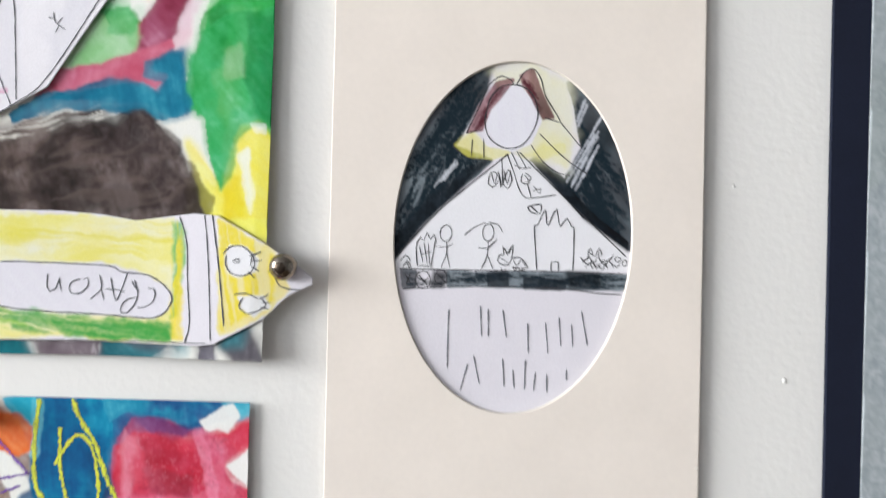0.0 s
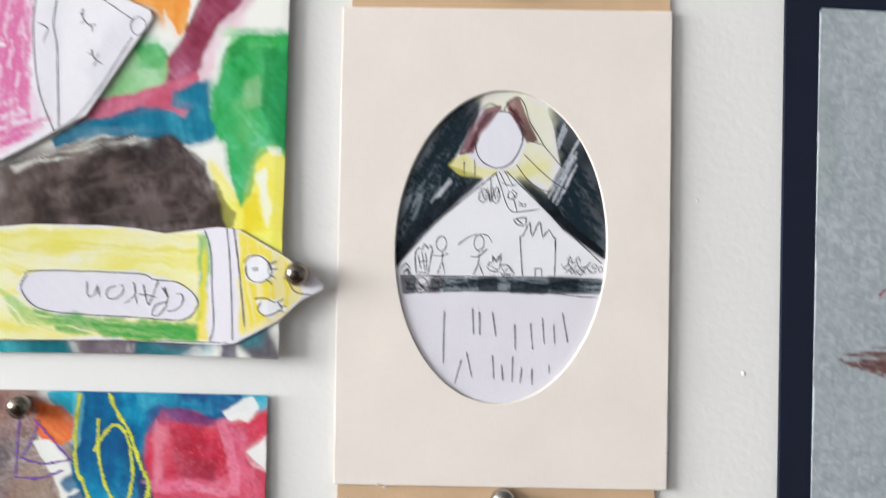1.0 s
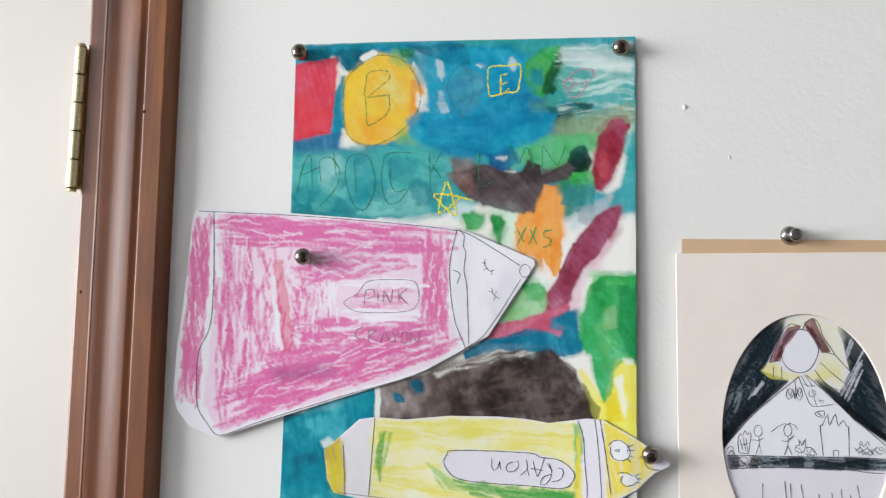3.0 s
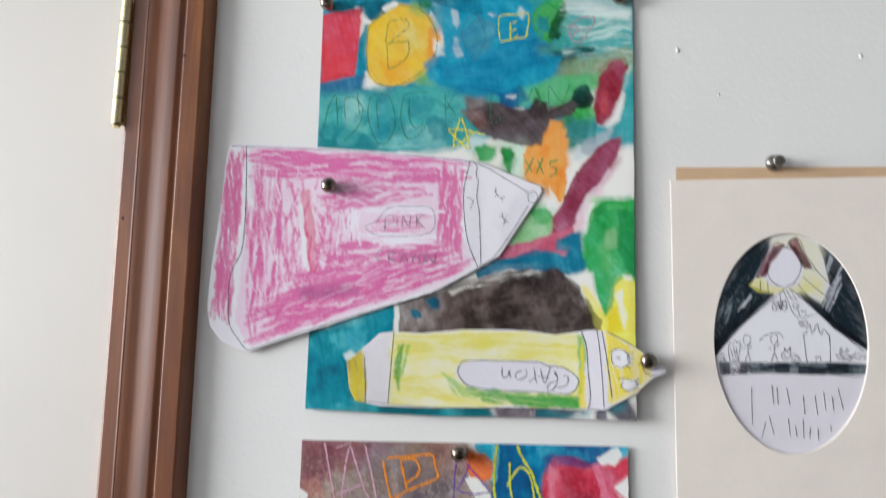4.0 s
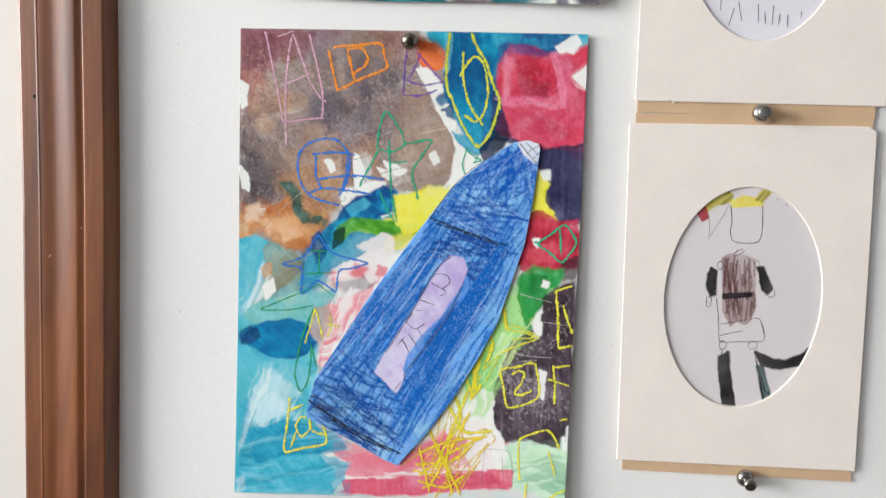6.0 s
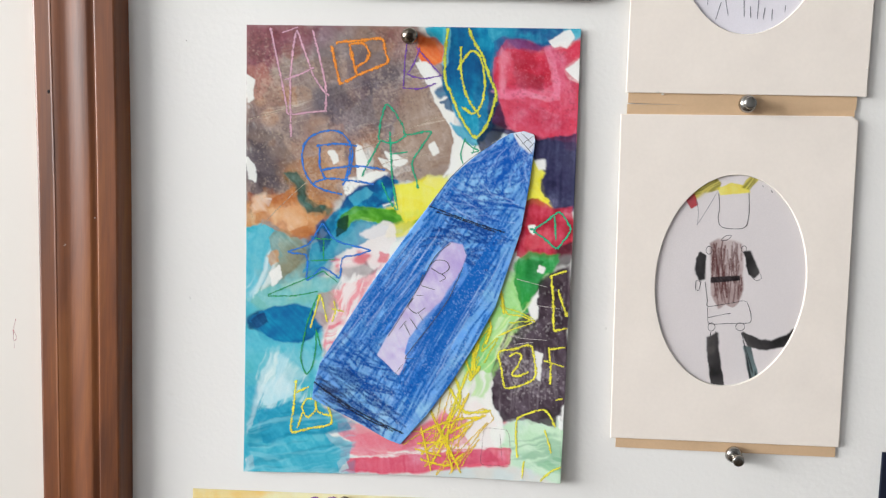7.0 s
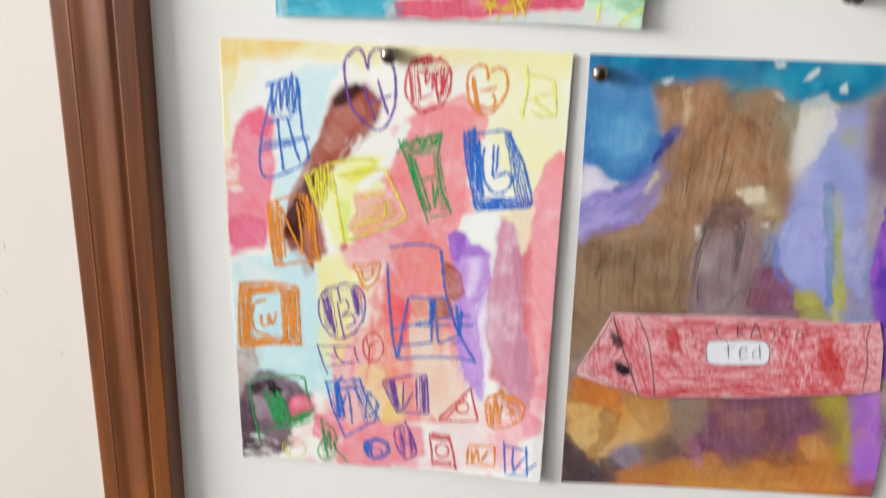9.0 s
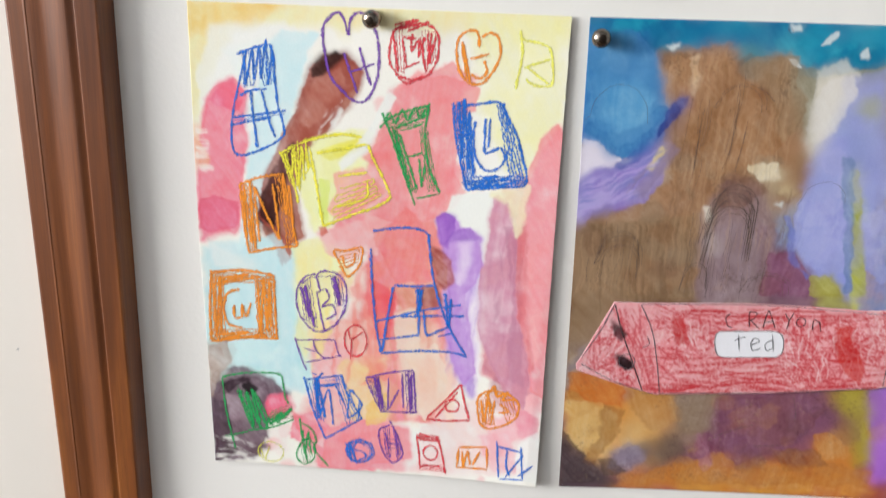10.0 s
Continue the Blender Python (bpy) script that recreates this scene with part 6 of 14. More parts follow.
marks("pencil_label", s, yellow, PENCIL, [[(79.9, 47.0), (81.7, 42.1), (86.9, 39.3), (128.7, 38.8), (136.8, 41.0), (148.1, 42.1), (155.8, 47.8), (156.2, 52.5), (150.0, 57.9), (129.1, 57.6), (96.6, 56.9), (85.0, 53.9), (79.9, 47.0)]], 0.55)
for tag, strokes in (("N", [[(108.3, 43.1), (108.4, 48.0), (109.6, 49.8), (111.6, 48.7), (113.0, 44.8)], [(112.9, 44.3), (113.3, 47.0), (114.0, 49.6)]]), ("O", [[(121.0, 44.4), (118.0, 45.5), (116.8, 48.2), (118.5, 50.3), (121.8, 49.5), (124.1, 46.6), (123.6, 43.7), (122.3, 44.4)]]), ("Y", [[(128.3, 42.6), (129.2, 47.8), (125.3, 51.9)], [(129.2, 47.8), (130.5, 51.9)]]), ("A", [[(132.6, 43.4), (135.5, 52.0), (139.0, 41.4)], [(131.0, 47.8), (134.7, 47.9), (138.3, 48.5)]]), ("R", [[(141.9, 43.9), (143.4, 48.5), (143.2, 51.0), (141.7, 54.3), (139.4, 56.6), (137.2, 56.4), (137.4, 53.8), (139.7, 51.4), (143.2, 50.4)], [(140.8, 44.3), (142.4, 46.7), (144.1, 48.4)]]), ("C", [[(147.2, 46.6), (149.4, 46.9), (150.2, 48.8), (149.6, 51.5), (147.3, 53.6), (143.6, 54.5)]])):
    marks("pencil_letter", s, yellow, PENCIL, strokes, 0.5, "upside-down pencil letter " + tag)
marks("pencil_eye", s, yellow, PENCIL, [[(175.7, 32.3), (177.8, 29.6), (182.5, 28.9), (186.6, 31.8), (188.1, 35.7), (186.1, 39.3), (182.2, 40.3), (178.7, 39.2), (176.8, 36.2), (177.0, 32.7)], [(179.3, 34.8), (181.9, 33.8), (182.0, 35.1), (179.8, 35.4)]], 0.5)
marks("pencil_eye", s, yellow, PENCIL, [[(180.8, 47.4), (185.6, 46.9), (190.0, 48.7)], [(184.3, 48.5), (182.7, 51.7), (185.5, 54.4), (189.8, 53.5), (193.2, 50.7), (190.9, 48.2)]], 0.5)
marks("pencil_lash", s, yellow, PENCIL, [[(185.8, 32.7), (190.1, 30.8)], [(186.7, 34.4), (190.7, 34.2)], [(186.8, 36.6), (190.0, 38.2)], [(185.6, 38.4), (188.4, 40.9)], [(187.0, 31.4), (186.4, 36.2)]], 0.5)
marks("pencil_lash", s, yellow, PENCIL, [[(190.5, 48.7), (193.9, 46.8)], [(191.4, 50.0), (194.9, 49.8)], [(191.1, 51.7), (194.1, 52.4)]], 0.5)
marks("pencil_mouth", s, yellow, PENCIL, [[(193.1, 38.5), (195.6, 36.6), (197.7, 36.1)], [(195.2, 37.1), (196.9, 42.3), (200.3, 44.3), (205.8, 44.5)]], 0.5)

# ---- painting two: dark alphabet with a blue crayon ----
P2_LIFT = curl(0.4, 5.0, 1.8, 0.3, 0, 211, 293, 0.4, 7)
p2 = thing("painting", 0.0, 1.52, "many-coloured watercolour with crayon letters, pinned at its top edge", "painting", "paintings on the wall")
s = Sheet(0.0, 1.52, [(-0.7, -0.6), (103.3, -3.5), (207.8, -5.8), (211.1, 134.9), (212.7, 284.3), (110.3, 287.7), (1.8, 292.1), (1.1, 141.9)], 0.5, "efede6", 41, P2_LIFT)
s.wash("a8a49c", [(-3.3, -2.6), (209.0, -8.2), (226.3, 288.4), (-0.5, 293.9)], "9fb8bc", soft=2, rough=1, dens=0.45)
s.wash("927c74", [(-3.3, -2.6), (106.8, -4.7), (127.3, 25.4), (137.5, 56.3), (136.9, 81.1), (114.0, 92.1), (92.3, 90.2), (74.2, 89.2), (60.1, 106.1), (16.3, 111.8), (-1.5, 109.0)], "a4948a", soft=2, rough=3)
s.wash("85404f", [(-2.5, -2.6), (64.5, -3.9), (43.5, 11.3), (22.1, 15.5), (11.5, 29.9), (-2.2, 35.7)], "9a5c60", soft=7, rough=4, dens=0.75, rim=0)
s.wash("5f5662", [(36.4, 11.6), (58.2, 28.1), (72.9, 41.5), (94.3, 40.6), (100.7, 23.0), (89.4, 2.8), (43.2, -0.7)], soft=9, rough=4, dens=0.55, rim=0)
s.wash("8a5045", [(78.6, -3.0), (103.3, -3.2), (109.3, 15.8), (89.9, 16.5)], soft=6, rough=3, dens=0.6, rim=0)
s.wash("b3805a", [(59.2, 66.7), (80.5, 58.7), (92.3, 90.2), (60.1, 106.1), (30.8, 100.2), (19.5, 82.7)], soft=6, rough=4, dens=0.45, rim=0)
s.wash("9c8878", [(94.7, 54.6), (130.1, 49.6), (135.8, 81.1), (113.9, 89.2), (95.6, 79.3)], "aa978a", soft=3, rough=3, dens=0.7)
s.wash("6a5c60", [(-2.0, 55.1), (29.9, 53.7), (44.9, 74.4), (12.4, 97.4), (-1.6, 98.1)], soft=7, rough=4, dens=0.5, rim=0)
s.wash("c78d58", [(-0.0, 108.9), (23.5, 104.2), (38.0, 96.2), (56.6, 109.9), (60.5, 120.6), (46.0, 126.8), (38.9, 140.0), (24.1, 138.9), (16.5, 131.9), (0.2, 127.2)], "b97f52", soft=1.5, rough=3)
s.wash("d9a878", [(12.6, 113.8), (30.9, 107.4), (35.0, 129.1), (20.3, 133.5)], soft=4, rough=3, dens=0.6, rim=0)
s.wash("5c5764", [(44.2, 42.6), (72.5, 27.5), (101.4, 40.3), (95.0, 61.6), (59.2, 66.7), (37.2, 57.0)], soft=7, rough=4, dens=0.5, rim=0)
s.wash("a0705a", [(0.7, 30.3), (29.6, 36.2), (22.7, 54.0), (1.0, 58.5)], soft=7, rough=4, dens=0.45, rim=0)
s.wash("4d4650", [(2.9, 70.9), (12.1, 73.0), (9.3, 83.8), (3.4, 82.7)], soft=2, rough=3, dens=0.7, rim=0)
s.wash("565058", [(5.0, 90.5), (23.3, 93.3), (16.2, 104.5), (3.2, 102.2)], soft=2.5, rough=3, dens=0.7, rim=0)
s.wash("c9996a", [(44.9, 74.4), (73.7, 71.4), (74.4, 94.6), (49.0, 95.7)], soft=6, rough=4, dens=0.5, rim=0)
s.streaks("d8d2cc", [(-0.3, 44.4), (4.4, 44.2), (5.9, 105.0), (0.3, 105.2)], 80, 1.2, 10, 0.4, 0.2, 0.85)
s.streaks("c4b8b0", [(22.0, 12.1), (107.3, 9.0), (131.4, 77.7), (23.3, 89.7)], -18, 0.7, 60, 0.06, 0.12, 0.6)
s.wash("6b6268", [(1.2, 78.1), (14.0, 81.1), (21.6, 100.6), (12.5, 106.5), (0.7, 101.6)], soft=3, rough=3, dens=0.6, rim=0)
s.wash("2c5a50", [(25.1, 91.4), (31.3, 88.6), (39.8, 92.6), (40.1, 107.0), (51.1, 111.9), (45.7, 115.8), (38.3, 112.5), (34.4, 98.2)], rough=1.5)
s.wash("efede6", [(76.6, 71.3), (81.0, 72.9), (82.2, 88.8), (96.4, 104.4), (82.0, 106.8), (71.0, 101.9), (76.0, 87.3)], rough=2, rim=0, soft=0.8)
s.wash("efede6", [(91.9, 77.7), (102.6, 75.5), (104.8, 86.0), (97.7, 88.1)], rough=2, rim=0, soft=0.8)
s.wash("efede6", [(107.5, 15.8), (118.3, 20.6), (129.7, 39.2), (141.1, 56.2), (155.9, 69.6), (153.0, 83.9), (131.8, 88.4), (136.4, 70.4), (130.0, 46.1), (115.0, 25.9)], rough=2, rim=0, soft=0.8)
s.wash("e66a3c", [(107.7, 1.4), (117.7, 5.2), (123.6, 11.8), (122.4, 17.3), (111.1, 17.8), (108.1, 12.4)], "f08a58", rough=1.5)
s.wash("0f88ae", [(115.6, -4.3), (155.6, -5.7), (158.2, 10.5), (158.7, 55.4), (148.4, 62.2), (135.6, 52.9), (126.0, 35.9), (123.7, 13.5)], "0a7aa0", rough=1.5, soft=0.8)
s.wash("4fbcd0", [(115.6, -2.9), (126.1, -3.3), (124.1, 8.4), (119.4, 5.1)], soft=2, rough=2, dens=0.7, rim=0)
s.wash("15577e", [(139.8, 28.4), (157.1, 24.3), (158.9, 58.9), (144.8, 61.3)], soft=5, rough=2, dens=0.6, rim=0)
s.wash("1f78a6", [(152.2, -5.6), (207.8, -6.8), (208.1, -0.8), (191.0, 5.9), (163.7, 15.5), (154.5, 7.3)], "2f6290", rough=1.5)
s.wash("623a70", [(158.0, 7.1), (183.9, 4.5), (177.5, 13.2), (161.2, 34.5), (155.2, 20.9)], soft=6, rough=3, dens=0.6, rim=0)
s.wash("d03d58", [(155.9, 14.0), (163.3, 7.6), (184.3, 10.3), (197.9, 5.7), (209.3, 1.2), (211.9, 63.0), (190.8, 61.8), (165.9, 57.9), (155.7, 52.1)], "da4c64", rough=1.8, soft=1.2)
s.wash("e26a92", [(189.5, 5.3), (194.4, 6.5), (197.9, 29.6), (194.5, 35.9), (178.7, 34.5), (161.2, 35.2), (159.2, 30.4), (185.4, 30.1), (192.2, 26.4)], soft=2.5, rough=1.5, dens=0.65, rim=0)
s.wash("a82c48", [(163.1, 37.9), (204.1, 50.1), (202.9, 58.8), (176.4, 56.5)], soft=6, rough=3, dens=0.5, rim=0)
s.wash("b03450", [(167.3, 17.0), (184.7, 18.1), (187.0, 26.6), (169.6, 29.0)], soft=4, rough=3, dens=0.5, rim=0)
s.wash("3a3556", [(155.3, 57.3), (167.7, 57.9), (183.7, 62.1), (210.2, 63.8), (210.4, 106.9), (198.8, 107.4), (188.5, 96.5), (184.5, 75.4), (176.8, 63.4)], "2d3050", rough=1.5, soft=1.5)
for patch in ([(189.3, 1.2), (200.1, -2.5), (201.2, 3.9), (194.4, 5.8), (192.3, 5.2)], [(199.7, 18.6), (208.6, 11.4), (208.8, 26.4), (202.5, 24.6)], [(183.2, 77.2), (188.8, 75.9), (190.6, 82.9), (185.1, 86.0)], [(215.6, 235.1), (219.0, 231.1), (219.0, 242.5)]):
    s.wash("eceae4", patch, rough=1, soft=0.5, rim=0)
s.wash("5ab6cc", [(199.3, -5.2), (208.2, -5.5), (207.9, 0.6), (202.7, 0.4)], soft=1.5, rough=1.5, dens=0.8)
s.wash("f1dc28", [(92.7, 100.9), (103.4, 96.1), (117.6, 90.5), (131.9, 91.2), (111.4, 118.8), (93.6, 128.1)], "f6e658", rough=2)
s.wash("f4ea8a", [(117.5, 89.0), (131.8, 88.4), (128.5, 95.7), (114.3, 99.9)], soft=2, rough=2, dens=0.7)
s.wash("1480ac", [(44.6, 132.3), (56.8, 117.1), (74.6, 101.1), (92.4, 90.9), (98.2, 93.5), (96.6, 108.0), (82.2, 113.0), (67.8, 121.0), (60.8, 130.8)], "2a9abc", rough=2)
s.wash("62ab2f", [(65.9, 116.0), (78.5, 111.0), (96.7, 111.6), (113.1, 115.1), (109.7, 119.6), (97.2, 127.5), (93.7, 129.9), (93.4, 122.6), (82.3, 118.1), (69.7, 120.9)], "4f9a2c", rough=1.5)
s.wash("123c3c", [(59.9, 126.1), (68.5, 117.3), (71.5, 120.0), (63.0, 131.4)], rough=1.2)
s.wash("3aa8be", [(0.2, 129.0), (16.4, 123.5), (38.9, 140.0), (53.7, 142.9), (46.6, 158.1), (58.0, 168.7), (54.7, 185.8), (62.7, 206.1), (48.2, 230.0), (60.2, 260.3), (76.0, 282.8), (1.8, 292.5)], "5cbccb", rough=1.5)
s.wash("8fcfd4", [(2.0, 164.2), (46.5, 150.7), (47.0, 173.0), (5.9, 179.0)], soft=6, rough=4, dens=0.6, rim=0)
s.wash("b79a70", [(16.7, 141.1), (40.6, 132.5), (42.6, 143.5), (24.4, 159.3), (16.1, 156.0)], soft=3, rough=3, dens=0.7)
s.wash("0f78a2", [(2.3, 189.8), (13.5, 182.4), (39.6, 177.9), (56.5, 183.8), (54.8, 191.4), (40.0, 199.8), (25.0, 199.9), (8.0, 194.1)], "157ea8", rough=2)
s.wash("0a4a78", [(2.3, 186.8), (11.6, 182.5), (13.6, 190.7), (3.9, 194.3)], soft=2, rough=1.5, dens=0.8)
s.wash("1a84a8", [(39.0, 147.4), (57.2, 137.2), (61.1, 146.2), (46.7, 161.8), (39.2, 158.5)], soft=3, rough=2, dens=0.7)
s.streaks("dcecea", [(13.8, 209.0), (40.1, 203.6), (33.3, 242.5), (14.4, 251.5), (6.7, 244.1)], 105, 2.4, 30, 0.36, 0.4, 0.5)
s.streaks("e4efec", [(5.6, 145.4), (24.0, 133.4), (20.7, 163.2), (5.9, 171.5)], 110, 2.0, 30, 0.42, 0.4, 0.65)
s.wash("2a9ab8", [(6.7, 248.0), (48.4, 241.6), (71.7, 263.5), (79.8, 282.6), (49.3, 282.6), (3.2, 275.8)], soft=5, rough=3, dens=0.6, rim=0)
s.streaks("d8ecec", [(2.1, 277.8), (71.9, 271.3), (72.3, 287.0), (2.2, 292.5)], -4, 2, 40, 0.25, 0.4, 0.5)
s.wash("efede6", [(53.0, 191.5), (65.1, 157.1), (86.5, 133.9), (104.6, 129.4), (97.8, 144.4), (69.7, 190.6), (51.8, 222.1)], rough=2, rim=0)
s.wash("e88894", [(61.1, 146.2), (86.7, 139.4), (83.5, 156.2), (76.5, 167.7), (62.3, 191.0), (58.9, 206.4), (54.5, 210.4), (54.8, 191.4)], "f0a8aa", rough=2.5, soft=1.5)
s.streaks("e26a80", [(57.5, 146.4), (90.3, 137.4), (80.1, 163.8), (62.3, 191.0)], -14, 2, 30, 0.45)
s.streaks("f0eee8", [(57.5, 146.4), (93.8, 133.6), (76.7, 175.2), (55.2, 206.6)], -14, 1.8, 26, 0.33)
s.streaks("6f7f6a", [(61.3, 151.8), (83.2, 147.0), (76.2, 158.4), (57.8, 161.2)], -12, 2, 22, 0.4)
s.wash("efede6", [(147.0, 186.2), (171.4, 162.6), (171.2, 230.2), (157.4, 250.2), (101.9, 265.4), (108.9, 249.4)], rough=2, rim=0)
s.wash("66bd62", [(179.4, 143.8), (202.1, 133.6), (200.9, 142.7), (190.7, 183.8), (169.7, 200.0), (156.7, 234.9), (149.7, 227.7), (144.8, 201.4), (161.3, 178.0)], "8fd082", rough=2)
s.wash("2b9a45", [(175.8, 144.0), (196.9, 135.6), (200.9, 142.7), (188.3, 174.6), (180.2, 158.4)], "3aa552", soft=2, rough=2)
s.wash("ece8b8", [(137.4, 217.0), (159.5, 215.7), (167.7, 234.2), (146.3, 250.9), (123.7, 244.6)], soft=3, rough=2, dens=0.6, rim=0)
s.wash("cc3548", [(171.6, 133.3), (180.6, 101.1), (195.1, 105.1), (209.7, 111.6), (209.9, 133.2), (195.1, 135.7)], "b82c44", rough=1.8)
s.wash("f3dd3c", [(181.7, 76.2), (188.6, 85.8), (191.0, 96.4), (196.8, 105.0), (184.2, 102.0), (179.1, 105.9)], rough=1.5)
s.wash("57474e", [(193.1, 150.4), (210.4, 140.4), (210.9, 182.7), (213.0, 235.2), (200.7, 232.2), (190.1, 238.6), (177.4, 242.0), (165.5, 234.3), (166.8, 215.2), (169.7, 200.0), (192.5, 183.7)], "685a60", rough=1.5)
s.streaks("83777c", [(166.0, 200.2), (209.2, 190.2), (211.9, 235.3), (167.7, 234.2)], 88, 2.5, 40, 0.3, 0.25, 0.6)
s.wash("e4758c", [(67.8, 261.8), (109.4, 263.0), (138.4, 239.9), (156.7, 234.9), (178.4, 260.5), (179.0, 272.9), (117.7, 284.8), (68.5, 288.1)], "ee9aa6", rough=2)
s.streaks("f3eeea", [(71.9, 271.3), (176.1, 252.9), (177.3, 276.1), (72.4, 289.0)], -4, 2.2, 50, 0.36, 0.25, 0.8)
s.streaks("cf3f5a", [(71.7, 263.5), (175.7, 245.2), (177.3, 276.1), (72.4, 289.0)], -6, 2.2, 40, 0.3, 0.3, 0.7)
s.wash("bcdcbe", [(165.7, 251.6), (212.4, 242.9), (214.2, 285.4), (188.4, 275.4), (169.7, 272.7)], "cfe6cc", rough=2, dens=0.85)
s.streaks("8fbf98", [(168.8, 255.3), (211.9, 246.8), (213.8, 277.6), (169.7, 272.7)], 20, 2.4, 40, 0.35)
s.mottle([(-0.7, -0.2), (106.8, -4.0), (127.3, 25.4), (135.8, 56.4), (135.1, 81.1), (92.3, 90.2), (60.1, 106.1), (0.4, 108.9)], ["7c6c70", "a4846f", "b58668", "84747a", "b3a092", "96686a", "c4a286"], 80, 10, 0.3, 21, 2.4)
s.mottle([(-0.5, 26.8), (44.0, 35.6), (73.9, 76.7), (60.1, 106.1), (0.4, 112.5)], ["cc9a70", "6a5c60", "dcb490", "a48878", "544a52"], 34, 5, 0.36, 22, 1.8)
s.mottle([(155.9, 14.0), (184.3, 10.3), (209.6, 5.3), (211.9, 63.0), (190.8, 61.8), (155.7, 52.1)], ["b82c48", "e0607e", "c23a58", "e888a0", "a02a48"], 24, 7, 0.45, 23)
s.wash("a02848", [(172.4, 15.5), (189.7, 14.2), (191.6, 29.1), (175.0, 30.5)], soft=1.2, rough=1.5, dens=0.5, rim=0.15)
s.wash("ee94b4", [(192.5, 9.3), (197.4, 9.8), (199.3, 29.5), (196.2, 35.2), (185.6, 33.5), (194.4, 28.4)], soft=0.8, rough=1, dens=0.6, rim=0)
s.wash("ee94b4", [(158.4, 35.3), (178.6, 32.4), (190.9, 34.0), (189.3, 36.1), (164.8, 37.8)], soft=0.8, rough=1, dens=0.5, rim=0)
s.mottle([(171.6, 133.3), (180.8, 104.0), (209.7, 111.6), (209.9, 133.2)], ["a02438", "e05a6a", "d84858"], 10, 6, 0.5, 24)
s.mottle([(169.7, 200.0), (192.5, 183.7), (208.6, 146.0), (213.0, 235.2), (175.5, 241.4)], ["4a3c44", "7a6c72", "8c8084", "3c3038"], 20, 6, 0.45, 25)
s.mottle([(155.8, 215.9), (172.5, 184.8), (181.6, 151.0), (200.7, 139.1), (187.0, 184.0), (166.8, 215.2)], ["4cb052", "a4dc8c", "2f9444", "c8ecb0"], 16, 6, 0.5, 26)
s.mottle([(0.6, 129.0), (46.2, 139.6), (58.2, 176.2), (60.2, 260.3), (76.0, 282.8), (2.2, 291.7)], ["2f9fc0", "8cd4e0", "b4e2e6", "44aec4", "62bab4"], 44, 8, 0.5, 27)
s.mottle([(71.8, 267.4), (138.5, 243.7), (176.7, 264.5), (117.7, 284.8)], ["d85a78", "f0a4b0", "c84a68"], 16, 6, 0.5, 28)
s.mottle([(120.9, -1.8), (155.8, -3.0), (156.8, 52.0), (146.6, 61.2), (129.7, 39.2)], ["0f6a98", "2a9abc", "12507c"], 14, 6, 0.45, 29)
s.wash("6f9c96", [(4.2, 146.1), (33.3, 132.0), (48.4, 147.3), (34.1, 162.6), (15.8, 170.9)], "8f8f70", soft=3, rough=4, dens=0.6, rim=0.05)
s.wash("137a9c", [(37.3, 146.1), (47.7, 125.9), (61.8, 114.5), (79.5, 106.6), (69.6, 128.3), (55.5, 143.4)], "0f6c94", soft=2, rough=3, dens=0.7, rim=0.1)
s.wash("5fb4ae", [(3.3, 175.3), (34.1, 160.8), (63.3, 155.6), (49.2, 172.7), (19.8, 181.7)], "8cc4b8", soft=3, rough=4, dens=0.7, rim=0.05)
s.wash("0f6f9a", [(3.1, 188.2), (12.3, 182.2), (45.7, 179.5), (51.1, 186.5), (46.1, 194.9), (27.8, 203.5), (12.7, 200.7)], "0e82ac", soft=2, rough=2, dens=0.8, rim=0.1)
s.wash("083e6c", [(2.8, 188.6), (9.4, 183.8), (11.7, 188.8), (5.8, 193.6)], soft=1.5, rough=1.5, dens=0.85, rim=0)
s.wash("3fb0c4", [(2.3, 205.0), (42.6, 200.7), (35.5, 214.2), (5.7, 227.4)], "6cc4d0", soft=4, rough=4, dens=0.7, rim=0.05)
s.wash("c4e2e2", [(20.6, 215.1), (39.0, 206.5), (46.7, 213.5), (28.6, 237.3), (13.7, 245.9)], "a8d8dc", soft=3, rough=4, dens=0.7, rim=0)
s.wash("2fa8c6", [(6.2, 254.0), (36.2, 240.6), (59.2, 252.3), (74.5, 260.8), (67.4, 272.9), (37.1, 271.1), (14.1, 266.9)], "38a8c2", soft=3, rough=4, dens=0.75, rim=0.08)
s.wash("42b2cc", [(2.8, 273.5), (52.3, 273.9), (71.4, 278.4), (68.0, 288.3), (3.1, 292.2)], "4ab2c6", soft=3, rough=3, dens=0.7, rim=0.05)
s.wash("e68a9a", [(55.1, 243.1), (66.5, 246.1), (74.3, 254.0), (62.9, 252.1)], soft=1.5, rough=2, dens=0.75, rim=0.05)
s.wash("f0ece4", [(58.8, 263.8), (66.9, 259.4), (69.1, 265.8), (60.5, 269.5)], soft=0.8, rough=1.5, dens=0.9, rim=0)
s.wash("efe9e2", [(73.2, 129.9), (83.8, 122.3), (88.2, 124.5), (80.6, 133.1), (74.2, 135.9)], soft=0.8, rough=1.5, dens=0.9, rim=0)
s.wash("e58294", [(65.3, 150.0), (81.0, 142.0), (89.0, 144.4), (81.7, 160.0), (67.5, 171.6), (62.3, 168.3)], "f0b2b6", soft=1.5, rough=3, dens=0.75, rim=0.05)
s.wash("7f8a88", [(63.3, 155.6), (81.1, 146.3), (84.9, 150.8), (67.1, 160.8)], soft=2.5, rough=3, dens=0.5, rim=0)
s.bleed(1.4, 0.8)
W = "f1efe9"
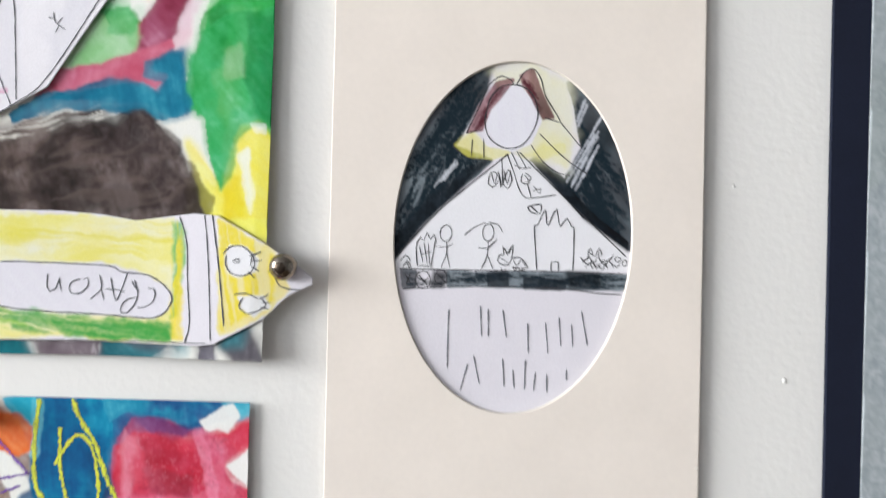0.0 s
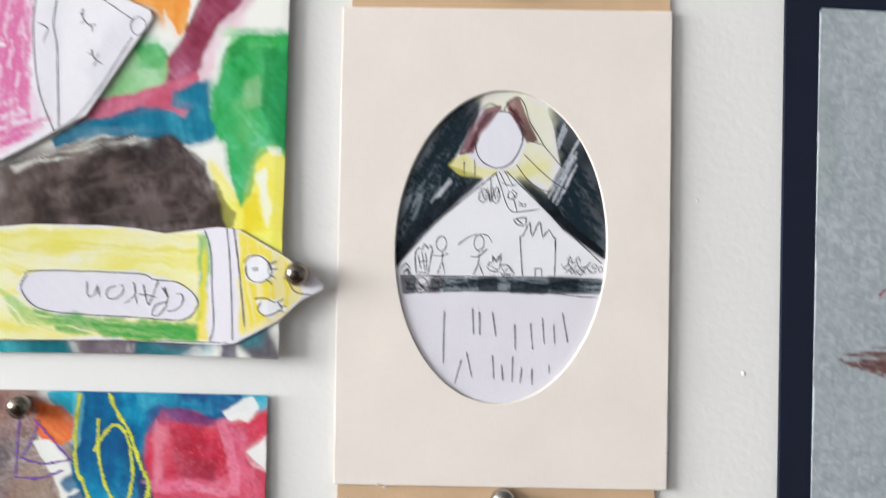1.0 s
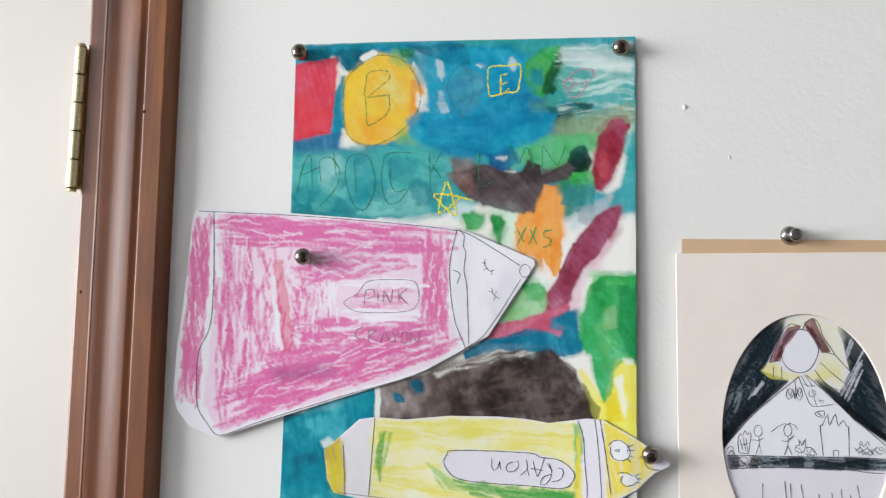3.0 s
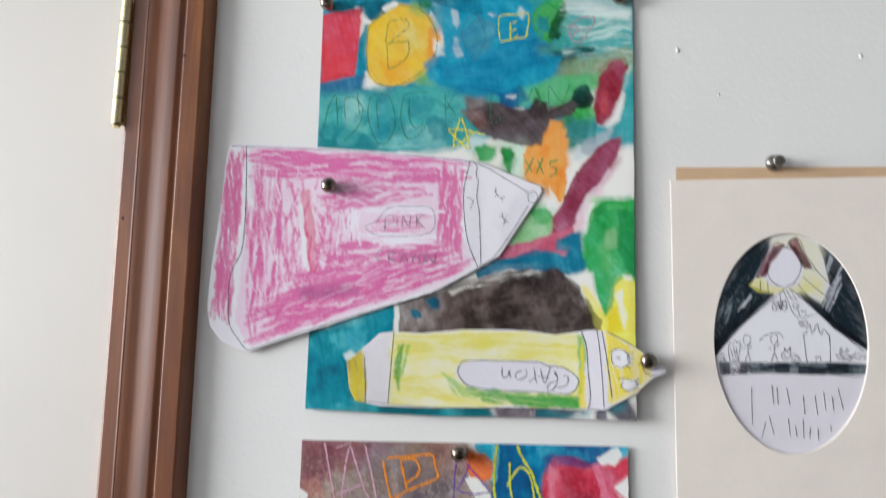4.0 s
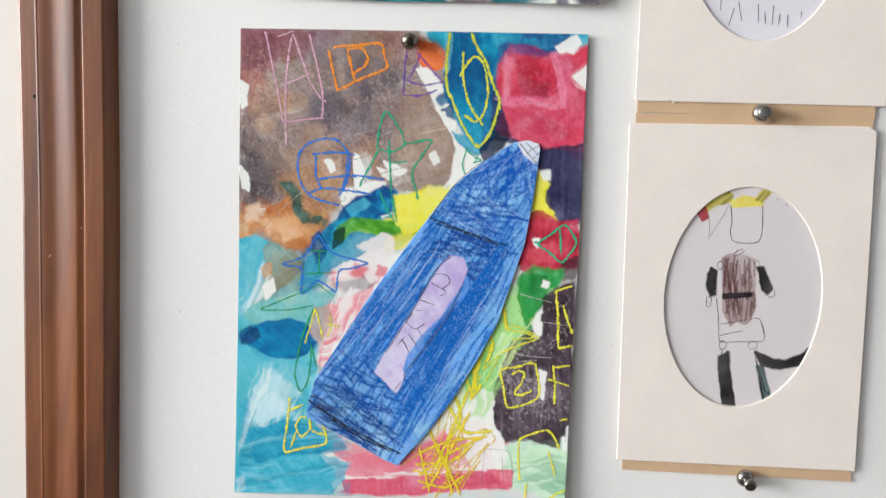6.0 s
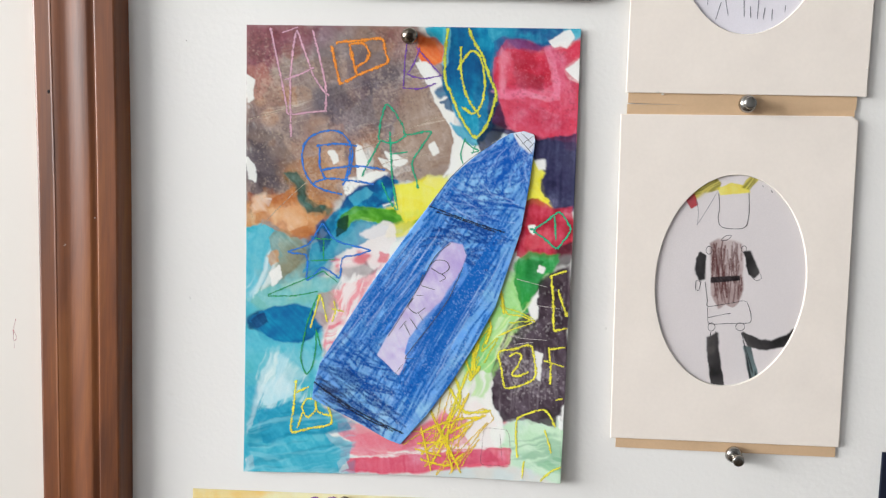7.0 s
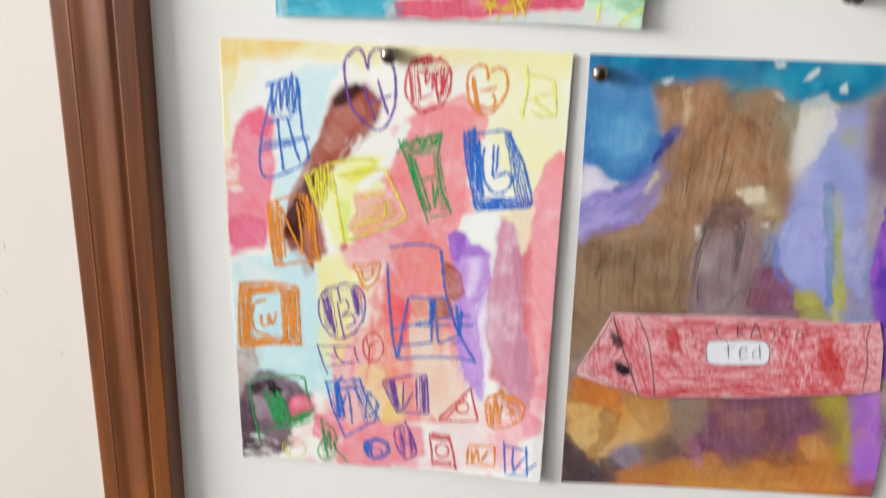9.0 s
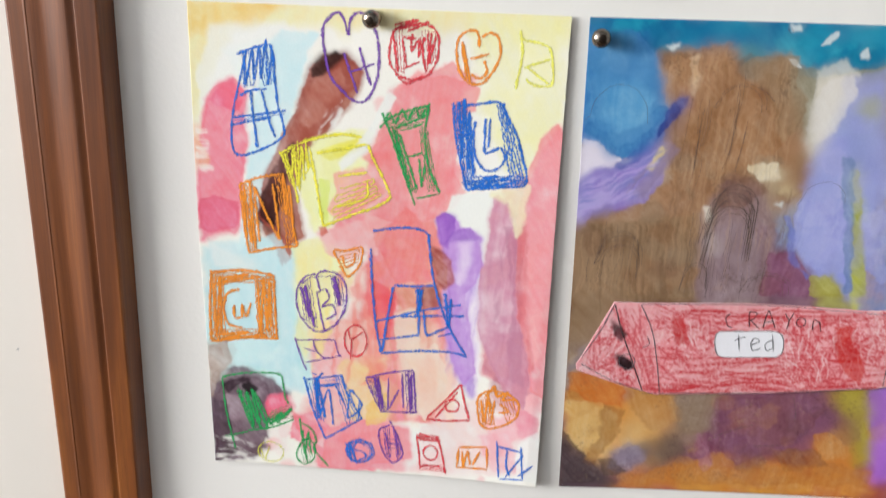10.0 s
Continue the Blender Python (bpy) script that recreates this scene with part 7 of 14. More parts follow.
for shape in ([(64.2, 93.9), (76.6, 89.8), (83.5, 89.8), (76.8, 96.0), (67.3, 104.5), (64.5, 102.6)], [(71.4, 71.1), (74.2, 71.7), (76.2, 79.8), (75.9, 90.2), (73.1, 89.6), (72.1, 80.7)], [(85.9, 79.3), (90.1, 79.8), (97.0, 80.4), (101.1, 79.2), (93.8, 85.8), (90.3, 83.9)], [(87.0, 105.9), (94.3, 97.5), (97.1, 98.7), (94.7, 107.2), (89.9, 108.9)], [(48.5, 130.9), (50.5, 126.5), (53.4, 129.9), (50.0, 135.0)], [(188.8, 164.9), (194.0, 159.3), (191.4, 171.9), (189.0, 179.2), (187.4, 175.7)], [(192.8, 204.8), (194.8, 203.2), (195.0, 218.4), (193.7, 219.2)], [(209.0, 239.3), (210.9, 235.5), (213.0, 246.4), (210.5, 250.3)]):
    s.wash(W, shape, soft=0.4, rough=1.2, dens=0.95, rim=0, var=0.1)
s.wash("0f84b0", [(54.2, 133.4), (63.5, 116.6), (77.0, 101.9), (87.7, 89.5), (94.7, 90.6), (97.7, 96.6), (94.0, 106.5), (84.3, 109.2), (74.7, 113.2), (67.3, 122.7), (60.6, 133.7)], "0a6c9c", soft=0.7, rough=2, dens=0.8, rim=0.15, var=0.5)
s.wash("5ea82e", [(65.7, 117.2), (77.4, 112.3), (91.5, 115.1), (112.4, 113.2), (111.2, 118.8), (96.0, 121.8), (87.6, 120.9), (77.6, 117.2), (68.6, 119.9)], "7cbc3e", soft=0.8, rough=1.6, dens=0.85, rim=0.1, var=0.5)
s.wash("0d4638", [(59.7, 127.4), (63.6, 117.3), (68.5, 116.4), (66.5, 122.1), (61.2, 130.1)], soft=0.7, rough=1, dens=0.85, rim=0)
s.wash("2b5a4c", [(24.8, 91.9), (29.3, 89.9), (34.0, 93.8), (38.3, 98.1), (37.2, 107.6), (42.3, 112.9), (56.4, 113.5), (54.7, 116.4), (42.4, 117.1), (36.7, 113.2), (32.0, 98.4), (26.3, 97.0)], soft=0.8, rough=1.2, dens=0.75, rim=0.1)
s.wash("dca070", [(1.6, 113.1), (12.0, 102.0), (28.0, 105.6), (42.4, 117.1), (44.4, 125.8), (28.6, 129.2), (10.7, 123.1)], "cf8a54", soft=1.2, rough=3, dens=0.65, rim=0.15, var=0.6)
s.wash("e8b890", [(17.6, 116.7), (28.2, 112.6), (35.5, 121.0), (25.0, 126.9)], soft=1.5, rough=2.5, dens=0.6, rim=0.1)
s.wash("6f6266", [(0.8, 92.1), (8.6, 94.5), (10.2, 102.1), (5.3, 105.8), (1.0, 102.6)], soft=0.8, rough=1.8, dens=0.7, rim=0.15)
s.wash("2fa2be", [(1.6, 133.6), (12.8, 124.1), (21.4, 127.1), (24.0, 142.9), (11.4, 154.4), (2.0, 155.0)], "58bacc", soft=1, rough=3, dens=0.75, rim=0.15)
s.streaks("e6f0ee", [(8.9, 205.4), (45.0, 203.0), (46.1, 239.8), (9.8, 249.8)], 112, 1.4, 26, 0.16, 0.25, 0.6)
s.wash("1f9440", [(175.6, 141.7), (189.8, 136.7), (201.0, 139.5), (191.4, 151.3), (188.8, 164.9), (182.6, 176.7), (177.5, 160.3)], "2ea650", soft=0.6, rough=2.4, dens=0.85, rim=0.15)
s.wash("86d07c", [(163.4, 157.6), (177.0, 152.2), (181.0, 172.5), (174.3, 194.5), (160.2, 213.5), (156.9, 230.2), (152.0, 217.7), (146.3, 203.5), (157.9, 184.7)], "a8dc94", soft=1, rough=2.4, dens=0.6, rim=0.15)
s.wash("4a3c46", [(188.2, 155.0), (204.1, 144.9), (207.7, 178.0), (211.1, 239.2), (196.5, 242.1), (173.7, 245.5), (170.8, 238.4), (165.1, 237.0), (166.6, 213.1), (173.2, 194.5), (173.9, 181.9), (185.4, 175.8)], "63545c", soft=0.5, rough=1.6, dens=0.75, rim=0.15, var=0.6)
s.streaks("8d8288", [(165.7, 198.6), (205.4, 163.9), (210.4, 239.2), (170.0, 242.1)], 88, 1.8, 30, 0.2, 0.25, 0.5)
s.wash("d8506e", [(76.4, 278.8), (126.9, 273.2), (178.5, 265.6), (179.0, 274.9), (127.4, 283.3), (76.7, 287.1)], "e27a90", soft=0.6, rough=1.6, dens=0.7, rim=0.15)
s.wash("e07a92", [(68.7, 265.1), (104.6, 258.0), (140.2, 251.7), (151.1, 254.6), (137.3, 264.9), (83.6, 274.5)], "ea9aaa", soft=0.7, rough=2, dens=0.6, rim=0.15)
s.streaks("f3f0ea", [(72.6, 273.8), (176.4, 260.9), (176.8, 266.8), (72.8, 278.3)], -3, 1.6, 50, 0.5, 0.2, 0.85)
s.wash("7a3846", [(-0.0, -0.1), (47.0, -1.8), (38.5, 15.0), (15.3, 21.1), (1.1, 39.1)], soft=3, rough=3, dens=0.5, rim=0)
s.wash("c08878", [(0.9, 25.1), (11.7, 21.2), (16.2, 33.2), (8.4, 44.0), (1.1, 44.3)], soft=3, rough=3, dens=0.5, rim=0)
s.wash("4c4856", [(42.5, 39.2), (58.5, 34.4), (67.8, 45.2), (55.5, 58.0), (43.9, 53.9)], soft=3, rough=3, dens=0.6, rim=0)
s.wash("534b55", [(65.0, 10.6), (86.4, 13.3), (93.9, 26.8), (80.0, 37.7), (63.7, 27.9)], soft=3, rough=3, dens=0.5, rim=0)
s.wash("6a5c5c", [(43.7, 11.4), (58.0, 14.3), (58.5, 31.6), (44.1, 28.7)], soft=3, rough=3, dens=0.5, rim=0)
s.wash("ab9484", [(106.2, 24.6), (126.8, 52.6), (133.1, 67.7), (130.7, 78.4), (117.4, 85.4), (101.2, 82.6), (94.3, 58.1), (99.7, 40.4)], soft=1.2, rough=2, dens=0.65, rim=0.2)
s.wash("b07845", [(23.5, 86.0), (45.2, 79.7), (60.0, 91.6), (60.3, 105.9), (45.9, 112.0), (31.0, 100.1)], soft=2.5, rough=3, dens=0.55, rim=0.1)
s.wash("d2b49c", [(48.8, 79.5), (63.2, 75.3), (64.2, 84.9), (56.3, 88.1)], soft=3, rough=3, dens=0.5, rim=0)
s.wash("5a5054", [(1.3, 62.0), (23.2, 66.4), (30.7, 82.1), (20.0, 97.0), (1.6, 94.2)], soft=3, rough=3, dens=0.5, rim=0)
s.wash("574c52", [(3.5, 92.3), (23.6, 93.2), (20.1, 104.2), (5.5, 106.7)], soft=1.2, rough=2.4, dens=0.55, rim=0.1)
s.grit("3a3038", [(0.7, 0.9), (100.0, -1.6), (109.4, 15.8), (126.7, 51.5), (133.1, 67.7), (110.5, 91.0), (67.6, 105.6), (45.9, 112.0), (1.9, 121.4)], 0.6, 0.26, 0.36)
s.grit("d8c4b0", [(0.7, 0.9), (100.0, -1.6), (109.4, 15.8), (126.7, 51.5), (133.1, 67.7), (110.5, 91.0), (67.6, 105.6), (45.9, 112.0), (1.9, 121.4)], 0.7, 0.12, 0.32)
s.streaks("d8c8b4", [(3.1, 56.6), (37.3, 44.6), (39.1, 46.3), (4.9, 59.0)], -14, 0.5, 60, 0.5, 0.15, 0.6)
s.streaks("d8c8b4", [(107.4, 57.6), (130.2, 49.6), (131.0, 51.7), (108.6, 59.6)], -14, 0.5, 60, 0.6, 0.15, 0.6)
s.wash("f0ede6", [(71.4, 71.8), (74.6, 72.4), (78.1, 80.7), (76.6, 90.8), (73.4, 91.7), (71.6, 81.0)], soft=0.4, rough=1.2, dens=0.95, rim=0, var=0.1)
s.wash("f0ede6", [(53.8, 76.8), (56.7, 76.0), (59.7, 81.5), (56.9, 83.8)], soft=0.4, rough=1.2, dens=0.95, rim=0, var=0.1)
s.wash("f0ede6", [(90.5, 75.2), (95.6, 77.5), (103.6, 79.6), (100.1, 83.3), (95.1, 82.1)], soft=0.4, rough=1.2, dens=0.95, rim=0, var=0.1)
s.wash("f0ede6", [(74.5, 91.6), (84.4, 86.9), (92.4, 87.9), (88.9, 91.7), (80.0, 94.9), (74.6, 96.6)], soft=0.4, rough=1.2, dens=0.95, rim=0, var=0.1)
s.wash("f0ede6", [(107.0, 18.7), (114.1, 19.1), (123.0, 29.1), (125.1, 37.7), (130.0, 44.4), (132.5, 54.8), (142.0, 60.3), (148.7, 67.0), (150.0, 71.9), (139.4, 80.9), (127.6, 88.5), (131.5, 80.5), (133.8, 67.0), (127.4, 51.8), (119.1, 38.2)], soft=0.4, rough=1.2, dens=0.95, rim=0, var=0.1)
s.wash("f0ede6", [(117.5, 69.4), (121.0, 66.8), (123.4, 73.1), (120.6, 75.3)], soft=0.4, rough=1.2, dens=0.95, rim=0, var=0.1)
s.wash("f0ede6", [(0.6, 31.0), (3.5, 33.0), (3.3, 44.2), (0.8, 46.5)], soft=0.4, rough=1.2, dens=0.95, rim=0, var=0.1)
s.wash("f0ede6", [(1.2, 82.7), (5.2, 86.8), (6.1, 97.6), (1.3, 96.4)], soft=0.4, rough=1.2, dens=0.95, rim=0, var=0.1)
s.wash("f0ede6", [(12.8, 108.9), (16.5, 108.0), (15.8, 112.4)], soft=0.4, rough=1.2, dens=0.95, rim=0, var=0.1)
s.wash("0b80a8", [(112.9, -2.7), (152.9, -4.1), (154.2, 7.3), (152.4, 27.9), (158.5, 38.1), (155.9, 55.5), (150.7, 64.8), (146.8, 65.0), (139.0, 58.0), (130.0, 44.4), (124.5, 32.5), (125.5, 22.1), (122.3, 5.8)], "0e6f9c", soft=0.5, rough=1.5, dens=0.9, rim=0.12)
s.wash("0c4f82", [(146.2, 15.8), (153.1, 27.2), (157.8, 36.7), (155.1, 54.2), (149.1, 61.4), (144.7, 42.1)], "123f70", soft=2, rough=2, dens=0.75, rim=0)
s.wash("3ab6cc", [(112.5, -2.7), (123.7, -3.1), (123.4, 5.1), (122.1, 8.5), (117.0, 3.9)], soft=0.5, rough=1.5, dens=0.9, rim=0.12)
s.wash("74cbd8", [(123.7, -2.4), (127.2, -2.6), (126.0, 18.6), (123.9, 18.7)], soft=0.8, rough=1, dens=0.6, rim=0)
s.wash("0a5a84", [(120.5, 36.8), (125.9, 32.4), (128.2, 37.5), (123.4, 39.1)], soft=0.5, rough=1.5, dens=0.9, rim=0.12)
s.wash("084d76", [(123.9, 42.2), (128.7, 39.6), (130.8, 46.8), (127.2, 45.2)], soft=0.5, rough=1.5, dens=0.9, rim=0.12)
s.wash("1c98b8", [(130.4, 55.2), (138.4, 58.4), (148.7, 67.0), (144.5, 68.6), (134.9, 61.3)], soft=0.5, rough=1.5, dens=0.9, rim=0.12)
s.wash("e0622e", [(110.6, 2.8), (116.3, 3.3), (123.5, 8.5), (123.1, 16.7), (119.0, 19.2), (111.9, 16.4), (108.1, 9.7)], "ec8448", soft=0.5, rough=1.5, dens=0.9, rim=0.12)
s.wash("26305a", [(153.3, 31.4), (161.7, 45.5), (166.4, 55.1), (159.2, 64.5), (151.0, 70.5), (147.5, 65.0), (155.1, 54.2)], "1c2448", soft=0.8, rough=2, dens=0.85, rim=0)
s.wash("cf3650", [(157.1, 10.6), (162.3, 2.3), (174.1, 2.5), (184.0, 6.3), (197.6, 3.1), (202.6, 5.6), (207.4, 0.7), (209.9, 49.8), (203.0, 63.3), (184.4, 62.0), (166.4, 54.4), (159.9, 38.0), (156.4, 24.4)], "d84a60", soft=1, rough=2, dens=0.55, rim=0.2, var=0.5)
s.wash("a8283f", [(165.5, 11.0), (179.9, 8.4), (181.8, 17.2), (170.1, 19.7)], soft=2, rough=2, dens=0.45, rim=0)
s.wash("86303f", [(169.2, 22.1), (186.7, 23.9), (186.2, 32.8), (171.4, 30.6)], soft=2.5, rough=2, dens=0.45, rim=0)
s.wash("f09ab4", [(154.8, 34.1), (165.2, 32.3), (178.6, 33.8), (191.0, 36.8), (194.2, 33.2), (190.8, 16.2), (186.8, 6.8), (189.5, 6.1), (196.2, 26.2), (196.9, 37.2), (191.1, 39.5), (175.3, 36.7), (159.2, 38.0)], soft=0.8, rough=1.5, dens=0.42, rim=0)
s.wash("f0a4b8", [(159.7, 7.1), (164.1, 11.1), (163.6, 27.5), (161.1, 32.8), (158.3, 20.9)], soft=1.5, rough=2, dens=0.45, rim=0)
s.grit("f3a6ba", [(157.7, 7.2), (206.3, 5.4), (209.4, 53.3), (165.5, 51.6)], 0.6, 0.1, 0.22)
s.grit("8c2038", [(157.7, 7.2), (206.3, 5.4), (209.7, 58.5), (165.5, 51.6)], 0.8, 0.12, 0.35)
s.wash("1a86a8", [(152.2, -4.1), (207.3, -6.1), (202.8, -1.2), (194.1, 1.8), (183.9, 5.6), (173.3, 1.2), (160.1, 0.3), (153.3, 4.7)], "2a5f90", soft=0.5, rough=1.5, dens=0.9, rim=0.12)
s.wash("543a76", [(161.5, 1.6), (171.6, 1.3), (184.6, 5.6), (182.4, 8.4), (168.4, 6.8)], soft=1.5, rough=2, dens=0.6, rim=0)
s.wash("6cc4d4", [(197.1, -5.0), (207.4, -5.4), (205.6, -1.3), (200.8, -0.4)], soft=1.0, rough=2.2, dens=0.75, rim=0.1)
s.wash("f0ede8", [(189.2, 2.0), (196.6, -2.3), (201.2, -4.5), (203.6, 0.1), (199.8, 5.0), (195.6, 4.1), (192.9, 5.3)], soft=0.4, rough=1.2, dens=0.95, rim=0, var=0.1)
s.wash("f0ede8", [(199.2, 19.0), (204.6, 16.4), (208.4, 11.5), (208.7, 25.4), (203.6, 22.9)], soft=0.4, rough=1.2, dens=0.95, rim=0, var=0.1)
s.wash("2c2d4c", [(182.0, 64.2), (192.5, 62.4), (208.7, 58.9), (210.2, 104.2), (203.1, 104.9), (198.3, 106.6), (191.5, 99.8), (187.0, 90.0), (189.5, 84.3), (191.1, 80.7), (185.2, 76.0)], "3c3a5c", soft=0.5, rough=1.5, dens=0.9, rim=0.12)
s.wash("151a34", [(185.3, 78.1), (189.1, 83.6), (187.3, 89.3), (185.0, 85.9)], soft=1.0, rough=2.2, dens=0.75, rim=0.1)
s.wash("f0e23c", [(180.1, 74.1), (183.8, 76.8), (190.5, 82.8), (187.9, 86.5), (189.0, 93.5), (193.0, 101.1), (187.7, 102.4), (180.1, 98.9)], "f4ea70", soft=0.5, rough=1.5, dens=0.9, rim=0.12)
s.wash("f0ede6", [(184.1, 76.0), (190.1, 75.4), (191.1, 80.7), (186.9, 80.9)], soft=0.4, rough=1.2, dens=0.95, rim=0, var=0.1)
s.wash("bd2a40", [(178.9, 102.5), (187.6, 100.0), (198.6, 106.6), (208.7, 104.3), (209.7, 131.2), (200.7, 135.2), (189.9, 134.0), (183.0, 138.7), (175.1, 137.3), (177.6, 118.3)], "a82438", soft=0.5, rough=1.5, dens=0.9, rim=0.12)
s.wash("dc5a66", [(180.1, 125.4), (195.8, 119.2), (198.2, 129.9), (184.1, 132.5)], soft=1.5, rough=2.4, dens=0.6, rim=0.1)
s.wash("f3efe8", [(182.5, 117.4), (186.1, 116.8), (185.7, 122.3), (183.5, 120.9)], soft=0.4, rough=1.2, dens=0.95, rim=0, var=0.1)
s.wash("3a2a34", [(201.8, 129.8), (210.2, 127.5), (210.2, 138.4), (201.8, 141.7)], soft=1.5, rough=2, dens=0.8, rim=0)
s.wash("90d07e", [(169.8, 147.0), (177.2, 149.6), (180.6, 166.3), (186.6, 177.0), (178.3, 184.9), (166.8, 200.5), (161.7, 215.9), (159.3, 235.1), (156.7, 234.5), (151.6, 219.5), (145.9, 209.3), (152.0, 196.9), (161.3, 177.7)], "b4e09a", soft=1.0, rough=2.2, dens=0.75, rim=0.1)
s.wash("2a8e42", [(177.4, 140.1), (184.2, 133.9), (197.2, 135.8), (203.1, 134.4), (201.1, 142.5), (194.1, 144.7), (191.1, 154.7), (189.7, 168.7), (185.2, 177.1), (180.9, 166.2), (176.3, 154.7)], "3aa04e", soft=0.5, rough=1.5, dens=0.9, rim=0.12)
s.wash("14702e", [(184.5, 139.7), (193.4, 139.2), (188.8, 152.2), (181.5, 150.8)], soft=1.5, rough=2, dens=0.6, rim=0)
s.wash("d8ecc4", [(167.0, 177.4), (174.0, 178.8), (169.2, 190.3), (164.1, 190.6)], soft=1, rough=1.6, dens=0.7, rim=0)
s.wash("5cb85c", [(151.1, 193.2), (160.9, 185.1), (158.9, 204.0), (152.9, 215.7), (149.7, 210.2)], soft=1.0, rough=2.2, dens=0.75, rim=0.1)
s.wash("41343e", [(192.4, 152.0), (208.3, 142.1), (214.4, 234.7), (211.4, 234.1), (207.7, 239.7), (207.1, 247.4), (197.7, 244.2), (191.9, 245.7), (186.5, 241.0), (173.1, 244.6), (171.6, 237.4), (166.1, 238.5), (164.6, 222.6), (166.3, 205.4), (171.5, 193.5), (174.6, 182.5), (187.8, 172.5), (190.2, 157.7)], "594a54", soft=0.5, rough=1.4, dens=0.85, rim=0.2, var=0.6)
s.streaks("857a80", [(166.0, 199.8), (205.7, 193.8), (208.2, 235.1), (169.9, 239.4)], 88, 1.6, 40, 0.25, 0.25, 0.55)
s.streaks("241a22", [(172.5, 184.5), (206.6, 149.5), (212.3, 242.5), (197.6, 241.5)], 86, 1.8, 40, 0.25, 0.25, 0.6)
s.grit("d0c8c8", [(165.2, 184.9), (207.6, 149.4), (213.2, 240.5), (169.9, 239.4)], 0.8, 0.12, 0.4)
s.wash("eeebe6", [(185.8, 169.7), (190.9, 156.9), (191.2, 176.0), (188.9, 178.7)], soft=0.4, rough=1.2, dens=0.95, rim=0, var=0.1)
s.wash("eeebe6", [(211.7, 232.6), (214.4, 234.7), (215.0, 245.4), (211.4, 240.2)], soft=0.4, rough=1.2, dens=0.95, rim=0, var=0.1)
s.wash("eeebe6", [(192.2, 198.3), (195.5, 199.6), (195.4, 216.2), (193.0, 213.3)], soft=0.4, rough=1.2, dens=0.95, rim=0, var=0.1)
s.wash("eeebe6", [(191.1, 142.3), (194.0, 142.8), (192.8, 146.5), (190.6, 145.9)], soft=0.4, rough=1.2, dens=0.95, rim=0, var=0.1)
s.wash("efece6", [(148.5, 215.9), (163.8, 215.0), (166.5, 238.5), (172.7, 245.0), (176.5, 260.1), (165.6, 265.5), (156.3, 265.3), (138.6, 244.0), (134.6, 235.8)], soft=0.6, rough=2, dens=0.9, rim=0, var=0.1)
s.wash("b4d6ba", [(176.6, 247.8), (192.3, 245.3), (207.1, 247.4), (213.2, 250.8), (213.2, 263.9), (192.1, 275.4), (179.0, 273.9), (173.9, 260.3)], "d0e6cc", soft=1.0, rough=2.2, dens=0.75, rim=0.1)
s.streaks("7fae8c", [(177.9, 252.3), (212.9, 252.0), (212.3, 273.3), (179.1, 275.5)], -12, 2, 34, 0.32, 0.25, 0.6)
s.wash("d2566e", [(107.6, 261.5), (124.7, 250.3), (138.6, 244.8), (150.6, 246.4), (145.1, 256.7), (125.3, 264.2), (107.9, 269.3)], "e27c8e", soft=1.0, rough=2.2, dens=0.75, rim=0.1)
s.wash("d94f69", [(108.4, 274.7), (158.2, 266.0), (178.5, 263.9), (179.0, 273.9), (158.7, 276.8), (110.4, 286.3), (84.6, 286.9), (70.2, 285.1), (70.8, 278.7)], "e26c82", soft=0.5, rough=1.5, dens=0.9, rim=0.12)
s.wash("c63a56", [(139.7, 268.7), (162.7, 265.7), (171.1, 272.1), (140.1, 278.5)], soft=1, rough=1.5, dens=0.6, rim=0.1)
s.streaks("f3eeea", [(70.7, 275.6), (161.8, 262.6), (162.7, 265.7), (70.8, 279.5)], -4, 1.4, 60, 0.6, 0.2, 0.85)
s.wash("e27488", [(63.3, 254.2), (83.0, 256.4), (104.4, 266.8), (107.9, 270.8), (79.8, 276.6), (66.1, 272.8)], "ea96a2", soft=1.0, rough=2.2, dens=0.75, rim=0.1)
s.wash("efece6", [(56.7, 263.2), (63.5, 259.6), (66.6, 264.1), (72.7, 267.6), (66.8, 271.5), (59.1, 266.6)], soft=0.4, rough=1.2, dens=0.95, rim=0, var=0.1)
s.wash("efece6", [(64.8, 281.5), (70.0, 278.8), (71.7, 285.0), (67.2, 287.7)], soft=0.4, rough=1.2, dens=0.95, rim=0, var=0.1)
s.wash("efece6", [(3.6, 283.2), (6.7, 281.4), (8.3, 288.8), (3.7, 291.9)], soft=0.4, rough=1.2, dens=0.95, rim=0, var=0.1)
s.wash("efece6", [(97.4, 236.6), (116.0, 237.0), (111.2, 247.3), (101.3, 244.1)], soft=0.4, rough=1.2, dens=0.95, rim=0, var=0.1)
s.wash("2ba4c2", [(2.7, 273.7), (34.0, 266.2), (49.1, 261.3), (73.5, 267.6), (72.3, 278.6), (65.7, 287.8), (3.7, 293.1)], "4fb6cc", soft=0.7, rough=2, dens=0.7, rim=0.15, var=0.5)
s.wash("1b90b4", [(10.1, 249.8), (33.6, 242.9), (63.9, 247.9), (72.5, 257.5), (60.5, 262.2), (33.9, 262.3), (15.0, 271.4)], "37a6c2", soft=0.8, rough=2.4, dens=0.75, rim=0.15, var=0.5)
s.wash("c4e2e8", [(14.5, 232.4), (28.7, 223.1), (32.7, 235.2), (22.2, 244.3), (14.6, 245.6)], soft=1.0, rough=2.2, dens=0.75, rim=0.1)
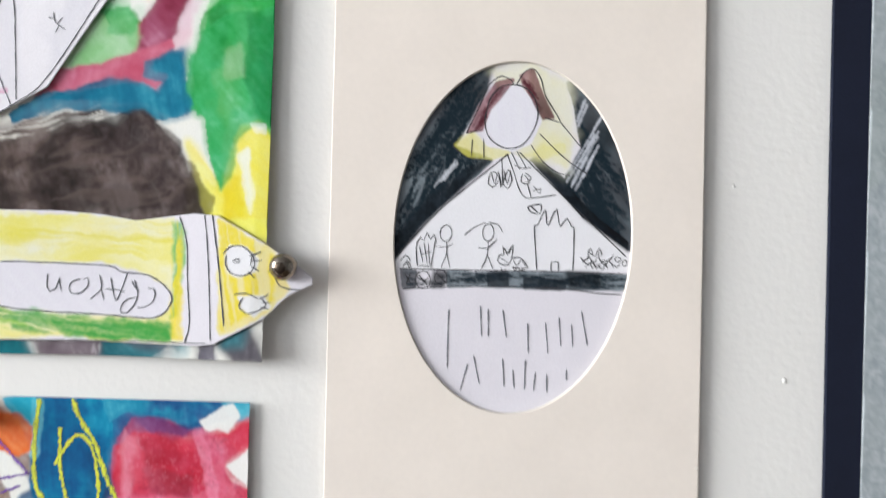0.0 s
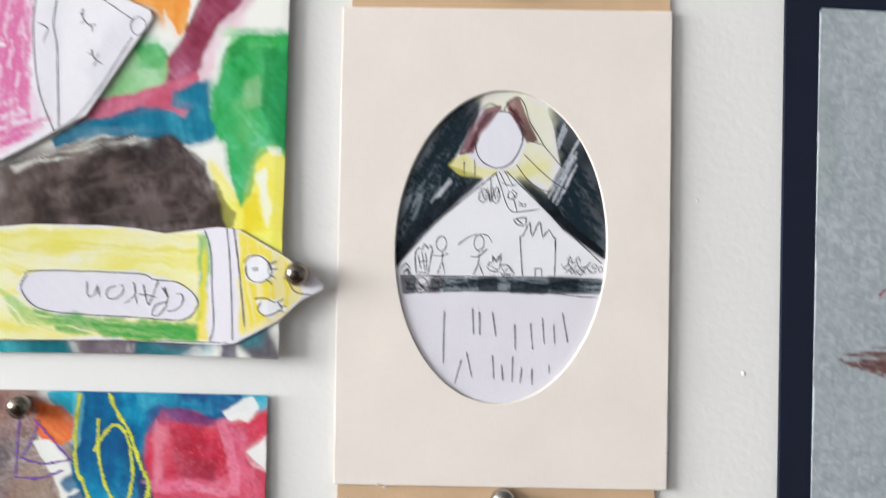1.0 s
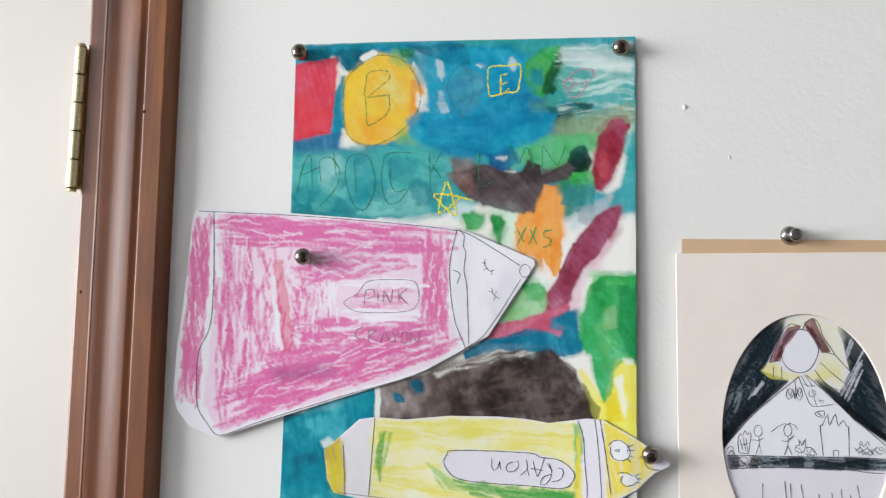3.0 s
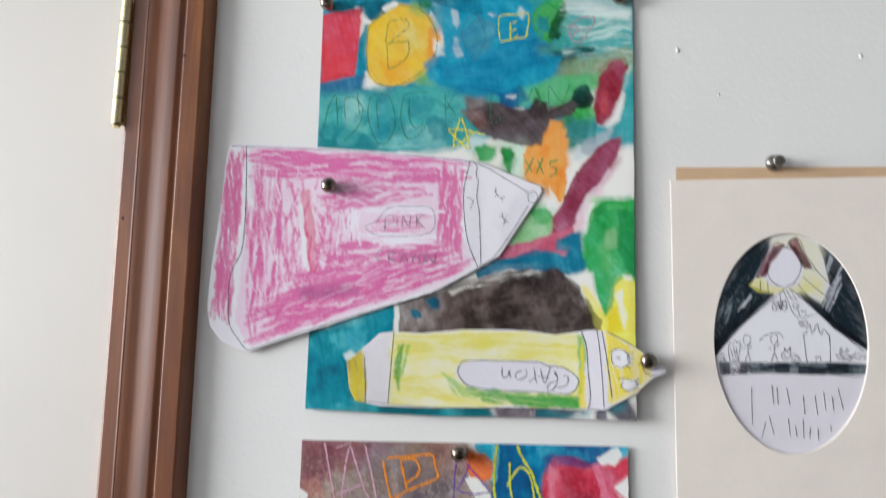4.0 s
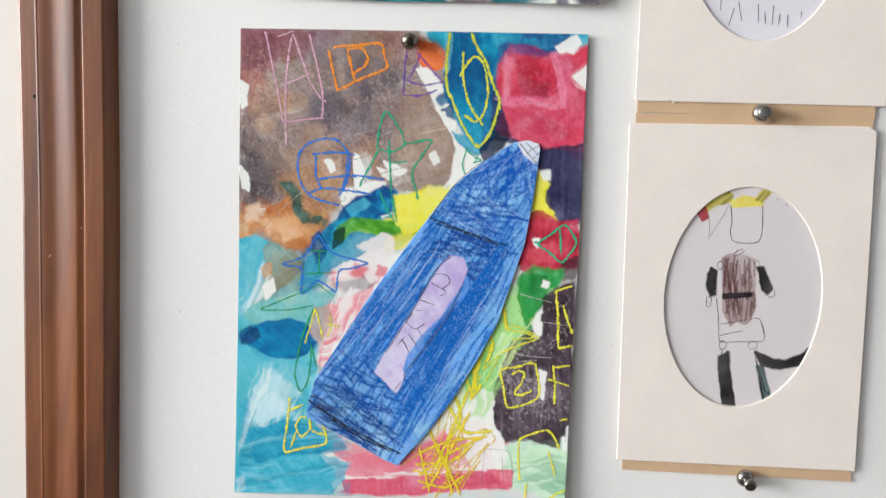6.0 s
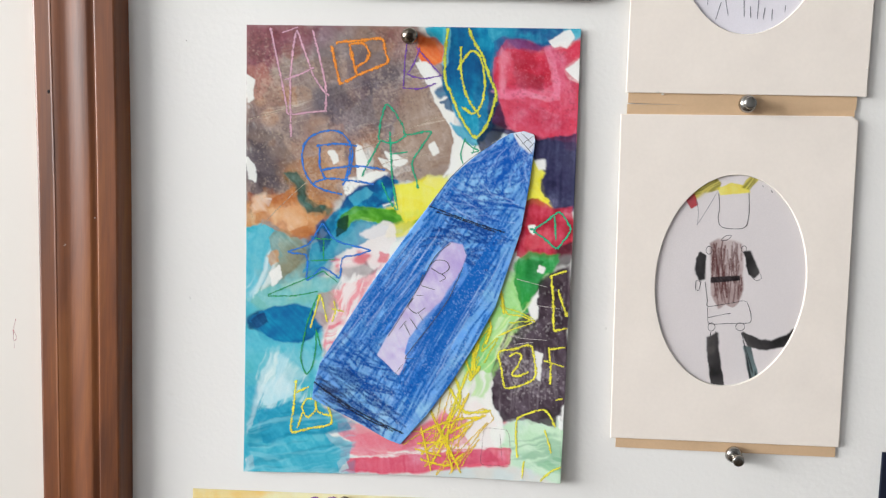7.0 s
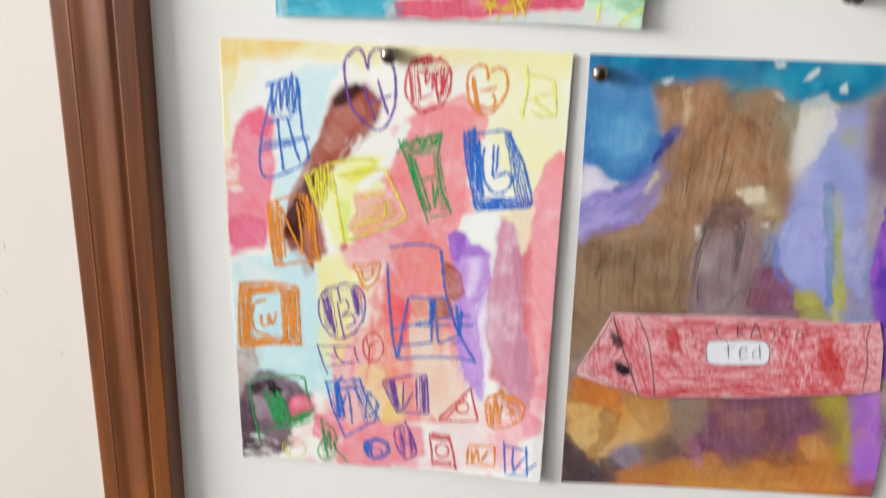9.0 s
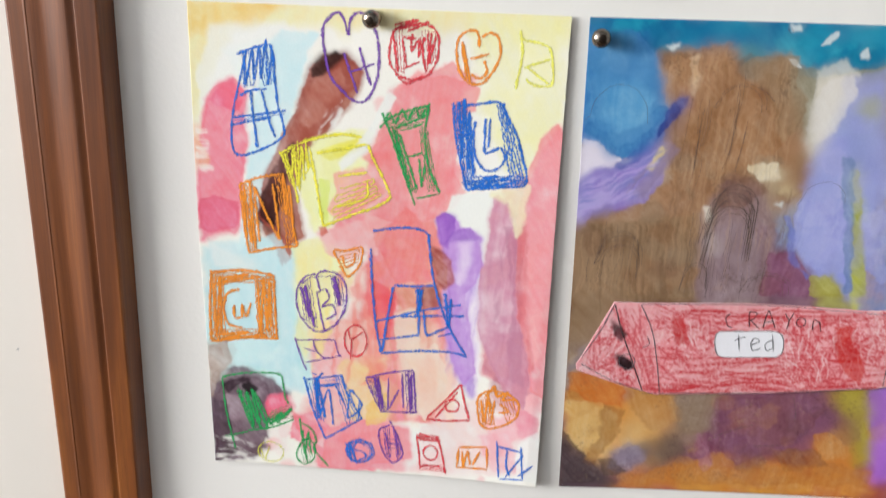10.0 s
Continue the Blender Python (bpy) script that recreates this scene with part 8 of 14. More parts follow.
s.wash("b4dce4", [(23.6, 211.9), (29.9, 206.2), (25.7, 227.1), (20.5, 232.8)], soft=1.0, rough=2.2, dens=0.75, rim=0.1)
s.streaks("e6f2f2", [(2.8, 209.3), (32.9, 203.7), (26.0, 246.4), (3.5, 271.3)], 108, 2.6, 60, 0.2, 0.35, 0.4)
s.wash("4ab4ca", [(1.9, 194.9), (21.6, 202.9), (40.4, 204.1), (48.7, 207.4), (42.6, 222.3), (25.4, 208.0), (2.9, 211.2)], "76c6d4", soft=1.0, rough=2.2, dens=0.75, rim=0.1)
s.wash("0b7ca8", [(4.9, 188.6), (17.5, 180.8), (32.4, 176.9), (44.4, 179.3), (49.7, 185.8), (52.0, 189.4), (46.2, 197.7), (32.9, 202.2), (21.6, 201.0), (10.2, 194.0)], "0e8ab4", soft=0.6, rough=1.6, dens=0.9, rim=0.25, var=0.4)
s.wash("07396a", [(4.9, 188.2), (13.1, 184.0), (16.2, 189.5), (8.3, 193.4)], soft=0.5, rough=1.5, dens=0.9, rim=0.12)
s.wash("0b5a90", [(45.9, 180.7), (52.2, 181.9), (53.1, 187.8), (47.6, 191.5)], soft=0.5, rough=1.5, dens=0.9, rim=0.12)
s.wash("46aec6", [(2.1, 135.0), (12.3, 122.8), (16.8, 129.9), (21.1, 144.4), (14.3, 159.6), (6.9, 171.2), (2.5, 178.9)], "7cc8d4", soft=0.6, rough=2, dens=0.75, rim=0.15, var=0.5)
s.streaks("eef4f2", [(2.0, 130.6), (18.6, 126.1), (20.9, 159.2), (2.5, 177.1)], 112, 2.2, 40, 0.26, 0.3, 0.6)
s.wash("7c8e7c", [(16.9, 134.3), (24.2, 128.0), (36.0, 132.6), (39.9, 143.4), (32.0, 152.0), (24.7, 159.8)], "8f8a70", soft=1.0, rough=2.2, dens=0.75, rim=0.1)
s.wash("cf8a50", [(14.1, 145.5), (20.7, 142.2), (23.0, 149.5), (17.1, 152.7)], soft=1.0, rough=2.2, dens=0.75, rim=0.1)
s.wash("efece6", [(16.4, 156.5), (22.3, 151.7), (24.3, 159.1), (18.8, 165.3)], soft=0.4, rough=1.2, dens=0.95, rim=0, var=0.1)
s.wash("6cb8bc", [(6.9, 171.2), (32.1, 160.9), (61.6, 157.1), (76.4, 158.2), (47.1, 168.3), (17.5, 178.1)], "a8ccc4", soft=1.0, rough=2.2, dens=0.75, rim=0.1)
s.wash("cf8a50", [(3.6, 105.7), (16.5, 108.7), (31.0, 100.8), (38.6, 112.8), (51.8, 115.0), (46.3, 129.2), (35.3, 132.6), (20.5, 128.2), (7.5, 123.7)], "ba7440", soft=0.8, rough=2.4, dens=0.6, rim=0.2, var=0.6)
s.wash("e9c4a4", [(4.7, 107.1), (12.8, 104.5), (13.7, 116.1), (5.6, 116.5)], soft=1.0, rough=2.2, dens=0.75, rim=0.1)
s.wash("e2b48a", [(24.0, 114.9), (34.9, 112.6), (40.6, 123.2), (29.7, 127.4)], soft=1.0, rough=2.2, dens=0.75, rim=0.1)
s.wash("2b4d44", [(25.8, 91.7), (33.1, 90.6), (38.6, 96.1), (38.9, 108.8), (44.4, 112.1), (51.7, 111.4), (50.0, 115.8), (40.5, 116.3), (35.2, 109.3), (33.6, 98.5)], soft=0.5, rough=1.5, dens=0.9, rim=0.12)
s.wash("1690b6", [(59.6, 121.2), (64.0, 107.6), (74.7, 98.1), (89.6, 89.5), (98.3, 92.7), (96.6, 104.2), (82.3, 110.7), (71.4, 111.2), (65.0, 117.3)], "0a6c9e", soft=0.5, rough=1.6, dens=0.9, rim=0.25, var=0.5)
s.wash("5cbcd2", [(67.6, 105.6), (78.3, 98.6), (82.7, 100.6), (72.1, 109.0)], soft=0.8, rough=1.5, dens=0.6, rim=0)
s.wash("1784ae", [(44.9, 136.6), (60.9, 126.2), (76.0, 119.7), (97.8, 120.1), (103.1, 125.6), (82.9, 130.6), (64.8, 138.5), (50.4, 150.3), (38.7, 155.3)], "4aa8c0", soft=0.5, rough=1.8, dens=0.85, rim=0.2, var=0.5)
s.wash("54a02c", [(60.8, 123.3), (62.8, 116.0), (70.0, 112.3), (82.3, 110.3), (93.9, 111.6), (105.0, 118.3), (111.3, 111.5), (112.2, 116.5), (103.7, 123.4), (93.5, 121.0), (82.5, 116.5), (70.9, 118.5), (65.2, 125.3)], "3f8a2a", soft=0.5, rough=1.5, dens=0.9, rim=0.12)
s.wash("0b2e28", [(59.5, 130.7), (61.8, 119.6), (66.4, 116.5), (65.6, 126.0)], soft=0.5, rough=1.5, dens=0.9, rim=0.12)
s.wash("f3e238", [(96.2, 95.3), (112.3, 92.7), (123.7, 99.4), (112.1, 115.7), (103.6, 118.3), (96.7, 109.6)], "f6ea6c", soft=0.5, rough=1.5, dens=0.9, rim=0.12)
s.wash("efe05c", [(95.7, 120.9), (110.0, 116.6), (105.3, 125.5), (93.0, 128.7)], soft=1.0, rough=2.2, dens=0.75, rim=0.1)
s.wash("0a4a7c", [(46.9, 124.0), (50.5, 120.5), (54.6, 126.2), (54.1, 135.4), (50.2, 139.6), (48.2, 132.7)], soft=0.5, rough=1.5, dens=0.9, rim=0.12)
s.wash("f0e6e2", [(75.5, 127.7), (89.8, 119.4), (96.0, 121.2), (97.4, 128.1), (91.4, 144.5), (76.3, 156.3), (70.0, 167.8), (64.0, 165.1), (62.8, 145.9), (67.8, 138.3), (82.9, 131.7)], soft=0.5, rough=2, dens=0.85, rim=0, var=0.1)
s.wash("df6274", [(75.9, 139.8), (81.8, 141.3), (79.7, 147.3), (72.4, 145.5)], soft=1.0, rough=2.2, dens=0.75, rim=0.1)
s.wash("df6274", [(89.0, 139.1), (94.1, 139.9), (92.1, 145.2), (87.7, 144.7)], soft=1.0, rough=2.2, dens=0.75, rim=0.1)
s.wash("e88490", [(66.2, 161.3), (78.5, 156.2), (77.0, 167.4), (70.4, 182.7), (62.2, 181.7), (63.8, 168.1)], "f0acb0", soft=1.0, rough=2.2, dens=0.75, rim=0.1)
s.wash("8a8688", [(60.8, 152.0), (79.7, 146.9), (84.3, 152.2), (69.0, 157.4)], soft=1.2, rough=2, dens=0.6, rim=0.1)
s.streaks("f3eeea", [(61.6, 157.1), (79.9, 152.4), (73.4, 182.6), (58.6, 185.3)], -70, 1.2, 20, 0.3, 0.2, 0.8)
s.wash("c8b0a8", [(50.1, 168.9), (58.2, 166.6), (61.4, 175.7), (53.6, 191.2), (48.2, 184.0)], soft=1.0, rough=2.2, dens=0.75, rim=0.1)
s.streaks("8fd2de", [(5.2, 253.8), (53.0, 239.2), (75.3, 254.4), (76.5, 288.2), (5.2, 292.4)], -8, 2.2, 34, 0.24, 0.3, 0.5)
s.streaks("117f9e", [(5.2, 253.8), (53.0, 239.2), (75.3, 254.4), (76.5, 288.2), (5.2, 292.4)], -14, 2.6, 30, 0.24, 0.35, 0.45)
s.streaks("9ed870", [(153.8, 177.7), (188.0, 164.8), (169.5, 205.5), (160.3, 231.7), (138.7, 225.8)], -62, 2.0, 22, 0.34, 0.3, 0.6)
s.streaks("e8f0b0", [(153.8, 177.7), (188.0, 164.8), (169.5, 205.5), (160.3, 231.7), (138.7, 225.8)], -58, 1.2, 18, 0.2, 0.2, 0.6)
s.run(0.5, 0.16)
s.build("paper", p2)
marks("crayon_letter", s, p2, PALEPINK, [[(14.7, 0.6), (18.5, 17.4), (22.4, 32.9), (25.5, 46.9), (27.8, 53.8), (40.8, 51.9), (51.9, 50.7)], [(41.5, 1.0), (45.8, 16.4), (50.5, 35.4), (50.8, 50.1)], [(29.1, 68.0), (28.0, 43.2), (28.3, 24.0), (31.5, 2.1), (38.3, 18.4), (42.4, 28.7), (48.4, 37.2), (52.8, 41.2)], [(24.2, 32.2), (33.1, 29.0), (42.7, 24.1)], [(21.9, 3.5), (31.8, -0.3)]], 1.5, "pale pink crayon letter A in a box")
marks("crayon_letter", s, p2, ORANGE, [[(53.5, 10.2), (56.6, 22.9), (59.8, 34.3)], [(56.3, 8.1), (71.8, 6.1), (85.3, 5.0), (87.6, 13.1), (88.6, 19.3), (72.4, 26.8), (59.8, 33.6)], [(64.8, 8.5), (67.6, 19.1), (70.3, 28.3)], [(65.5, 8.4), (73.7, 8.1), (77.4, 13.5), (75.8, 18.4), (68.8, 22.8)]], 1.9, "orange crayon letter P in a box")
marks("crayon_letter", s, p2, PURPLE, [[(99.7, 33.4), (99.9, 19.6), (100.8, 6.5)], [(99.0, 34.2), (110.0, 34.4), (120.5, 30.5)], [(106.6, 9.0), (114.6, 17.0), (123.8, 26.3)], [(101.5, 25.7), (105.9, 18.7), (109.0, 8.9)], [(101.5, 25.7), (111.5, 28.1), (123.8, 25.6)]], 1.1, "purple crayon triangle with a letter")
marks("crayon_ring", s, p2, LIME, [[(126.1, -3.3), (125.0, 11.8), (125.7, 28.3), (129.6, 36.4), (135.4, 48.7), (141.1, 57.9), (146.7, 63.0), (152.4, 56.4), (156.1, 45.1), (157.7, 35.3), (152.9, 24.5), (147.8, 11.6), (142.1, 3.6), (139.0, -3.8)]], 1.8, "yellow-green crayon pointed oval")
marks("crayon_letter", s, p2, LIME, [[(134.6, 7.3), (135.8, 25.1), (140.3, 38.8), (148.6, 50.3)], [(133.2, 21.8), (137.1, 14.7), (141.7, 9.8), (146.1, 12.4), (149.3, 21.2), (150.6, 33.2), (148.3, 44.0), (143.5, 48.4), (137.0, 44.5)]], 1.5, "yellow-green crayon letter D")
marks("crayon_star", s, p2, TEALWAX, [[(75.0, 91.0), (81.1, 78.2), (86.2, 67.7)], [(85.1, 67.4), (86.2, 55.0), (89.4, 45.0), (93.8, 48.3), (100.2, 57.9), (102.9, 63.4), (118.2, 60.7), (113.2, 69.7), (107.1, 80.9), (110.5, 92.9), (111.3, 97.2)], [(86.2, 67.7), (95.2, 68.7), (102.9, 63.4)], [(92.1, 61.8), (93.3, 75.9), (95.0, 93.6)], [(93.3, 75.9), (104.0, 74.0)], [(88.1, 94.0), (92.8, 104.5), (98.1, 111.5)], [(95.0, 93.6), (98.9, 111.5)]], 1.3, "green crayon star with a letter")
marks("crayon_ring", s, p2, PALEBLUE, [[(63.0, 103.0), (50.9, 100.7), (42.4, 96.0), (37.1, 85.5), (36.9, 74.8), (41.8, 67.4), (51.8, 63.1), (60.9, 63.8), (67.2, 70.6), (68.9, 79.8), (66.3, 91.4), (62.8, 97.3)]], 1.3, "blue crayon circle")
marks("crayon_letter", s, p2, PALEBLUE, [[(45.5, 73.0), (59.3, 70.9), (71.6, 71.8)], [(47.7, 73.6), (48.0, 85.0), (51.8, 94.2)], [(67.3, 73.4), (66.8, 84.2), (64.2, 95.0)], [(48.1, 88.6), (59.6, 85.9), (74.1, 84.6), (90.0, 86.0)], [(43.5, 97.1), (52.5, 93.4), (67.1, 93.8), (83.1, 95.6)]], 1.4, "blue crayon box with lines")
marks("crayon_star", s, p2, PALEBLUE, [[(28.5, 142.0), (40.7, 137.0), (45.3, 131.6), (51.0, 122.5), (56.3, 129.9), (61.6, 133.7), (71.9, 136.1), (82.2, 138.5), (72.1, 142.0), (64.1, 144.6), (62.2, 157.3), (50.9, 151.2), (41.1, 159.9), (40.4, 143.6), (28.5, 142.0)]], 1.2, "blue crayon star")
marks("crayon_letter", s, p2, GREEN, [[(51.6, 132.0), (51.9, 146.7)], [(43.5, 147.1), (59.7, 145.6)], [(46.1, 132.3), (57.1, 132.5)]], 1.0)
marks("crayon_shape", s, p2, GREEN, [[(15.6, 171.0), (31.9, 163.4), (52.1, 153.4)], [(15.6, 171.7), (32.0, 170.8), (48.7, 167.0)], [(52.1, 153.4), (61.5, 160.3)]], 0.9)
marks("crayon_shape", s, p2, GREEN, [[(49.1, 169.2), (42.8, 186.4), (39.4, 203.7), (38.8, 213.3), (42.7, 222.6), (46.4, 216.6), (48.4, 203.2), (48.1, 191.8)], [(48.1, 191.8), (52.2, 206.0)]], 1.1, "green crayon teardrop")
marks("crayon_letter", s, p2, YELLOW, [[(44.4, 191.3), (48.5, 176.7), (50.6, 169.1), (53.8, 180.2), (55.5, 186.9)]], 1.2)
marks("crayon_letter", s, p2, YELLOW, [[(59.6, 172.4), (60.5, 179.8), (58.4, 186.7)], [(58.2, 178.0), (66.4, 179.5)]], 1.2)
marks("crayon_letter", s, p2, YELLOW, [[(36.0, 226.9), (34.8, 242.4), (33.6, 262.8), (45.0, 259.7), (60.1, 254.8), (57.5, 242.6)], [(36.2, 235.3), (44.4, 231.0)]], 1.7, "yellow crayon letter in a corner box")
marks("crayon_letter", s, p2, YELLOW, [[(48.4, 239.2), (43.1, 239.6), (40.2, 246.0), (44.1, 251.9), (49.3, 246.9), (49.1, 240.0), (50.8, 247.6), (60.7, 250.1)], [(37.4, 259.8), (41.0, 247.9)]], 1.5, "yellow crayon letter a")
marks("crayon_letter", s, p2, YELLOW, [[(167.8, 162.8), (172.0, 174.4), (181.1, 175.4), (190.4, 178.6)], [(188.6, 179.4), (176.2, 184.6), (167.3, 189.6)]], 1.2)
marks("crayon_letter", s, p2, YELLOW, [[(168.2, 200.0), (178.7, 197.2), (189.1, 195.1), (192.4, 213.7), (185.4, 220.2), (173.1, 223.2), (170.3, 211.2), (168.2, 200.0)], [(175.3, 202.6), (179.2, 199.8), (182.9, 201.4), (181.0, 207.6), (177.0, 214.6), (181.5, 215.1), (187.9, 211.7)]], 1.6, "yellow crayon letter Z in a box")
marks("crayon_letter", s, p2, YELLOW, [[(200.0, 194.5), (201.8, 207.5), (202.2, 219.2)], [(200.1, 195.9), (210.1, 193.9)], [(197.2, 203.6), (210.2, 206.6)]], 1.5, "yellow crayon letter F")
marks("crayon_letter", s, p2, YELLOW, [[(198.7, 147.9), (201.1, 164.7), (202.9, 183.1), (210.8, 181.2)], [(198.7, 147.9), (208.5, 144.5)], [(203.5, 156.5), (207.8, 168.0), (210.3, 173.8)]], 1.7, "yellow crayon letter N in a box")
marks("crayon_shape", s, p2, YELLOW, [[(183.7, 269.8), (182.2, 256.4), (182.3, 244.0), (190.1, 238.9), (199.1, 236.1), (203.4, 239.7), (207.1, 247.1)], [(200.3, 249.4), (203.8, 258.8), (205.2, 264.6)], [(188.2, 271.5), (187.4, 283.3)], [(199.3, 284.0), (205.2, 277.4), (212.4, 273.0)], [(206.0, 228.8), (210.7, 227.8)]], 1.5, "yellow crayon arch")
marks("crayon_scribble", s, p2, wax("f2e236", 0.8), [[(129.4, 212.0), (139.1, 229.6), (148.6, 241.8), (165.2, 239.5)], [(149.0, 214.3), (139.7, 240.6), (130.2, 267.3)], [(138.4, 215.0), (144.6, 232.9), (136.7, 251.9)], [(155.0, 195.7), (150.0, 219.7), (153.2, 214.0), (151.0, 199.6)], [(160.1, 173.9), (155.3, 188.5), (150.9, 210.5)], [(145.6, 203.6), (152.0, 217.7), (156.5, 210.1)], [(166.9, 157.4), (170.0, 175.0)], [(159.3, 177.5), (162.1, 184.5), (159.2, 195.5)]], 1.9, "yellow crayon scribble")
marks("crayon_scribble", s, p2, wax("f4d62c", 0.8), [[(123.5, 238.0), (137.4, 266.8), (145.9, 278.1)], [(120.4, 272.5), (140.4, 255.4), (161.9, 242.7)], [(117.6, 265.2), (140.7, 260.9), (151.6, 250.8)], [(127.2, 279.5), (140.2, 251.7), (150.4, 228.8)], [(119.5, 253.2), (127.4, 283.3)], [(131.3, 252.3), (147.2, 283.3)], [(139.7, 240.6), (137.2, 263.0), (141.8, 282.2)], [(119.8, 275.6), (138.0, 278.7), (148.3, 269.7)], [(120.8, 256.8), (140.0, 248.0), (157.7, 244.8)], [(115.9, 269.1), (134.1, 272.6)]], 1.6, "golden crayon scribble")
for line in ([(173.9, 189.1), (186.2, 190.1), (198.8, 190.0)], [(177.7, 194.2), (189.9, 192.0)], [(176.9, 151.5), (187.4, 153.7), (196.6, 155.6)], [(190.1, 167.7), (205.8, 169.2)]):
    marks("crayon_scratch", s, p2, wax("c9c0bc", 0.6), [line], 0.6, "pale scratch")
for line in ([(0.5, 58.6), (16.1, 53.3), (30.0, 48.6)], [(10.7, 126.0), (28.0, 107.4), (41.7, 94.4)], [(62.2, 78.5), (79.4, 71.7), (103.1, 60.3), (123.2, 50.8)], [(76.5, 87.4), (97.0, 79.4), (117.5, 74.9)]):
    marks("crayon_scratch", s, p2, wax("cbb8a0", 0.55), [line], 0.6, "pale scratch")
marks("pencil_box", s, p2, wax("8a5a58", 0.4), [[(161.3, 252.7), (160.4, 265.5), (160.9, 276.0), (170.6, 276.2), (179.1, 274.4), (178.4, 260.5), (176.1, 252.1), (168.6, 251.4), (161.3, 252.7)], [(171.8, 255.1), (174.1, 272.4)]], 0.6)
marks("crayon_diamond", s, p2, TEALWAX, [[(186.3, 119.5), (193.8, 113.4), (201.2, 107.3), (205.8, 111.7), (209.0, 118.4), (205.2, 125.1), (200.5, 130.4), (192.6, 124.3), (186.3, 119.5)], [(198.6, 110.3), (200.2, 125.3)], [(187.0, 119.5), (183.4, 118.9)]], 1.4, "green crayon diamond")
marks("crayon_shape", s, p2, TEALWAX, [[(140.0, 64.0), (137.6, 73.9), (139.3, 80.2)], [(139.3, 64.7), (144.5, 69.4), (148.9, 71.3), (144.0, 72.9)], [(146.9, 67.2), (144.7, 73.6)]], 0.9)
for line in ([(108.4, 266.9), (131.0, 250.4), (121.0, 267.1), (143.4, 248.3), (123.5, 280.8), (155.7, 244.9), (130.9, 285.9), (163.0, 248.0), (139.9, 284.5), (158.3, 259.5), (146.8, 279.1)], [(133.2, 222.5), (128.4, 271.1), (138.8, 227.6), (137.8, 277.9), (146.9, 232.6), (144.5, 269.9)], [(104.3, 256.0), (136.7, 256.3), (164.3, 239.5)], [(150.3, 243.4), (160.8, 239.0), (166.8, 245.2), (158.1, 254.7)]):
    marks("crayon_scribble", s, p2, wax("f4cc3c", 0.58), [line], 1.1, "orange-yellow crayon scribble", wobble=0.4)
for line in ([(153.2, 197.5), (161.2, 184.4), (157.2, 200.9), (166.9, 191.2), (159.0, 208.0)], [(146.2, 219.8), (155.3, 204.6), (150.9, 220.6)], [(167.4, 169.7), (189.5, 177.2), (173.3, 180.7)]):
    marks("crayon_scribble", s, p2, LIME, [line], 1.0, "lime crayon scribble", wobble=0.4)

# ---- the blue paper crayon ----
blue = thing("paper_crayon", 0.04, 1.45, "cut-out paper crayon coloured bright blue with a lilac label", "paper cut-out", "cut-out paper crayons")


def blue_lift(u, v):
    return 0.9 + P2_LIFT(u + 40, v + 70) + 0.4 * (1 + vn(np.asarray(u) / 40, np.asarray(v) / 40, 6))


s = Sheet(0.04, 1.45, [(127.8, -10.4), (136.5, -12.2), (142.9, -10.3), (143.8, -6.5), (141.8, 19.7), (138.1, 50.3), (124.5, 100.4), (113.0, 125.3), (99.4, 150.7), (83.7, 174.6), (66.5, 196.3), (58.1, 193.7), (31.3, 179.8), (6.9, 168.6), (8.1, 158.1), (11.6, 144.4), (43.6, 89.9), (71.4, 48.1), (91.8, 18.4), (112.3, -0.2)], 0.45, "cdd6ec", 51, blue_lift)
BL = s.outline
s.wash("2f86d2", BL, "6cb0ea", soft=1, rough=0.5, dens=0.86, var=0.5, rim=0)
rng = random.Random(12)
for quad, n, reach, slant, colour in (
        ([(10.1, 142.6), (82.6, 38.5), (97.9, 57.7), (48.1, 138.5)], 70, 0.42, 0.12, "0459b0"),
        ([(67.8, 191.9), (134.7, 54.1), (106.6, 66.4), (56.6, 149.4)], 70, 0.42, 0.12, "0459b0"),
        ([(-3.3, 153.0), (111.3, -21.2), (192.2, 35.1), (97.3, 232.4)], 230, 0.26, 0.03, "0661b8"),
        ([(81.2, 40.4), (133.7, 54.5), (123.2, 74.7), (74.0, 68.0)], 48, 0.4, 0.4, "053f8e"),
        ([(79.7, 39.0), (133.5, 50.9), (138.2, 32.3), (94.7, 18.3)], 44, 0.4, 0.5, "064ca4"),
        ([(91.8, 18.4), (127.6, -12.8), (157.8, -7.5), (164.0, 36.5)], 170, 0.45, 0.3, "0754ae"),
        ([(9.9, 136.9), (68.5, 167.9), (66.5, 195.1), (6.9, 168.6)], 60, 0.4, 0.4, "083e88"),
        ([(22.3, 121.0), (82.6, 147.9), (68.6, 171.7), (10.0, 140.7)], 40, 0.35, 0.4, "064da2"),
        ([(6.5, 152.4), (38.4, 165.9), (38.9, 181.3), (6.9, 168.6)], 16, 0.5, 0.4, "2a3f6c")):
    s.scribble(colour, hatch(quad, n, rng, reach, slant), 1.5, 0.84, 0.68, BL)
for quad in ([(10.1, 142.6), (82.6, 38.5), (97.9, 57.7), (48.1, 138.5)], [(67.8, 191.9), (134.7, 54.1), (106.6, 66.4), (56.6, 149.4)]):
    s.scribble("c2d6f4", hatch(quad, 22, rng, 0.3, 0.06), 0.7, 0.55, 0.7, BL)
s.scribble("b4ccf0", hatch([(91.8, 18.4), (127.6, -12.8), (157.8, -7.5), (164.0, 36.5)], 24, rng, 0.3, 0.1), 0.7, 0.5, 0.7, BL)
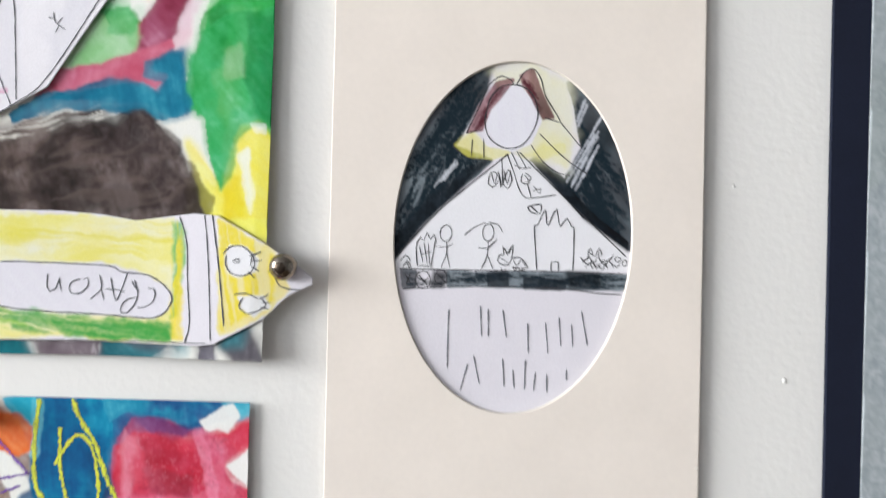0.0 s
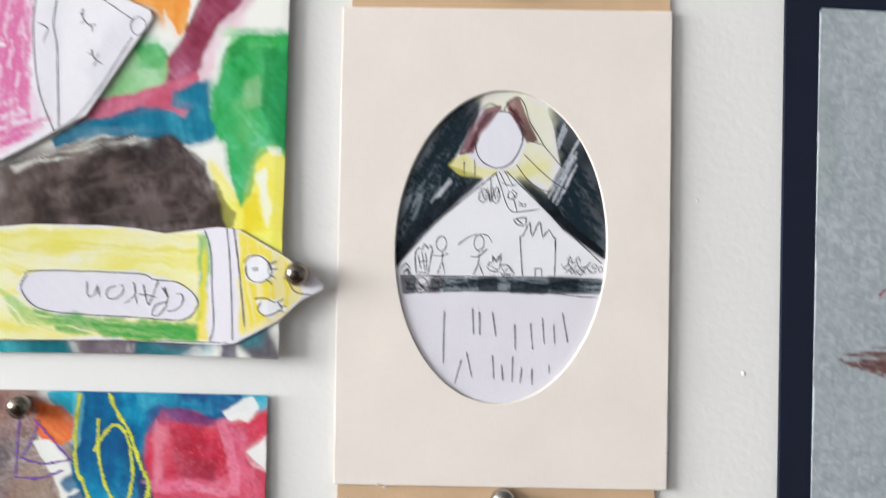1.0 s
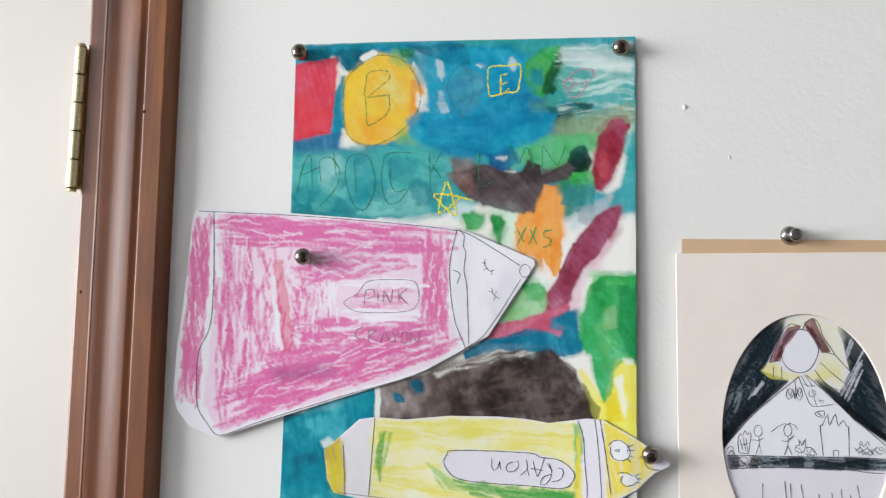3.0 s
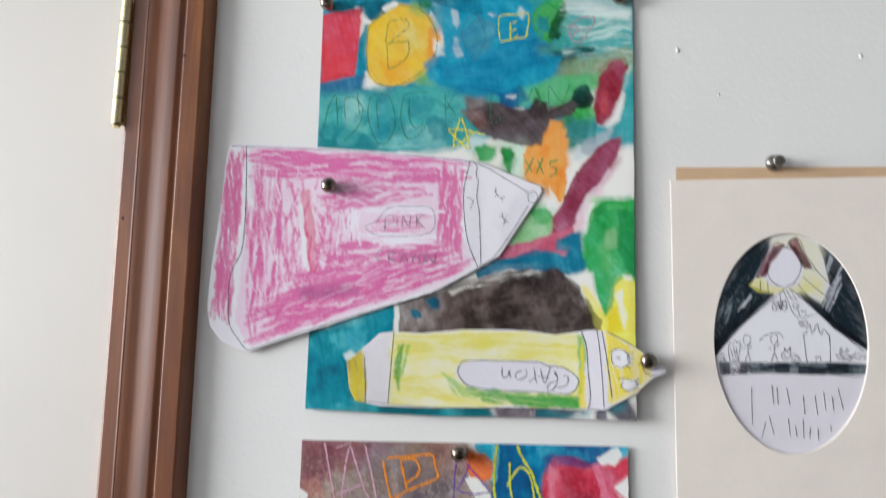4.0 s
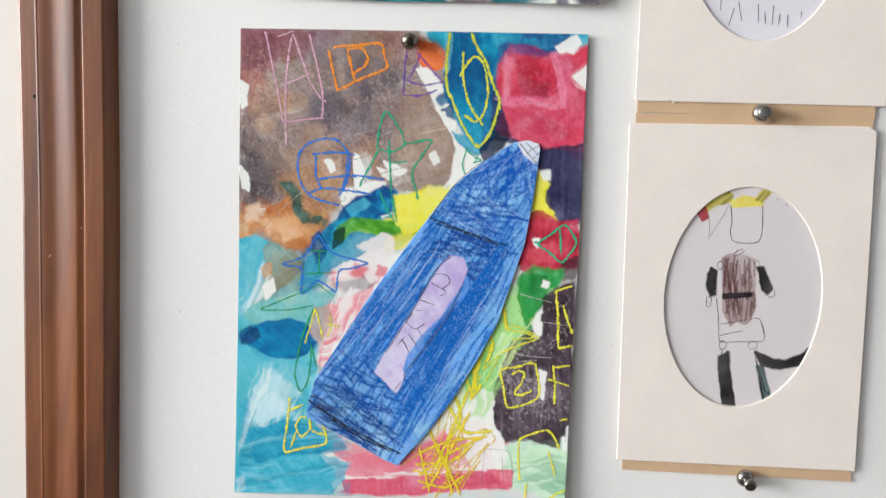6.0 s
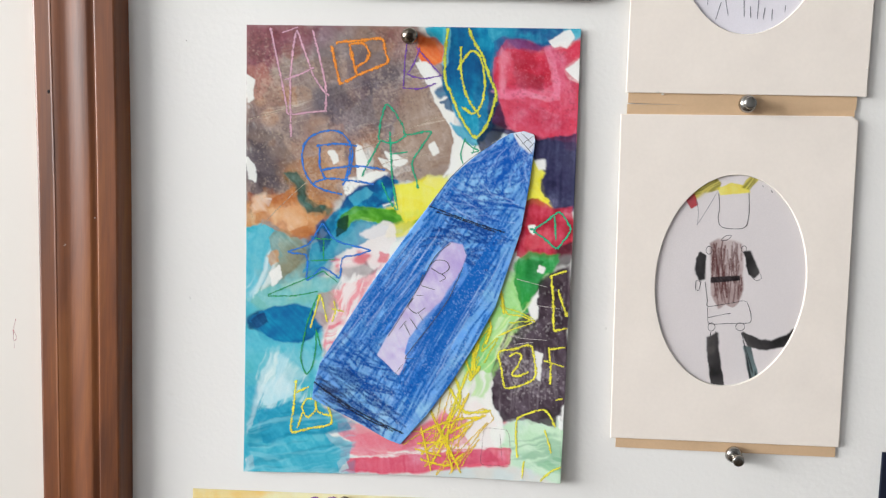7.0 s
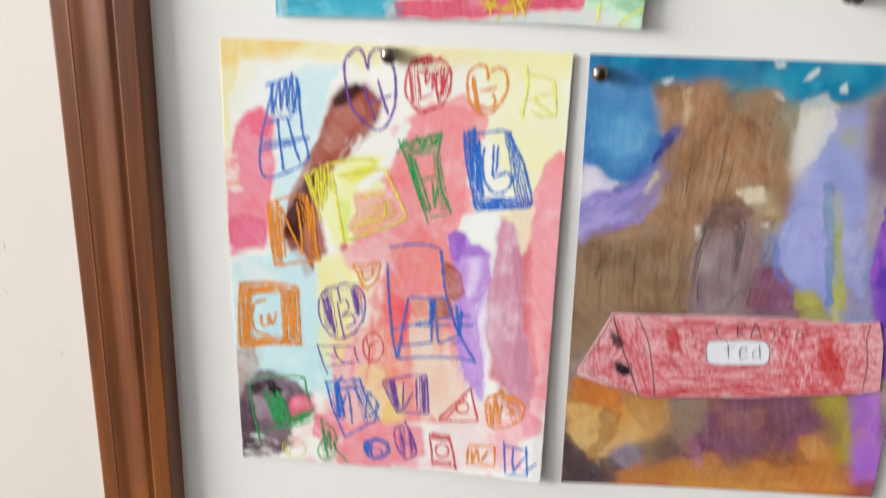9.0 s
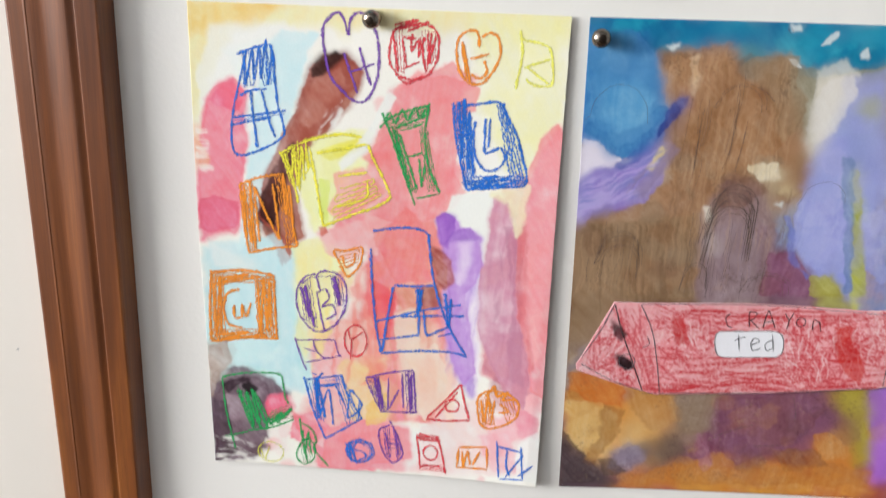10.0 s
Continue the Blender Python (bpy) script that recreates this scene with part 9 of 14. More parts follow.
s.scribble("b4ccf0", hatch([(79.7, 39.0), (133.5, 50.9), (138.2, 32.3), (94.7, 18.3)], 14, rng, 0.35, 0.4), 0.7, 0.5, 0.7, BL)
s.wash("d6c9e6", [(93.8, 60.7), (89.3, 65.0), (83.6, 75.1), (75.1, 90.2), (64.8, 108.5), (56.2, 124.0), (49.6, 136.4), (56.8, 142.8), (63.7, 148.8), (66.0, 142.2), (68.3, 134.5), (72.7, 123.0), (79.6, 111.4), (90.0, 99.7), (96.8, 88.3), (101.7, 75.2), (103.5, 67.9), (101.0, 61.5)], "cbbbe0", soft=0.4, rough=0.4, rim=0.05, dens=1)
LOBE = [(67.6, 134.6), (70.2, 124.3), (78.5, 111.5), (90.0, 98.6), (99.1, 83.4), (103.7, 73.3), (106.3, 82.3), (100.8, 95.5), (92.3, 108.9), (83.6, 120.5), (75.6, 131.5), (70.0, 139.0)]
s.wash("2274cc", LOBE, "6a9ee0", soft=0.5, rough=0.6, dens=0.9, rim=0)
s.scribble("0454ac", hatch([(68.0, 140.0), (100.0, 78.0), (107.0, 84.0), (76.0, 138.0)], 36, rng, 0.4, 0.1), 1.3, 0.84, 0.6, LOBE)
s.scribble("0660b6", hatch([(143.0, 12.0), (68.0, 194.0), (56.0, 160.0), (118.0, 62.0)], 70, rng, 0.3, 0.08), 1.4, 0.85, 0.66, [(112.3, -0.2), (127.8, -10.4), (143.8, -6.5), (138.1, 50.3), (124.5, 100.4), (99.4, 150.7), (66.5, 196.3), (40.0, 184.0), (70.0, 140.0), (104.0, 84.0), (104.0, 60.0), (96.0, 40.0)])
s.grit("c4dcf4", BL, 0.5, 0.03, 0.34)
s.wash("dcdfe9", [(130.9, -10.2), (137.2, -11.8), (142.9, -10.0), (143.0, -1.6), (140.7, 1.3), (134.1, -4.0)], soft=0.8, rough=0.8, rim=0)
s.run(0.2, 0.1)
s.build("paper", blue)
DARKWAX = wax("1a2034", 0.6)
marks("crayon_band", s, blue, DARKWAX, [[(79.0, 37.6), (92.8, 42.0), (111.1, 47.6), (127.8, 51.9)], [(83.8, 41.0), (100.2, 45.3), (122.1, 52.2)]], 1.2, "black crayon band")
marks("crayon_band", s, blue, DARKWAX, [[(8.1, 156.9), (23.4, 167.5), (42.6, 178.0), (68.5, 188.8)], [(23.5, 169.1), (38.8, 178.2), (61.7, 187.6)]], 1.6, "black crayon band")
marks("pencil_tip", s, blue, PENCIL, [[(131.3, -10.2), (136.9, -4.1), (142.1, 1.3)], [(134.8, -11.0), (142.2, -4.3)], [(142.3, -9.3), (135.5, -4.1)], [(143.2, -5.1), (139.2, -0.7)]], 0.45)
marks("pencil_outline", s, blue, PENCIL, [[(119.2, -4.8), (102.1, 8.0), (90.2, 21.3), (79.0, 38.7)]], 0.5)
marks("pencil_outline", s, blue, PENCIL, [[(55.8, 124.0), (73.1, 92.8), (83.9, 70.5), (93.7, 60.8)], [(102.3, 75.7), (95.1, 94.6), (84.9, 111.9), (72.6, 129.5), (67.4, 138.1), (73.0, 137.8)]], 0.45)
for tag, strokes in (("B", [[(80.5, 76.1), (85.1, 72.2), (91.3, 72.6), (93.6, 76.9), (88.7, 80.9), (82.0, 77.5)], [(88.7, 80.9), (91.7, 83.6), (87.5, 86.1)]]), ("L", [[(77.1, 81.5), (75.9, 88.9), (84.8, 91.4)]]), ("U", [[(71.5, 97.7), (68.0, 103.5), (73.7, 107.6), (79.4, 103.6)], [(73.2, 95.7), (77.6, 95.5)]]), ("E", [[(67.2, 112.8), (63.0, 118.7)], [(69.4, 110.9), (74.8, 118.1)], [(65.8, 114.8), (70.5, 122.8)], [(74.4, 106.8), (78.3, 112.2)]])):
    marks("pencil_letter", s, blue, PENCIL, strokes, 0.5, "pencil letter " + tag)
marks("pencil_mark", s, blue, PENCIL, [[(61.1, 149.1), (66.1, 142.0)], [(65.9, 148.9), (68.3, 143.0)]], 0.4)

# ---- painting three: pink alphabet ----
P3_LIFT = curl(0.4, 4.5, 1.4, 1.2, 0, 211, 297, 0.35, 12)
p3 = thing("painting", -0.033, 1.213, "pink and yellow watercolour covered with crayon letters in shapes", "painting", "paintings on the wall")
s = Sheet(-0.033, 1.213, [(-0.4, 0.3), (105.8, -2.6), (209.6, -5.6), (213.3, 127.5), (218.6, 292.6), (110.9, 296.6), (4.8, 299.3), (0.2, 139.7)], 0.6, "f3efe6", 61, P3_LIFT)
s.wash("f3dfa0", [(-2.7, -1.7), (210.0, -11.2), (209.8, 3.6), (176.7, 5.9), (96.9, 7.8), (27.8, 11.7), (8.9, 42.8), (-2.7, 79.9), (-4.5, 31.0)], "f5e8bc", soft=5, rough=4, dens=0.9, rim=0)
s.wash("f0c66a", [(-2.7, -1.7), (59.4, -4.1), (31.0, 7.5), (5.2, 17.8), (-2.8, 18.4)], soft=8, rough=4, dens=0.7, rim=0)
s.wash("f1eab2", [(157.9, -1.8), (208.9, -5.2), (210.2, 59.6), (196.7, 90.6), (183.0, 81.6), (164.2, 43.9)], soft=4, rough=4, dens=0.8, rim=0.05)
s.wash("dcedea", [(20.9, 26.1), (65.6, 16.7), (67.2, 35.3), (52.4, 68.8), (42.0, 100.3), (28.6, 94.5), (28.5, 41.3)], soft=6, rough=4, dens=0.75, rim=0)
s.wash("b9dfe2", [(3.4, 146.9), (58.6, 136.3), (67.2, 186.5), (74.5, 238.3), (21.0, 235.7), (4.0, 216.9)], "cfe8e8", soft=2.5, rough=3, dens=0.9, rim=0.05)
s.wash("ec7c94", [(3.1, 76.1), (8.4, 55.8), (13.6, 47.3), (22.0, 41.8), (30.5, 50.8), (28.9, 84.2), (24.9, 129.5), (2.9, 141.3), (0.9, 110.8)], "f096a6", rough=2.5)
s.wash("ea5f7e", [(4.3, 124.8), (24.7, 112.3), (25.9, 130.1), (4.8, 139.3)], soft=4, rough=3, dens=0.5, rim=0)
s.wash("f2b48e", [(0.0, 71.3), (7.9, 67.4), (4.9, 96.5), (-0.2, 96.9)], soft=3, rough=2, dens=0.6, rim=0)
s.wash("f2ee9e", [(59.0, 75.0), (98.2, 66.9), (121.7, 71.6), (115.0, 83.9), (98.7, 88.7), (85.6, 100.1), (79.1, 125.4), (68.9, 126.3), (63.8, 101.9)], "f5f2c2", soft=2, rough=3, dens=0.9, rim=0)
s.wash("a4665a", [(69.4, 32.6), (77.7, 25.7), (88.4, 23.7), (97.4, 32.4), (92.0, 49.4), (77.0, 67.6), (65.5, 84.6), (58.8, 102.3), (63.8, 134.0), (53.3, 144.1), (51.5, 153.6), (48.2, 142.7), (39.7, 130.7), (41.1, 110.9), (55.7, 75.3), (62.3, 51.7)], "b67c6c", rough=1.8)
s.wash("3b2228", [(68.8, 33.9), (75.8, 26.5), (86.5, 23.6), (88.4, 25.6), (79.9, 28.7), (72.6, 38.1)], soft=1, rough=1.2)
s.wash("4a2a30", [(40.5, 107.4), (52.2, 92.5), (53.7, 109.8), (46.6, 128.3), (41.5, 128.7)], soft=4, rough=2, dens=0.75, rim=0)
s.wash("5a3038", [(36.5, 120.2), (41.7, 117.9), (41.5, 128.7), (37.4, 125.5)], soft=1, rough=1)
s.wash("7a3f48", [(87.1, 23.8), (98.0, 32.4), (95.0, 39.6), (86.3, 33.9)], soft=3, rough=2, dens=0.7, rim=0)
s.wash("f39aa0", [(114.0, 54.2), (122.9, 37.5), (147.3, 23.8), (161.8, 31.5), (154.8, 44.6), (151.5, 94.5), (143.0, 119.6), (120.1, 136.1), (86.0, 135.6), (80.8, 128.8), (98.9, 98.9)], "f6b0b0", soft=2, rough=3, dens=0.95)
s.wash("ee7f8c", [(103.4, 148.7), (106.5, 133.7), (119.5, 120.0), (139.5, 117.1), (153.8, 133.0), (159.9, 177.2), (165.3, 208.1), (150.1, 255.2), (120.8, 254.3), (105.1, 214.4)], "f5a6a2", soft=2, rough=3)
s.wash("f08a8c", [(104.8, 133.9), (119.4, 116.4), (141.0, 114.5), (150.4, 133.3), (145.3, 163.4), (114.2, 162.6)], "f6a8a0", soft=3, rough=2, dens=0.8)
s.wash("ee6a6e", [(100.4, 167.8), (121.2, 165.8), (119.1, 204.9), (101.2, 202.8)], soft=4, rough=3, dens=0.6, rim=0)
s.wash("f4d8c2", [(126.0, 200.2), (142.6, 178.9), (154.8, 209.2), (160.3, 241.4), (131.7, 253.1)], soft=4, rough=3, dens=0.75, rim=0.05)
s.wash("f4a0a2", [(67.2, 194.3), (114.8, 181.7), (122.9, 212.6), (121.0, 262.8), (87.9, 284.2), (57.8, 270.1), (72.7, 234.3)], "f8c2b8", soft=3, rough=3, dens=0.9)
s.wash("f5efaa", [(62.0, 141.5), (86.1, 139.2), (93.3, 160.9), (72.5, 197.8), (65.4, 186.7), (60.2, 164.1)], "f6f0c4", soft=3, rough=3, dens=0.95, rim=0.05)
s.wash("f3d684", [(87.1, 216.3), (115.8, 213.3), (120.8, 254.3), (95.0, 257.2)], soft=4, rough=3, dens=0.6, rim=0)
s.wash("b592d6", [(144.6, 113.1), (152.5, 111.7), (157.1, 121.9), (168.0, 120.2), (170.2, 127.9), (171.9, 176.0), (172.2, 215.4), (172.2, 231.8), (156.5, 209.0), (149.1, 170.6), (154.4, 143.9)], "d2b6e4", soft=1.5, rough=2.5)
s.wash("8f62bc", [(144.7, 113.8), (151.9, 112.5), (158.6, 129.0), (153.8, 133.0), (146.8, 128.2)], soft=2.5, rough=2, dens=0.75, rim=0)
s.streaks("efe4f0", [(160.0, 125.2), (169.7, 120.8), (175.7, 215.0), (163.6, 208.3)], 95, 2, 50, 0.4, 0.25, 0.75)
s.wash("d78c9c", [(172.1, 117.0), (175.6, 102.7), (185.9, 96.7), (197.3, 114.8), (194.5, 158.6), (204.1, 228.3), (178.2, 214.8), (178.0, 160.2)], "e0a4ac", soft=1.5, rough=2.5)
s.streaks("c07488", [(172.9, 109.9), (195.0, 108.0), (201.9, 224.4), (179.2, 214.7)], 93, 3, 80, 0.35, 0.3, 0.6)
s.wash("f09ca6", [(194.8, 87.4), (201.2, 70.1), (209.7, 54.8), (212.3, 124.1), (215.4, 235.3), (200.5, 228.7), (195.1, 166.1), (188.4, 126.2)], "f4b4b8", soft=1.5, rough=2.5)
s.wash("c8606c", [(186.4, 122.9), (194.3, 118.6), (196.2, 158.5), (190.1, 159.1)], soft=3, rough=2, dens=0.6, rim=0)
s.wash("9c4a48", [(143.1, 134.0), (149.9, 136.3), (153.7, 143.2), (153.8, 155.8), (147.9, 160.1), (143.0, 145.0)], "b06058", rough=1.5)
s.wash("8a4a4a", [(135.6, 162.5), (143.4, 159.8), (145.1, 172.9), (137.2, 174.9)], soft=2, rough=1.5, dens=0.8)
s.wash("675460", [(2.6, 250.4), (6.3, 233.1), (25.0, 226.2), (42.5, 232.6), (55.0, 242.5), (50.3, 260.1), (39.0, 265.7), (42.5, 285.0), (27.0, 294.9), (5.2, 300.7)], "8a7680", rough=2.5)
s.wash("3d3038", [(7.6, 238.0), (28.5, 234.1), (39.4, 242.1), (28.1, 247.6), (13.3, 244.1)], soft=2.5, rough=2, dens=0.75, rim=0)
s.wash("4c3c46", [(3.3, 252.5), (14.7, 257.6), (15.5, 292.7), (5.2, 299.3)], soft=4, rough=2, dens=0.6, rim=0)
s.wash("b0a296", [(1.9, 213.0), (16.3, 209.5), (13.6, 236.5), (4.1, 241.8)], soft=4, rough=3, dens=0.7, rim=0)
s.wash("ea5f7c", [(39.3, 251.5), (46.0, 245.6), (53.5, 245.7), (56.0, 253.0), (50.3, 261.4), (42.1, 259.7)], "f07f92", rough=1.5)
s.wash("f08a98", [(57.8, 261.4), (72.7, 255.4), (87.8, 275.4), (125.0, 271.0), (125.8, 293.0), (74.8, 300.1), (72.8, 285.9), (55.8, 276.9)], "f5a8ac", rough=3)
s.wash("f7d4d2", [(149.9, 251.0), (177.6, 231.2), (212.5, 223.3), (216.2, 282.2), (155.8, 291.7)], soft=4, rough=3, dens=0.75, rim=0)
s.wash("f2b4b8", [(125.2, 275.4), (157.6, 258.7), (163.1, 288.6), (125.8, 293.0)], soft=4, rough=3, dens=0.7, rim=0)
s.wash("f0aab2", [(191.7, 229.6), (213.8, 219.0), (215.2, 252.1), (197.7, 258.3)], soft=3, rough=3, dens=0.6, rim=0)
s.streaks("f4efe6", [(27.7, 265.7), (42.8, 265.3), (57.7, 283.3), (26.9, 298.1)], 12, 2.4, 20, 0.4)
s.drops("c24a50", [(142.4, 32.0, 0.5), (143.9, 35.9, 0.4), (187.3, 113.9, 0.5), (6.4, 140.6, 0.6)])
s.drops("f6e8e6", [(184.1, 177.5, 1.1), (209.4, 172.3, 1.4), (123.3, 175.1, 1.6), (142.4, 174.4, 1.0)])
s.mottle([(4.3, 67.8), (24.9, 56.2), (26.0, 125.7), (2.8, 131.5)], ["e05a7c", "f4a8b4", "ea7088"], 14, 7, 0.5, 31)
s.mottle([(100.6, 50.2), (148.2, 33.7), (159.2, 103.0), (120.3, 143.0), (85.3, 138.8)], ["f08a94", "f6bcbc", "ee7a84", "f8d0cc"], 26, 9, 0.45, 32)
s.mottle([(81.9, 154.2), (151.3, 140.0), (157.0, 235.3), (86.4, 243.2)], ["ee7a7a", "f4b49c", "f0909a", "f8ccb8", "e8645e"], 34, 8, 0.45, 33)
s.mottle([(173.6, 74.1), (206.1, 58.1), (217.3, 232.8), (186.2, 232.1)], ["ec8a9a", "f4b8bc", "d87c92", "c87488"], 30, 8, 0.45, 34)
s.mottle([(3.4, 235.1), (37.6, 231.4), (48.2, 274.1), (4.4, 297.6)], ["4a3a44", "8a7880", "a4969a", "332830"], 16, 5, 0.55, 35)
s.mottle([(-0.7, 166.0), (57.1, 156.6), (63.9, 224.3), (11.3, 225.7)], ["a4d8e0", "d4eef0", "bfe6e6"], 16, 9, 0.5, 36)
s.mottle([(40.5, 270.5), (208.7, 238.1), (217.9, 295.0), (39.7, 312.2)], ["f4b0b6", "f8dad6", "f0949e", "f6efe8"], 34, 6, 0.5, 37)
s.streaks("f3ece4", [(79.6, 75.2), (113.4, 42.8), (121.6, 45.4), (104.7, 79.9), (84.8, 95.4)], -48, 1.6, 40, 0.3, 0.25, 0.7)
s.streaks("f4efe8", [(0.4, 78.3), (25.3, 46.3), (58.4, 24.7), (71.2, 30.0), (30.7, 86.1)], -58, 2.2, 40, 0.3, 0.3, 0.7)
s.streaks("cfe6ea", [(27.6, 76.1), (58.3, 31.0), (71.2, 23.7), (51.2, 70.8)], -60, 3, 40, 0.3, 0.3, 0.6)
s.wash("9d6cc6", [(145.2, 116.7), (149.6, 111.7), (155.3, 115.8), (158.7, 121.6), (168.9, 121.8), (172.1, 132.5), (168.7, 142.1), (149.7, 142.0), (147.3, 129.3)], "c4a2de", soft=0.8, rough=1.5, dens=0.8, rim=0.3)
s.wash("eadff0", [(153.9, 125.7), (159.9, 123.0), (162.8, 126.4), (156.3, 131.4)], soft=1.2, rough=1.5, dens=0.8, rim=0)
s.streaks("b386cc", [(146.1, 133.1), (172.7, 126.9), (177.7, 216.2), (157.0, 235.3)], 92, 2.2, 60, 0.35, 0.3, 0.6)
s.streaks("f2e8ee", [(163.6, 169.3), (173.8, 164.4), (176.6, 220.5), (169.0, 217.1)], 96, 1.2, 30, 0.42, 0.2, 0.85)
s.streaks("b36a82", [(170.8, 123.4), (193.9, 117.7), (203.3, 238.7), (186.9, 240.6)], 91, 2.4, 60, 0.34, 0.3, 0.55)
s.streaks("e59a86", [(117.5, 162.3), (152.5, 158.8), (158.0, 252.5), (120.7, 256.8)], 88, 3.5, 60, 0.4, 0.35, 0.65)
s.streaks("f5d9c6", [(122.6, 205.5), (158.6, 201.7), (162.0, 256.5), (132.1, 259.9)], 84, 3, 50, 0.35, 0.3, 0.7)
s.streaks("f08478", [(78.4, 158.4), (116.8, 143.3), (119.6, 226.7), (82.6, 235.0)], 93, 4, 60, 0.36, 0.35, 0.6)
s.streaks("f4e08a", [(60.7, 144.8), (81.8, 142.8), (82.3, 197.5), (67.6, 228.1), (62.2, 195.5)], 91, 3, 50, 0.4, 0.3, 0.7)
s.streaks("f4efe8", [(179.1, 101.2), (185.7, 100.6), (188.1, 144.0), (178.7, 137.4)], 92, 1.8, 30, 0.4, 0.25, 0.7)
s.wash("f3eee8", [(202.6, 173.2), (212.4, 166.4), (212.4, 184.0), (209.1, 204.5), (204.8, 196.8)], soft=1.2, rough=2.5, dens=0.85, rim=0)
s.wash("eb93a2", [(86.7, 265.2), (109.4, 258.1), (132.1, 259.9), (131.5, 291.6), (102.6, 295.1), (83.1, 288.2)], "f4bcc0", soft=1.5, rough=3.5, dens=0.7, rim=0.15)
s.wash("f5eeea", [(124.6, 260.8), (147.3, 262.6), (158.3, 256.9), (162.8, 269.7), (133.4, 291.4)], soft=1.5, rough=3.5, dens=0.75, rim=0)
s.wash("efb6be", [(180.2, 250.0), (208.7, 238.1), (212.2, 255.1), (189.0, 266.6)], soft=1.5, rough=3.5, dens=0.6, rim=0.15)
s.wash("b5c4c4", [(7.2, 217.8), (19.4, 210.2), (20.8, 224.7), (11.0, 234.3)], "a89a92", soft=2, rough=3, dens=0.6, rim=0.1)
s.wash("2b1f26", [(19.9, 241.1), (29.1, 237.5), (33.5, 241.3), (29.6, 246.1), (22.0, 245.2)], soft=0.8, rough=1.5, dens=0.85, rim=0)
s.streaks("f4f0ea", [(3.5, 274.8), (24.7, 283.7), (36.1, 296.2), (4.3, 300.0)], 20, 1.6, 14, 0.36, 0.2, 0.85)
s.bleed(1.0, 0.7, 20)
s.wash("a0604f", [(68.6, 39.8), (73.2, 31.8), (81.5, 26.1), (92.1, 28.5), (95.8, 34.5), (86.3, 52.0), (78.5, 65.9), (66.3, 72.9), (61.2, 85.3), (52.3, 112.5), (57.3, 130.2), (50.2, 139.1), (42.6, 131.6), (40.9, 113.5), (50.9, 91.4), (60.6, 70.0), (63.0, 53.2)], "b5776a", soft=0.6, rough=1.4, dens=0.5, rim=0.25, var=0.4)
s.wash("2e1a1c", [(68.3, 36.6), (74.8, 27.9), (81.5, 24.5), (90.1, 25.8), (94.4, 28.9), (88.3, 28.1), (79.3, 30.7), (72.9, 35.6)], soft=0.7, rough=1, dens=0.9, rim=0)
s.wash("4a272a", [(41.0, 112.0), (37.9, 123.2), (43.3, 132.3), (48.9, 131.0), (44.9, 121.5), (45.9, 108.4)], soft=1.4, rough=1, dens=0.8, rim=0)
s.wash("f3f0ea", [(80.5, 58.4), (84.4, 54.1), (86.4, 55.3), (83.1, 60.2), (81.8, 64.9)], soft=0.4, rough=1.4, dens=0.9, rim=0)
s.wash("e4627e", [(5.7, 54.4), (13.4, 46.0), (24.2, 41.3), (25.2, 49.6), (16.4, 60.2), (8.6, 64.2)], "ee8498", soft=0.7, rough=2, dens=0.6, rim=0.25)
s.wash("e4627e", [(0.6, 113.5), (23.1, 107.9), (25.8, 129.4), (8.0, 135.5), (1.0, 133.6)], "ea7c92", soft=0.6, rough=2.4, dens=0.5, rim=0.3)
s.wash("f6e39a", [(80.6, 71.8), (97.7, 67.0), (104.6, 76.5), (88.1, 88.2), (81.4, 85.3)], "f6efc0", soft=0.8, rough=2.4, dens=0.55, rim=0.15)
s.wash("ee8f98", [(113.4, 42.8), (138.3, 28.1), (145.0, 33.9), (130.0, 54.4), (117.3, 62.1)], "f3adb0", soft=0.7, rough=2.4, dens=0.5, rim=0.2)
s.wash("f3f1ea", [(13.6, 14.0), (53.3, 8.8), (72.1, 13.0), (67.4, 25.6), (59.3, 51.6), (46.0, 75.7), (33.6, 40.7), (24.6, 40.1), (14.0, 45.4), (4.1, 62.4), (4.6, 36.5)], soft=2, rough=2.5, dens=0.7, rim=0, var=0.1)
s.wash("cfe8ec", [(41.0, 26.3), (53.2, 13.0), (71.5, 13.6), (62.6, 35.4), (54.6, 65.0), (43.6, 99.8), (34.1, 129.0), (25.1, 155.6), (30.0, 104.4), (34.7, 76.6)], soft=1.4, rough=2, dens=0.7, rim=0.05)
s.wash("f28698", [(8.3, 55.5), (12.6, 47.4), (19.9, 43.6), (24.5, 40.7), (27.0, 44.4), (30.8, 48.9), (29.8, 60.4), (31.4, 75.2), (28.2, 94.2), (26.4, 110.0), (25.1, 129.8), (22.6, 134.4), (16.7, 133.1), (6.9, 136.2), (2.5, 133.3), (1.0, 114.0), (2.6, 92.9), (5.6, 72.2)], "f49eaa", soft=0.5, rough=1.4, dens=0.85, rim=0.2, var=0.4)
s.wash("ec5a7a", [(9.0, 54.1), (15.6, 45.9), (24.5, 42.0), (30.1, 49.0), (28.2, 60.5), (18.4, 58.0), (11.8, 58.5)], "f07890", soft=1.0, rough=2.2, dens=0.75, rim=0.1, var=0.4)
s.wash("e66488", [(1.3, 114.7), (11.3, 113.1), (25.6, 115.4), (24.4, 131.7), (17.4, 132.7), (7.6, 135.7), (2.2, 132.6)], soft=0.6, rough=1.6, dens=0.6, rim=0.35)
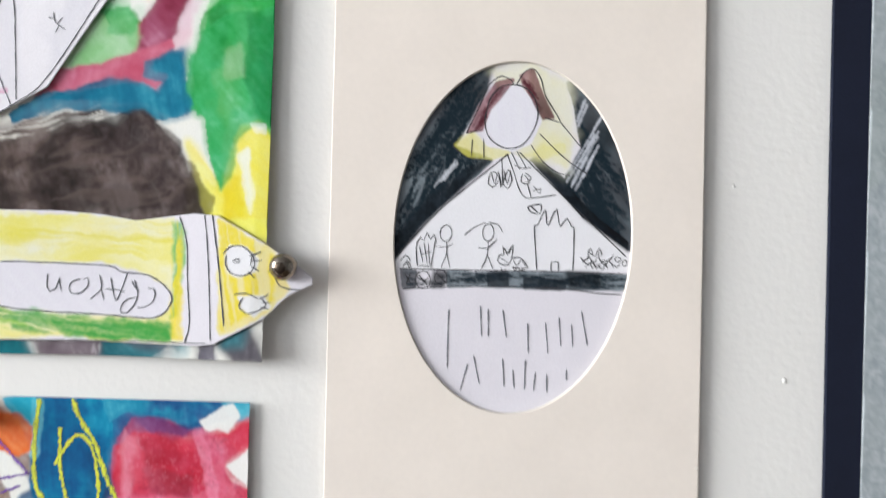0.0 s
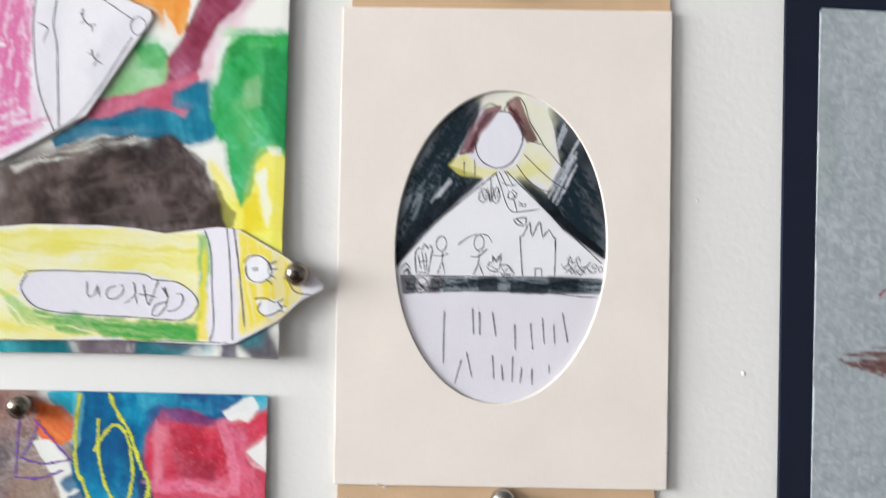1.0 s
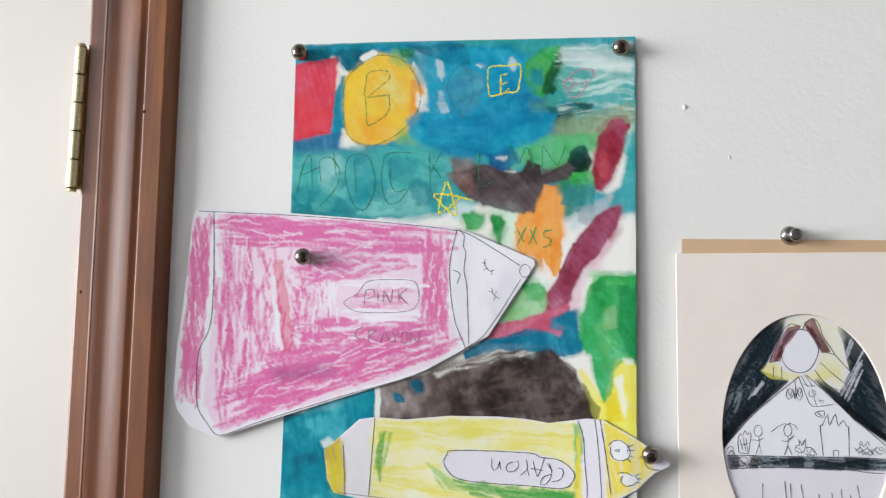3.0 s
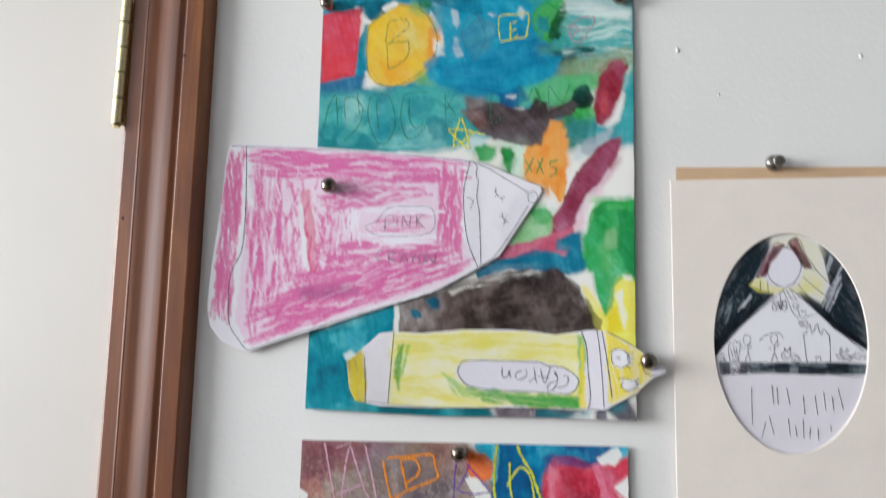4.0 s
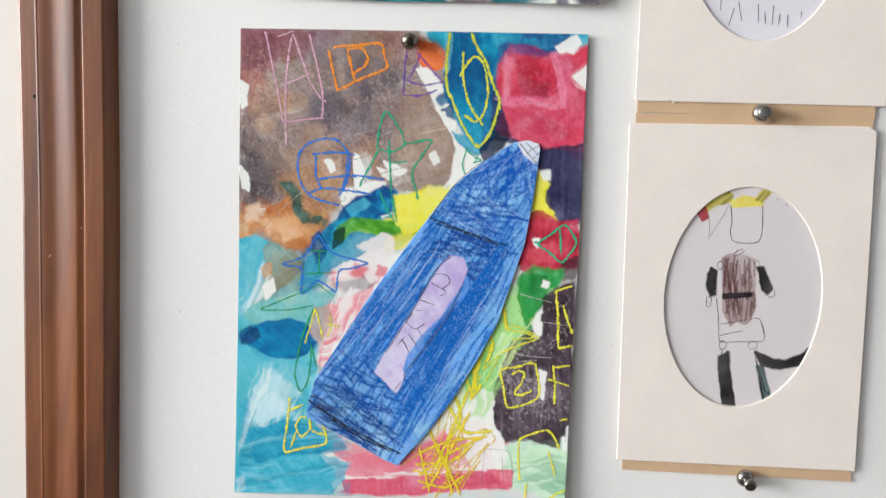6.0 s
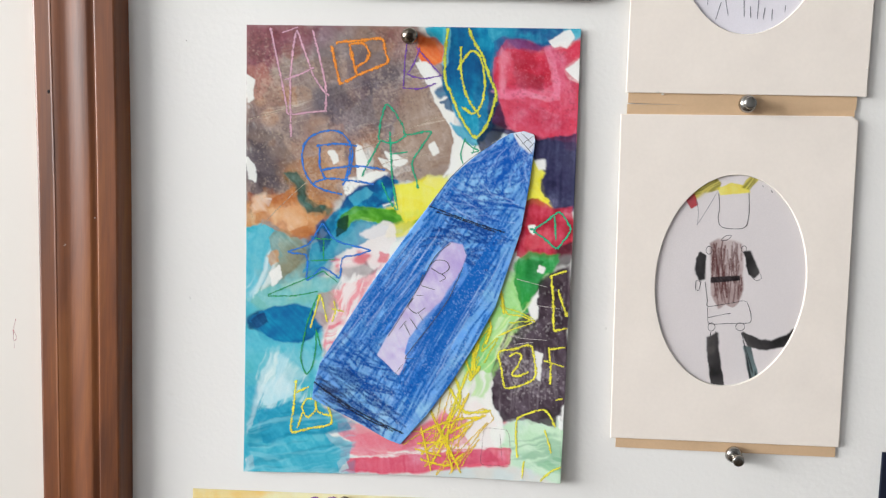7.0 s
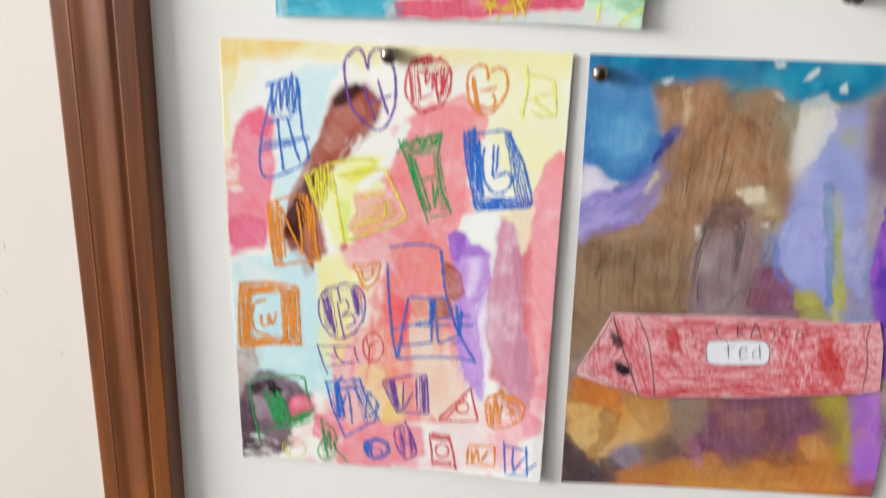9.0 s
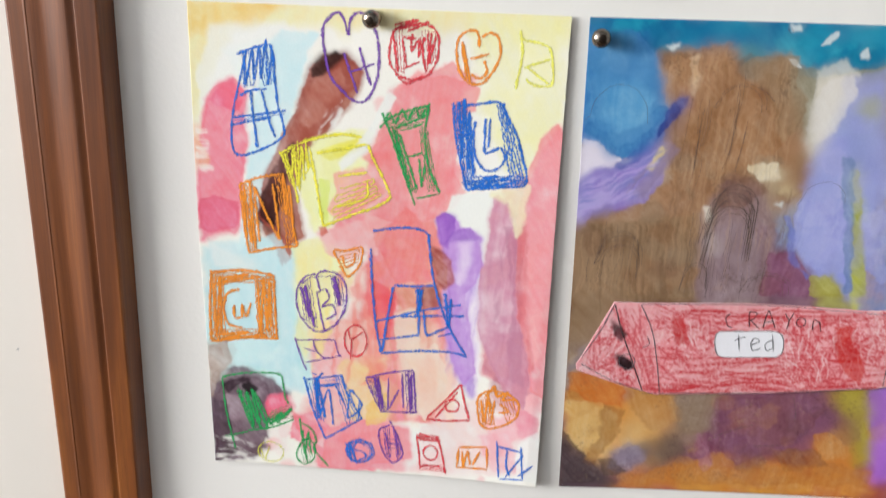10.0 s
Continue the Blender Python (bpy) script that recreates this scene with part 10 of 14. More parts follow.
s.wash("f4b090", [(0.9, 79.3), (5.8, 83.0), (9.5, 90.6), (5.2, 96.1), (0.6, 93.0)], soft=1.0, rough=2.2, dens=0.75, rim=0.1, var=0.4)
s.streaks("f6f0ea", [(1.3, 70.9), (7.9, 72.1), (9.3, 95.8), (1.0, 99.9)], 10, 1.4, 16, 0.4, 0.2, 0.8)
s.wash("9e554a", [(69.6, 33.0), (75.9, 25.6), (84.8, 23.7), (93.7, 27.5), (97.9, 32.8), (95.2, 39.3), (90.1, 42.2), (85.8, 51.2), (82.0, 59.6), (72.3, 70.3), (59.8, 78.6), (53.1, 87.3), (49.7, 96.5), (46.1, 108.3), (43.2, 121.7), (49.2, 134.9), (57.4, 137.8), (56.3, 145.3), (53.5, 151.5), (50.8, 144.3), (49.9, 134.8), (41.7, 128.3), (37.4, 121.5), (38.6, 110.7), (44.0, 92.9), (52.6, 71.8), (59.9, 58.1), (63.5, 46.5)], "b26a5c", soft=0.5, rough=1.4, dens=0.85, rim=0.2, var=0.4)
s.wash("c07c6c", [(72.2, 37.8), (84.9, 30.6), (88.2, 39.8), (78.7, 56.6), (67.4, 67.3), (62.5, 62.8)], soft=2, rough=2, dens=0.5, rim=0)
s.wash("25120f", [(69.3, 33.0), (74.1, 26.1), (81.6, 23.4), (86.7, 24.5), (81.7, 29.3), (75.4, 34.8), (69.6, 36.8)], soft=0.8, rough=1, dens=0.92, rim=0)
s.wash("36191a", [(44.3, 97.0), (52.5, 82.6), (59.2, 76.7), (56.4, 91.8), (52.2, 109.6), (45.8, 127.9), (39.1, 121.7), (38.3, 111.5)], "4a2726", soft=1.4, rough=1.6, dens=0.85, rim=0.1)
s.streaks("f3efe8", [(75.5, 58.5), (85.8, 50.2), (85.3, 61.0), (72.3, 71.9)], -50, 1.0, 14, 0.4, 0.2, 0.85)
s.wash("eceaa6", [(71.0, 73.0), (91.8, 67.4), (99.2, 75.4), (89.6, 89.1), (83.1, 99.9), (76.5, 118.8), (71.1, 129.3), (67.7, 108.9), (61.7, 101.7)], "f2f0c0", soft=1.2, rough=2.2, dens=0.8, rim=0.05)
s.wash("e8e046", [(72.3, 80.3), (95.8, 71.7), (98.5, 76.2), (79.6, 85.1)], soft=0.7, rough=1.4, dens=0.75, rim=0)
s.wash("d8e66a", [(74.4, 97.2), (79.1, 97.5), (78.6, 125.0), (75.2, 126.0)], soft=0.9, rough=1.2, dens=0.7, rim=0)
s.wash("ee9894", [(82.4, 93.8), (98.8, 89.7), (113.0, 100.8), (103.4, 112.1), (86.7, 120.7), (80.6, 114.9), (85.8, 103.2)], "f2b0aa", soft=1.0, rough=2.2, dens=0.75, rim=0.1, var=0.4)
s.wash("f28488", [(116.8, 40.8), (129.0, 30.5), (136.9, 33.0), (144.6, 30.9), (154.3, 34.9), (162.6, 37.4), (162.2, 50.1), (150.0, 57.6), (151.1, 87.3), (158.9, 96.9), (149.3, 111.6), (126.4, 120.7), (112.9, 118.4), (102.8, 115.7), (116.3, 100.5), (105.3, 84.4), (98.7, 82.2), (108.5, 60.8)], "f4989a", soft=0.6, rough=1.6, dens=0.75, rim=0.15, var=0.35)
s.wash("f4eee8", [(84.3, 86.8), (95.9, 75.7), (113.7, 43.0), (116.3, 44.7), (101.8, 77.2), (87.0, 90.6)], soft=0.5, rough=1.4, dens=0.9, rim=0, var=0.1)
s.wash("f4b6b6", [(72.5, 129.9), (102.9, 119.3), (108.2, 140.5), (86.3, 146.2), (76.0, 139.8)], soft=1.0, rough=2.2, dens=0.75, rim=0.1, var=0.4)
s.wash("d0604e", [(73.9, 126.9), (77.3, 125.8), (79.3, 129.3), (75.2, 131.1)], soft=0.5, rough=1.4, dens=0.85, rim=0.2, var=0.4)
s.wash("f0969e", [(207.4, 53.7), (214.0, 65.5), (216.1, 171.1), (216.3, 226.4), (208.9, 223.1), (200.9, 172.6), (194.0, 114.7), (193.8, 93.9), (197.1, 76.8), (200.5, 63.3)], "f2a8ac", soft=0.5, rough=1.4, dens=0.85, rim=0.2, var=0.4)
s.wash("da7278", [(189.8, 115.8), (195.6, 113.8), (201.6, 172.6), (209.5, 206.9), (206.2, 212.0), (194.1, 173.3)], soft=1.5, rough=2, dens=0.65, rim=0)
s.wash("cd8aa4", [(174.1, 99.0), (177.8, 97.0), (184.7, 101.6), (190.8, 115.0), (194.8, 173.3), (206.4, 211.2), (205.1, 235.8), (195.3, 229.5), (182.9, 206.5), (174.7, 190.7), (171.3, 141.9), (172.8, 116.6)], "d8a2b2", soft=0.5, rough=1.4, dens=0.85, rim=0.2, var=0.4)
s.streaks("b8748e", [(172.1, 116.6), (189.8, 115.1), (205.4, 223.5), (183.1, 209.7)], 86, 2.2, 60, 0.3, 0.3, 0.5)
s.wash("f2efe9", [(151.9, 99.6), (174.5, 95.6), (174.7, 116.4), (172.9, 141.7), (170.3, 128.2), (166.7, 124.2), (156.8, 115.2), (149.3, 112.0)], soft=0.5, rough=1.4, dens=0.9, rim=0, var=0.1)
s.wash("efe8c8", [(175.2, 97.2), (195.1, 90.4), (195.0, 107.6), (191.4, 122.0), (184.7, 101.6)], soft=0.8, rough=2, dens=0.7, rim=0)
s.wash("b884d2", [(144.5, 115.6), (147.6, 111.8), (152.6, 112.4), (156.2, 116.3), (155.2, 121.7), (163.0, 119.2), (169.8, 125.7), (171.3, 141.9), (168.7, 153.2), (163.1, 161.2), (168.5, 191.4), (173.6, 214.7), (166.5, 224.4), (158.6, 212.3), (153.7, 189.0), (153.5, 154.7), (150.5, 132.9), (146.3, 129.7)], "cda6de", soft=0.5, rough=1.4, dens=0.85, rim=0.2, var=0.4)
s.wash("9452c0", [(144.1, 114.2), (148.6, 111.7), (153.4, 113.4), (154.1, 119.7), (151.2, 132.8), (146.7, 130.4)], soft=0.8, rough=1.2, dens=0.75, rim=0.15)
s.wash("8c54be", [(150.3, 130.0), (153.2, 122.6), (163.0, 119.6), (169.1, 125.4), (165.5, 126.5), (155.6, 127.8)], soft=1.0, rough=1, dens=0.6, rim=0.15)
s.wash("ead8ee", [(158.7, 129.3), (165.6, 127.9), (164.6, 142.5), (159.3, 155.6)], soft=1.5, rough=1.5, dens=0.7, rim=0)
s.wash("9e453d", [(142.1, 133.7), (149.0, 135.9), (154.0, 141.7), (155.2, 154.5), (150.7, 159.8), (145.7, 156.2)], "b25a50", soft=0.5, rough=1.4, dens=0.85, rim=0.2, var=0.4)
s.wash("a65a50", [(138.4, 162.1), (147.2, 159.0), (149.3, 172.4), (139.7, 173.4)], soft=1.0, rough=2.2, dens=0.75, rim=0.1, var=0.4)
s.wash("f07880", [(116.4, 122.3), (126.0, 110.2), (135.1, 120.0), (145.0, 155.5), (121.1, 157.8), (110.1, 136.6)], "f4928f", soft=1, rough=2, dens=0.6, rim=0.15)
s.wash("ee5c66", [(105.9, 159.2), (121.3, 165.3), (119.0, 197.3), (109.8, 198.2)], soft=1.2, rough=2, dens=0.55, rim=0.1)
s.wash("dc8a6e", [(122.6, 161.4), (134.9, 160.2), (135.1, 194.8), (122.5, 196.9)], soft=1.2, rough=2, dens=0.6, rim=0.1)
s.wash("f0dac8", [(121.8, 179.0), (133.9, 175.5), (137.2, 210.5), (147.2, 198.3), (152.3, 213.0), (157.0, 232.9), (143.5, 252.0), (131.9, 235.6), (125.2, 211.8)], soft=1, rough=2.2, dens=0.75, rim=0)
s.wash("f2c4b0", [(135.4, 210.7), (146.0, 209.6), (149.5, 242.0), (140.5, 243.0)], soft=3, rough=3, dens=0.55, rim=0)
s.wash("efe49a", [(58.8, 141.3), (72.5, 132.8), (80.2, 150.4), (83.8, 168.9), (73.4, 193.2), (65.5, 218.9), (60.5, 202.5), (62.1, 178.7)], "f2ebb8", soft=1.0, rough=2.2, dens=0.75, rim=0.1, var=0.4)
s.wash("bfe2e8", [(7.3, 142.4), (48.5, 135.0), (57.3, 152.6), (54.9, 187.2), (58.3, 218.8), (65.5, 242.9), (50.8, 241.2), (40.0, 224.9), (15.0, 223.4), (11.2, 207.5), (7.6, 161.0)], "d8eef0", soft=1, rough=2, dens=0.65, rim=0.08)
s.wash("f2f0ea", [(29.4, 151.5), (34.9, 154.7), (30.6, 158.9), (9.5, 157.1), (5.8, 146.2), (7.4, 140.2)], soft=3, rough=3, dens=0.55, rim=0)
s.wash("b49c90", [(3.7, 213.2), (14.8, 208.0), (16.5, 223.3), (8.6, 236.5), (4.4, 249.6)], soft=1.0, rough=2.2, dens=0.75, rim=0.1, var=0.4)
s.wash("6a5460", [(5.1, 250.4), (13.7, 240.2), (19.5, 234.5), (32.4, 233.1), (39.7, 237.3), (41.8, 245.5), (35.7, 254.7), (33.4, 272.3), (39.0, 276.0), (35.0, 289.8), (27.2, 292.9), (19.6, 291.6), (5.9, 298.6), (5.6, 275.4)], "88727c", soft=0.5, rough=1.4, dens=0.85, rim=0.2, var=0.4)
s.wash("463240", [(5.4, 252.1), (13.3, 252.9), (14.4, 287.7), (19.6, 291.6), (5.9, 298.1)], "58444e", soft=1.0, rough=2.2, dens=0.75, rim=0.1, var=0.4)
s.wash("4a3842", [(12.9, 241.1), (25.0, 233.9), (30.9, 235.0), (21.2, 239.8), (15.0, 245.1)], soft=0.5, rough=1.4, dens=0.85, rim=0.2, var=0.4)
s.wash("241a1e", [(23.7, 241.2), (28.6, 238.1), (33.3, 242.2), (30.3, 246.4)], soft=0.5, rough=1.4, dens=0.85, rim=0.2, var=0.4)
s.wash("a48c96", [(14.1, 249.4), (24.6, 248.3), (28.0, 264.2), (16.6, 266.3)], soft=1.0, rough=2.2, dens=0.75, rim=0.1, var=0.4)
s.streaks("f3efe8", [(5.5, 279.9), (16.9, 279.4), (38.8, 289.3), (5.4, 300.4)], 8, 1.2, 12, 0.4, 0.2, 0.85)
s.wash("e85e7a", [(39.5, 252.2), (43.3, 246.2), (50.7, 244.5), (53.6, 250.6), (50.6, 259.5), (44.9, 263.1), (40.1, 260.7)], "f07a90", soft=0.5, rough=1.4, dens=0.85, rim=0.2, var=0.4)
s.wash("ec8894", [(56.2, 256.7), (69.2, 261.7), (78.9, 267.1), (73.7, 277.3), (59.8, 269.2)], soft=1.0, rough=2.2, dens=0.75, rim=0.1, var=0.4)
s.wash("f08892", [(78.6, 268.0), (102.6, 258.3), (118.1, 260.4), (132.9, 260.9), (135.3, 282.4), (122.0, 286.6), (88.3, 299.6), (76.9, 298.3), (78.7, 280.2)], "f4a0a6", soft=0.5, rough=1.4, dens=0.85, rim=0.2, var=0.4)
s.wash("f0c87c", [(106.0, 247.7), (120.2, 232.8), (118.0, 256.1), (106.3, 260.5)], soft=1.0, rough=2.2, dens=0.75, rim=0.1, var=0.4)
s.wash("f6dcd8", [(140.1, 258.3), (161.1, 254.2), (180.0, 264.1), (178.6, 286.1), (149.1, 290.5)], soft=1.0, rough=2.2, dens=0.75, rim=0.1, var=0.4)
s.wash("f0bcc2", [(179.7, 260.7), (197.4, 254.4), (204.2, 283.0), (189.7, 285.6)], soft=1.0, rough=2.2, dens=0.75, rim=0.1, var=0.4)
s.wash("e9a0ae", [(200.2, 236.4), (214.4, 243.1), (213.8, 255.9), (204.8, 256.9)], soft=1.0, rough=2.2, dens=0.75, rim=0.1, var=0.4)
s.wash("f3f0ea", [(205.1, 260.3), (215.9, 251.4), (218.8, 290.1), (204.6, 287.4)], soft=1, rough=2, dens=0.7, rim=0)
s.bleed(0.8, 0.4, 14, 0.5)
s.run(0.5, 0.16)
s.build("paper", p3)


def letter(material, width, label, *lines):
    marks("crayon_letter", s, p3, material, lines, width * 1.05, label)


letter(BLUE, 1.5, "blue crayon letter A in a tall box", [(26.6, 27.5), (33.8, 24.5), (42.8, 20.8)], [(32.5, 24.6), (28.2, 41.4), (23.6, 61.2), (22.4, 77.9), (25.5, 85.8), (35.6, 83.6), (53.1, 71.5), (49.4, 52.7), (47.7, 33.6), (46.0, 20.6)], [(22.7, 68.5), (32.7, 65.4), (45.9, 62.1)], [(23.6, 63.8), (36.1, 61.5), (54.5, 57.5)], [(33.9, 46.7), (36.0, 66.8), (37.0, 80.8)], [(40.3, 46.9), (45.2, 66.1), (48.4, 73.8)], [(27.9, 51.0), (34.5, 47.3), (43.6, 46.0)])
letter(BLUE, 1.4, "blue crayon scribble", [(30.6, 24.8), (31.3, 44.3), (35.7, 25.0), (36.6, 40.7), (39.6, 22.2), (40.5, 40.4), (43.4, 18.9), (44.3, 43.4), (47.2, 24.2), (48.2, 43.1)])
letter(PURPLE, 1.7, "purple crayon letter H in a heart", [(89.5, 12.6), (86.8, 4.3), (83.1, 0.9), (77.5, 5.5), (75.1, 13.0), (79.0, 34.4), (86.1, 43.4), (92.6, 48.7), (99.1, 48.9), (104.0, 42.1), (106.8, 29.3), (105.7, 13.9), (101.1, 3.3), (94.8, 0.1), (90.6, 4.0), (89.5, 12.6)], [(87.1, 22.6), (91.1, 33.5), (95.1, 44.7)], [(95.8, 18.9), (99.2, 29.8), (102.7, 39.6)], [(90.4, 33.0), (104.2, 27.6)])
letter(RED, 1.5, "red crayon letter I in a circle", [(115.5, 7.7), (112.7, 16.5), (113.0, 26.3), (118.3, 32.8), (126.5, 34.7), (134.5, 31.0), (139.1, 21.9), (139.1, 10.3), (135.1, 5.2), (126.4, 4.0), (115.5, 7.7)], [(120.0, 11.7), (127.4, 11.8)], [(119.4, 12.9), (122.5, 28.7)], [(120.0, 28.9), (129.2, 24.5)], [(129.2, 11.0), (132.5, 28.6)], [(132.8, 8.9), (135.5, 24.7)], [(114.3, 10.2), (117.6, 31.0)], [(116.3, 31.7), (122.8, 36.9), (131.4, 31.8)])
letter(RED, 1.6, "red crayon scribble", [(114.8, 5.4), (127.6, 2.1), (115.5, 7.7), (133.7, 2.9), (121.7, 8.5)], [(124.8, 9.5), (124.6, 18.7), (128.7, 12.3), (128.5, 21.5), (131.7, 10.8)], [(135.3, 8.8), (134.2, 24.8), (137.8, 9.2)])
letter(ORANGE, 1.6, "orange crayon letter J in a heart", [(161.5, 14.2), (160.3, 6.4), (155.4, 5.6), (150.1, 10.2), (149.5, 20.0), (152.6, 29.6), (157.9, 34.3), (164.1, 33.8), (169.8, 27.1), (173.4, 17.0), (171.4, 8.1), (167.0, 6.0), (162.3, 8.7)], [(157.0, 20.7), (167.2, 17.5)], [(164.5, 21.3), (166.8, 27.4), (162.7, 31.4), (158.2, 29.2)], [(152.1, 11.8), (155.9, 31.9), (152.8, 13.6), (157.9, 33.6)])
letter(wax("f9f26a", 0.66), 1.7, "yellow crayon letter K in a box", [(183.2, 3.6), (185.1, 17.4), (182.9, 35.5)], [(183.7, 8.4), (198.5, 11.0), (201.8, 19.3), (202.4, 31.6), (194.5, 32.8), (188.0, 29.5)], [(186.8, 23.4), (200.7, 17.5)], [(188.0, 22.7), (201.2, 31.7)])
letter(GREEN, 1.4, "green crayon letter E in a tall box", [(109.5, 54.5), (117.9, 74.3), (130.4, 108.1)], [(108.4, 63.1), (117.2, 55.2), (136.0, 48.0)], [(136.0, 46.7), (134.3, 65.6), (137.9, 85.4), (144.5, 99.2)], [(130.9, 103.8), (144.6, 99.9)], [(119.5, 65.5), (124.6, 79.7), (131.3, 98.2)], [(120.1, 64.1), (132.7, 59.2)], [(125.2, 79.0), (132.9, 76.4)])
letter(GREEN, 1.6, "green crayon scribble", [(110.9, 59.0), (114.0, 54.2), (117.4, 59.8), (120.9, 52.3), (124.4, 57.9), (128.5, 49.8), (131.3, 56.1), (135.4, 48.0), (133.8, 54.6), (117.5, 62.4)], [(114.3, 64.6), (122.3, 86.7), (116.9, 64.4), (125.8, 93.2)], [(131.8, 79.8), (133.8, 96.0), (135.1, 82.2)])
letter(BLUE, 1.6, "blue crayon letter L in a box", [(149.2, 45.7), (151.6, 64.3), (156.7, 83.8), (160.0, 95.1)], [(151.2, 48.1), (164.3, 45.2), (174.9, 43.7), (180.6, 52.2), (187.3, 64.7), (193.4, 89.5), (177.5, 92.9), (160.1, 95.8)], [(168.0, 53.2), (168.1, 62.9), (169.5, 73.4), (177.5, 69.4), (180.5, 74.5), (177.8, 80.7), (170.3, 83.4), (164.0, 76.5), (161.8, 63.4), (162.5, 54.9)], [(170.5, 53.0), (170.6, 70.0)])
letter(BLUE, 2.2, "blue crayon scribble", [(152.3, 44.8), (156.3, 77.1), (155.4, 43.3), (160.6, 83.5), (158.4, 50.7), (163.4, 86.6)], [(160.5, 92.3), (176.9, 86.2), (162.6, 94.9), (183.4, 86.3), (167.8, 93.8), (188.1, 88.6)])
letter(YELLOW, 1.8, "yellow crayon letter M", [(50.3, 81.8), (55.5, 92.2), (60.1, 105.7), (60.8, 112.7)], [(50.3, 83.1), (65.6, 74.5), (78.7, 70.1)], [(53.6, 82.8), (57.5, 95.5), (58.9, 79.0), (61.5, 102.1), (63.6, 78.0), (64.8, 98.4)], [(60.9, 74.8), (62.1, 105.6)], [(65.6, 74.5), (67.5, 91.2)])
letter(YELLOW, 1.8, "yellow crayon box", [(68.8, 80.9), (72.2, 101.2), (76.4, 125.6)], [(76.4, 125.6), (92.6, 117.7), (115.7, 104.4), (106.5, 84.6), (101.6, 73.6)], [(65.6, 74.5), (85.2, 68.9), (98.2, 69.8)], [(72.2, 81.3), (101.6, 73.6)], [(84.8, 93.9), (102.0, 90.4)], [(84.4, 112.8), (101.7, 105.7), (102.1, 95.2)])
letter(ORANGE, 1.7, "orange crayon letter N in a box", [(26.3, 103.7), (27.9, 122.7), (30.7, 146.6)], [(26.3, 103.7), (38.6, 98.5), (52.1, 95.3)], [(52.1, 95.3), (56.0, 116.7), (60.6, 140.1)], [(30.7, 147.3), (44.7, 143.1), (60.6, 140.1)], [(37.6, 139.5), (36.2, 122.0), (35.1, 104.4)], [(35.1, 104.4), (42.0, 121.0), (49.5, 137.0)], [(49.5, 137.0), (48.4, 120.9), (46.0, 102.0)], [(27.6, 107.1), (29.5, 137.1), (29.0, 104.9), (32.9, 140.4), (32.5, 101.8), (34.9, 143.9)], [(52.1, 98.1), (53.9, 120.4), (56.1, 102.6), (58.6, 134.4)])
letter(ORANGE, 1.8, "orange crayon letter G in a square", [(7.0, 160.8), (5.3, 184.8), (5.0, 209.5)], [(7.0, 162.3), (26.9, 158.9), (45.8, 160.9)], [(45.8, 160.9), (46.2, 180.8), (47.3, 205.1)], [(5.0, 210.3), (25.6, 205.0), (47.3, 204.3)], [(24.4, 172.1), (16.4, 175.9), (13.9, 187.1), (17.1, 197.0), (25.8, 198.5)], [(20.5, 183.3), (20.9, 191.9), (25.3, 190.7), (25.5, 182.8), (28.1, 190.4), (31.3, 180.7)])
letter(ORANGE, 2.2, "orange crayon scribble", [(8.1, 169.0), (8.8, 206.7), (12.5, 166.3), (11.8, 204.0)], [(8.9, 166.7), (30.3, 161.6), (10.2, 169.6), (37.3, 162.4)], [(35.8, 166.4), (37.3, 201.4), (39.4, 164.5), (41.6, 199.3), (42.9, 165.7), (43.8, 196.7)], [(8.8, 205.1), (29.3, 201.4), (10.9, 208.9), (40.2, 201.9)])
letter(ORANGE, 1.4, "orange crayon letter D in a shield", [(82.7, 141.0), (87.6, 150.9), (91.9, 157.3), (98.6, 149.1), (99.7, 137.3), (90.2, 140.3), (82.7, 141.0)], [(88.2, 143.5), (90.4, 151.4), (95.2, 148.0), (95.7, 141.3)])
letter(PURPLE, 1.3, "purple crayon letter B in a circle", [(72.4, 157.6), (65.4, 159.8), (60.5, 168.6), (60.4, 181.7), (66.1, 192.1), (74.0, 196.8), (83.2, 191.9), (90.1, 179.5), (90.6, 164.2), (85.6, 156.3), (76.6, 155.0), (72.4, 159.1), (74.5, 168.0)], [(72.4, 169.0), (75.3, 185.7), (77.5, 195.7)], [(73.2, 169.7), (78.0, 166.9), (80.2, 172.8), (76.0, 179.4), (82.3, 177.2), (84.5, 183.2), (78.2, 187.7)])
letter(PURPLE, 2.0, "purple crayon scribble", [(62.6, 166.9), (68.2, 186.4), (65.4, 165.8), (71.1, 193.9)], [(82.2, 158.9), (86.6, 176.8), (83.5, 158.0), (87.2, 172.9)])
letter(PURPLE, 1.1, "purple crayon letter X in a flag", [(58.9, 202.3), (62.5, 215.7), (66.1, 225.1)], [(60.3, 203.8), (72.6, 202.5), (84.0, 201.4)], [(84.0, 201.4), (87.0, 213.1)], [(65.4, 219.4), (76.9, 215.8), (88.5, 212.1)], [(70.4, 203.6), (72.6, 210.6), (78.4, 215.6)], [(64.6, 209.0), (72.6, 211.4)])
letter(RED, 1.2, "red crayon letter Y in a circle", ring(97.2, 200.8, 7.0, 11.0, 16), [(92.5, 193.4), (94.7, 200.3), (101.7, 194.0)], [(94.7, 200.3), (94.3, 214.0)])
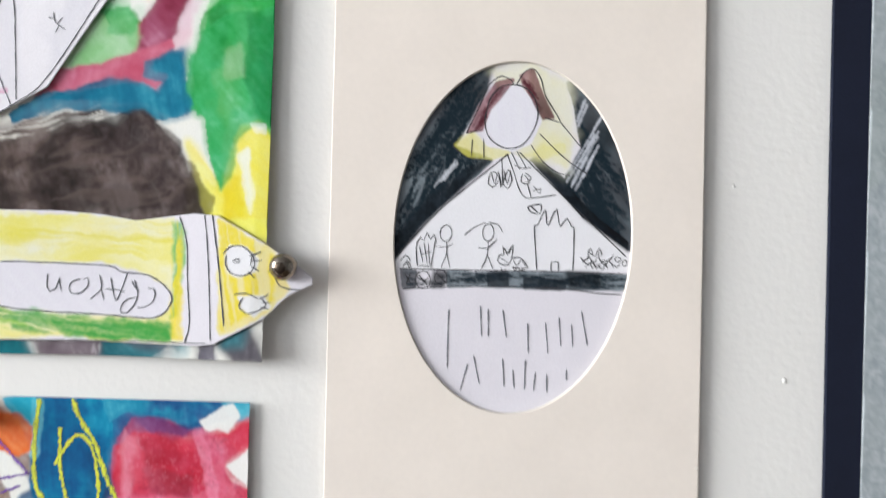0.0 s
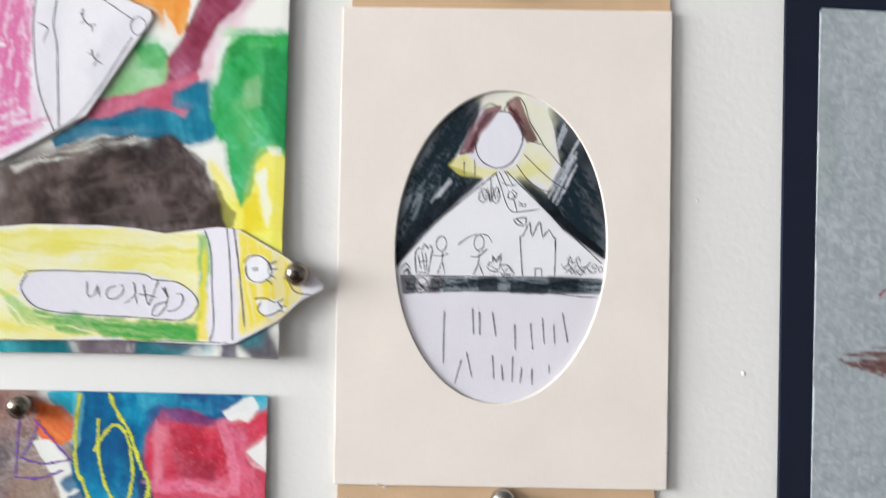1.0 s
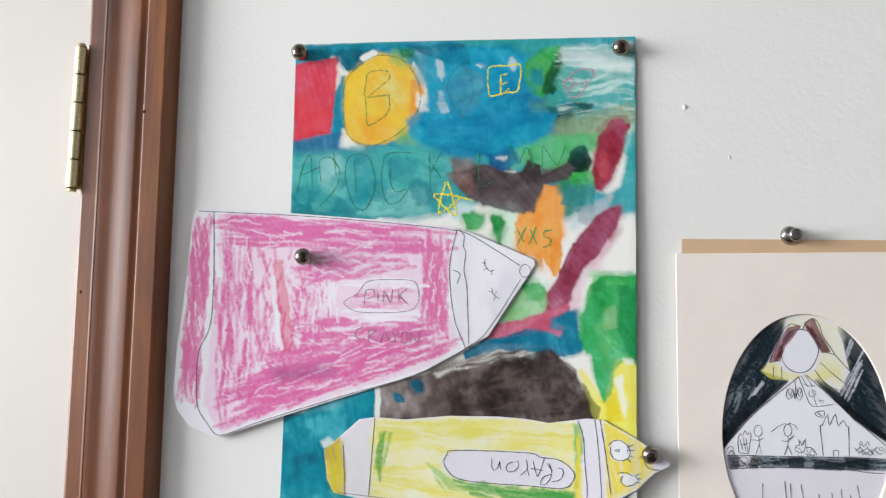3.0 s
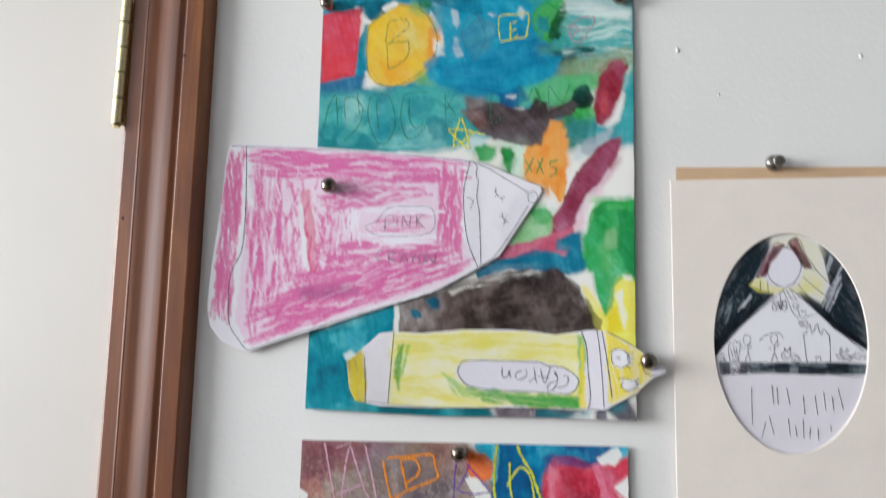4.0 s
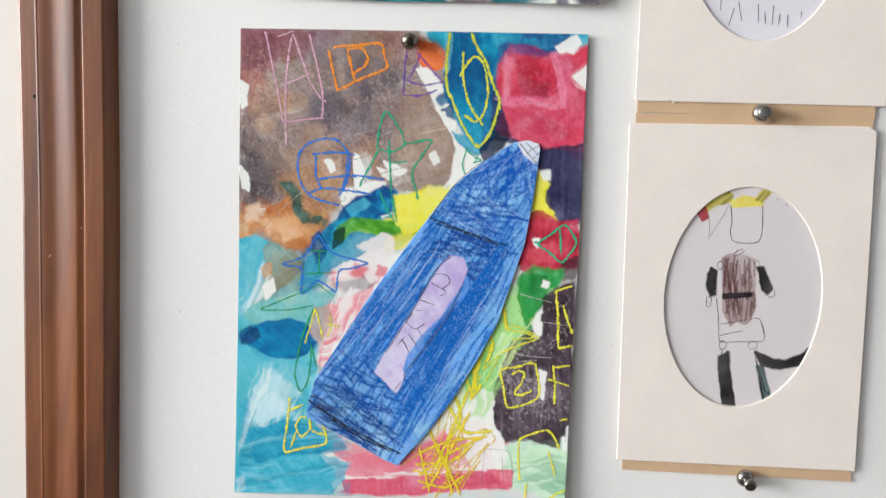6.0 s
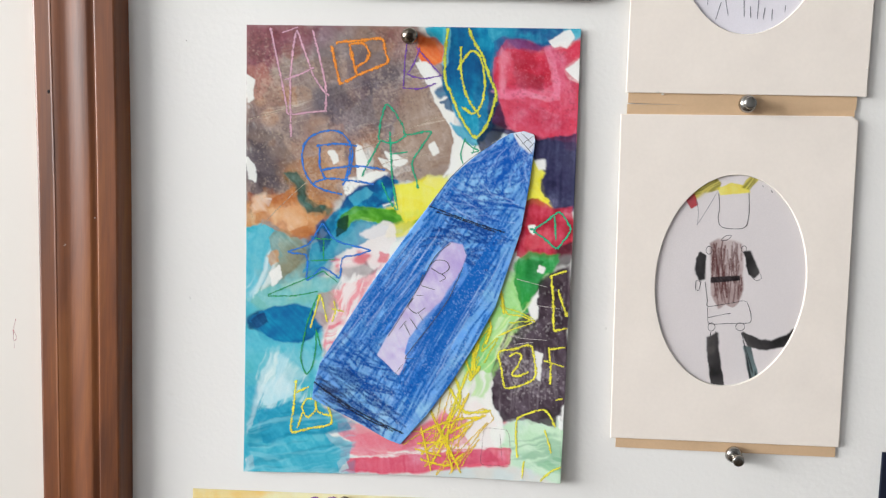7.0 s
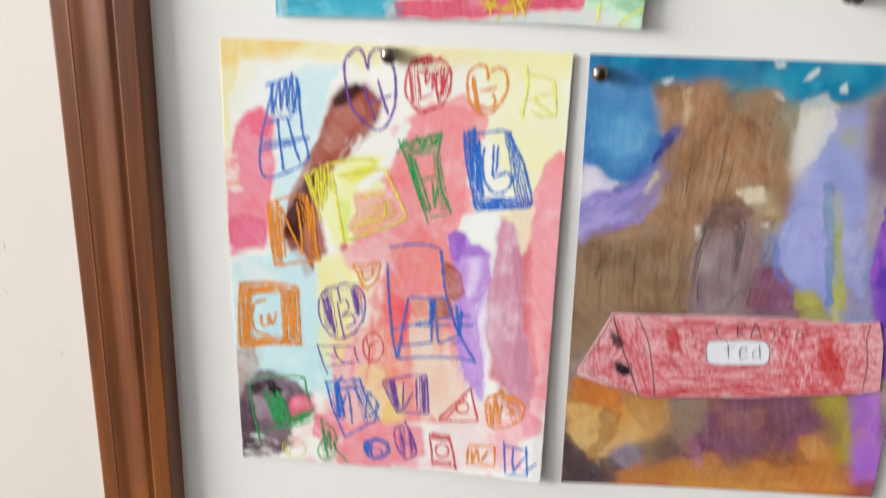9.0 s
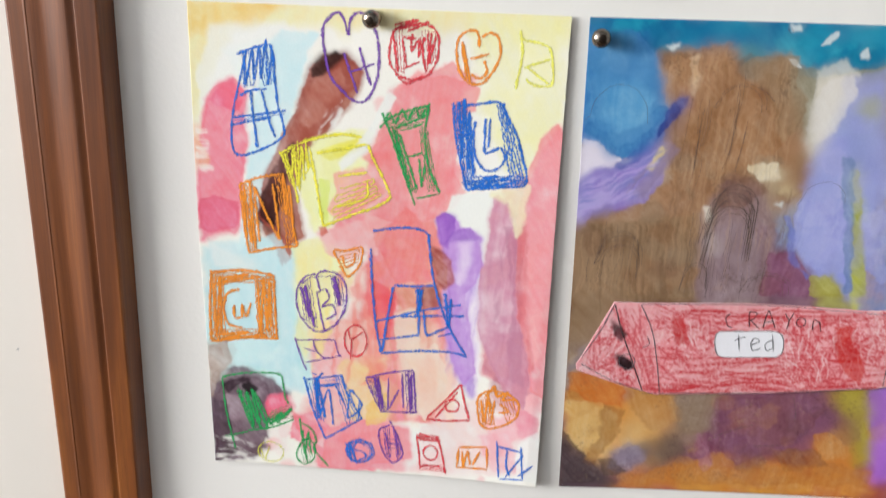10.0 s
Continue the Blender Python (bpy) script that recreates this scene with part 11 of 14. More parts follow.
letter(BLUE, 1.6, "blue crayon letter A in a tall frame", [(106.3, 126.5), (119.7, 123.2), (133.1, 122.7), (140.6, 126.3)], [(105.2, 137.5), (106.5, 159.6), (109.3, 186.2), (113.4, 207.1)], [(139.3, 125.7), (144.2, 156.0), (153.2, 181.7), (166.5, 204.0)], [(113.5, 207.9), (136.8, 203.9), (157.9, 202.5), (167.2, 204.7)], [(120.3, 160.5), (131.4, 160.2), (144.3, 158.2)], [(119.7, 161.4), (116.9, 181.5), (114.1, 206.2)], [(109.3, 186.2), (128.7, 178.8), (142.4, 174.4), (161.5, 169.4)], [(125.3, 181.5), (142.6, 178.9), (164.0, 176.8)], [(135.5, 160.6), (136.3, 193.6)], [(112.5, 198.4), (136.3, 192.8)], [(139.0, 176.2), (141.9, 192.3), (154.1, 185.5)], [(148.9, 192.3), (157.1, 189.1)])
letter(BLUE, 2.0, "blue crayon scribble", [(134.2, 161.5), (136.2, 176.5), (136.9, 162.0), (135.0, 179.7)], [(151.4, 162.8), (154.8, 185.5), (155.1, 166.2)])
letter(GREEN, 1.3, "green crayon letter N in a box", [(11.4, 235.1), (24.9, 231.2), (39.7, 229.6), (49.9, 231.0), (52.0, 245.0), (54.9, 251.4)], [(11.4, 235.1), (12.8, 257.8), (18.7, 288.7)], [(20.8, 244.2), (27.7, 264.8), (31.3, 272.2)], [(32.0, 243.8), (39.1, 259.2), (42.7, 268.3)], [(27.5, 273.5), (42.7, 270.0), (57.8, 262.3)], [(12.1, 279.7), (27.5, 274.4)])
letter(GREEN, 2.4, "green crayon scribble", [(22.3, 244.0), (31.4, 269.6), (26.7, 245.2), (35.9, 270.8), (30.5, 243.1), (40.4, 270.3)], [(39.0, 267.0), (50.4, 257.9), (42.7, 267.4), (56.4, 254.7), (46.5, 266.1)])
letter(BLUE, 1.4, "blue crayon letter M in a shield", [(64.6, 230.2), (69.8, 251.5), (78.8, 274.6)], [(66.8, 231.6), (79.9, 228.6), (88.7, 226.0)], [(88.7, 226.0), (93.2, 240.4), (102.4, 256.4)], [(78.8, 274.6), (91.4, 265.4), (103.1, 256.3)], [(72.7, 234.3), (74.2, 259.5), (80.8, 237.6), (84.0, 263.6)], [(74.9, 234.9), (84.4, 234.7)], [(84.4, 233.1), (91.9, 249.0)], [(94.6, 236.1), (93.5, 257.4), (102.2, 247.0), (95.4, 236.0)], [(100.7, 244.7), (100.2, 257.5)])
letter(BLUE, 2.0, "blue crayon scribble", [(71.2, 232.0), (75.0, 255.2), (72.7, 231.0), (78.7, 259.0)], [(76.3, 225.7), (72.7, 236.0), (87.3, 232.7)])
letter(PURPLE, 1.4, "purple crayon letter V in a box", [(103.9, 226.8), (119.6, 221.0), (134.6, 217.8)], [(104.6, 227.6), (109.3, 238.7), (115.5, 250.6)], [(134.6, 218.6), (135.9, 231.6), (137.4, 248.2)], [(115.5, 249.8), (137.4, 248.2)], [(119.0, 225.2), (119.1, 248.5)], [(119.8, 247.6), (125.8, 232.7)], [(127.5, 221.0), (129.2, 245.7)])
letter(PURPLE, 2.0, "purple crayon scribble", [(109.7, 225.4), (113.8, 243.2), (111.8, 225.1), (116.1, 248.0)], [(131.1, 220.6), (134.3, 246.0), (133.3, 221.2)])
letter(RED, 1.5, "red crayon letter O in a triangle", [(164.9, 224.3), (155.0, 237.8), (144.8, 250.7)], [(164.9, 224.3), (167.9, 236.4), (171.6, 248.6)], [(144.1, 251.7), (157.2, 251.9), (172.3, 249.3)], [(163.2, 230.3), (149.9, 250.2)], ring(160.2, 240.2, 4.4, 4.6, 14))
letter(ORANGE, 1.7, "orange crayon letter R in a circle", [(176.3, 233.0), (182.9, 226.5), (195.1, 227.6), (202.0, 233.4), (200.8, 243.6), (193.4, 250.3), (183.5, 254.0), (178.1, 248.7), (176.3, 233.0)], [(187.0, 232.6), (185.5, 251.2)], [(190.0, 234.8), (196.1, 239.9), (189.8, 241.5)], [(178.5, 234.4), (181.7, 249.1), (182.5, 230.6), (184.9, 242.9)])
letter(ORANGE, 2.0, "orange crayon scribble", [(181.1, 230.8), (186.2, 222.8), (188.2, 230.0), (195.0, 226.0), (191.9, 232.1), (199.6, 230.4)])
letter(wax("eee85a", 0.5), 1.4, "yellow crayon circle", ring(42.4, 288.6, 8.5, 7.6, 16), [(35.6, 286.7), (38.5, 294.5), (41.7, 284.2)])
letter(GREEN, 1.3, "green crayon letter P scribble", [(61.6, 261.0), (63.8, 278.1), (67.5, 294.6)], [(60.7, 283.8), (59.9, 291.0), (65.2, 295.8), (71.3, 290.6), (71.3, 279.9), (65.3, 276.2), (60.7, 283.8)], [(62.3, 264.3), (69.8, 268.7), (72.8, 277.1), (71.3, 283.5), (81.2, 295.7)], [(63.8, 269.4), (65.3, 286.8), (67.5, 270.7), (69.1, 286.4)])
letter(BLUE, 1.3, "blue crayon letter S in a circle", ring(101.5, 281.7, 8.4, 8.2, 16), [(105.1, 276.0), (99.8, 274.8), (97.7, 280.4), (104.5, 282.2), (106.0, 285.6), (100.8, 288.9)], [(92.3, 276.6), (96.3, 289.4), (94.6, 275.5), (100.2, 291.6)], [(108.8, 273.8), (112.0, 284.0)])
letter(PURPLE, 1.3, "purple crayon letter H in an oval", [(120.8, 256.0), (124.8, 264.1), (128.9, 275.0), (129.9, 281.9), (124.2, 287.9), (118.7, 283.2), (114.7, 272.2), (114.4, 263.6), (120.9, 259.4)], [(118.2, 264.9), (121.7, 282.8)], [(124.7, 262.4), (126.9, 282.2)], [(117.7, 272.8), (127.4, 273.4)])
letter(RED, 1.4, "red crayon letter O in a box", [(138.8, 264.3), (142.3, 291.1)], [(138.9, 266.0), (152.1, 265.3)], [(152.1, 264.5), (155.7, 276.2), (158.8, 291.8)], [(142.2, 288.4), (154.0, 286.1)], ring(148.3, 277.1, 4.6, 5.6, 14), [(140.2, 263.2), (153.7, 267.7), (140.4, 267.5)])
letter(ORANGE, 1.6, "orange crayon letter W in a box", [(165.9, 285.6), (166.5, 271.5)], [(166.4, 270.6), (184.6, 267.6)], [(184.6, 268.5), (185.7, 283.2)], [(165.9, 285.6), (185.8, 284.1)], [(168.8, 272.9), (170.2, 284.2), (172.4, 272.5), (174.6, 282.8)], [(180.4, 271.6), (176.1, 282.6)])
letter(BLUE, 1.4, "blue crayon letter Q in a box", [(190.7, 262.6), (193.6, 289.4)], [(191.0, 266.0), (208.0, 268.3)], [(206.2, 264.2), (209.0, 288.4)], [(194.4, 290.2), (209.0, 288.4)], [(197.7, 267.8), (198.0, 280.0), (200.8, 286.7)], [(197.9, 288.0), (208.1, 270.1)], [(205.9, 286.1), (214.6, 277.1)])


def fill_in(material, width, label, *lines):
    """Each patch of scribble is a mark of its own."""
    for line in lines:
        marks("crayon_scribble", s, p3, material, [line], width * 0.6, label, wobble=0.5)


fill_in(wax("1070d6", 0.6), 2.2, "blue crayon scribble", zigzag((174.0, 45.0), (177.5, 44.0), (193.5, 90.0), (186.0, 91.0), 4), zigzag((150.0, 47.0), (155.5, 46.5), (164.5, 93.0), (158.5, 94.0), 4), zigzag((159.0, 95.5), (161.0, 88.0), (191.0, 85.0), (193.0, 90.5), 3), [(177.0, 50.0), (186.0, 62.0), (191.0, 78.0)])
fill_in(wax("f8ea44", 0.6), 1.7, "yellow crayon scribble", zigzag((52.0, 84.0), (68.0, 78.0), (69.0, 90.0), (57.0, 100.0), 6), zigzag((82.0, 120.0), (86.0, 102.0), (106.0, 94.0), (110.0, 104.0), 5))
fill_in(wax("22a65a", 0.5), 1.5, "green crayon scribble", zigzag((110.0, 59.0), (114.0, 65.0), (135.0, 57.0), (136.0, 49.0), 6), zigzag((114.0, 62.0), (117.5, 62.0), (131.0, 100.0), (126.0, 98.0), 5), zigzag((131.0, 62.0), (134.5, 60.0), (143.0, 97.0), (138.0, 99.0), 4))
fill_in(wax("ff962a", 0.58), 2.0, "orange crayon scribble", zigzag((6.5, 163.0), (14.0, 162.0), (14.0, 207.0), (5.5, 208.0), 5), zigzag((34.0, 163.0), (46.0, 162.0), (47.0, 204.0), (36.0, 205.0), 7), zigzag((7.0, 161.0), (8.0, 168.0), (45.0, 166.0), (45.0, 160.0), 4), zigzag((6.0, 202.0), (6.0, 209.0), (46.0, 204.0), (45.0, 198.0), 4))
fill_in(wax("ff962a", 0.58), 1.5, "orange crayon scribble", zigzag((27.0, 104.5), (34.0, 102.0), (35.5, 145.0), (31.0, 146.0), 4), zigzag((47.5, 97.0), (52.0, 96.0), (60.0, 139.0), (55.0, 140.5), 4), zigzag((86.0, 142.0), (88.0, 152.0), (98.0, 147.0), (98.0, 139.0), 4))
fill_in(wax("7a46ae", 0.55), 1.3, "purple crayon scribble", zigzag((62.0, 165.0), (68.0, 160.0), (73.0, 194.0), (65.0, 189.0), 5), zigzag((81.0, 157.0), (87.0, 159.0), (90.0, 176.0), (85.0, 178.0), 4), [(66.5, 160.0), (77.0, 158.5), (86.0, 157.0)], [(79.0, 194.5), (86.0, 188.0), (90.5, 176.0)])
fill_in(wax("1070d6", 0.55), 1.3, "blue crayon scribble", zigzag((66.0, 231.0), (73.0, 230.0), (78.0, 262.0), (71.0, 256.0), 4), zigzag((84.0, 229.0), (89.0, 227.0), (101.0, 255.0), (93.0, 262.0), 4), [(70.0, 226.5), (80.0, 231.0), (90.0, 228.5)])
fill_in(wax("1070d6", 0.55), 1.2, "blue crayon scribble", ring(101.8, 281.2, 9.4, 9.0, 16), ring(101.2, 282.4, 7.4, 7.0, 14), zigzag((93.5, 277.0), (97.0, 274.5), (99.5, 290.0), (96.0, 289.5), 3), [(110.0, 276.0), (107.5, 286.0), (103.0, 290.0)])
fill_in(wax("7a46ae", 0.55), 1.2, "purple crayon scribble", zigzag((117.0, 263.5), (120.5, 261.5), (122.5, 284.0), (120.0, 285.0), 3), zigzag((123.5, 262.0), (126.0, 265.0), (129.0, 280.0), (126.5, 284.5), 3), [(115.5, 271.0), (128.5, 269.0)], [(116.5, 277.0), (129.5, 275.5)])
fill_in(wax("7a46ae", 0.55), 1.5, "purple crayon scribble", zigzag((106.0, 226.5), (111.0, 224.5), (118.5, 249.0), (115.0, 250.0), 4), zigzag((129.5, 219.5), (134.5, 218.5), (137.0, 247.5), (132.0, 248.0), 4))
fill_in(wax("e63a48", 0.55), 1.8, "red crayon scribble", zigzag((139.5, 264.0), (140.5, 268.5), (153.0, 267.5), (152.5, 264.0), 3), zigzag((143.0, 286.5), (143.0, 290.5), (158.0, 290.0), (156.5, 286.0), 3))
fill_in(wax("ff962a", 0.58), 1.5, "orange crayon scribble", zigzag((177.0, 236.0), (183.0, 228.0), (188.0, 250.0), (181.0, 252.0), 5), zigzag((189.0, 228.5), (196.0, 228.0), (201.0, 239.0), (196.0, 247.0), 4))
fill_in(wax("22a65a", 0.5), 1.3, "green crayon scribble", zigzag((62.0, 280.0), (66.0, 277.0), (70.5, 290.0), (65.0, 294.0), 4), zigzag((40.0, 264.0), (43.0, 258.0), (56.0, 252.0), (57.5, 261.0), 5), [(21.0, 241.0), (26.0, 256.0), (33.0, 272.0)])
fill_in(wax("e63a48", 0.55), 1.2, "red crayon scribble", zigzag((114.0, 9.0), (119.0, 6.0), (121.0, 31.0), (116.5, 30.0), 3), zigzag((130.0, 7.0), (137.0, 8.0), (138.0, 22.0), (133.0, 30.0), 4))
fill_in(wax("1070d6", 0.55), 1.3, "blue crayon scribble", zigzag((30.0, 27.0), (35.0, 24.0), (36.0, 44.0), (30.5, 46.0), 3), zigzag((38.0, 24.0), (45.5, 21.0), (47.5, 42.0), (42.0, 44.0), 4), [(23.5, 66.0), (34.0, 63.5), (53.5, 59.5)], [(35.0, 48.0), (35.2, 64.0), (38.2, 80.0)])


# ---- painting four: brown and violet washes ----
P4_LIFT = curl(0.4, 2.2, 1.0, 2.2, 0, 210, 297, 0.35, 19)
p4 = thing("painting", 0.186, 1.22, "brown, blue and violet watercolour pinned by both top corners", "painting", "paintings on the wall")
s = Sheet(0.186, 1.22, [(0.2, 1.2), (90.0, -2.5), (208.8, -7.0), (222.4, 285.0), (113.8, 292.8), (14.3, 299.6)], 0.56, "d9cfc2", 71, P4_LIFT)
s.vary = 0.55
s.wash("a58d78", [(-5, -5), (230, -5), (235, 305), (-5, 305)], "8f7f80", soft=2, rough=1)
s.wash("a2795a", [(36.6, 16.3), (77.0, 9.0), (115.2, 9.2), (133.5, 84.4), (120.5, 97.2), (89.0, 78.2), (82.5, 133.5), (1.4, 170.6), (-1.0, 116.4), (30.5, 108.5), (56.2, 87.6), (57.1, 42.4)], "8f6b4e", soft=4, rough=4)
s.wash("8d6d54", [(-3.8, 120.2), (80.2, 119.6), (88.4, 169.5), (2.0, 193.5)], "7d5f4c", soft=5, rough=4)
s.wash("d2c8b8", [(116.6, 16.6), (136.8, 15.1), (142.4, 54.5), (131.5, 74.7), (121.9, 49.9)], "c2bfa8", soft=5, rough=4, rim=0)
s.wash("8c8a6c", [(107.1, 12.8), (156.2, 13.7), (159.0, 25.5), (130.1, 24.6), (128.2, 58.8), (113.3, 44.3)], "9a9a80", soft=6, rough=4, dens=0.8, rim=0)
s.wash("8790d2", [(136.8, 56.6), (141.4, 35.9), (156.7, 25.6), (163.1, 40.4), (192.4, 159.1), (169.6, 150.4), (142.1, 142.2), (125.7, 115.5), (131.5, 74.7)], "a0a6da", soft=3, rough=4)
s.wash("8790d0", [(137.3, 121.4), (141.6, 76.6), (165.9, 67.3), (183.7, 109.3), (184.9, 151.7), (149.4, 147.4)], "979fda", soft=4, rough=4, dens=0.8, rim=0)
s.wash("b4b8dc", [(138.4, 36.1), (156.7, 25.6), (164.4, 59.1), (146.7, 60.5)], soft=6, rough=4, dens=0.6, rim=0)
s.wash("a3b158", [(149.7, 69.9), (155.6, 67.8), (166.4, 105.0), (175.2, 149.8), (168.3, 150.5), (159.1, 105.6)], soft=2, rough=2, dens=0.85, rim=0)
s.wash("6f8aa0", [(147.8, 65.2), (153.7, 64.8), (160.3, 105.5), (155.8, 99.1)], soft=3, rough=2, dens=0.6, rim=0)
s.wash("b0b45a", [(147.8, 38.5), (157.3, 34.7), (160.5, 48.4), (151.7, 49.1)], soft=5, rough=3, dens=0.7, rim=0)
s.wash("a39c50", [(142.1, 142.2), (153.6, 135.7), (164.0, 154.6), (148.6, 157.9)], soft=3, rough=2, dens=0.85)
s.wash("d0cf5c", [(166.4, 136.3), (176.6, 138.9), (187.5, 145.0), (190.2, 156.4), (171.3, 158.3)], soft=3, rough=2.5, dens=0.85, rim=0)
s.wash("1a8fae", [(-1.4, -1.0), (168.4, -7.7), (170.0, 7.0), (156.6, 14.6), (125.1, 24.1), (92.3, 22.8), (76.9, 13.2), (40.4, 16.0), (-0.2, 16.4)], "1382a4", soft=1.5, rough=2)
s.wash("6f8a90", [(72.4, 3.1), (112.0, 0.1), (110.4, 21.4), (77.5, 20.1)], soft=6, rough=3, dens=0.6, rim=0)
s.wash("4479ba", [(-2.3, 7.1), (32.2, 6.2), (41.3, 28.1), (49.4, 52.4), (41.2, 70.7), (31.1, 77.1), (22.9, 73.8), (2.2, 69.0)], "5a8cc6", soft=1.2, rough=2)
s.wash("3a62aa", [(2.9, 64.0), (21.2, 61.0), (35.3, 72.8), (26.5, 77.5)], soft=4, rough=2, dens=0.6, rim=0)
s.wash("ddd4e4", [(1.1, 70.7), (24.9, 77.6), (35.9, 77.7), (15.5, 91.0), (2.2, 92.1)], soft=2, rough=2, dens=0.9, rim=0)
s.wash("857dc0", [(2.6, 95.5), (14.7, 84.4), (33.0, 79.6), (52.1, 60.1), (55.4, 37.8), (58.8, 39.7), (56.2, 56.6), (51.2, 74.8), (38.8, 99.2), (3.7, 114.3)], "9a8cc6", soft=2.5, rough=3)
s.wash("4f6a9e", [(47.9, 52.5), (56.3, 37.7), (59.4, 39.7), (54.4, 55.2), (48.2, 65.3)], soft=2, rough=1.5, dens=0.8, rim=0)
s.wash("c4a878", [(42.4, 78.8), (53.3, 68.1), (51.1, 84.7), (44.2, 92.0)], soft=4, rough=2, dens=0.7, rim=0)
s.wash("efe8e4", [(3.5, 103.9), (7.2, 101.9), (8.1, 115.6), (4.4, 117.7)], soft=2, rough=1.5, dens=0.8, rim=0)
s.wash("d8c8a0", [(102.8, 77.1), (118.8, 72.5), (122.0, 88.7), (112.8, 89.4)], soft=5, rough=3, dens=0.8, rim=0)
s.wash("7a5444", [(80.9, 85.5), (95.1, 77.7), (104.6, 86.8), (99.3, 100.7), (83.2, 98.7)], soft=6, rough=3, dens=0.7, rim=0)
s.wash("9c8890", [(78.6, 109.4), (102.3, 100.4), (115.4, 119.9), (116.2, 159.3), (84.2, 164.3), (80.3, 130.2)], soft=6, rough=3, dens=0.75, rim=0)
s.wash("7b5566", [(108.8, 110.1), (128.6, 122.2), (150.6, 152.2), (149.7, 163.4), (116.9, 162.9)], "8f6a78", soft=4, rough=3)
s.wash("8a9ab8", [(115.3, 102.7), (127.0, 98.3), (130.8, 125.5), (120.7, 122.9)], soft=5, rough=3, dens=0.7, rim=0)
s.streaks("7a5e48", [(45.2, 33.9), (116.1, 28.7), (129.1, 158.0), (64.3, 164.4)], 92, 2.4, 70, 0.34, 0.3, 0.5)
s.streaks("bb936e", [(43.4, 21.9), (113.8, 16.8), (121.3, 85.4), (53.6, 91.2)], 94, 2.6, 70, 0.34, 0.3, 0.5)
s.wash("9c6b40", [(5.7, 228.9), (198.9, 207.8), (216.6, 284.4), (13.9, 309.5)], "84566a", soft=3, rough=1)
s.wash("dd9848", [(12.2, 224.1), (48.3, 220.2), (77.6, 231.2), (82.1, 249.3), (70.6, 280.4), (38.6, 284.3), (16.6, 265.2)], "e6b478", soft=4, rough=4, rim=0)
s.wash("e08a3a", [(21.3, 227.2), (48.8, 224.2), (54.4, 239.9), (26.6, 243.0)], soft=5, rough=3, dens=0.7, rim=0)
s.wash("3f3238", [(8.7, 261.9), (25.9, 268.4), (38.6, 284.3), (45.6, 296.6), (12.7, 301.5)], "57464a", soft=4, rough=4, rim=0)
s.wash("867684", [(45.7, 268.3), (53.7, 260.9), (67.9, 261.4), (66.5, 276.6), (50.8, 280.6)], soft=4, rough=3, dens=0.85, rim=0)
s.wash("846a58", [(76.4, 223.2), (109.9, 217.6), (105.8, 254.9), (86.3, 265.6), (74.7, 284.3), (68.8, 267.7)], soft=6, rough=4, dens=0.8, rim=0)
s.wash("774460", [(100.0, 230.7), (113.5, 219.1), (169.5, 211.0), (175.4, 238.6), (165.7, 258.4), (135.8, 266.2), (124.6, 282.6), (109.2, 275.8), (99.5, 259.8)], "8a5468", soft=4, rough=4)
s.wash("c6743a", [(133.5, 272.9), (163.6, 248.2), (182.0, 237.8), (198.9, 252.4), (214.7, 276.0), (209.8, 285.3), (136.7, 290.8)], "b5622e", soft=5, rough=4, rim=0)
s.wash("cc7a4a", [(49.9, 287.3), (105.0, 272.0), (138.5, 280.9), (136.7, 290.8), (51.2, 297.7)], soft=4, rough=3, dens=0.85, rim=0)
s.wash("e0a238", [(89.5, 286.9), (113.5, 280.5), (135.8, 285.6), (168.8, 273.8), (174.7, 285.2), (90.7, 294.7)], soft=3, rough=3, dens=0.8, rim=0)
s.wash("bca038", [(172.2, 206.7), (189.7, 204.7), (199.8, 233.9), (202.1, 260.7), (189.1, 235.2), (176.6, 219.1)], "a88a3a", soft=4, rough=3, rim=0)
s.wash("7f5a44", [(172.2, 224.0), (190.8, 226.2), (190.1, 239.6), (178.9, 238.7)], soft=5, rough=3, dens=0.7, rim=0)
s.wash("a05cc0", [(198.3, 207.9), (208.8, 202.4), (227.7, 275.9), (204.5, 271.9), (204.5, 246.7)], "b878cc", soft=1.5, rough=2)
s.wash("6f6aa0", [(193.4, 208.5), (199.3, 207.8), (203.6, 237.9), (198.4, 234.1)], soft=3, rough=2, dens=0.7, rim=0)
s.wash("a03a40", [(205.0, 274.2), (221.1, 271.1), (223.4, 285.8), (204.4, 288.4)], soft=3, rough=2, dens=0.8, rim=0)
s.wash("6b566c", [(166.4, 13.1), (176.8, 3.8), (210.9, -7.1), (218.1, 63.1), (169.5, 67.3)], "86708a", soft=2.5, rough=3)
s.wash("4c3a54", [(181.7, 15.7), (195.8, 14.6), (196.3, 49.3), (187.0, 46.2)], soft=5, rough=3, dens=0.7, rim=0)
s.wash("6a5268", [(168, 30), (214, 20), (216, 82), (184, 80), (172, 60)], "7f6a84", soft=4, rough=3, rim=0)
s.wash("9a8a98", [(168, 60), (190, 70), (192, 150), (200, 180), (176, 180), (170, 120)], "8a92b8", soft=4, rough=3, rim=0)
s.wash("7c44b4", [(184, 80), (216, 74), (224, 192), (204, 192), (196, 150), (186, 128)], "a468cc", soft=1.5, rough=2)
s.wash("5f3aa8", [(188, 120), (206, 110), (212, 150), (200, 160)], soft=4, rough=2, dens=0.7, rim=0)
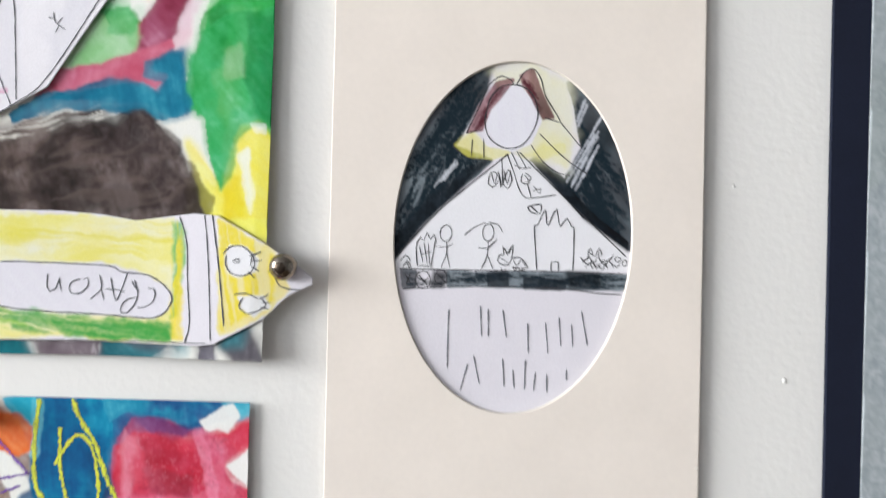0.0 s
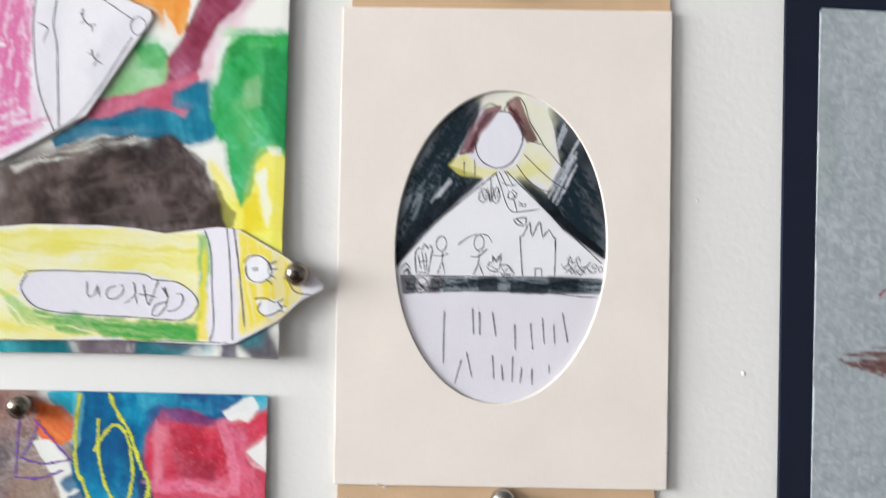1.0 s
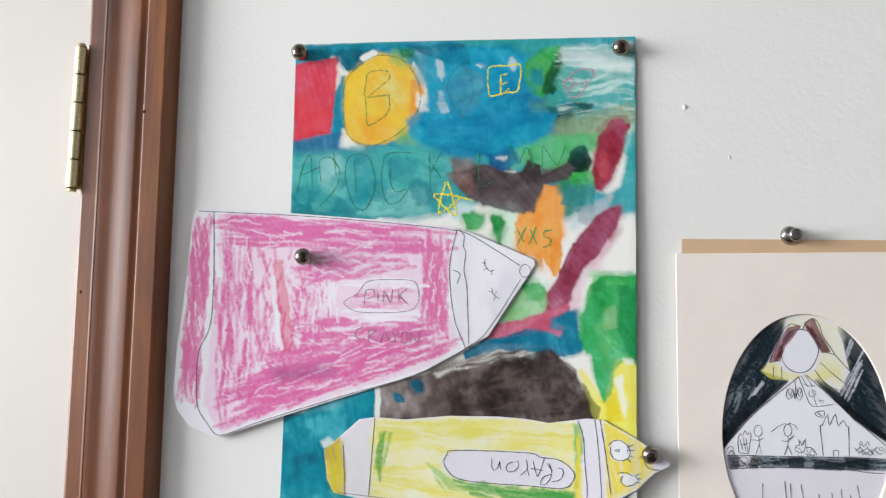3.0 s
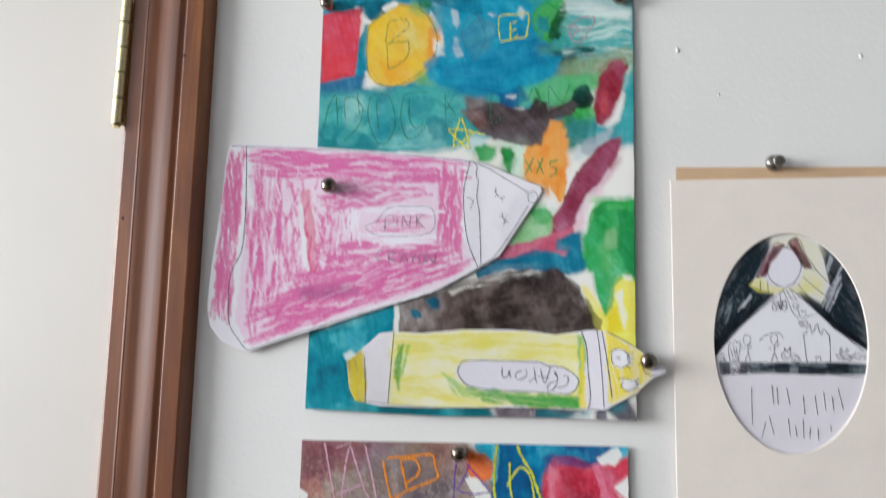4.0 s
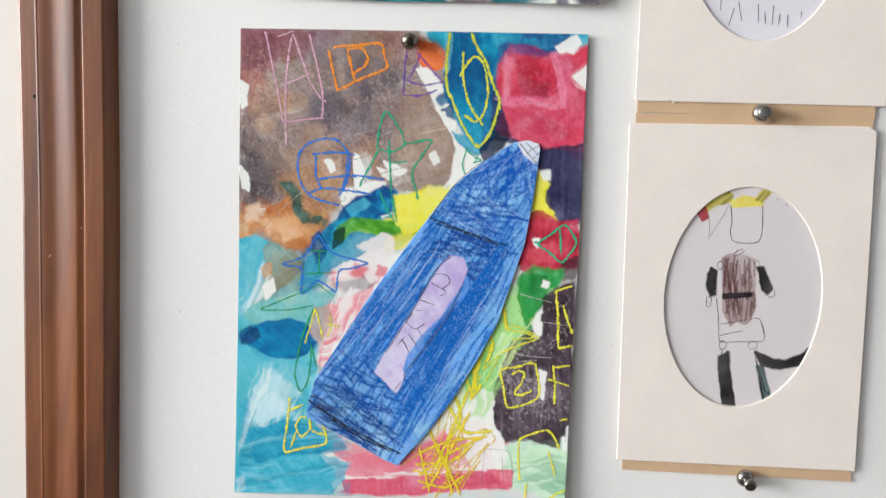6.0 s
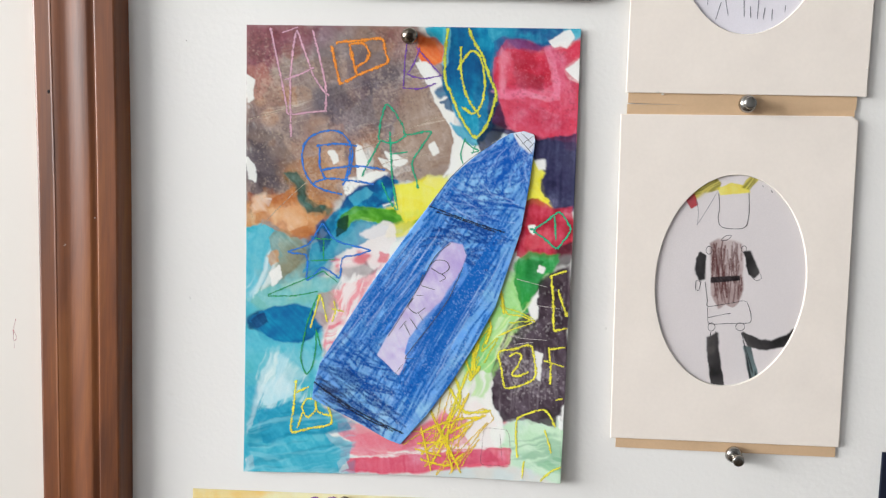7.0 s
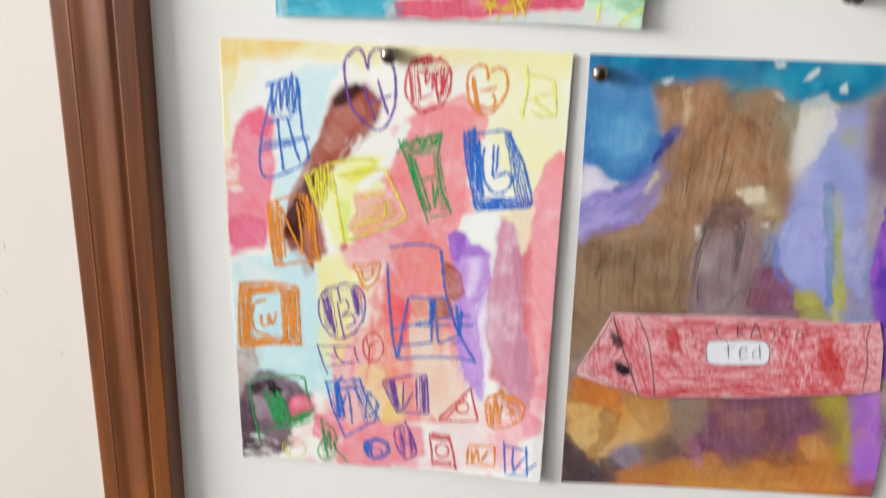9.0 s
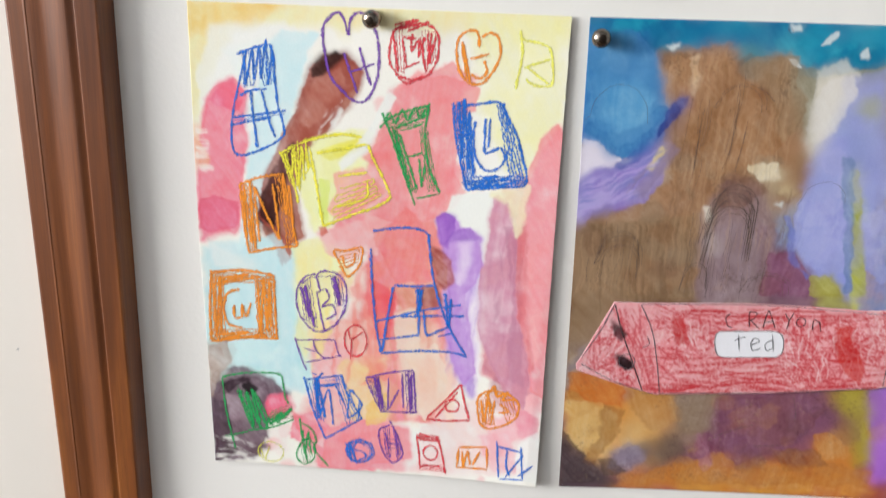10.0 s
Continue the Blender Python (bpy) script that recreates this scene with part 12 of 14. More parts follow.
s.wash("b3896c", [(52.8, 14.6), (62.6, 10.9), (77.3, 10.5), (82.8, 25.1), (72.5, 35.0), (58.1, 29.9)], "a97d60", soft=3, rough=3, dens=0.75, rim=0.05)
s.wash("857052", [(90.5, 18.5), (107.1, 12.8), (114.9, 22.7), (120.0, 40.6), (106.2, 38.6), (95.6, 30.2)], soft=4, rough=3, dens=0.7, rim=0.05)
s.wash("a87450", [(79.0, 37.6), (95.6, 30.2), (111.5, 50.7), (118.8, 72.5), (98.8, 80.7), (82.4, 75.5), (70.6, 60.3)], "94674a", soft=4, rough=4, dens=0.75, rim=0.05)
s.wash("7f5f48", [(65.5, 48.0), (77.0, 43.9), (84.9, 72.0), (73.7, 79.5), (65.5, 67.1)], soft=5, rough=4, dens=0.55, rim=0)
s.wash("e6ded2", [(123.4, 28.1), (132.4, 24.4), (135.5, 36.4), (134.1, 55.2), (129.4, 61.3)], "d4cbbc", soft=2.5, rough=3, dens=0.9, rim=0)
s.wash("e2d2b4", [(102.9, 77.7), (110.6, 74.5), (114.0, 79.4), (105.8, 82.1)], soft=1.5, rough=2, dens=0.9, rim=0)
s.wash("e4d6c0", [(57.5, 20.2), (59.8, 19.5), (61.0, 27.3), (59.3, 28.0)], soft=1.2, rough=1.5, dens=0.85, rim=0)
s.wash("e0cfa8", [(42.7, 81.4), (47.2, 69.2), (48.8, 71.1), (46.4, 80.4), (42.6, 84.7)], soft=1.2, rough=1.5, dens=0.85, rim=0)
s.wash("3f8fb8", [(-0.2, 10.0), (18.0, 11.7), (17.7, 32.9), (6.0, 36.9)], soft=5, rough=4, dens=0.5, rim=0)
s.wash("2f6ca8", [(3.3, 40.2), (33.2, 34.8), (39.2, 56.3), (12.4, 64.9)], soft=6, rough=4, dens=0.4, rim=0)
s.wash("efece6", [(45.8, 14.2), (50.9, 12.3), (49.4, 14.2), (47.3, 15.6)], soft=0.6, rough=1.5, dens=0.8, rim=0)
s.wash("e2ecec", [(105.2, -2.6), (111.2, -1.9), (110.4, -0.1), (106.3, -0.4)], soft=0.6, rough=1.5, dens=0.8, rim=0)
s.mottle([(45.5, 15.7), (115.5, 10.7), (133.5, 84.4), (118.4, 102.4), (82.5, 133.5), (1.6, 172.5), (-1.0, 116.4), (36.8, 107.9), (58.3, 80.8)], ["8a6248", "b68a66", "7a5a44", "a06c48", "c09a78"], 50, 13, 0.26, 3, 2.6)
s.mottle([(-2.3, 7.1), (32.2, 6.2), (41.3, 28.1), (49.4, 52.4), (41.2, 70.7), (22.9, 73.8), (2.2, 69.0)], ["2f6fae", "6aa4d2", "3a82b8", "5a78c0"], 26, 9, 0.45, 4)
s.mottle([(136.8, 56.6), (141.4, 35.9), (156.7, 25.6), (192.4, 159.1), (169.6, 150.4), (142.1, 142.2), (127.2, 115.4), (131.5, 74.7)], ["a8b0e4", "7f86cc", "c4c2e6", "8fa0d4", "9a86cc"], 34, 10, 0.45, 5)
s.mottle([(2.6, 95.5), (14.7, 84.4), (33.0, 79.6), (51.2, 74.8), (38.8, 99.2), (3.7, 114.3)], ["6f6ab8", "a48cd0", "9a6cc0", "6a80c0"], 18, 7, 0.5, 6)
s.mottle([(10.9, 228.3), (79.5, 220.9), (80.3, 249.5), (38.6, 284.3), (16.6, 265.2)], ["e8b060", "d4823a", "efcb90", "b8743c"], 26, 9, 0.5, 7)
s.mottle([(100.0, 230.7), (113.5, 219.1), (169.5, 211.0), (175.4, 238.6), (165.7, 258.4), (124.6, 282.6), (99.5, 259.8)], ["8a4a74", "6a3858", "9a6478", "7c4a50"], 26, 9, 0.45, 8)
s.mottle([(52.9, 282.5), (188.9, 253.6), (209.3, 283.1), (54.9, 298.2)], ["c8743a", "e0a040", "9a4e34", "d28a4c", "6e3a3a"], 30, 7, 0.5, 9)
s.mottle([(8.7, 261.9), (25.9, 268.4), (68.2, 263.5), (67.7, 285.1), (12.7, 301.5)], ["3a2c32", "7a6876", "9a8a94", "54424a"], 16, 6, 0.55, 10)
s.mottle([(-0.6, 6.4), (150.6, -0.6), (153.0, 9.5), (77.3, 10.5), (36.2, 13.4)], ["0f7a9c", "2fa4be", "1688a0", "3c8e98", "6ab8c6"], 30, 6, 0.45, 11)
s.streaks("dfeaea", [(121.7, 5.8), (133.1, -1.7), (135.3, 0.5), (124.3, 8.3)], -28, 0.9, 7, 0.3, 0.15, 0.75)
s.streaks("dfeaea", [(107.2, 13.1), (114.9, 15.2), (114.3, 19.7), (108.7, 17.7)], 40, 0.9, 6, 0.3, 0.15, 0.7)
s.streaks("6d5140", [(46.4, 21.7), (119.5, 16.4), (135.5, 157.4), (1.4, 170.6), (-0.6, 119.9), (53.6, 91.2)], 92, 0.5, 40, 0.16, 0.15, 0.4)
s.streaks("5f4a52", [(74.9, 106.3), (130.7, 101.3), (145.4, 158.2), (84.2, 164.3)], 91, 0.5, 30, 0.22, 0.15, 0.4)
s.streaks("7a4526", [(12.6, 228.2), (52.3, 223.8), (57.2, 260.5), (18.8, 269.3)], 10, 3, 14, 0.3, 0.3, 0.4, 4, 4)
s.wash("efd09a", [(20.1, 247.9), (40.8, 243.5), (43.8, 253.6), (23.5, 262.3)], "e9b86c", soft=4, rough=4, dens=0.65, rim=0)
s.wash("6e3c62", [(105.8, 234.2), (128.4, 225.6), (136.5, 251.3), (117.5, 262.0)], "864a74", soft=5, rough=4, dens=0.6, rim=0.05)
s.wash("b4723c", [(166.2, 243.8), (182.0, 237.8), (188.9, 253.6), (173.3, 261.7)], soft=5, rough=4, dens=0.6, rim=0)
s.bleed(1.7, 0.85, 22)
s.wash("0f86a8", [(-1.3, 0.4), (151.6, -5.5), (153.9, 4.8), (140.7, 7.2), (122.2, 15.9), (116.8, 18.1), (106.6, 11.1), (89.0, 11.2), (82.4, 6.9), (77.2, 10.8), (63.1, 14.8), (47.9, 12.3), (36.6, 16.7), (26.5, 8.5), (1.2, 9.6)], "0e74a0", soft=0.8, rough=2, dens=0.75, rim=0.1, var=0.5)
s.wash("3f80b6", [(-0.4, 8.3), (26.4, 7.9), (36.9, 19.1), (40.6, 34.0), (47.9, 49.0), (44.6, 62.0), (31.9, 71.1), (26.4, 76.8), (17.9, 72.3), (12.5, 66.5), (4.6, 65.2), (0.8, 37.0)], "5492c2", soft=0.8, rough=1.6, dens=0.8, rim=0.25, var=0.4)
s.wash("9a6f50", [(43.4, 22.2), (51.3, 15.0), (74.5, 12.2), (82.1, 21.8), (91.9, 18.7), (104.6, 16.0), (113.0, 28.6), (122.1, 59.0), (121.1, 85.1), (98.7, 81.0), (83.4, 82.3), (77.3, 102.3), (56.6, 90.5), (51.6, 67.9), (53.4, 48.6)], "aa8260", soft=1.2, rough=2.6, dens=0.7, rim=0.12, var=0.4)
s.wash("4b878e", [(80.5, 13.0), (90.6, 9.9), (91.4, 24.2), (86.6, 30.6)], soft=3, rough=3, dens=0.55, rim=0)
s.wash("8f8a76", [(108.4, 20.5), (123.4, 21.8), (128.0, 58.5), (122.2, 59.6), (114.8, 37.7)], soft=1.2, rough=2.6, dens=0.7, rim=0.12, var=0.4)
s.wash("dcd6ca", [(123.5, 22.4), (136.6, 14.9), (144.8, 23.2), (139.5, 41.9), (136.9, 57.8), (132.4, 65.2), (125.2, 62.6), (124.8, 43.1)], soft=1.2, rough=2.6, dens=0.7, rim=0.12, var=0.4)
s.wash("c8b89a", [(97.5, 77.8), (109.5, 72.9), (117.4, 78.8), (116.0, 82.5), (103.6, 82.6)], soft=0.8, rough=1.6, dens=0.7, rim=0)
s.wash("989ad6", [(136.3, 54.7), (145.8, 57.1), (149.2, 72.9), (162.3, 132.7), (147.4, 137.7), (136.6, 131.6), (127.0, 115.0), (129.6, 81.0), (133.1, 68.4)], "aaaedc", soft=1.2, rough=2.6, dens=0.7, rim=0.12, var=0.4)
s.wash("8e96cc", [(138.6, 24.3), (157.3, 19.3), (184.9, 137.6), (171.6, 131.8), (158.1, 78.6), (152.3, 66.1), (144.4, 50.9), (139.5, 41.9)], "a4a8d6", soft=1.2, rough=2.6, dens=0.7, rim=0.12, var=0.4)
s.wash("b0ae5c", [(149.8, 35.0), (156.6, 31.4), (159.8, 45.0), (153.4, 44.6)], soft=3, rough=3, dens=0.55, rim=0)
s.wash("a6a84a", [(152.3, 73.2), (156.1, 73.9), (164.0, 104.8), (174.6, 146.5), (168.3, 147.1), (160.0, 105.1)], soft=0.9, rough=1.4, dens=0.8, rim=0)
s.wash("e2dae8", [(4.5, 67.2), (12.7, 67.8), (19.7, 73.8), (26.4, 77.5), (14.6, 84.1), (5.1, 86.9)], soft=0.5, rough=1.4, dens=0.9, rim=0, var=0.1)
s.wash("8c7cc4", [(5.6, 88.2), (27.2, 83.0), (43.8, 67.2), (50.5, 68.6), (51.4, 87.6), (42.4, 101.9), (17.5, 107.8), (7.2, 119.5), (3.9, 101.8)], "a294d2", soft=1.2, rough=2.6, dens=0.7, rim=0.12, var=0.4)
s.wash("445eaa", [(56.1, 38.7), (59.0, 41.9), (51.1, 53.8), (44.0, 68.5), (27.2, 83.7), (23.2, 82.0), (40.3, 64.3), (48.8, 49.0)], soft=1, rough=1.4, dens=0.7, rim=0.1)
s.wash("beae94", [(43.6, 79.0), (48.6, 68.1), (51.0, 69.6), (47.5, 82.0)], soft=1.0, rough=2.2, dens=0.75, rim=0.1, var=0.4)
s.wash("8c7054", [(5.9, 119.6), (74.7, 105.9), (80.0, 159.4), (34.2, 163.9), (20.7, 191.8), (10.1, 204.7)], "9a8064", soft=1.2, rough=2.6, dens=0.7, rim=0.12, var=0.4)
s.wash("886e76", [(74.9, 106.6), (87.0, 85.3), (102.8, 86.6), (116.4, 109.0), (128.9, 154.6), (80.0, 159.4)], "9c8488", soft=1.2, rough=2.6, dens=0.7, rim=0.12, var=0.4)
s.wash("c4b6b4", [(74.9, 106.6), (79.8, 102.0), (88.8, 129.0), (82.4, 129.6)], soft=3, rough=3, dens=0.55, rim=0)
s.wash("745064", [(119.8, 126.8), (128.3, 121.8), (140.6, 135.5), (151.1, 152.4), (122.2, 156.8)], soft=1.2, rough=2.6, dens=0.7, rim=0.12, var=0.4)
s.wash("a09a4c", [(146.6, 141.3), (155.6, 136.9), (168.0, 155.9), (153.1, 157.4)], soft=1.0, rough=2.2, dens=0.75, rim=0.1, var=0.4)
s.wash("c47e38", [(12.3, 215.5), (27.0, 216.0), (56.1, 226.9), (76.6, 224.6), (80.7, 240.5), (66.4, 250.4), (34.0, 245.8), (17.5, 250.2)], "b5763a", soft=1.2, rough=2.6, dens=0.7, rim=0.12, var=0.4)
s.wash("dcb474", [(16.8, 250.2), (34.0, 245.8), (44.1, 270.0), (30.5, 276.7), (19.5, 268.6)], soft=1.2, rough=2.6, dens=0.7, rim=0.12, var=0.4)
s.wash("d0a468", [(41.5, 249.1), (76.1, 245.2), (68.2, 263.7), (50.6, 264.9)], soft=1.2, rough=2.6, dens=0.7, rim=0.12, var=0.4)
s.wash("94806e", [(78.3, 224.5), (102.3, 221.8), (104.2, 246.1), (87.5, 250.5), (80.1, 236.5)], soft=1.2, rough=2.6, dens=0.7, rim=0.12, var=0.4)
s.wash("8d8192", [(45.8, 269.8), (53.8, 262.4), (65.2, 267.5), (59.6, 279.4), (47.0, 279.1)], soft=1.0, rough=2.2, dens=0.75, rim=0.1, var=0.4)
s.wash("463a3e", [(15.2, 269.1), (26.1, 269.9), (38.5, 283.6), (53.9, 290.5), (50.9, 295.3), (14.1, 299.8)], "5a4a4e", soft=1.2, rough=2.6, dens=0.7, rim=0.12, var=0.4)
s.wash("6c584a", [(61.1, 263.7), (84.3, 252.6), (92.3, 268.6), (70.2, 278.1)], soft=1.2, rough=2.6, dens=0.7, rim=0.12, var=0.4)
s.wash("784a64", [(103.9, 223.7), (147.0, 216.9), (170.1, 214.4), (178.4, 237.6), (165.0, 255.8), (138.2, 261.0), (117.3, 261.4), (104.9, 250.2)], "8a5a72", soft=1.2, rough=2.6, dens=0.7, rim=0.12, var=0.4)
s.wash("be763a", [(53.9, 290.5), (87.5, 274.3), (117.4, 262.2), (157.3, 269.4), (188.6, 253.0), (200.8, 277.0), (218.2, 280.1), (125.7, 289.7)], "cc8a44", soft=1.2, rough=2.6, dens=0.7, rim=0.12, var=0.4)
s.wash("c8803a", [(166.9, 248.0), (187.7, 248.9), (192.3, 270.3), (171.1, 268.6)], soft=1.2, rough=2.6, dens=0.7, rim=0.12, var=0.4)
s.wash("a89a3c", [(171.3, 212.3), (189.3, 210.3), (202.1, 259.8), (194.6, 264.9), (185.8, 232.7)], soft=1.2, rough=2.6, dens=0.7, rim=0.12, var=0.4)
s.wash("7a5440", [(176.7, 229.7), (189.9, 228.2), (193.5, 244.1), (184.3, 249.3)], soft=3, rough=3, dens=0.55, rim=0)
s.wash("9a58c0", [(192.7, 207.9), (202.4, 206.9), (216.6, 267.4), (205.8, 268.7)], "ae76cc", soft=0.8, rough=1.6, dens=0.8, rim=0.1)
s.bleed(2.4, 0.95, 30, 0.2)
BROWN = [(44.8, 21.5), (107.8, 17.0), (123.5, 81.5), (77.3, 102.3), (79.9, 158.7), (10.6, 161.8), (9.4, 122.1), (57.1, 93.9)]
s.mottle(BROWN, ["8a6446", "b08a68", "a07858", "7c5a44", "94806a"], 46, 9, 0.4, 51, 1.6)
s.mottle([(14.3, 227.4), (201.1, 207.0), (217.0, 275.0), (18.2, 297.1)], ["7a4c66", "c08848", "8c6a58", "a8743c", "5c4650"], 34, 9, 0.36, 52, 1.8)
s.mottle([(-0.2, 9.7), (32.7, 10.4), (46.7, 55.5), (26.1, 74.9), (5.3, 63.5)], ["4a88bc", "3474a8", "6aa0cc"], 12, 9, 0.35, 53, 1.6)
s.mottle([(129.9, 68.0), (158.5, 34.3), (180.9, 130.9), (136.6, 131.6)], ["a4a8dc", "8a90c8", "b8b8e0", "7c84c0"], 16, 8, 0.4, 54, 1.6)
s.bleed(1.4, 0.8, 18, 0.3)
s.streaks("7c583e", [(43.3, 21.6), (107.8, 17.0), (119.2, 75.4), (56.6, 90.5)], 88, 1.6, 50, 0.22, 0.3, 0.45)
s.streaks("c09a78", [(43.3, 21.6), (107.8, 17.0), (119.2, 75.4), (56.6, 90.5)], 88, 1.4, 50, 0.16, 0.3, 0.45)
s.streaks("6a5038", [(5.8, 118.9), (75.3, 109.3), (79.9, 158.7), (25.6, 175.3)], 84, 1.6, 50, 0.22, 0.3, 0.4)
s.wash("dfe4e2", [(43.4, 14.4), (45.6, 13.1), (48.0, 13.5), (45.4, 15.5)], soft=0.8, rough=2.2, dens=0.75, rim=0, var=0.1)
s.wash("dfe4e2", [(107.4, 15.2), (111.1, 16.1), (114.2, 20.1), (110.4, 18.6)], soft=0.8, rough=2.2, dens=0.75, rim=0, var=0.1)
s.wash("dfe4e2", [(122.9, 8.2), (125.6, 4.5), (128.5, 1.9), (127.2, 6.7)], soft=0.8, rough=2.2, dens=0.75, rim=0, var=0.1)
s.wash("dfe4e2", [(105.4, -1.1), (109.2, -2.0), (110.8, 0.2), (106.8, 0.5)], soft=0.8, rough=2.2, dens=0.75, rim=0, var=0.1)
s.wash("dfe4e2", [(142.3, 9.1), (146.7, 8.2), (146.6, 10.6), (143.2, 10.8)], soft=0.8, rough=2.2, dens=0.75, rim=0, var=0.1)
s.wash("dfe4e2", [(115.8, 96.2), (118.8, 95.3), (118.7, 98.0)], soft=0.8, rough=2.2, dens=0.75, rim=0, var=0.1)
s.wash("6aaed6", [(12.0, 39.0), (29.7, 34.0), (40.1, 42.5), (38.0, 54.0), (24.1, 60.9), (10.2, 54.3)], soft=3, rough=2.0, dens=0.45, rim=0, var=0.4)
s.wash("2f70ac", [(4.6, 62.4), (13.5, 66.5), (24.2, 76.1), (34.8, 71.3), (44.1, 57.4), (46.7, 47.7), (44.0, 46.9), (40.4, 57.7), (32.4, 67.6), (24.4, 71.0), (15.1, 63.9), (7.0, 59.3)], soft=1, rough=2.0, dens=0.55, rim=0.1, var=0.4)
s.wash("3a4e96", [(57.0, 39.9), (55.9, 44.1), (49.4, 56.0), (43.4, 65.5), (43.7, 60.3), (49.2, 48.4), (53.0, 40.8)], soft=0.8, rough=2.0, dens=0.75, rim=0.1, var=0.4)
s.wash("d8c8a2", [(41.0, 82.0), (47.6, 68.7), (49.0, 70.5), (44.0, 82.8)], soft=1, rough=2.0, dens=0.8, rim=0, var=0.4)
s.wash("b08058", [(42.8, 23.9), (53.8, 14.0), (74.7, 10.8), (83.1, 28.2), (100.4, 34.3), (114.4, 59.5), (100.6, 74.2), (73.7, 80.3), (60.8, 58.0), (57.0, 39.4), (46.5, 36.4)], "a4764e", soft=2.4, rough=3, dens=0.5, rim=0.15, var=0.4)
s.wash("a08668", [(89.3, 13.3), (110.9, 15.3), (120.3, 43.9), (112.6, 59.6), (100.0, 32.4), (83.9, 22.7)], soft=1.6, rough=3, dens=0.5, rim=0.15, var=0.4)
s.wash("e4d4b4", [(97.3, 76.4), (111.6, 73.3), (114.0, 80.9), (104.1, 82.7)], soft=1.1, rough=2.0, dens=0.85, rim=0, var=0.4)
s.wash("dcc0a0", [(55.6, 19.3), (59.4, 17.2), (61.4, 29.8), (60.3, 37.3)], soft=1.6, rough=2.0, dens=0.6, rim=0, var=0.4)
s.wash("e0dad4", [(124.4, 38.0), (130.5, 24.7), (140.5, 22.2), (144.7, 32.8), (140.0, 51.7), (130.5, 58.2), (124.0, 53.0)], soft=2, rough=2.0, dens=0.65, rim=0, var=0.4)
s.wash("e8dcc8", [(75.5, 102.3), (79.6, 102.0), (81.7, 110.0), (77.8, 110.8)], soft=1, rough=2.0, dens=0.8, rim=0, var=0.4)
s.wash("7a5444", [(88.8, 81.0), (100.2, 82.1), (107.2, 89.5), (97.6, 98.4), (83.0, 101.7), (84.7, 89.4)], soft=2, rough=3, dens=0.6, rim=0.1, var=0.4)
s.wash("84486a", [(117.9, 125.6), (129.4, 125.6), (140.0, 139.6), (145.0, 150.0), (115.3, 152.9)], "94586e", soft=1.6, rough=3, dens=0.6, rim=0.2, var=0.4)
s.wash("707ac2", [(125.1, 104.1), (131.2, 128.6), (142.3, 139.4), (140.7, 141.1), (129.4, 131.4), (122.9, 104.3)], soft=1, rough=2.0, dens=0.6, rim=0, var=0.4)
s.wash("6a86b0", [(146.0, 66.5), (151.6, 68.0), (158.3, 101.2), (166.8, 145.7), (164.1, 146.0)], soft=1, rough=1.5, dens=0.6, rim=0.1, var=0.4)
s.wash("a8a044", [(143.0, 140.4), (151.1, 137.5), (162.1, 148.3), (146.0, 149.9)], soft=1, rough=2.0, dens=0.7, rim=0.2, var=0.4)
s.wash("d07a36", [(13.4, 214.4), (32.0, 214.6), (48.3, 225.8), (48.2, 239.0), (36.5, 235.8), (20.8, 231.0), (13.9, 227.4)], soft=1.4, rough=3, dens=0.7, rim=0.15, var=0.4)
s.wash("d8ae6c", [(14.1, 238.3), (28.8, 234.5), (43.2, 244.0), (43.5, 262.0), (33.8, 277.0), (18.9, 264.8)], "caa062", soft=1.6, rough=3, dens=0.7, rim=0.15, var=0.4)
s.wash("98683c", [(35.6, 235.9), (48.8, 241.1), (44.5, 261.9), (33.4, 281.7), (29.1, 279.9), (35.4, 258.4)], soft=1.4, rough=3, dens=0.5, rim=0.1, var=0.4)
s.wash("b98a56", [(49.6, 221.3), (76.4, 227.0), (84.5, 243.7), (68.6, 250.0), (54.0, 240.5)], soft=1.6, rough=3, dens=0.6, rim=0.15, var=0.4)
s.wash("46373a", [(9.0, 247.8), (18.9, 264.8), (27.6, 273.0), (38.8, 285.8), (35.9, 294.4), (13.8, 297.1)], "5a484a", soft=1.2, rough=3, dens=0.7, rim=0.1, var=0.4)
s.wash("8c7e90", [(44.7, 271.0), (59.2, 264.7), (66.1, 273.1), (56.0, 283.7), (44.2, 282.7)], soft=1.4, rough=3, dens=0.7, rim=0.1, var=0.4)
s.wash("5a483e", [(37.6, 276.5), (45.3, 275.6), (55.1, 284.3), (42.9, 288.1)], soft=1.2, rough=2, dens=0.6, rim=0, var=0.4)
s.wash("8e7662", [(78.2, 226.8), (102.9, 219.8), (106.2, 250.2), (87.8, 252.3)], soft=2, rough=3, dens=0.5, rim=0.1, var=0.4)
s.wash("7c4c60", [(104.0, 226.2), (158.2, 213.8), (169.7, 225.4), (156.3, 248.9), (123.0, 271.0), (103.3, 255.1)], "8a5a5e", soft=1.6, rough=3, dens=0.55, rim=0.2, var=0.4)
s.wash("a0687c", [(97.0, 251.3), (110.0, 272.6), (105.1, 277.8), (97.3, 264.9)], soft=1.2, rough=2, dens=0.6, rim=0.15, var=0.4)
s.wash("8c5c3e", [(143.0, 257.2), (168.0, 252.0), (178.1, 264.5), (153.8, 274.3)], soft=1.5, rough=3, dens=0.6, rim=0.1, var=0.4)
s.wash("c48446", [(168.4, 245.3), (178.7, 241.9), (189.6, 249.5), (188.0, 258.7), (175.3, 260.2)], soft=1.4, rough=2.5, dens=0.7, rim=0.15, var=0.4)
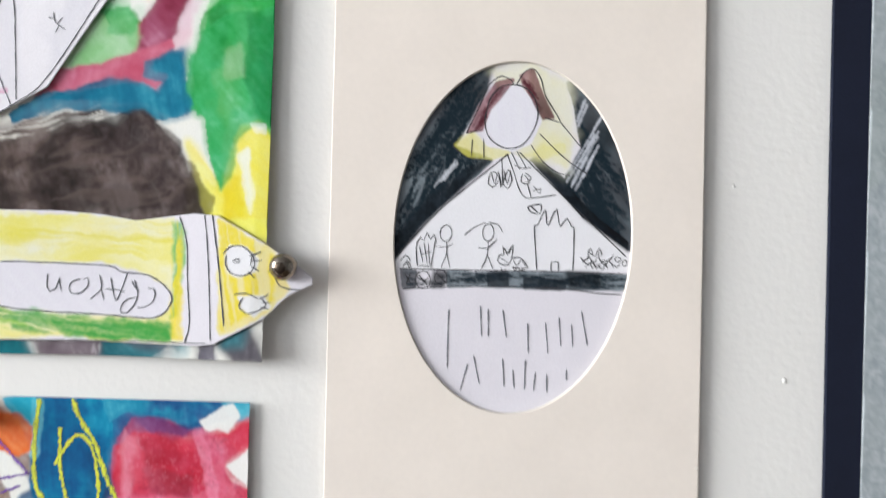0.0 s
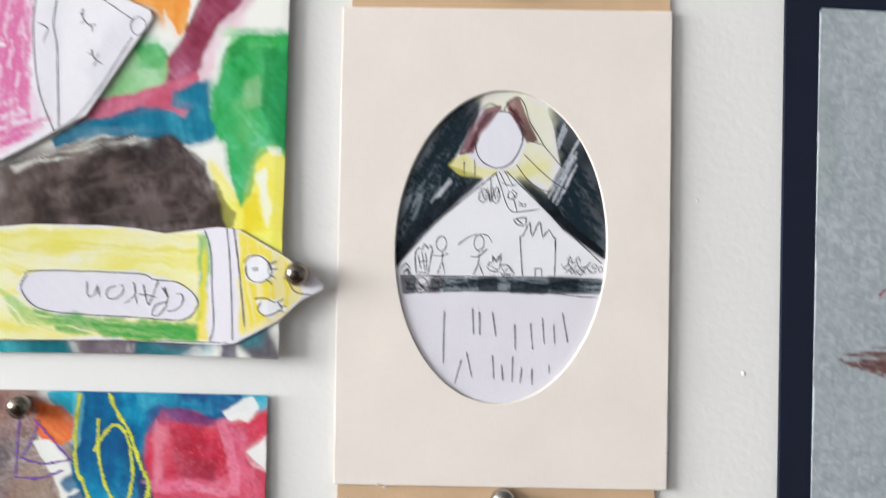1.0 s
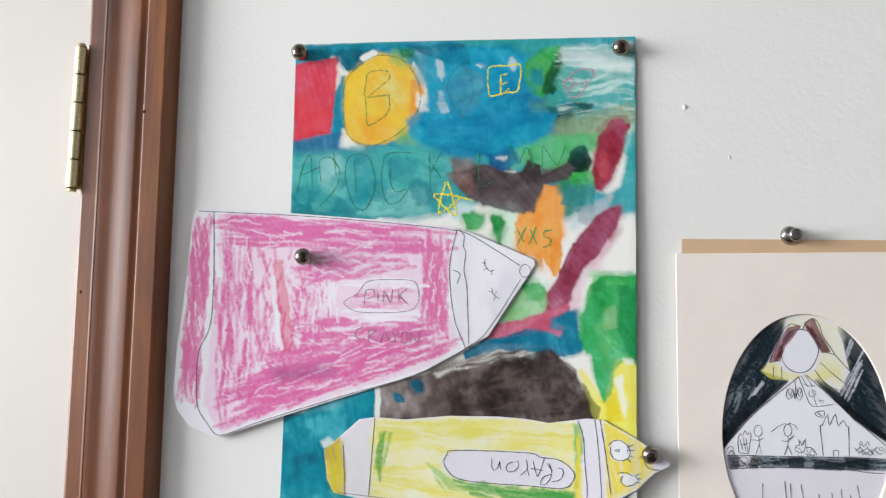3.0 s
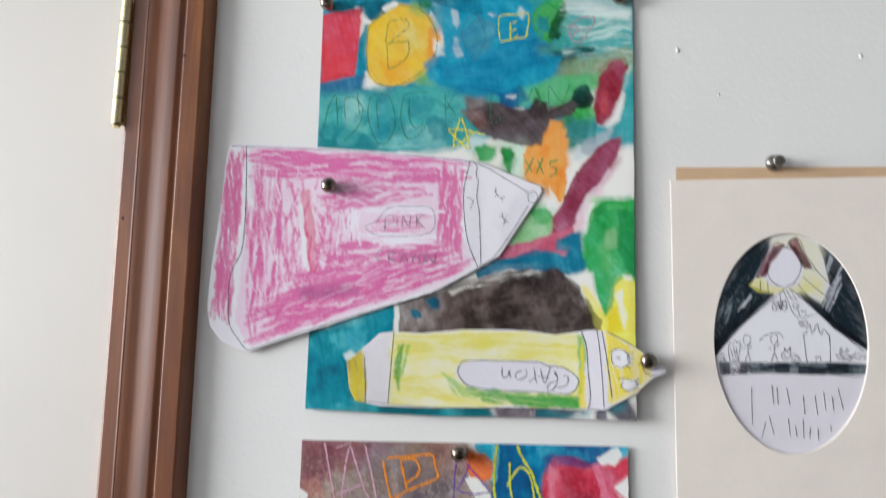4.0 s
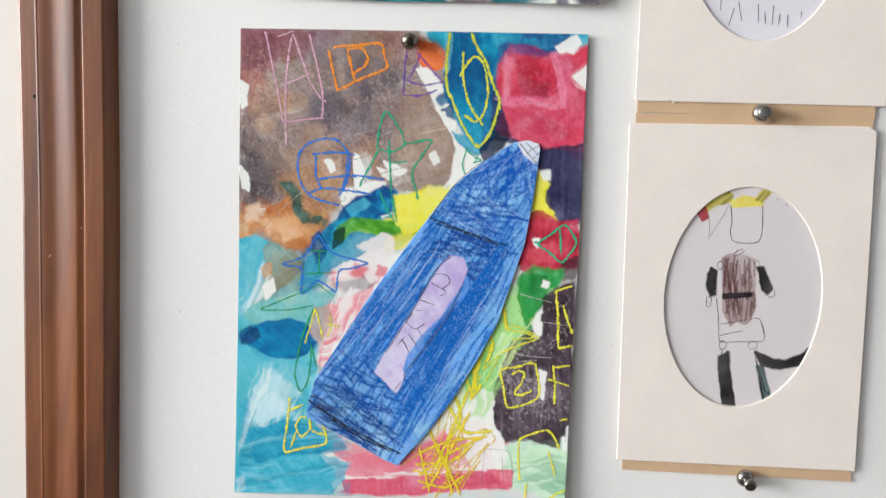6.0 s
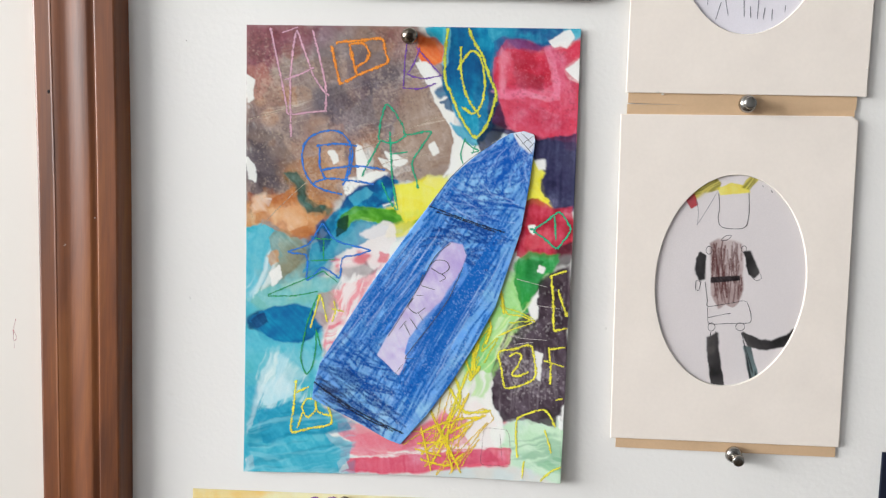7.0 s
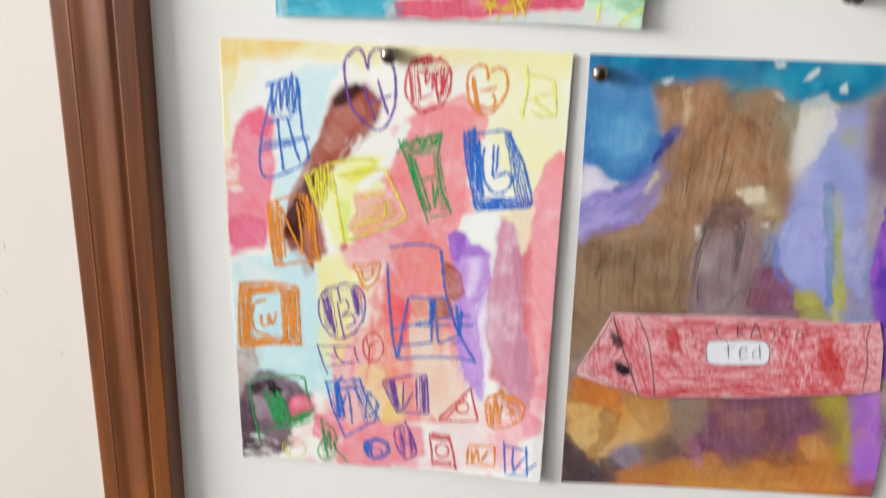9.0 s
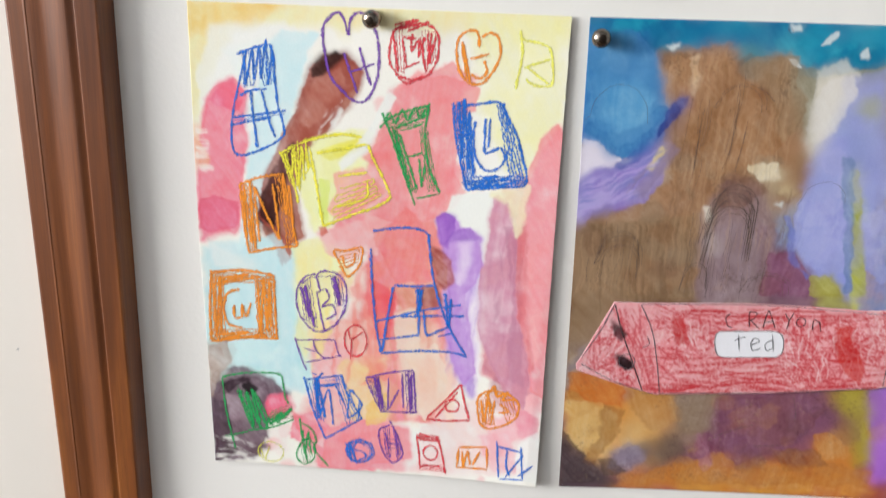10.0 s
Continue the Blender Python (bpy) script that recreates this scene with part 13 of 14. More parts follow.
s.wash("b4743c", [(54.7, 288.6), (85.6, 275.5), (123.4, 273.3), (178.1, 264.5), (204.4, 265.9), (204.9, 276.2), (55.4, 294.4)], "c4843e", soft=1.4, rough=3, dens=0.55, rim=0.15, var=0.4)
s.streaks("6a4a36", [(39.8, 22.2), (53.9, 14.4), (76.5, 11.0), (84.9, 28.1), (101.6, 31.4), (110.9, 15.3), (121.3, 53.2), (111.6, 73.3), (112.4, 97.1), (122.8, 151.1), (7.0, 162.3), (4.2, 127.5), (55.0, 106.2), (60.5, 61.8), (58.0, 40.2)], 88, 1.1, 34, 0.22, 0.4, 0.2)
s.streaks("c8a07c", [(39.8, 22.2), (53.9, 14.4), (76.5, 11.0), (84.9, 28.1), (101.6, 31.4), (110.9, 15.3), (121.3, 53.2), (111.6, 73.3), (112.4, 97.1), (122.8, 151.1), (7.0, 162.3), (4.2, 127.5), (55.0, 106.2), (60.5, 61.8), (58.0, 40.2)], 88, 1.1, 34, 0.18, 0.4, 0.22)
s.grit("50382c", [(39.8, 22.2), (53.9, 14.4), (76.5, 11.0), (84.9, 28.1), (101.6, 31.4), (110.9, 15.3), (121.3, 53.2), (111.6, 73.3), (112.4, 97.1), (122.8, 151.1), (7.0, 162.3), (4.2, 127.5), (55.0, 106.2), (60.5, 61.8), (58.0, 40.2)], 0.7, 0.1, 0.35)
s.grit("4c3038", [(9.5, 212.7), (191.1, 208.1), (206.0, 272.6), (15.4, 295.7)], 0.8, 0.06, 0.3)
s.grit("e0c090", [(9.5, 212.7), (191.1, 208.1), (206.0, 272.6), (15.4, 295.7)], 0.9, -0.06, 0.12)
s.streaks("6f7cbc", [(5.6, 92.0), (27.2, 84.0), (43.8, 70.0), (50.0, 74.0), (42.4, 98.0), (17.5, 106.0), (6.0, 114.0)], -28, 2.4, 24, 0.36, 0.4, 0.6, 2, 2)
s.streaks("c0aede", [(5.6, 92.0), (27.2, 84.0), (43.8, 70.0), (50.0, 74.0), (42.4, 98.0), (17.5, 106.0), (6.0, 114.0)], -30, 2.0, 20, 0.26, 0.4, 0.6, 2, 2)
s.streaks("8a7898", [(30.0, 96.0), (52.0, 66.0), (56.0, 70.0), (44.0, 100.0)], -58, 2.0, 24, 0.5, 0.4, 0.6, 2, 2)
s.run(0.8, 0.25)
s.build("paper", p4)
THREAD = plain("thin_pencil", "5d4b45", 0.7, 0, 0.2, 400)


def arches(centre, n, wide, rise, leg, drop, seed, width=0.27):
    """Nested pencil arches whose legs run on downwards."""
    rng = random.Random(seed)
    for k in range(n):
        a, b = centre[0] + rng.uniform(-1.8, 1.8), centre[1] + drop * k / n + rng.uniform(-1, 1)
        w, h = wide * rng.uniform(0.72, 1.1), rise * rng.uniform(0.8, 1.15)
        x0, x1 = leg * rng.uniform(0.35, 1.0), leg * rng.uniform(0.3, 0.9)
        marks("pencil_loop", s, p4, THREAD, [[(a - w * 1.25, b + h + x0), (a - w * 1.05, b + h * 1.1), (a - w * 0.9, b + h * 0.55), (a - w * 0.45, b + h * 0.1), (a, b), (a + w * 0.5, b + h * 0.12), (a + w * 0.92, b + h * 0.6), (a + w * 1.02, b + h * 1.1), (a + w * 1.04, b + h + x1)]], width)


def uprights(span, top, bottom, n, seed):
    """Thin upright pencil strokes."""
    rng = random.Random(seed)
    for k in range(n):
        a, b = rng.uniform(*span), rng.uniform(top, bottom - 14)
        c = min(bottom, b + rng.uniform(14, 40))
        marks("pencil_stroke", s, p4, THREAD, [[(a, b), (a + rng.uniform(-1, 1), (b + c) / 2), (a + rng.uniform(-2.2, 0.8), c)]], 0.13)


arches((92.7, 87.1), 13, 12.3, 11.5, 31.6, 17.6, 9)
arches((31.8, 120.3), 6, 11.5, 10.2, 14.9, 11.1, 10, 0.18)
arches((87.5, 30.6), 2, 11.5, 9.3, 7.4, 2.6, 11, 0.18)
arches((120.4, 138.6), 3, 13.0, 8.4, 5.6, 3.0, 12, 0.18)
arches((79.0, 135.6), 3, 6.3, 7.4, 16.7, 3.7, 13, 0.18)
arches((23.5, 35.4), 1, 15.8, 14.9, 7.4, 0.4, 14, 0.16)
arches((139.3, 82.4), 1, 11.1, 11.1, 5.6, 0.4, 15, 0.16)
uprights((70.2, 119.3), 103.4, 158.0, 26, 4)
uprights((58.8, 70.2), 39.8, 89.4, 8, 5)
uprights((54.9, 100.5), 16.3, 79.6, 10, 6)
uprights((12.5, 56.9), 113.6, 153.7, 9, 8)
for line in ([(94.8, 31.4), (99.7, 35.2), (104.0, 39.2)], [(103.4, -0.0), (105.1, 2.3)], [(105.6, -0.2), (106.7, 1.9)], [(149.3, 219.0), (152.3, 229.5), (153.1, 236.0)], [(103.3, 255.1), (115.0, 247.0), (128.8, 240.9)], [(131.6, 256.3), (149.7, 253.1)]):
    marks("pencil_loop", s, p4, THREAD, [line], 0.26)

# ---- the red paper crayon ----
red = thing("paper_crayon", 0.19, 1.04, "cut-out paper crayon coloured red with a white label", "paper cut-out", "cut-out paper crayons")


def red_lift(u, v):
    return 0.9 + P4_LIFT(u + 4, v + 180) + 0.3 * (1 + vn(np.asarray(u) / 40, np.asarray(v) / 40, 2))


s = Sheet(0.19, 1.04, [(11.3, 28.4), (14.1, 22.9), (29.3, -15.2), (45.8, -16.1), (105.6, -21.2), (140.4, -22.9), (175.0, -23.7), (193.7, -26.5), (199.6, -10.2), (204.9, 21.6), (189.7, 26.8), (126.9, 37.6), (61.6, 45.3), (42.4, 41.4), (23.0, 35.7), (12.2, 32.6)], 0.45, "f0dcdf", 83, red_lift)
s.wash("dc7e82", s.outline, "e8a8ac", soft=0.6, rough=0.4, dens=0.85, var=0.5, rim=0)
rng = random.Random(15)
for quad, n, reach, slant, colour in (
        ([(54.2, 18.4), (197.6, 2.3), (203.3, 26.9), (57.7, 44.0)], 136, 0.25, 0.3, "c83038"),
        ([(49.7, -13.6), (191.7, -23.1), (197.6, 2.3), (54.2, 18.4)], 102, 0.2, 0.5, "cc3e46"),
        ([(53.7, -10.8), (64.4, 38.8), (97.1, 35.0), (85.5, -14.2)], 44, 0.3, 0.4, "cc444c"),
        ([(123.7, -18.3), (136.9, 32.5), (201.8, 24.9), (188.9, -23.2)], 102, 0.35, 0.2, "cd454d"),
        ([(14.5, 27.2), (31.1, -12.5), (53.2, 43.6), (38.7, 41.8)], 74, 0.4, 0.4, "c83c46"),
        ([(31.2, -11.7), (52.0, 40.3), (63.1, 42.5), (45.5, -13.2)], 44, 0.4, 0.4, "d0545c")):
    s.scribble(colour, hatch(quad, n, rng, reach, slant), 1.4, 0.7, 0.85, s.outline)
s.scribble("c4323a", hatch([(49.7, -13.6), (191.7, -23.1), (193.0, -17.5), (51.5, -8.5)], 22, rng, 0.15, 0.1), 1.5, 0.75, 0.6, s.outline)
s.scribble("c4323a", hatch([(57.0, 38.0), (203.3, 21.0), (204.0, 26.9), (57.7, 44.0)], 16, rng, 0.15, 0.1), 1.5, 0.7, 0.6, s.outline)
for quad, n in (([(128.0, -16.0), (140.0, 28.0), (196.0, 20.0), (184.0, -20.0)], 30), ([(66.0, -10.0), (74.0, 14.0), (92.0, 12.0), (86.0, -12.0)], 12), ([(22.0, 22.0), (34.0, -8.0), (50.0, 36.0), (40.0, 36.0)], 14)):
    s.scribble("f3dfe1", hatch(quad, n, rng, 0.3, 0.1), 0.9, 0.6, 0.75, s.outline)
s.grit("f6e6e8", s.outline, 0.55, 0.05, 0.4)
s.wash("c8281e", [(160.2, -10.3), (166.3, -12.3), (172.8, -0.5), (181.6, 15.0), (180.4, 23.8), (169.9, 16.2), (162.3, 2.6)], soft=2.2, rough=2.4, dens=0.7, rim=0)
s.wash("c42a2c", [(65.0, -7.9), (71.3, -8.6), (75.2, 7.6), (69.5, 8.2)], soft=2.5, rough=2, dens=0.65, rim=0)
s.wash("eceaf1", [(94.0, -1.1), (125.7, -4.2), (129.5, -2.5), (131.5, 2.2), (131.7, 8.9), (128.6, 11.7), (98.1, 14.7), (94.6, 13.0), (92.4, 6.5), (92.3, 1.5)], soft=0.4, rough=0.4, rim=0, var=0)
s.wash("2c1a20", [(36.0, 20.4), (42.1, 21.9), (46.6, 27.8), (42.3, 29.2), (37.5, 26.7)], soft=1.6, rough=2, dens=0.95)
s.wash("4a2228", [(29.6, -2.5), (33.4, -1.3), (38.1, 5.8), (36.7, 8.6), (32.8, 6.6), (29.8, 1.9)], soft=1.8, rough=2.4, dens=0.85, rim=0)
s.run(0.3, 0.15)
s.build("paper", red)
marks("pencil_outline", s, red, PENCIL, [[(14.2, 23.8), (23.7, 4.0), (29.9, -14.0)], [(14.6, 28.0), (34.5, 37.9), (53.9, 43.5)]], 0.5)
marks("pencil_band", s, red, BLACKPEN, [[(30.3, -13.2), (36.1, 3.5), (44.3, 21.7), (53.9, 43.5)]], 0.7)
marks("pencil_band", s, red, PENCIL, [[(45.3, -14.8), (54.0, 1.6), (59.8, 22.0), (64.3, 43.2)], [(51.7, 6.0), (53.8, 10.8), (49.9, 13.8)]], 0.55)
marks("pencil_band", s, red, PENCIL, [[(188.9, -23.6), (188.5, -13.1), (192.8, 2.8), (194.0, 23.7)]], 0.5)
marks("pencil_edge", s, red, GRAPHITE, [[(140.6, -21.7), (175.3, -22.2), (189.0, -22.8)]], 0.4)
marks("pencil_label", s, red, PENCIL, [[(94.0, -1.5), (108.7, -3.2), (125.6, -4.6), (129.9, -2.6), (131.8, 2.2), (132.1, 9.2), (128.7, 12.1), (111.8, 14.0), (98.2, 15.2), (94.2, 13.1), (92.1, 6.6), (91.9, 1.2), (94.0, -1.5)]], 0.5)
marks("pencil_edge", s, red, PENCIL, [[(45.9, -15.3), (105.7, -20.4), (140.5, -22.1)], [(54.1, 45.3), (126.7, 36.7), (189.5, 25.9)]], 0.45)
marks("pencil_ring", s, red, PENCIL, [[(40.3, 19.1), (37.0, 22.1), (38.3, 27.1), (43.8, 29.0), (46.9, 24.4), (44.7, 19.5), (40.3, 19.1)]], 0.5)
for tag, strokes in (("C", [[(98.3, -14.1), (95.6, -10.9), (97.7, -5.8), (100.6, -4.6)]]), ("R", [[(110.2, -6.4), (108.8, -15.9), (113.2, -15.6), (111.9, -11.8), (110.1, -10.8), (115.6, -6.1)]]), ("A", [[(118.2, -6.4), (119.7, -17.8), (125.0, -7.1)], [(118.8, -10.2), (123.5, -11.4)]]), ("Y", [[(129.3, -17.2), (132.3, -13.1), (134.2, -18.5)], [(132.3, -13.1), (131.9, -7.0)]]),
                     ("O", [ring(139.1, -12.3, 2.6, 2.9, 12)]), ("n", [[(146.5, -7.8), (146.1, -14.5), (149.6, -13.3), (151.2, -7.5)]])):
    marks("pencil_letter", s, red, BLACKPEN, strokes, 0.55, "pencil letter " + tag)
for tag, strokes in (("r", [[(105.0, -0.5), (107.1, 9.9)], [(103.3, 3.4), (106.0, 1.6), (109.5, 0.5)]]), ("e", [[(113.0, 5.5), (117.9, 2.7), (114.8, 0.7), (112.8, 4.0), (115.0, 9.1), (119.3, 7.1)]]), ("d", [[(124.9, 1.2), (121.4, 3.9), (122.9, 8.3), (125.9, 6.5)], [(124.5, -2.5), (126.8, 7.9)]])):
    marks("pencil_letter", s, red, PENCIL, strokes, 0.6, "pencil letter " + tag)


# ---- drawings in cream mounts ----
def outline_to(lines, centre, radii, grow=1.0):
    """Keeps what of the lines lies inside the oval."""
    kept = []
    for line in lines:
        run = []
        for a, b in eased(line, 1.5):
            if ((a - centre[0]) / (radii[0] * grow)) ** 2 + ((b - centre[1]) / (radii[1] * grow)) ** 2 < 1:
                run.append((a, b))
            elif len(run) > 1:
                kept.append(run)
                run = []
            else:
                run = []
        if len(run) > 1:
            kept.append(run)
    return kept


def mount(ox, oz, back, board, centre, radii, label, lifts):
    """A tan backing card, and a cream board with a bevelled oval opening on it."""
    root = thing("matted_drawing", ox, oz, label, "drawing", "matted drawings on the wall")
    low, high = lifts

    def stand(u, v):
        return low + (high - low) * min(1.0, max(0.0, u / 145)) + 0.25 * math.sin(v / 60)

    bm = bmesh.new()
    for shape, y0, y1 in ((back, 0.1, 0.9),):
        front = [bm.verts.new((u / 1000, -(stand(u, v) + y1) / 1000, -v / 1000)) for u, v in shape]
        rear = [bm.verts.new((u / 1000, -(stand(u, v) + y0) / 1000, -v / 1000)) for u, v in shape]
        bm.faces.new(front)
        for k in range(len(shape)):
            j = (k + 1) % len(shape)
            bm.faces.new((front[j], front[k], rear[k], rear[j]))
    bmesh.ops.recalc_face_normals(bm, faces=bm.faces[:])
    ob = part("backing_card", bm, TAN, None, "tan backing card showing as strips above and below")
    ob.matrix_basis = pose(ox, 0, oz)
    ob.parent, ob.matrix_parent_inverse = root, root.matrix_basis.inverted()
    # board: rings from the oval out to the edge
    n = 128
    edge = []
    for k in range(n):
        a = math.tau * k / n
        dx, dy = math.cos(a), math.sin(a)
        best = 1e9
        for i in range(len(board)):
            (ax, ay), (bx, by) = board[i], board[(i + 1) % len(board)]
            ex, ey = bx - ax, by - ay
            det = dx * ey - dy * ex
            if abs(det) > 1e-9:
                t = ((ax - centre[0]) * ey - (ay - centre[1]) * ex) / det
                q = ((ax - centre[0]) * dy - (ay - centre[1]) * dx) / det
                if t > 0 and -1e-6 <= q <= 1 + 1e-6:
                    best = min(best, t)
        edge.append((centre[0] + dx * best, centre[1] + dy * best))
    for corner in board:
        k = min(range(n), key=lambda i: math.hypot(edge[i][0] - corner[0], edge[i][1] - corner[1]))
        edge[k] = corner
    bm = bmesh.new()

    def loop(pts, up):
        return [bm.verts.new((u / 1000, -(stand(u, v) + up) / 1000, -v / 1000)) for u, v in pts]

    oval = [(centre[0] + radii[0] * math.cos(math.tau * k / n), centre[1] + radii[1] * math.sin(math.tau * k / n)) for k in range(n)]
    wide = [(centre[0] + (radii[0] + 0.15) * math.cos(math.tau * k / n), centre[1] + (radii[1] + 0.15) * math.sin(math.tau * k / n)) for k in range(n)]
    mid = [((a[0] * 0.5 + b[0] * 0.5), (a[1] * 0.5 + b[1] * 0.5)) for a, b in zip(wide, edge)]
    near = [(b[0] + (a[0] - b[0]) * 0.012, b[1] + (a[1] - b[1]) * 0.012) for a, b in zip(wide, edge)]
    loops = [loop(oval, 2.25), loop(wide, 2.4), loop(mid, 2.4), loop(near, 2.4), loop(edge, 2.2), loop(edge, 0.95)]
    for a, b in zip(loops, loops[1:]):
        for k in range(n):
            j = (k + 1) % n
            bm.faces.new((a[k], a[j], b[j], b[k]))
    bmesh.ops.recalc_face_normals(bm, faces=bm.faces[:])
    ob = part("mount_board", bm, CREAM, None, "cream mount board with an oval window")
    ob.matrix_basis = pose(ox, 0, oz)
    ob.parent, ob.matrix_parent_inverse = root, root.matrix_basis.inverted()
    bm = bmesh.new()
    inner = [(centre[0] + (radii[0] - 0.4) * math.cos(math.tau * k / n), centre[1] + (radii[1] - 0.4) * math.sin(math.tau * k / n)) for k in range(n)]
    a, b = loop(oval, 2.24), loop(inner, 1.15)
    for k in range(n):
        j = (k + 1) % n
        bm.faces.new((a[k], b[k], b[j], a[j]))
    bmesh.ops.recalc_face_normals(bm, faces=bm.faces[:])
    bevel = part("bevel_edge", bm, CORE, None, "white bevelled edge of the oval window", True)
    bevel.matrix_basis = pose(ox, 0, oz)
    bevel.parent, bevel.matrix_parent_inverse = root, root.matrix_basis.inverted()

    def lift(u, v):
        return low + (high - low) * np.clip(np.asarray(u) / 145, 0, 1) + 0.25 * np.sin(np.asarray(v) / 60) + 0.75
    return root, lift


M1C, M1R = (73.1, 111.8), (46.0, 68.0)
m1, lift = mount(0.233, 1.706, [(3.9, 1.5), (142.3, -0.1), (144.3, 222.3), (6.6, 223.7)], [(-0.0, 10.5), (143.2, 6.4), (149.3, 213.9), (4.7, 217.4)], M1C, M1R, "pencil and marker drawing under an oval cream mount", (0.5, 1.0))
s = Sheet(0.233, 1.706, [(M1C[0] + 49.5 * math.cos(math.tau * k / 40), M1C[1] + 71.5 * math.sin(math.tau * k / 40)) for k in range(40)], 0.4, "e6e0e6", 91, lift, 0.2)
INK_L, INK_R = [(26.3, 124.7), (24.5, 87.7), (35.3, 63.2), (46.8, 51.8), (62.2, 46.3), (60.5, 55.5), (56.0, 63.3), (49.3, 77.4), (63.1, 82.4), (48.9, 96.4), (36.4, 109.0), (29.1, 120.6)], [(92.1, 51.4), (100.4, 56.2), (110.9, 70.6), (120.2, 91.9), (120.7, 115.9), (110.6, 109.8), (101.6, 105.0), (89.1, 93.4), (78.3, 82.6), (80.4, 80.7), (92.1, 88.4), (98.1, 76.0), (94.8, 62.6)]
rng = random.Random(21)
for shape, quads in ((INK_L, ([(22.0, 127.1), (50.6, 40.7), (70.8, 52.8), (37.4, 130.7)], [(24.8, 94.2), (59.5, 44.7), (64.5, 57.5), (48.4, 86.6)], [(25.7, 113.8), (52.4, 77.7), (65.7, 83.6), (28.4, 124.6)])), (INK_R, ([(119.9, 122.5), (90.3, 49.7), (75.7, 63.5), (99.7, 110.3)], [(80.8, 80.7), (117.3, 113.9), (120.6, 91.9), (93.1, 62.7)]))):
    s.wash("36484f", shape, "2c3c44", soft=0.6, rough=0.8, dens=0.9, rim=0)
    for quad in quads:
        s.scribble("13222b", hatch(quad, 90, rng, 0.3, 0.2), 1.5, 0.8, 0.7, shape)
s.scribble("d6d8de", hatch([(40.5, 93.9), (49.5, 81.3), (51.7, 82.5), (43.1, 94.7)], 4, rng, 0.7, 0.1), 0.8, 0.8, 0.3)
s.scribble("d2d4dc", hatch([(92.1, 88.4), (104.5, 64.7), (107.7, 66.8), (97.9, 91.9)], 8, rng, 0.8, 0.1), 0.9, 0.8, 0.3)
s.scribble("d2d4dc", hatch([(98.4, 55.9), (95.4, 65.8), (97.7, 67.9), (102.0, 57.9)], 4, rng, 0.8, 0.1), 0.9, 0.7, 0.3)
s.wash("12181f", [(78.7, 81.7), (80.8, 80.7), (105.9, 103.5), (117.2, 111.7), (117.4, 114.9), (101.6, 104.8)], soft=0.7, rough=0.6, dens=0.9, rim=0)
s.wash("12181f", [(28.3, 121.3), (44.8, 102.0), (63.1, 82.4), (59.1, 82.6), (40.2, 97.9), (26.9, 115.9)], soft=0.7, rough=0.6, dens=0.8, rim=0)
s.wash("ece8c8", [(61.4, 47.2), (76.9, 43.4), (91.5, 51.8), (94.5, 69.2), (91.9, 84.5), (82.9, 78.4), (74.3, 81.0)], soft=3, rough=2, dens=0.7, rim=0)
s.wash("e2d96c", [(49.3, 77.0), (55.6, 72.3), (61.1, 77.7), (69.9, 79.5), (63.0, 81.5), (54.7, 81.1)], soft=0.8, rough=1, dens=0.65, rim=0)
s.wash("e4dc7c", [(76.4, 79.8), (82.8, 76.7), (91.5, 75.4), (91.6, 77.6), (83.0, 80.6)], soft=1.2, rough=2, dens=0.7, rim=0)
s.wash("e8e2a8", [(82.6, 71.9), (93.5, 72.5), (91.8, 82.4), (81.8, 78.5)], soft=3, rough=2, dens=0.5, rim=0)
s.wash("e9e5ec", [(60.2, 67.5), (61.9, 58.7), (66.5, 53.5), (73.0, 52.7), (79.4, 59.0), (81.3, 66.5), (77.9, 74.7), (71.5, 77.7), (65.3, 75.3)], soft=0.7, rough=0.5, rim=0, var=0)
s.wash("efecf2", [(29.2, 122.4), (44.8, 102.5), (71.0, 79.9), (78.8, 83.0), (99.4, 103.8), (117.8, 116.0), (118.1, 122.1), (29.4, 125.8)], soft=0.5, rough=0.3, dens=0.9, rim=0, var=0)
BAND = [(31.1, 126.6), (50.3, 126.2), (72.1, 125.6), (96.0, 124.5), (118.2, 124.3), (118.5, 129.5), (94.1, 130.6), (72.3, 130.8), (50.5, 131.4), (33.2, 133.1)]
s.wash("66757c", [(49.2, 126.2), (72.1, 125.6), (96.0, 124.5), (118.2, 124.3), (118.5, 129.5), (94.1, 130.6), (72.3, 130.8), (49.4, 131.4)], soft=0.6, rough=0.6, dens=0.85, rim=0)
s.scribble("1a2730", hatch([(31.1, 126.6), (118.2, 124.3), (118.5, 129.5), (31.4, 132.7)], 60, rng, 0.12, 0.4), 1.3, 0.8, 0.6, BAND)
for patch in ([(64.4, 125.9), (71.6, 125.6), (71.8, 130.4), (64.7, 130.7)], [(94.9, 124.5), (106.9, 124.4), (107.1, 129.6), (95.8, 130.1)], [(78.7, 127.7), (94.0, 128.0), (94.1, 130.6), (78.8, 130.9)], [(31.1, 126.6), (35.9, 126.4), (36.2, 132.5), (31.9, 132.7)], [(43.3, 126.5), (48.1, 126.3), (46.6, 131.6), (42.7, 131.8)]):
    s.wash("171f27", patch, soft=0.7, rough=0.8, dens=0.85, rim=0)
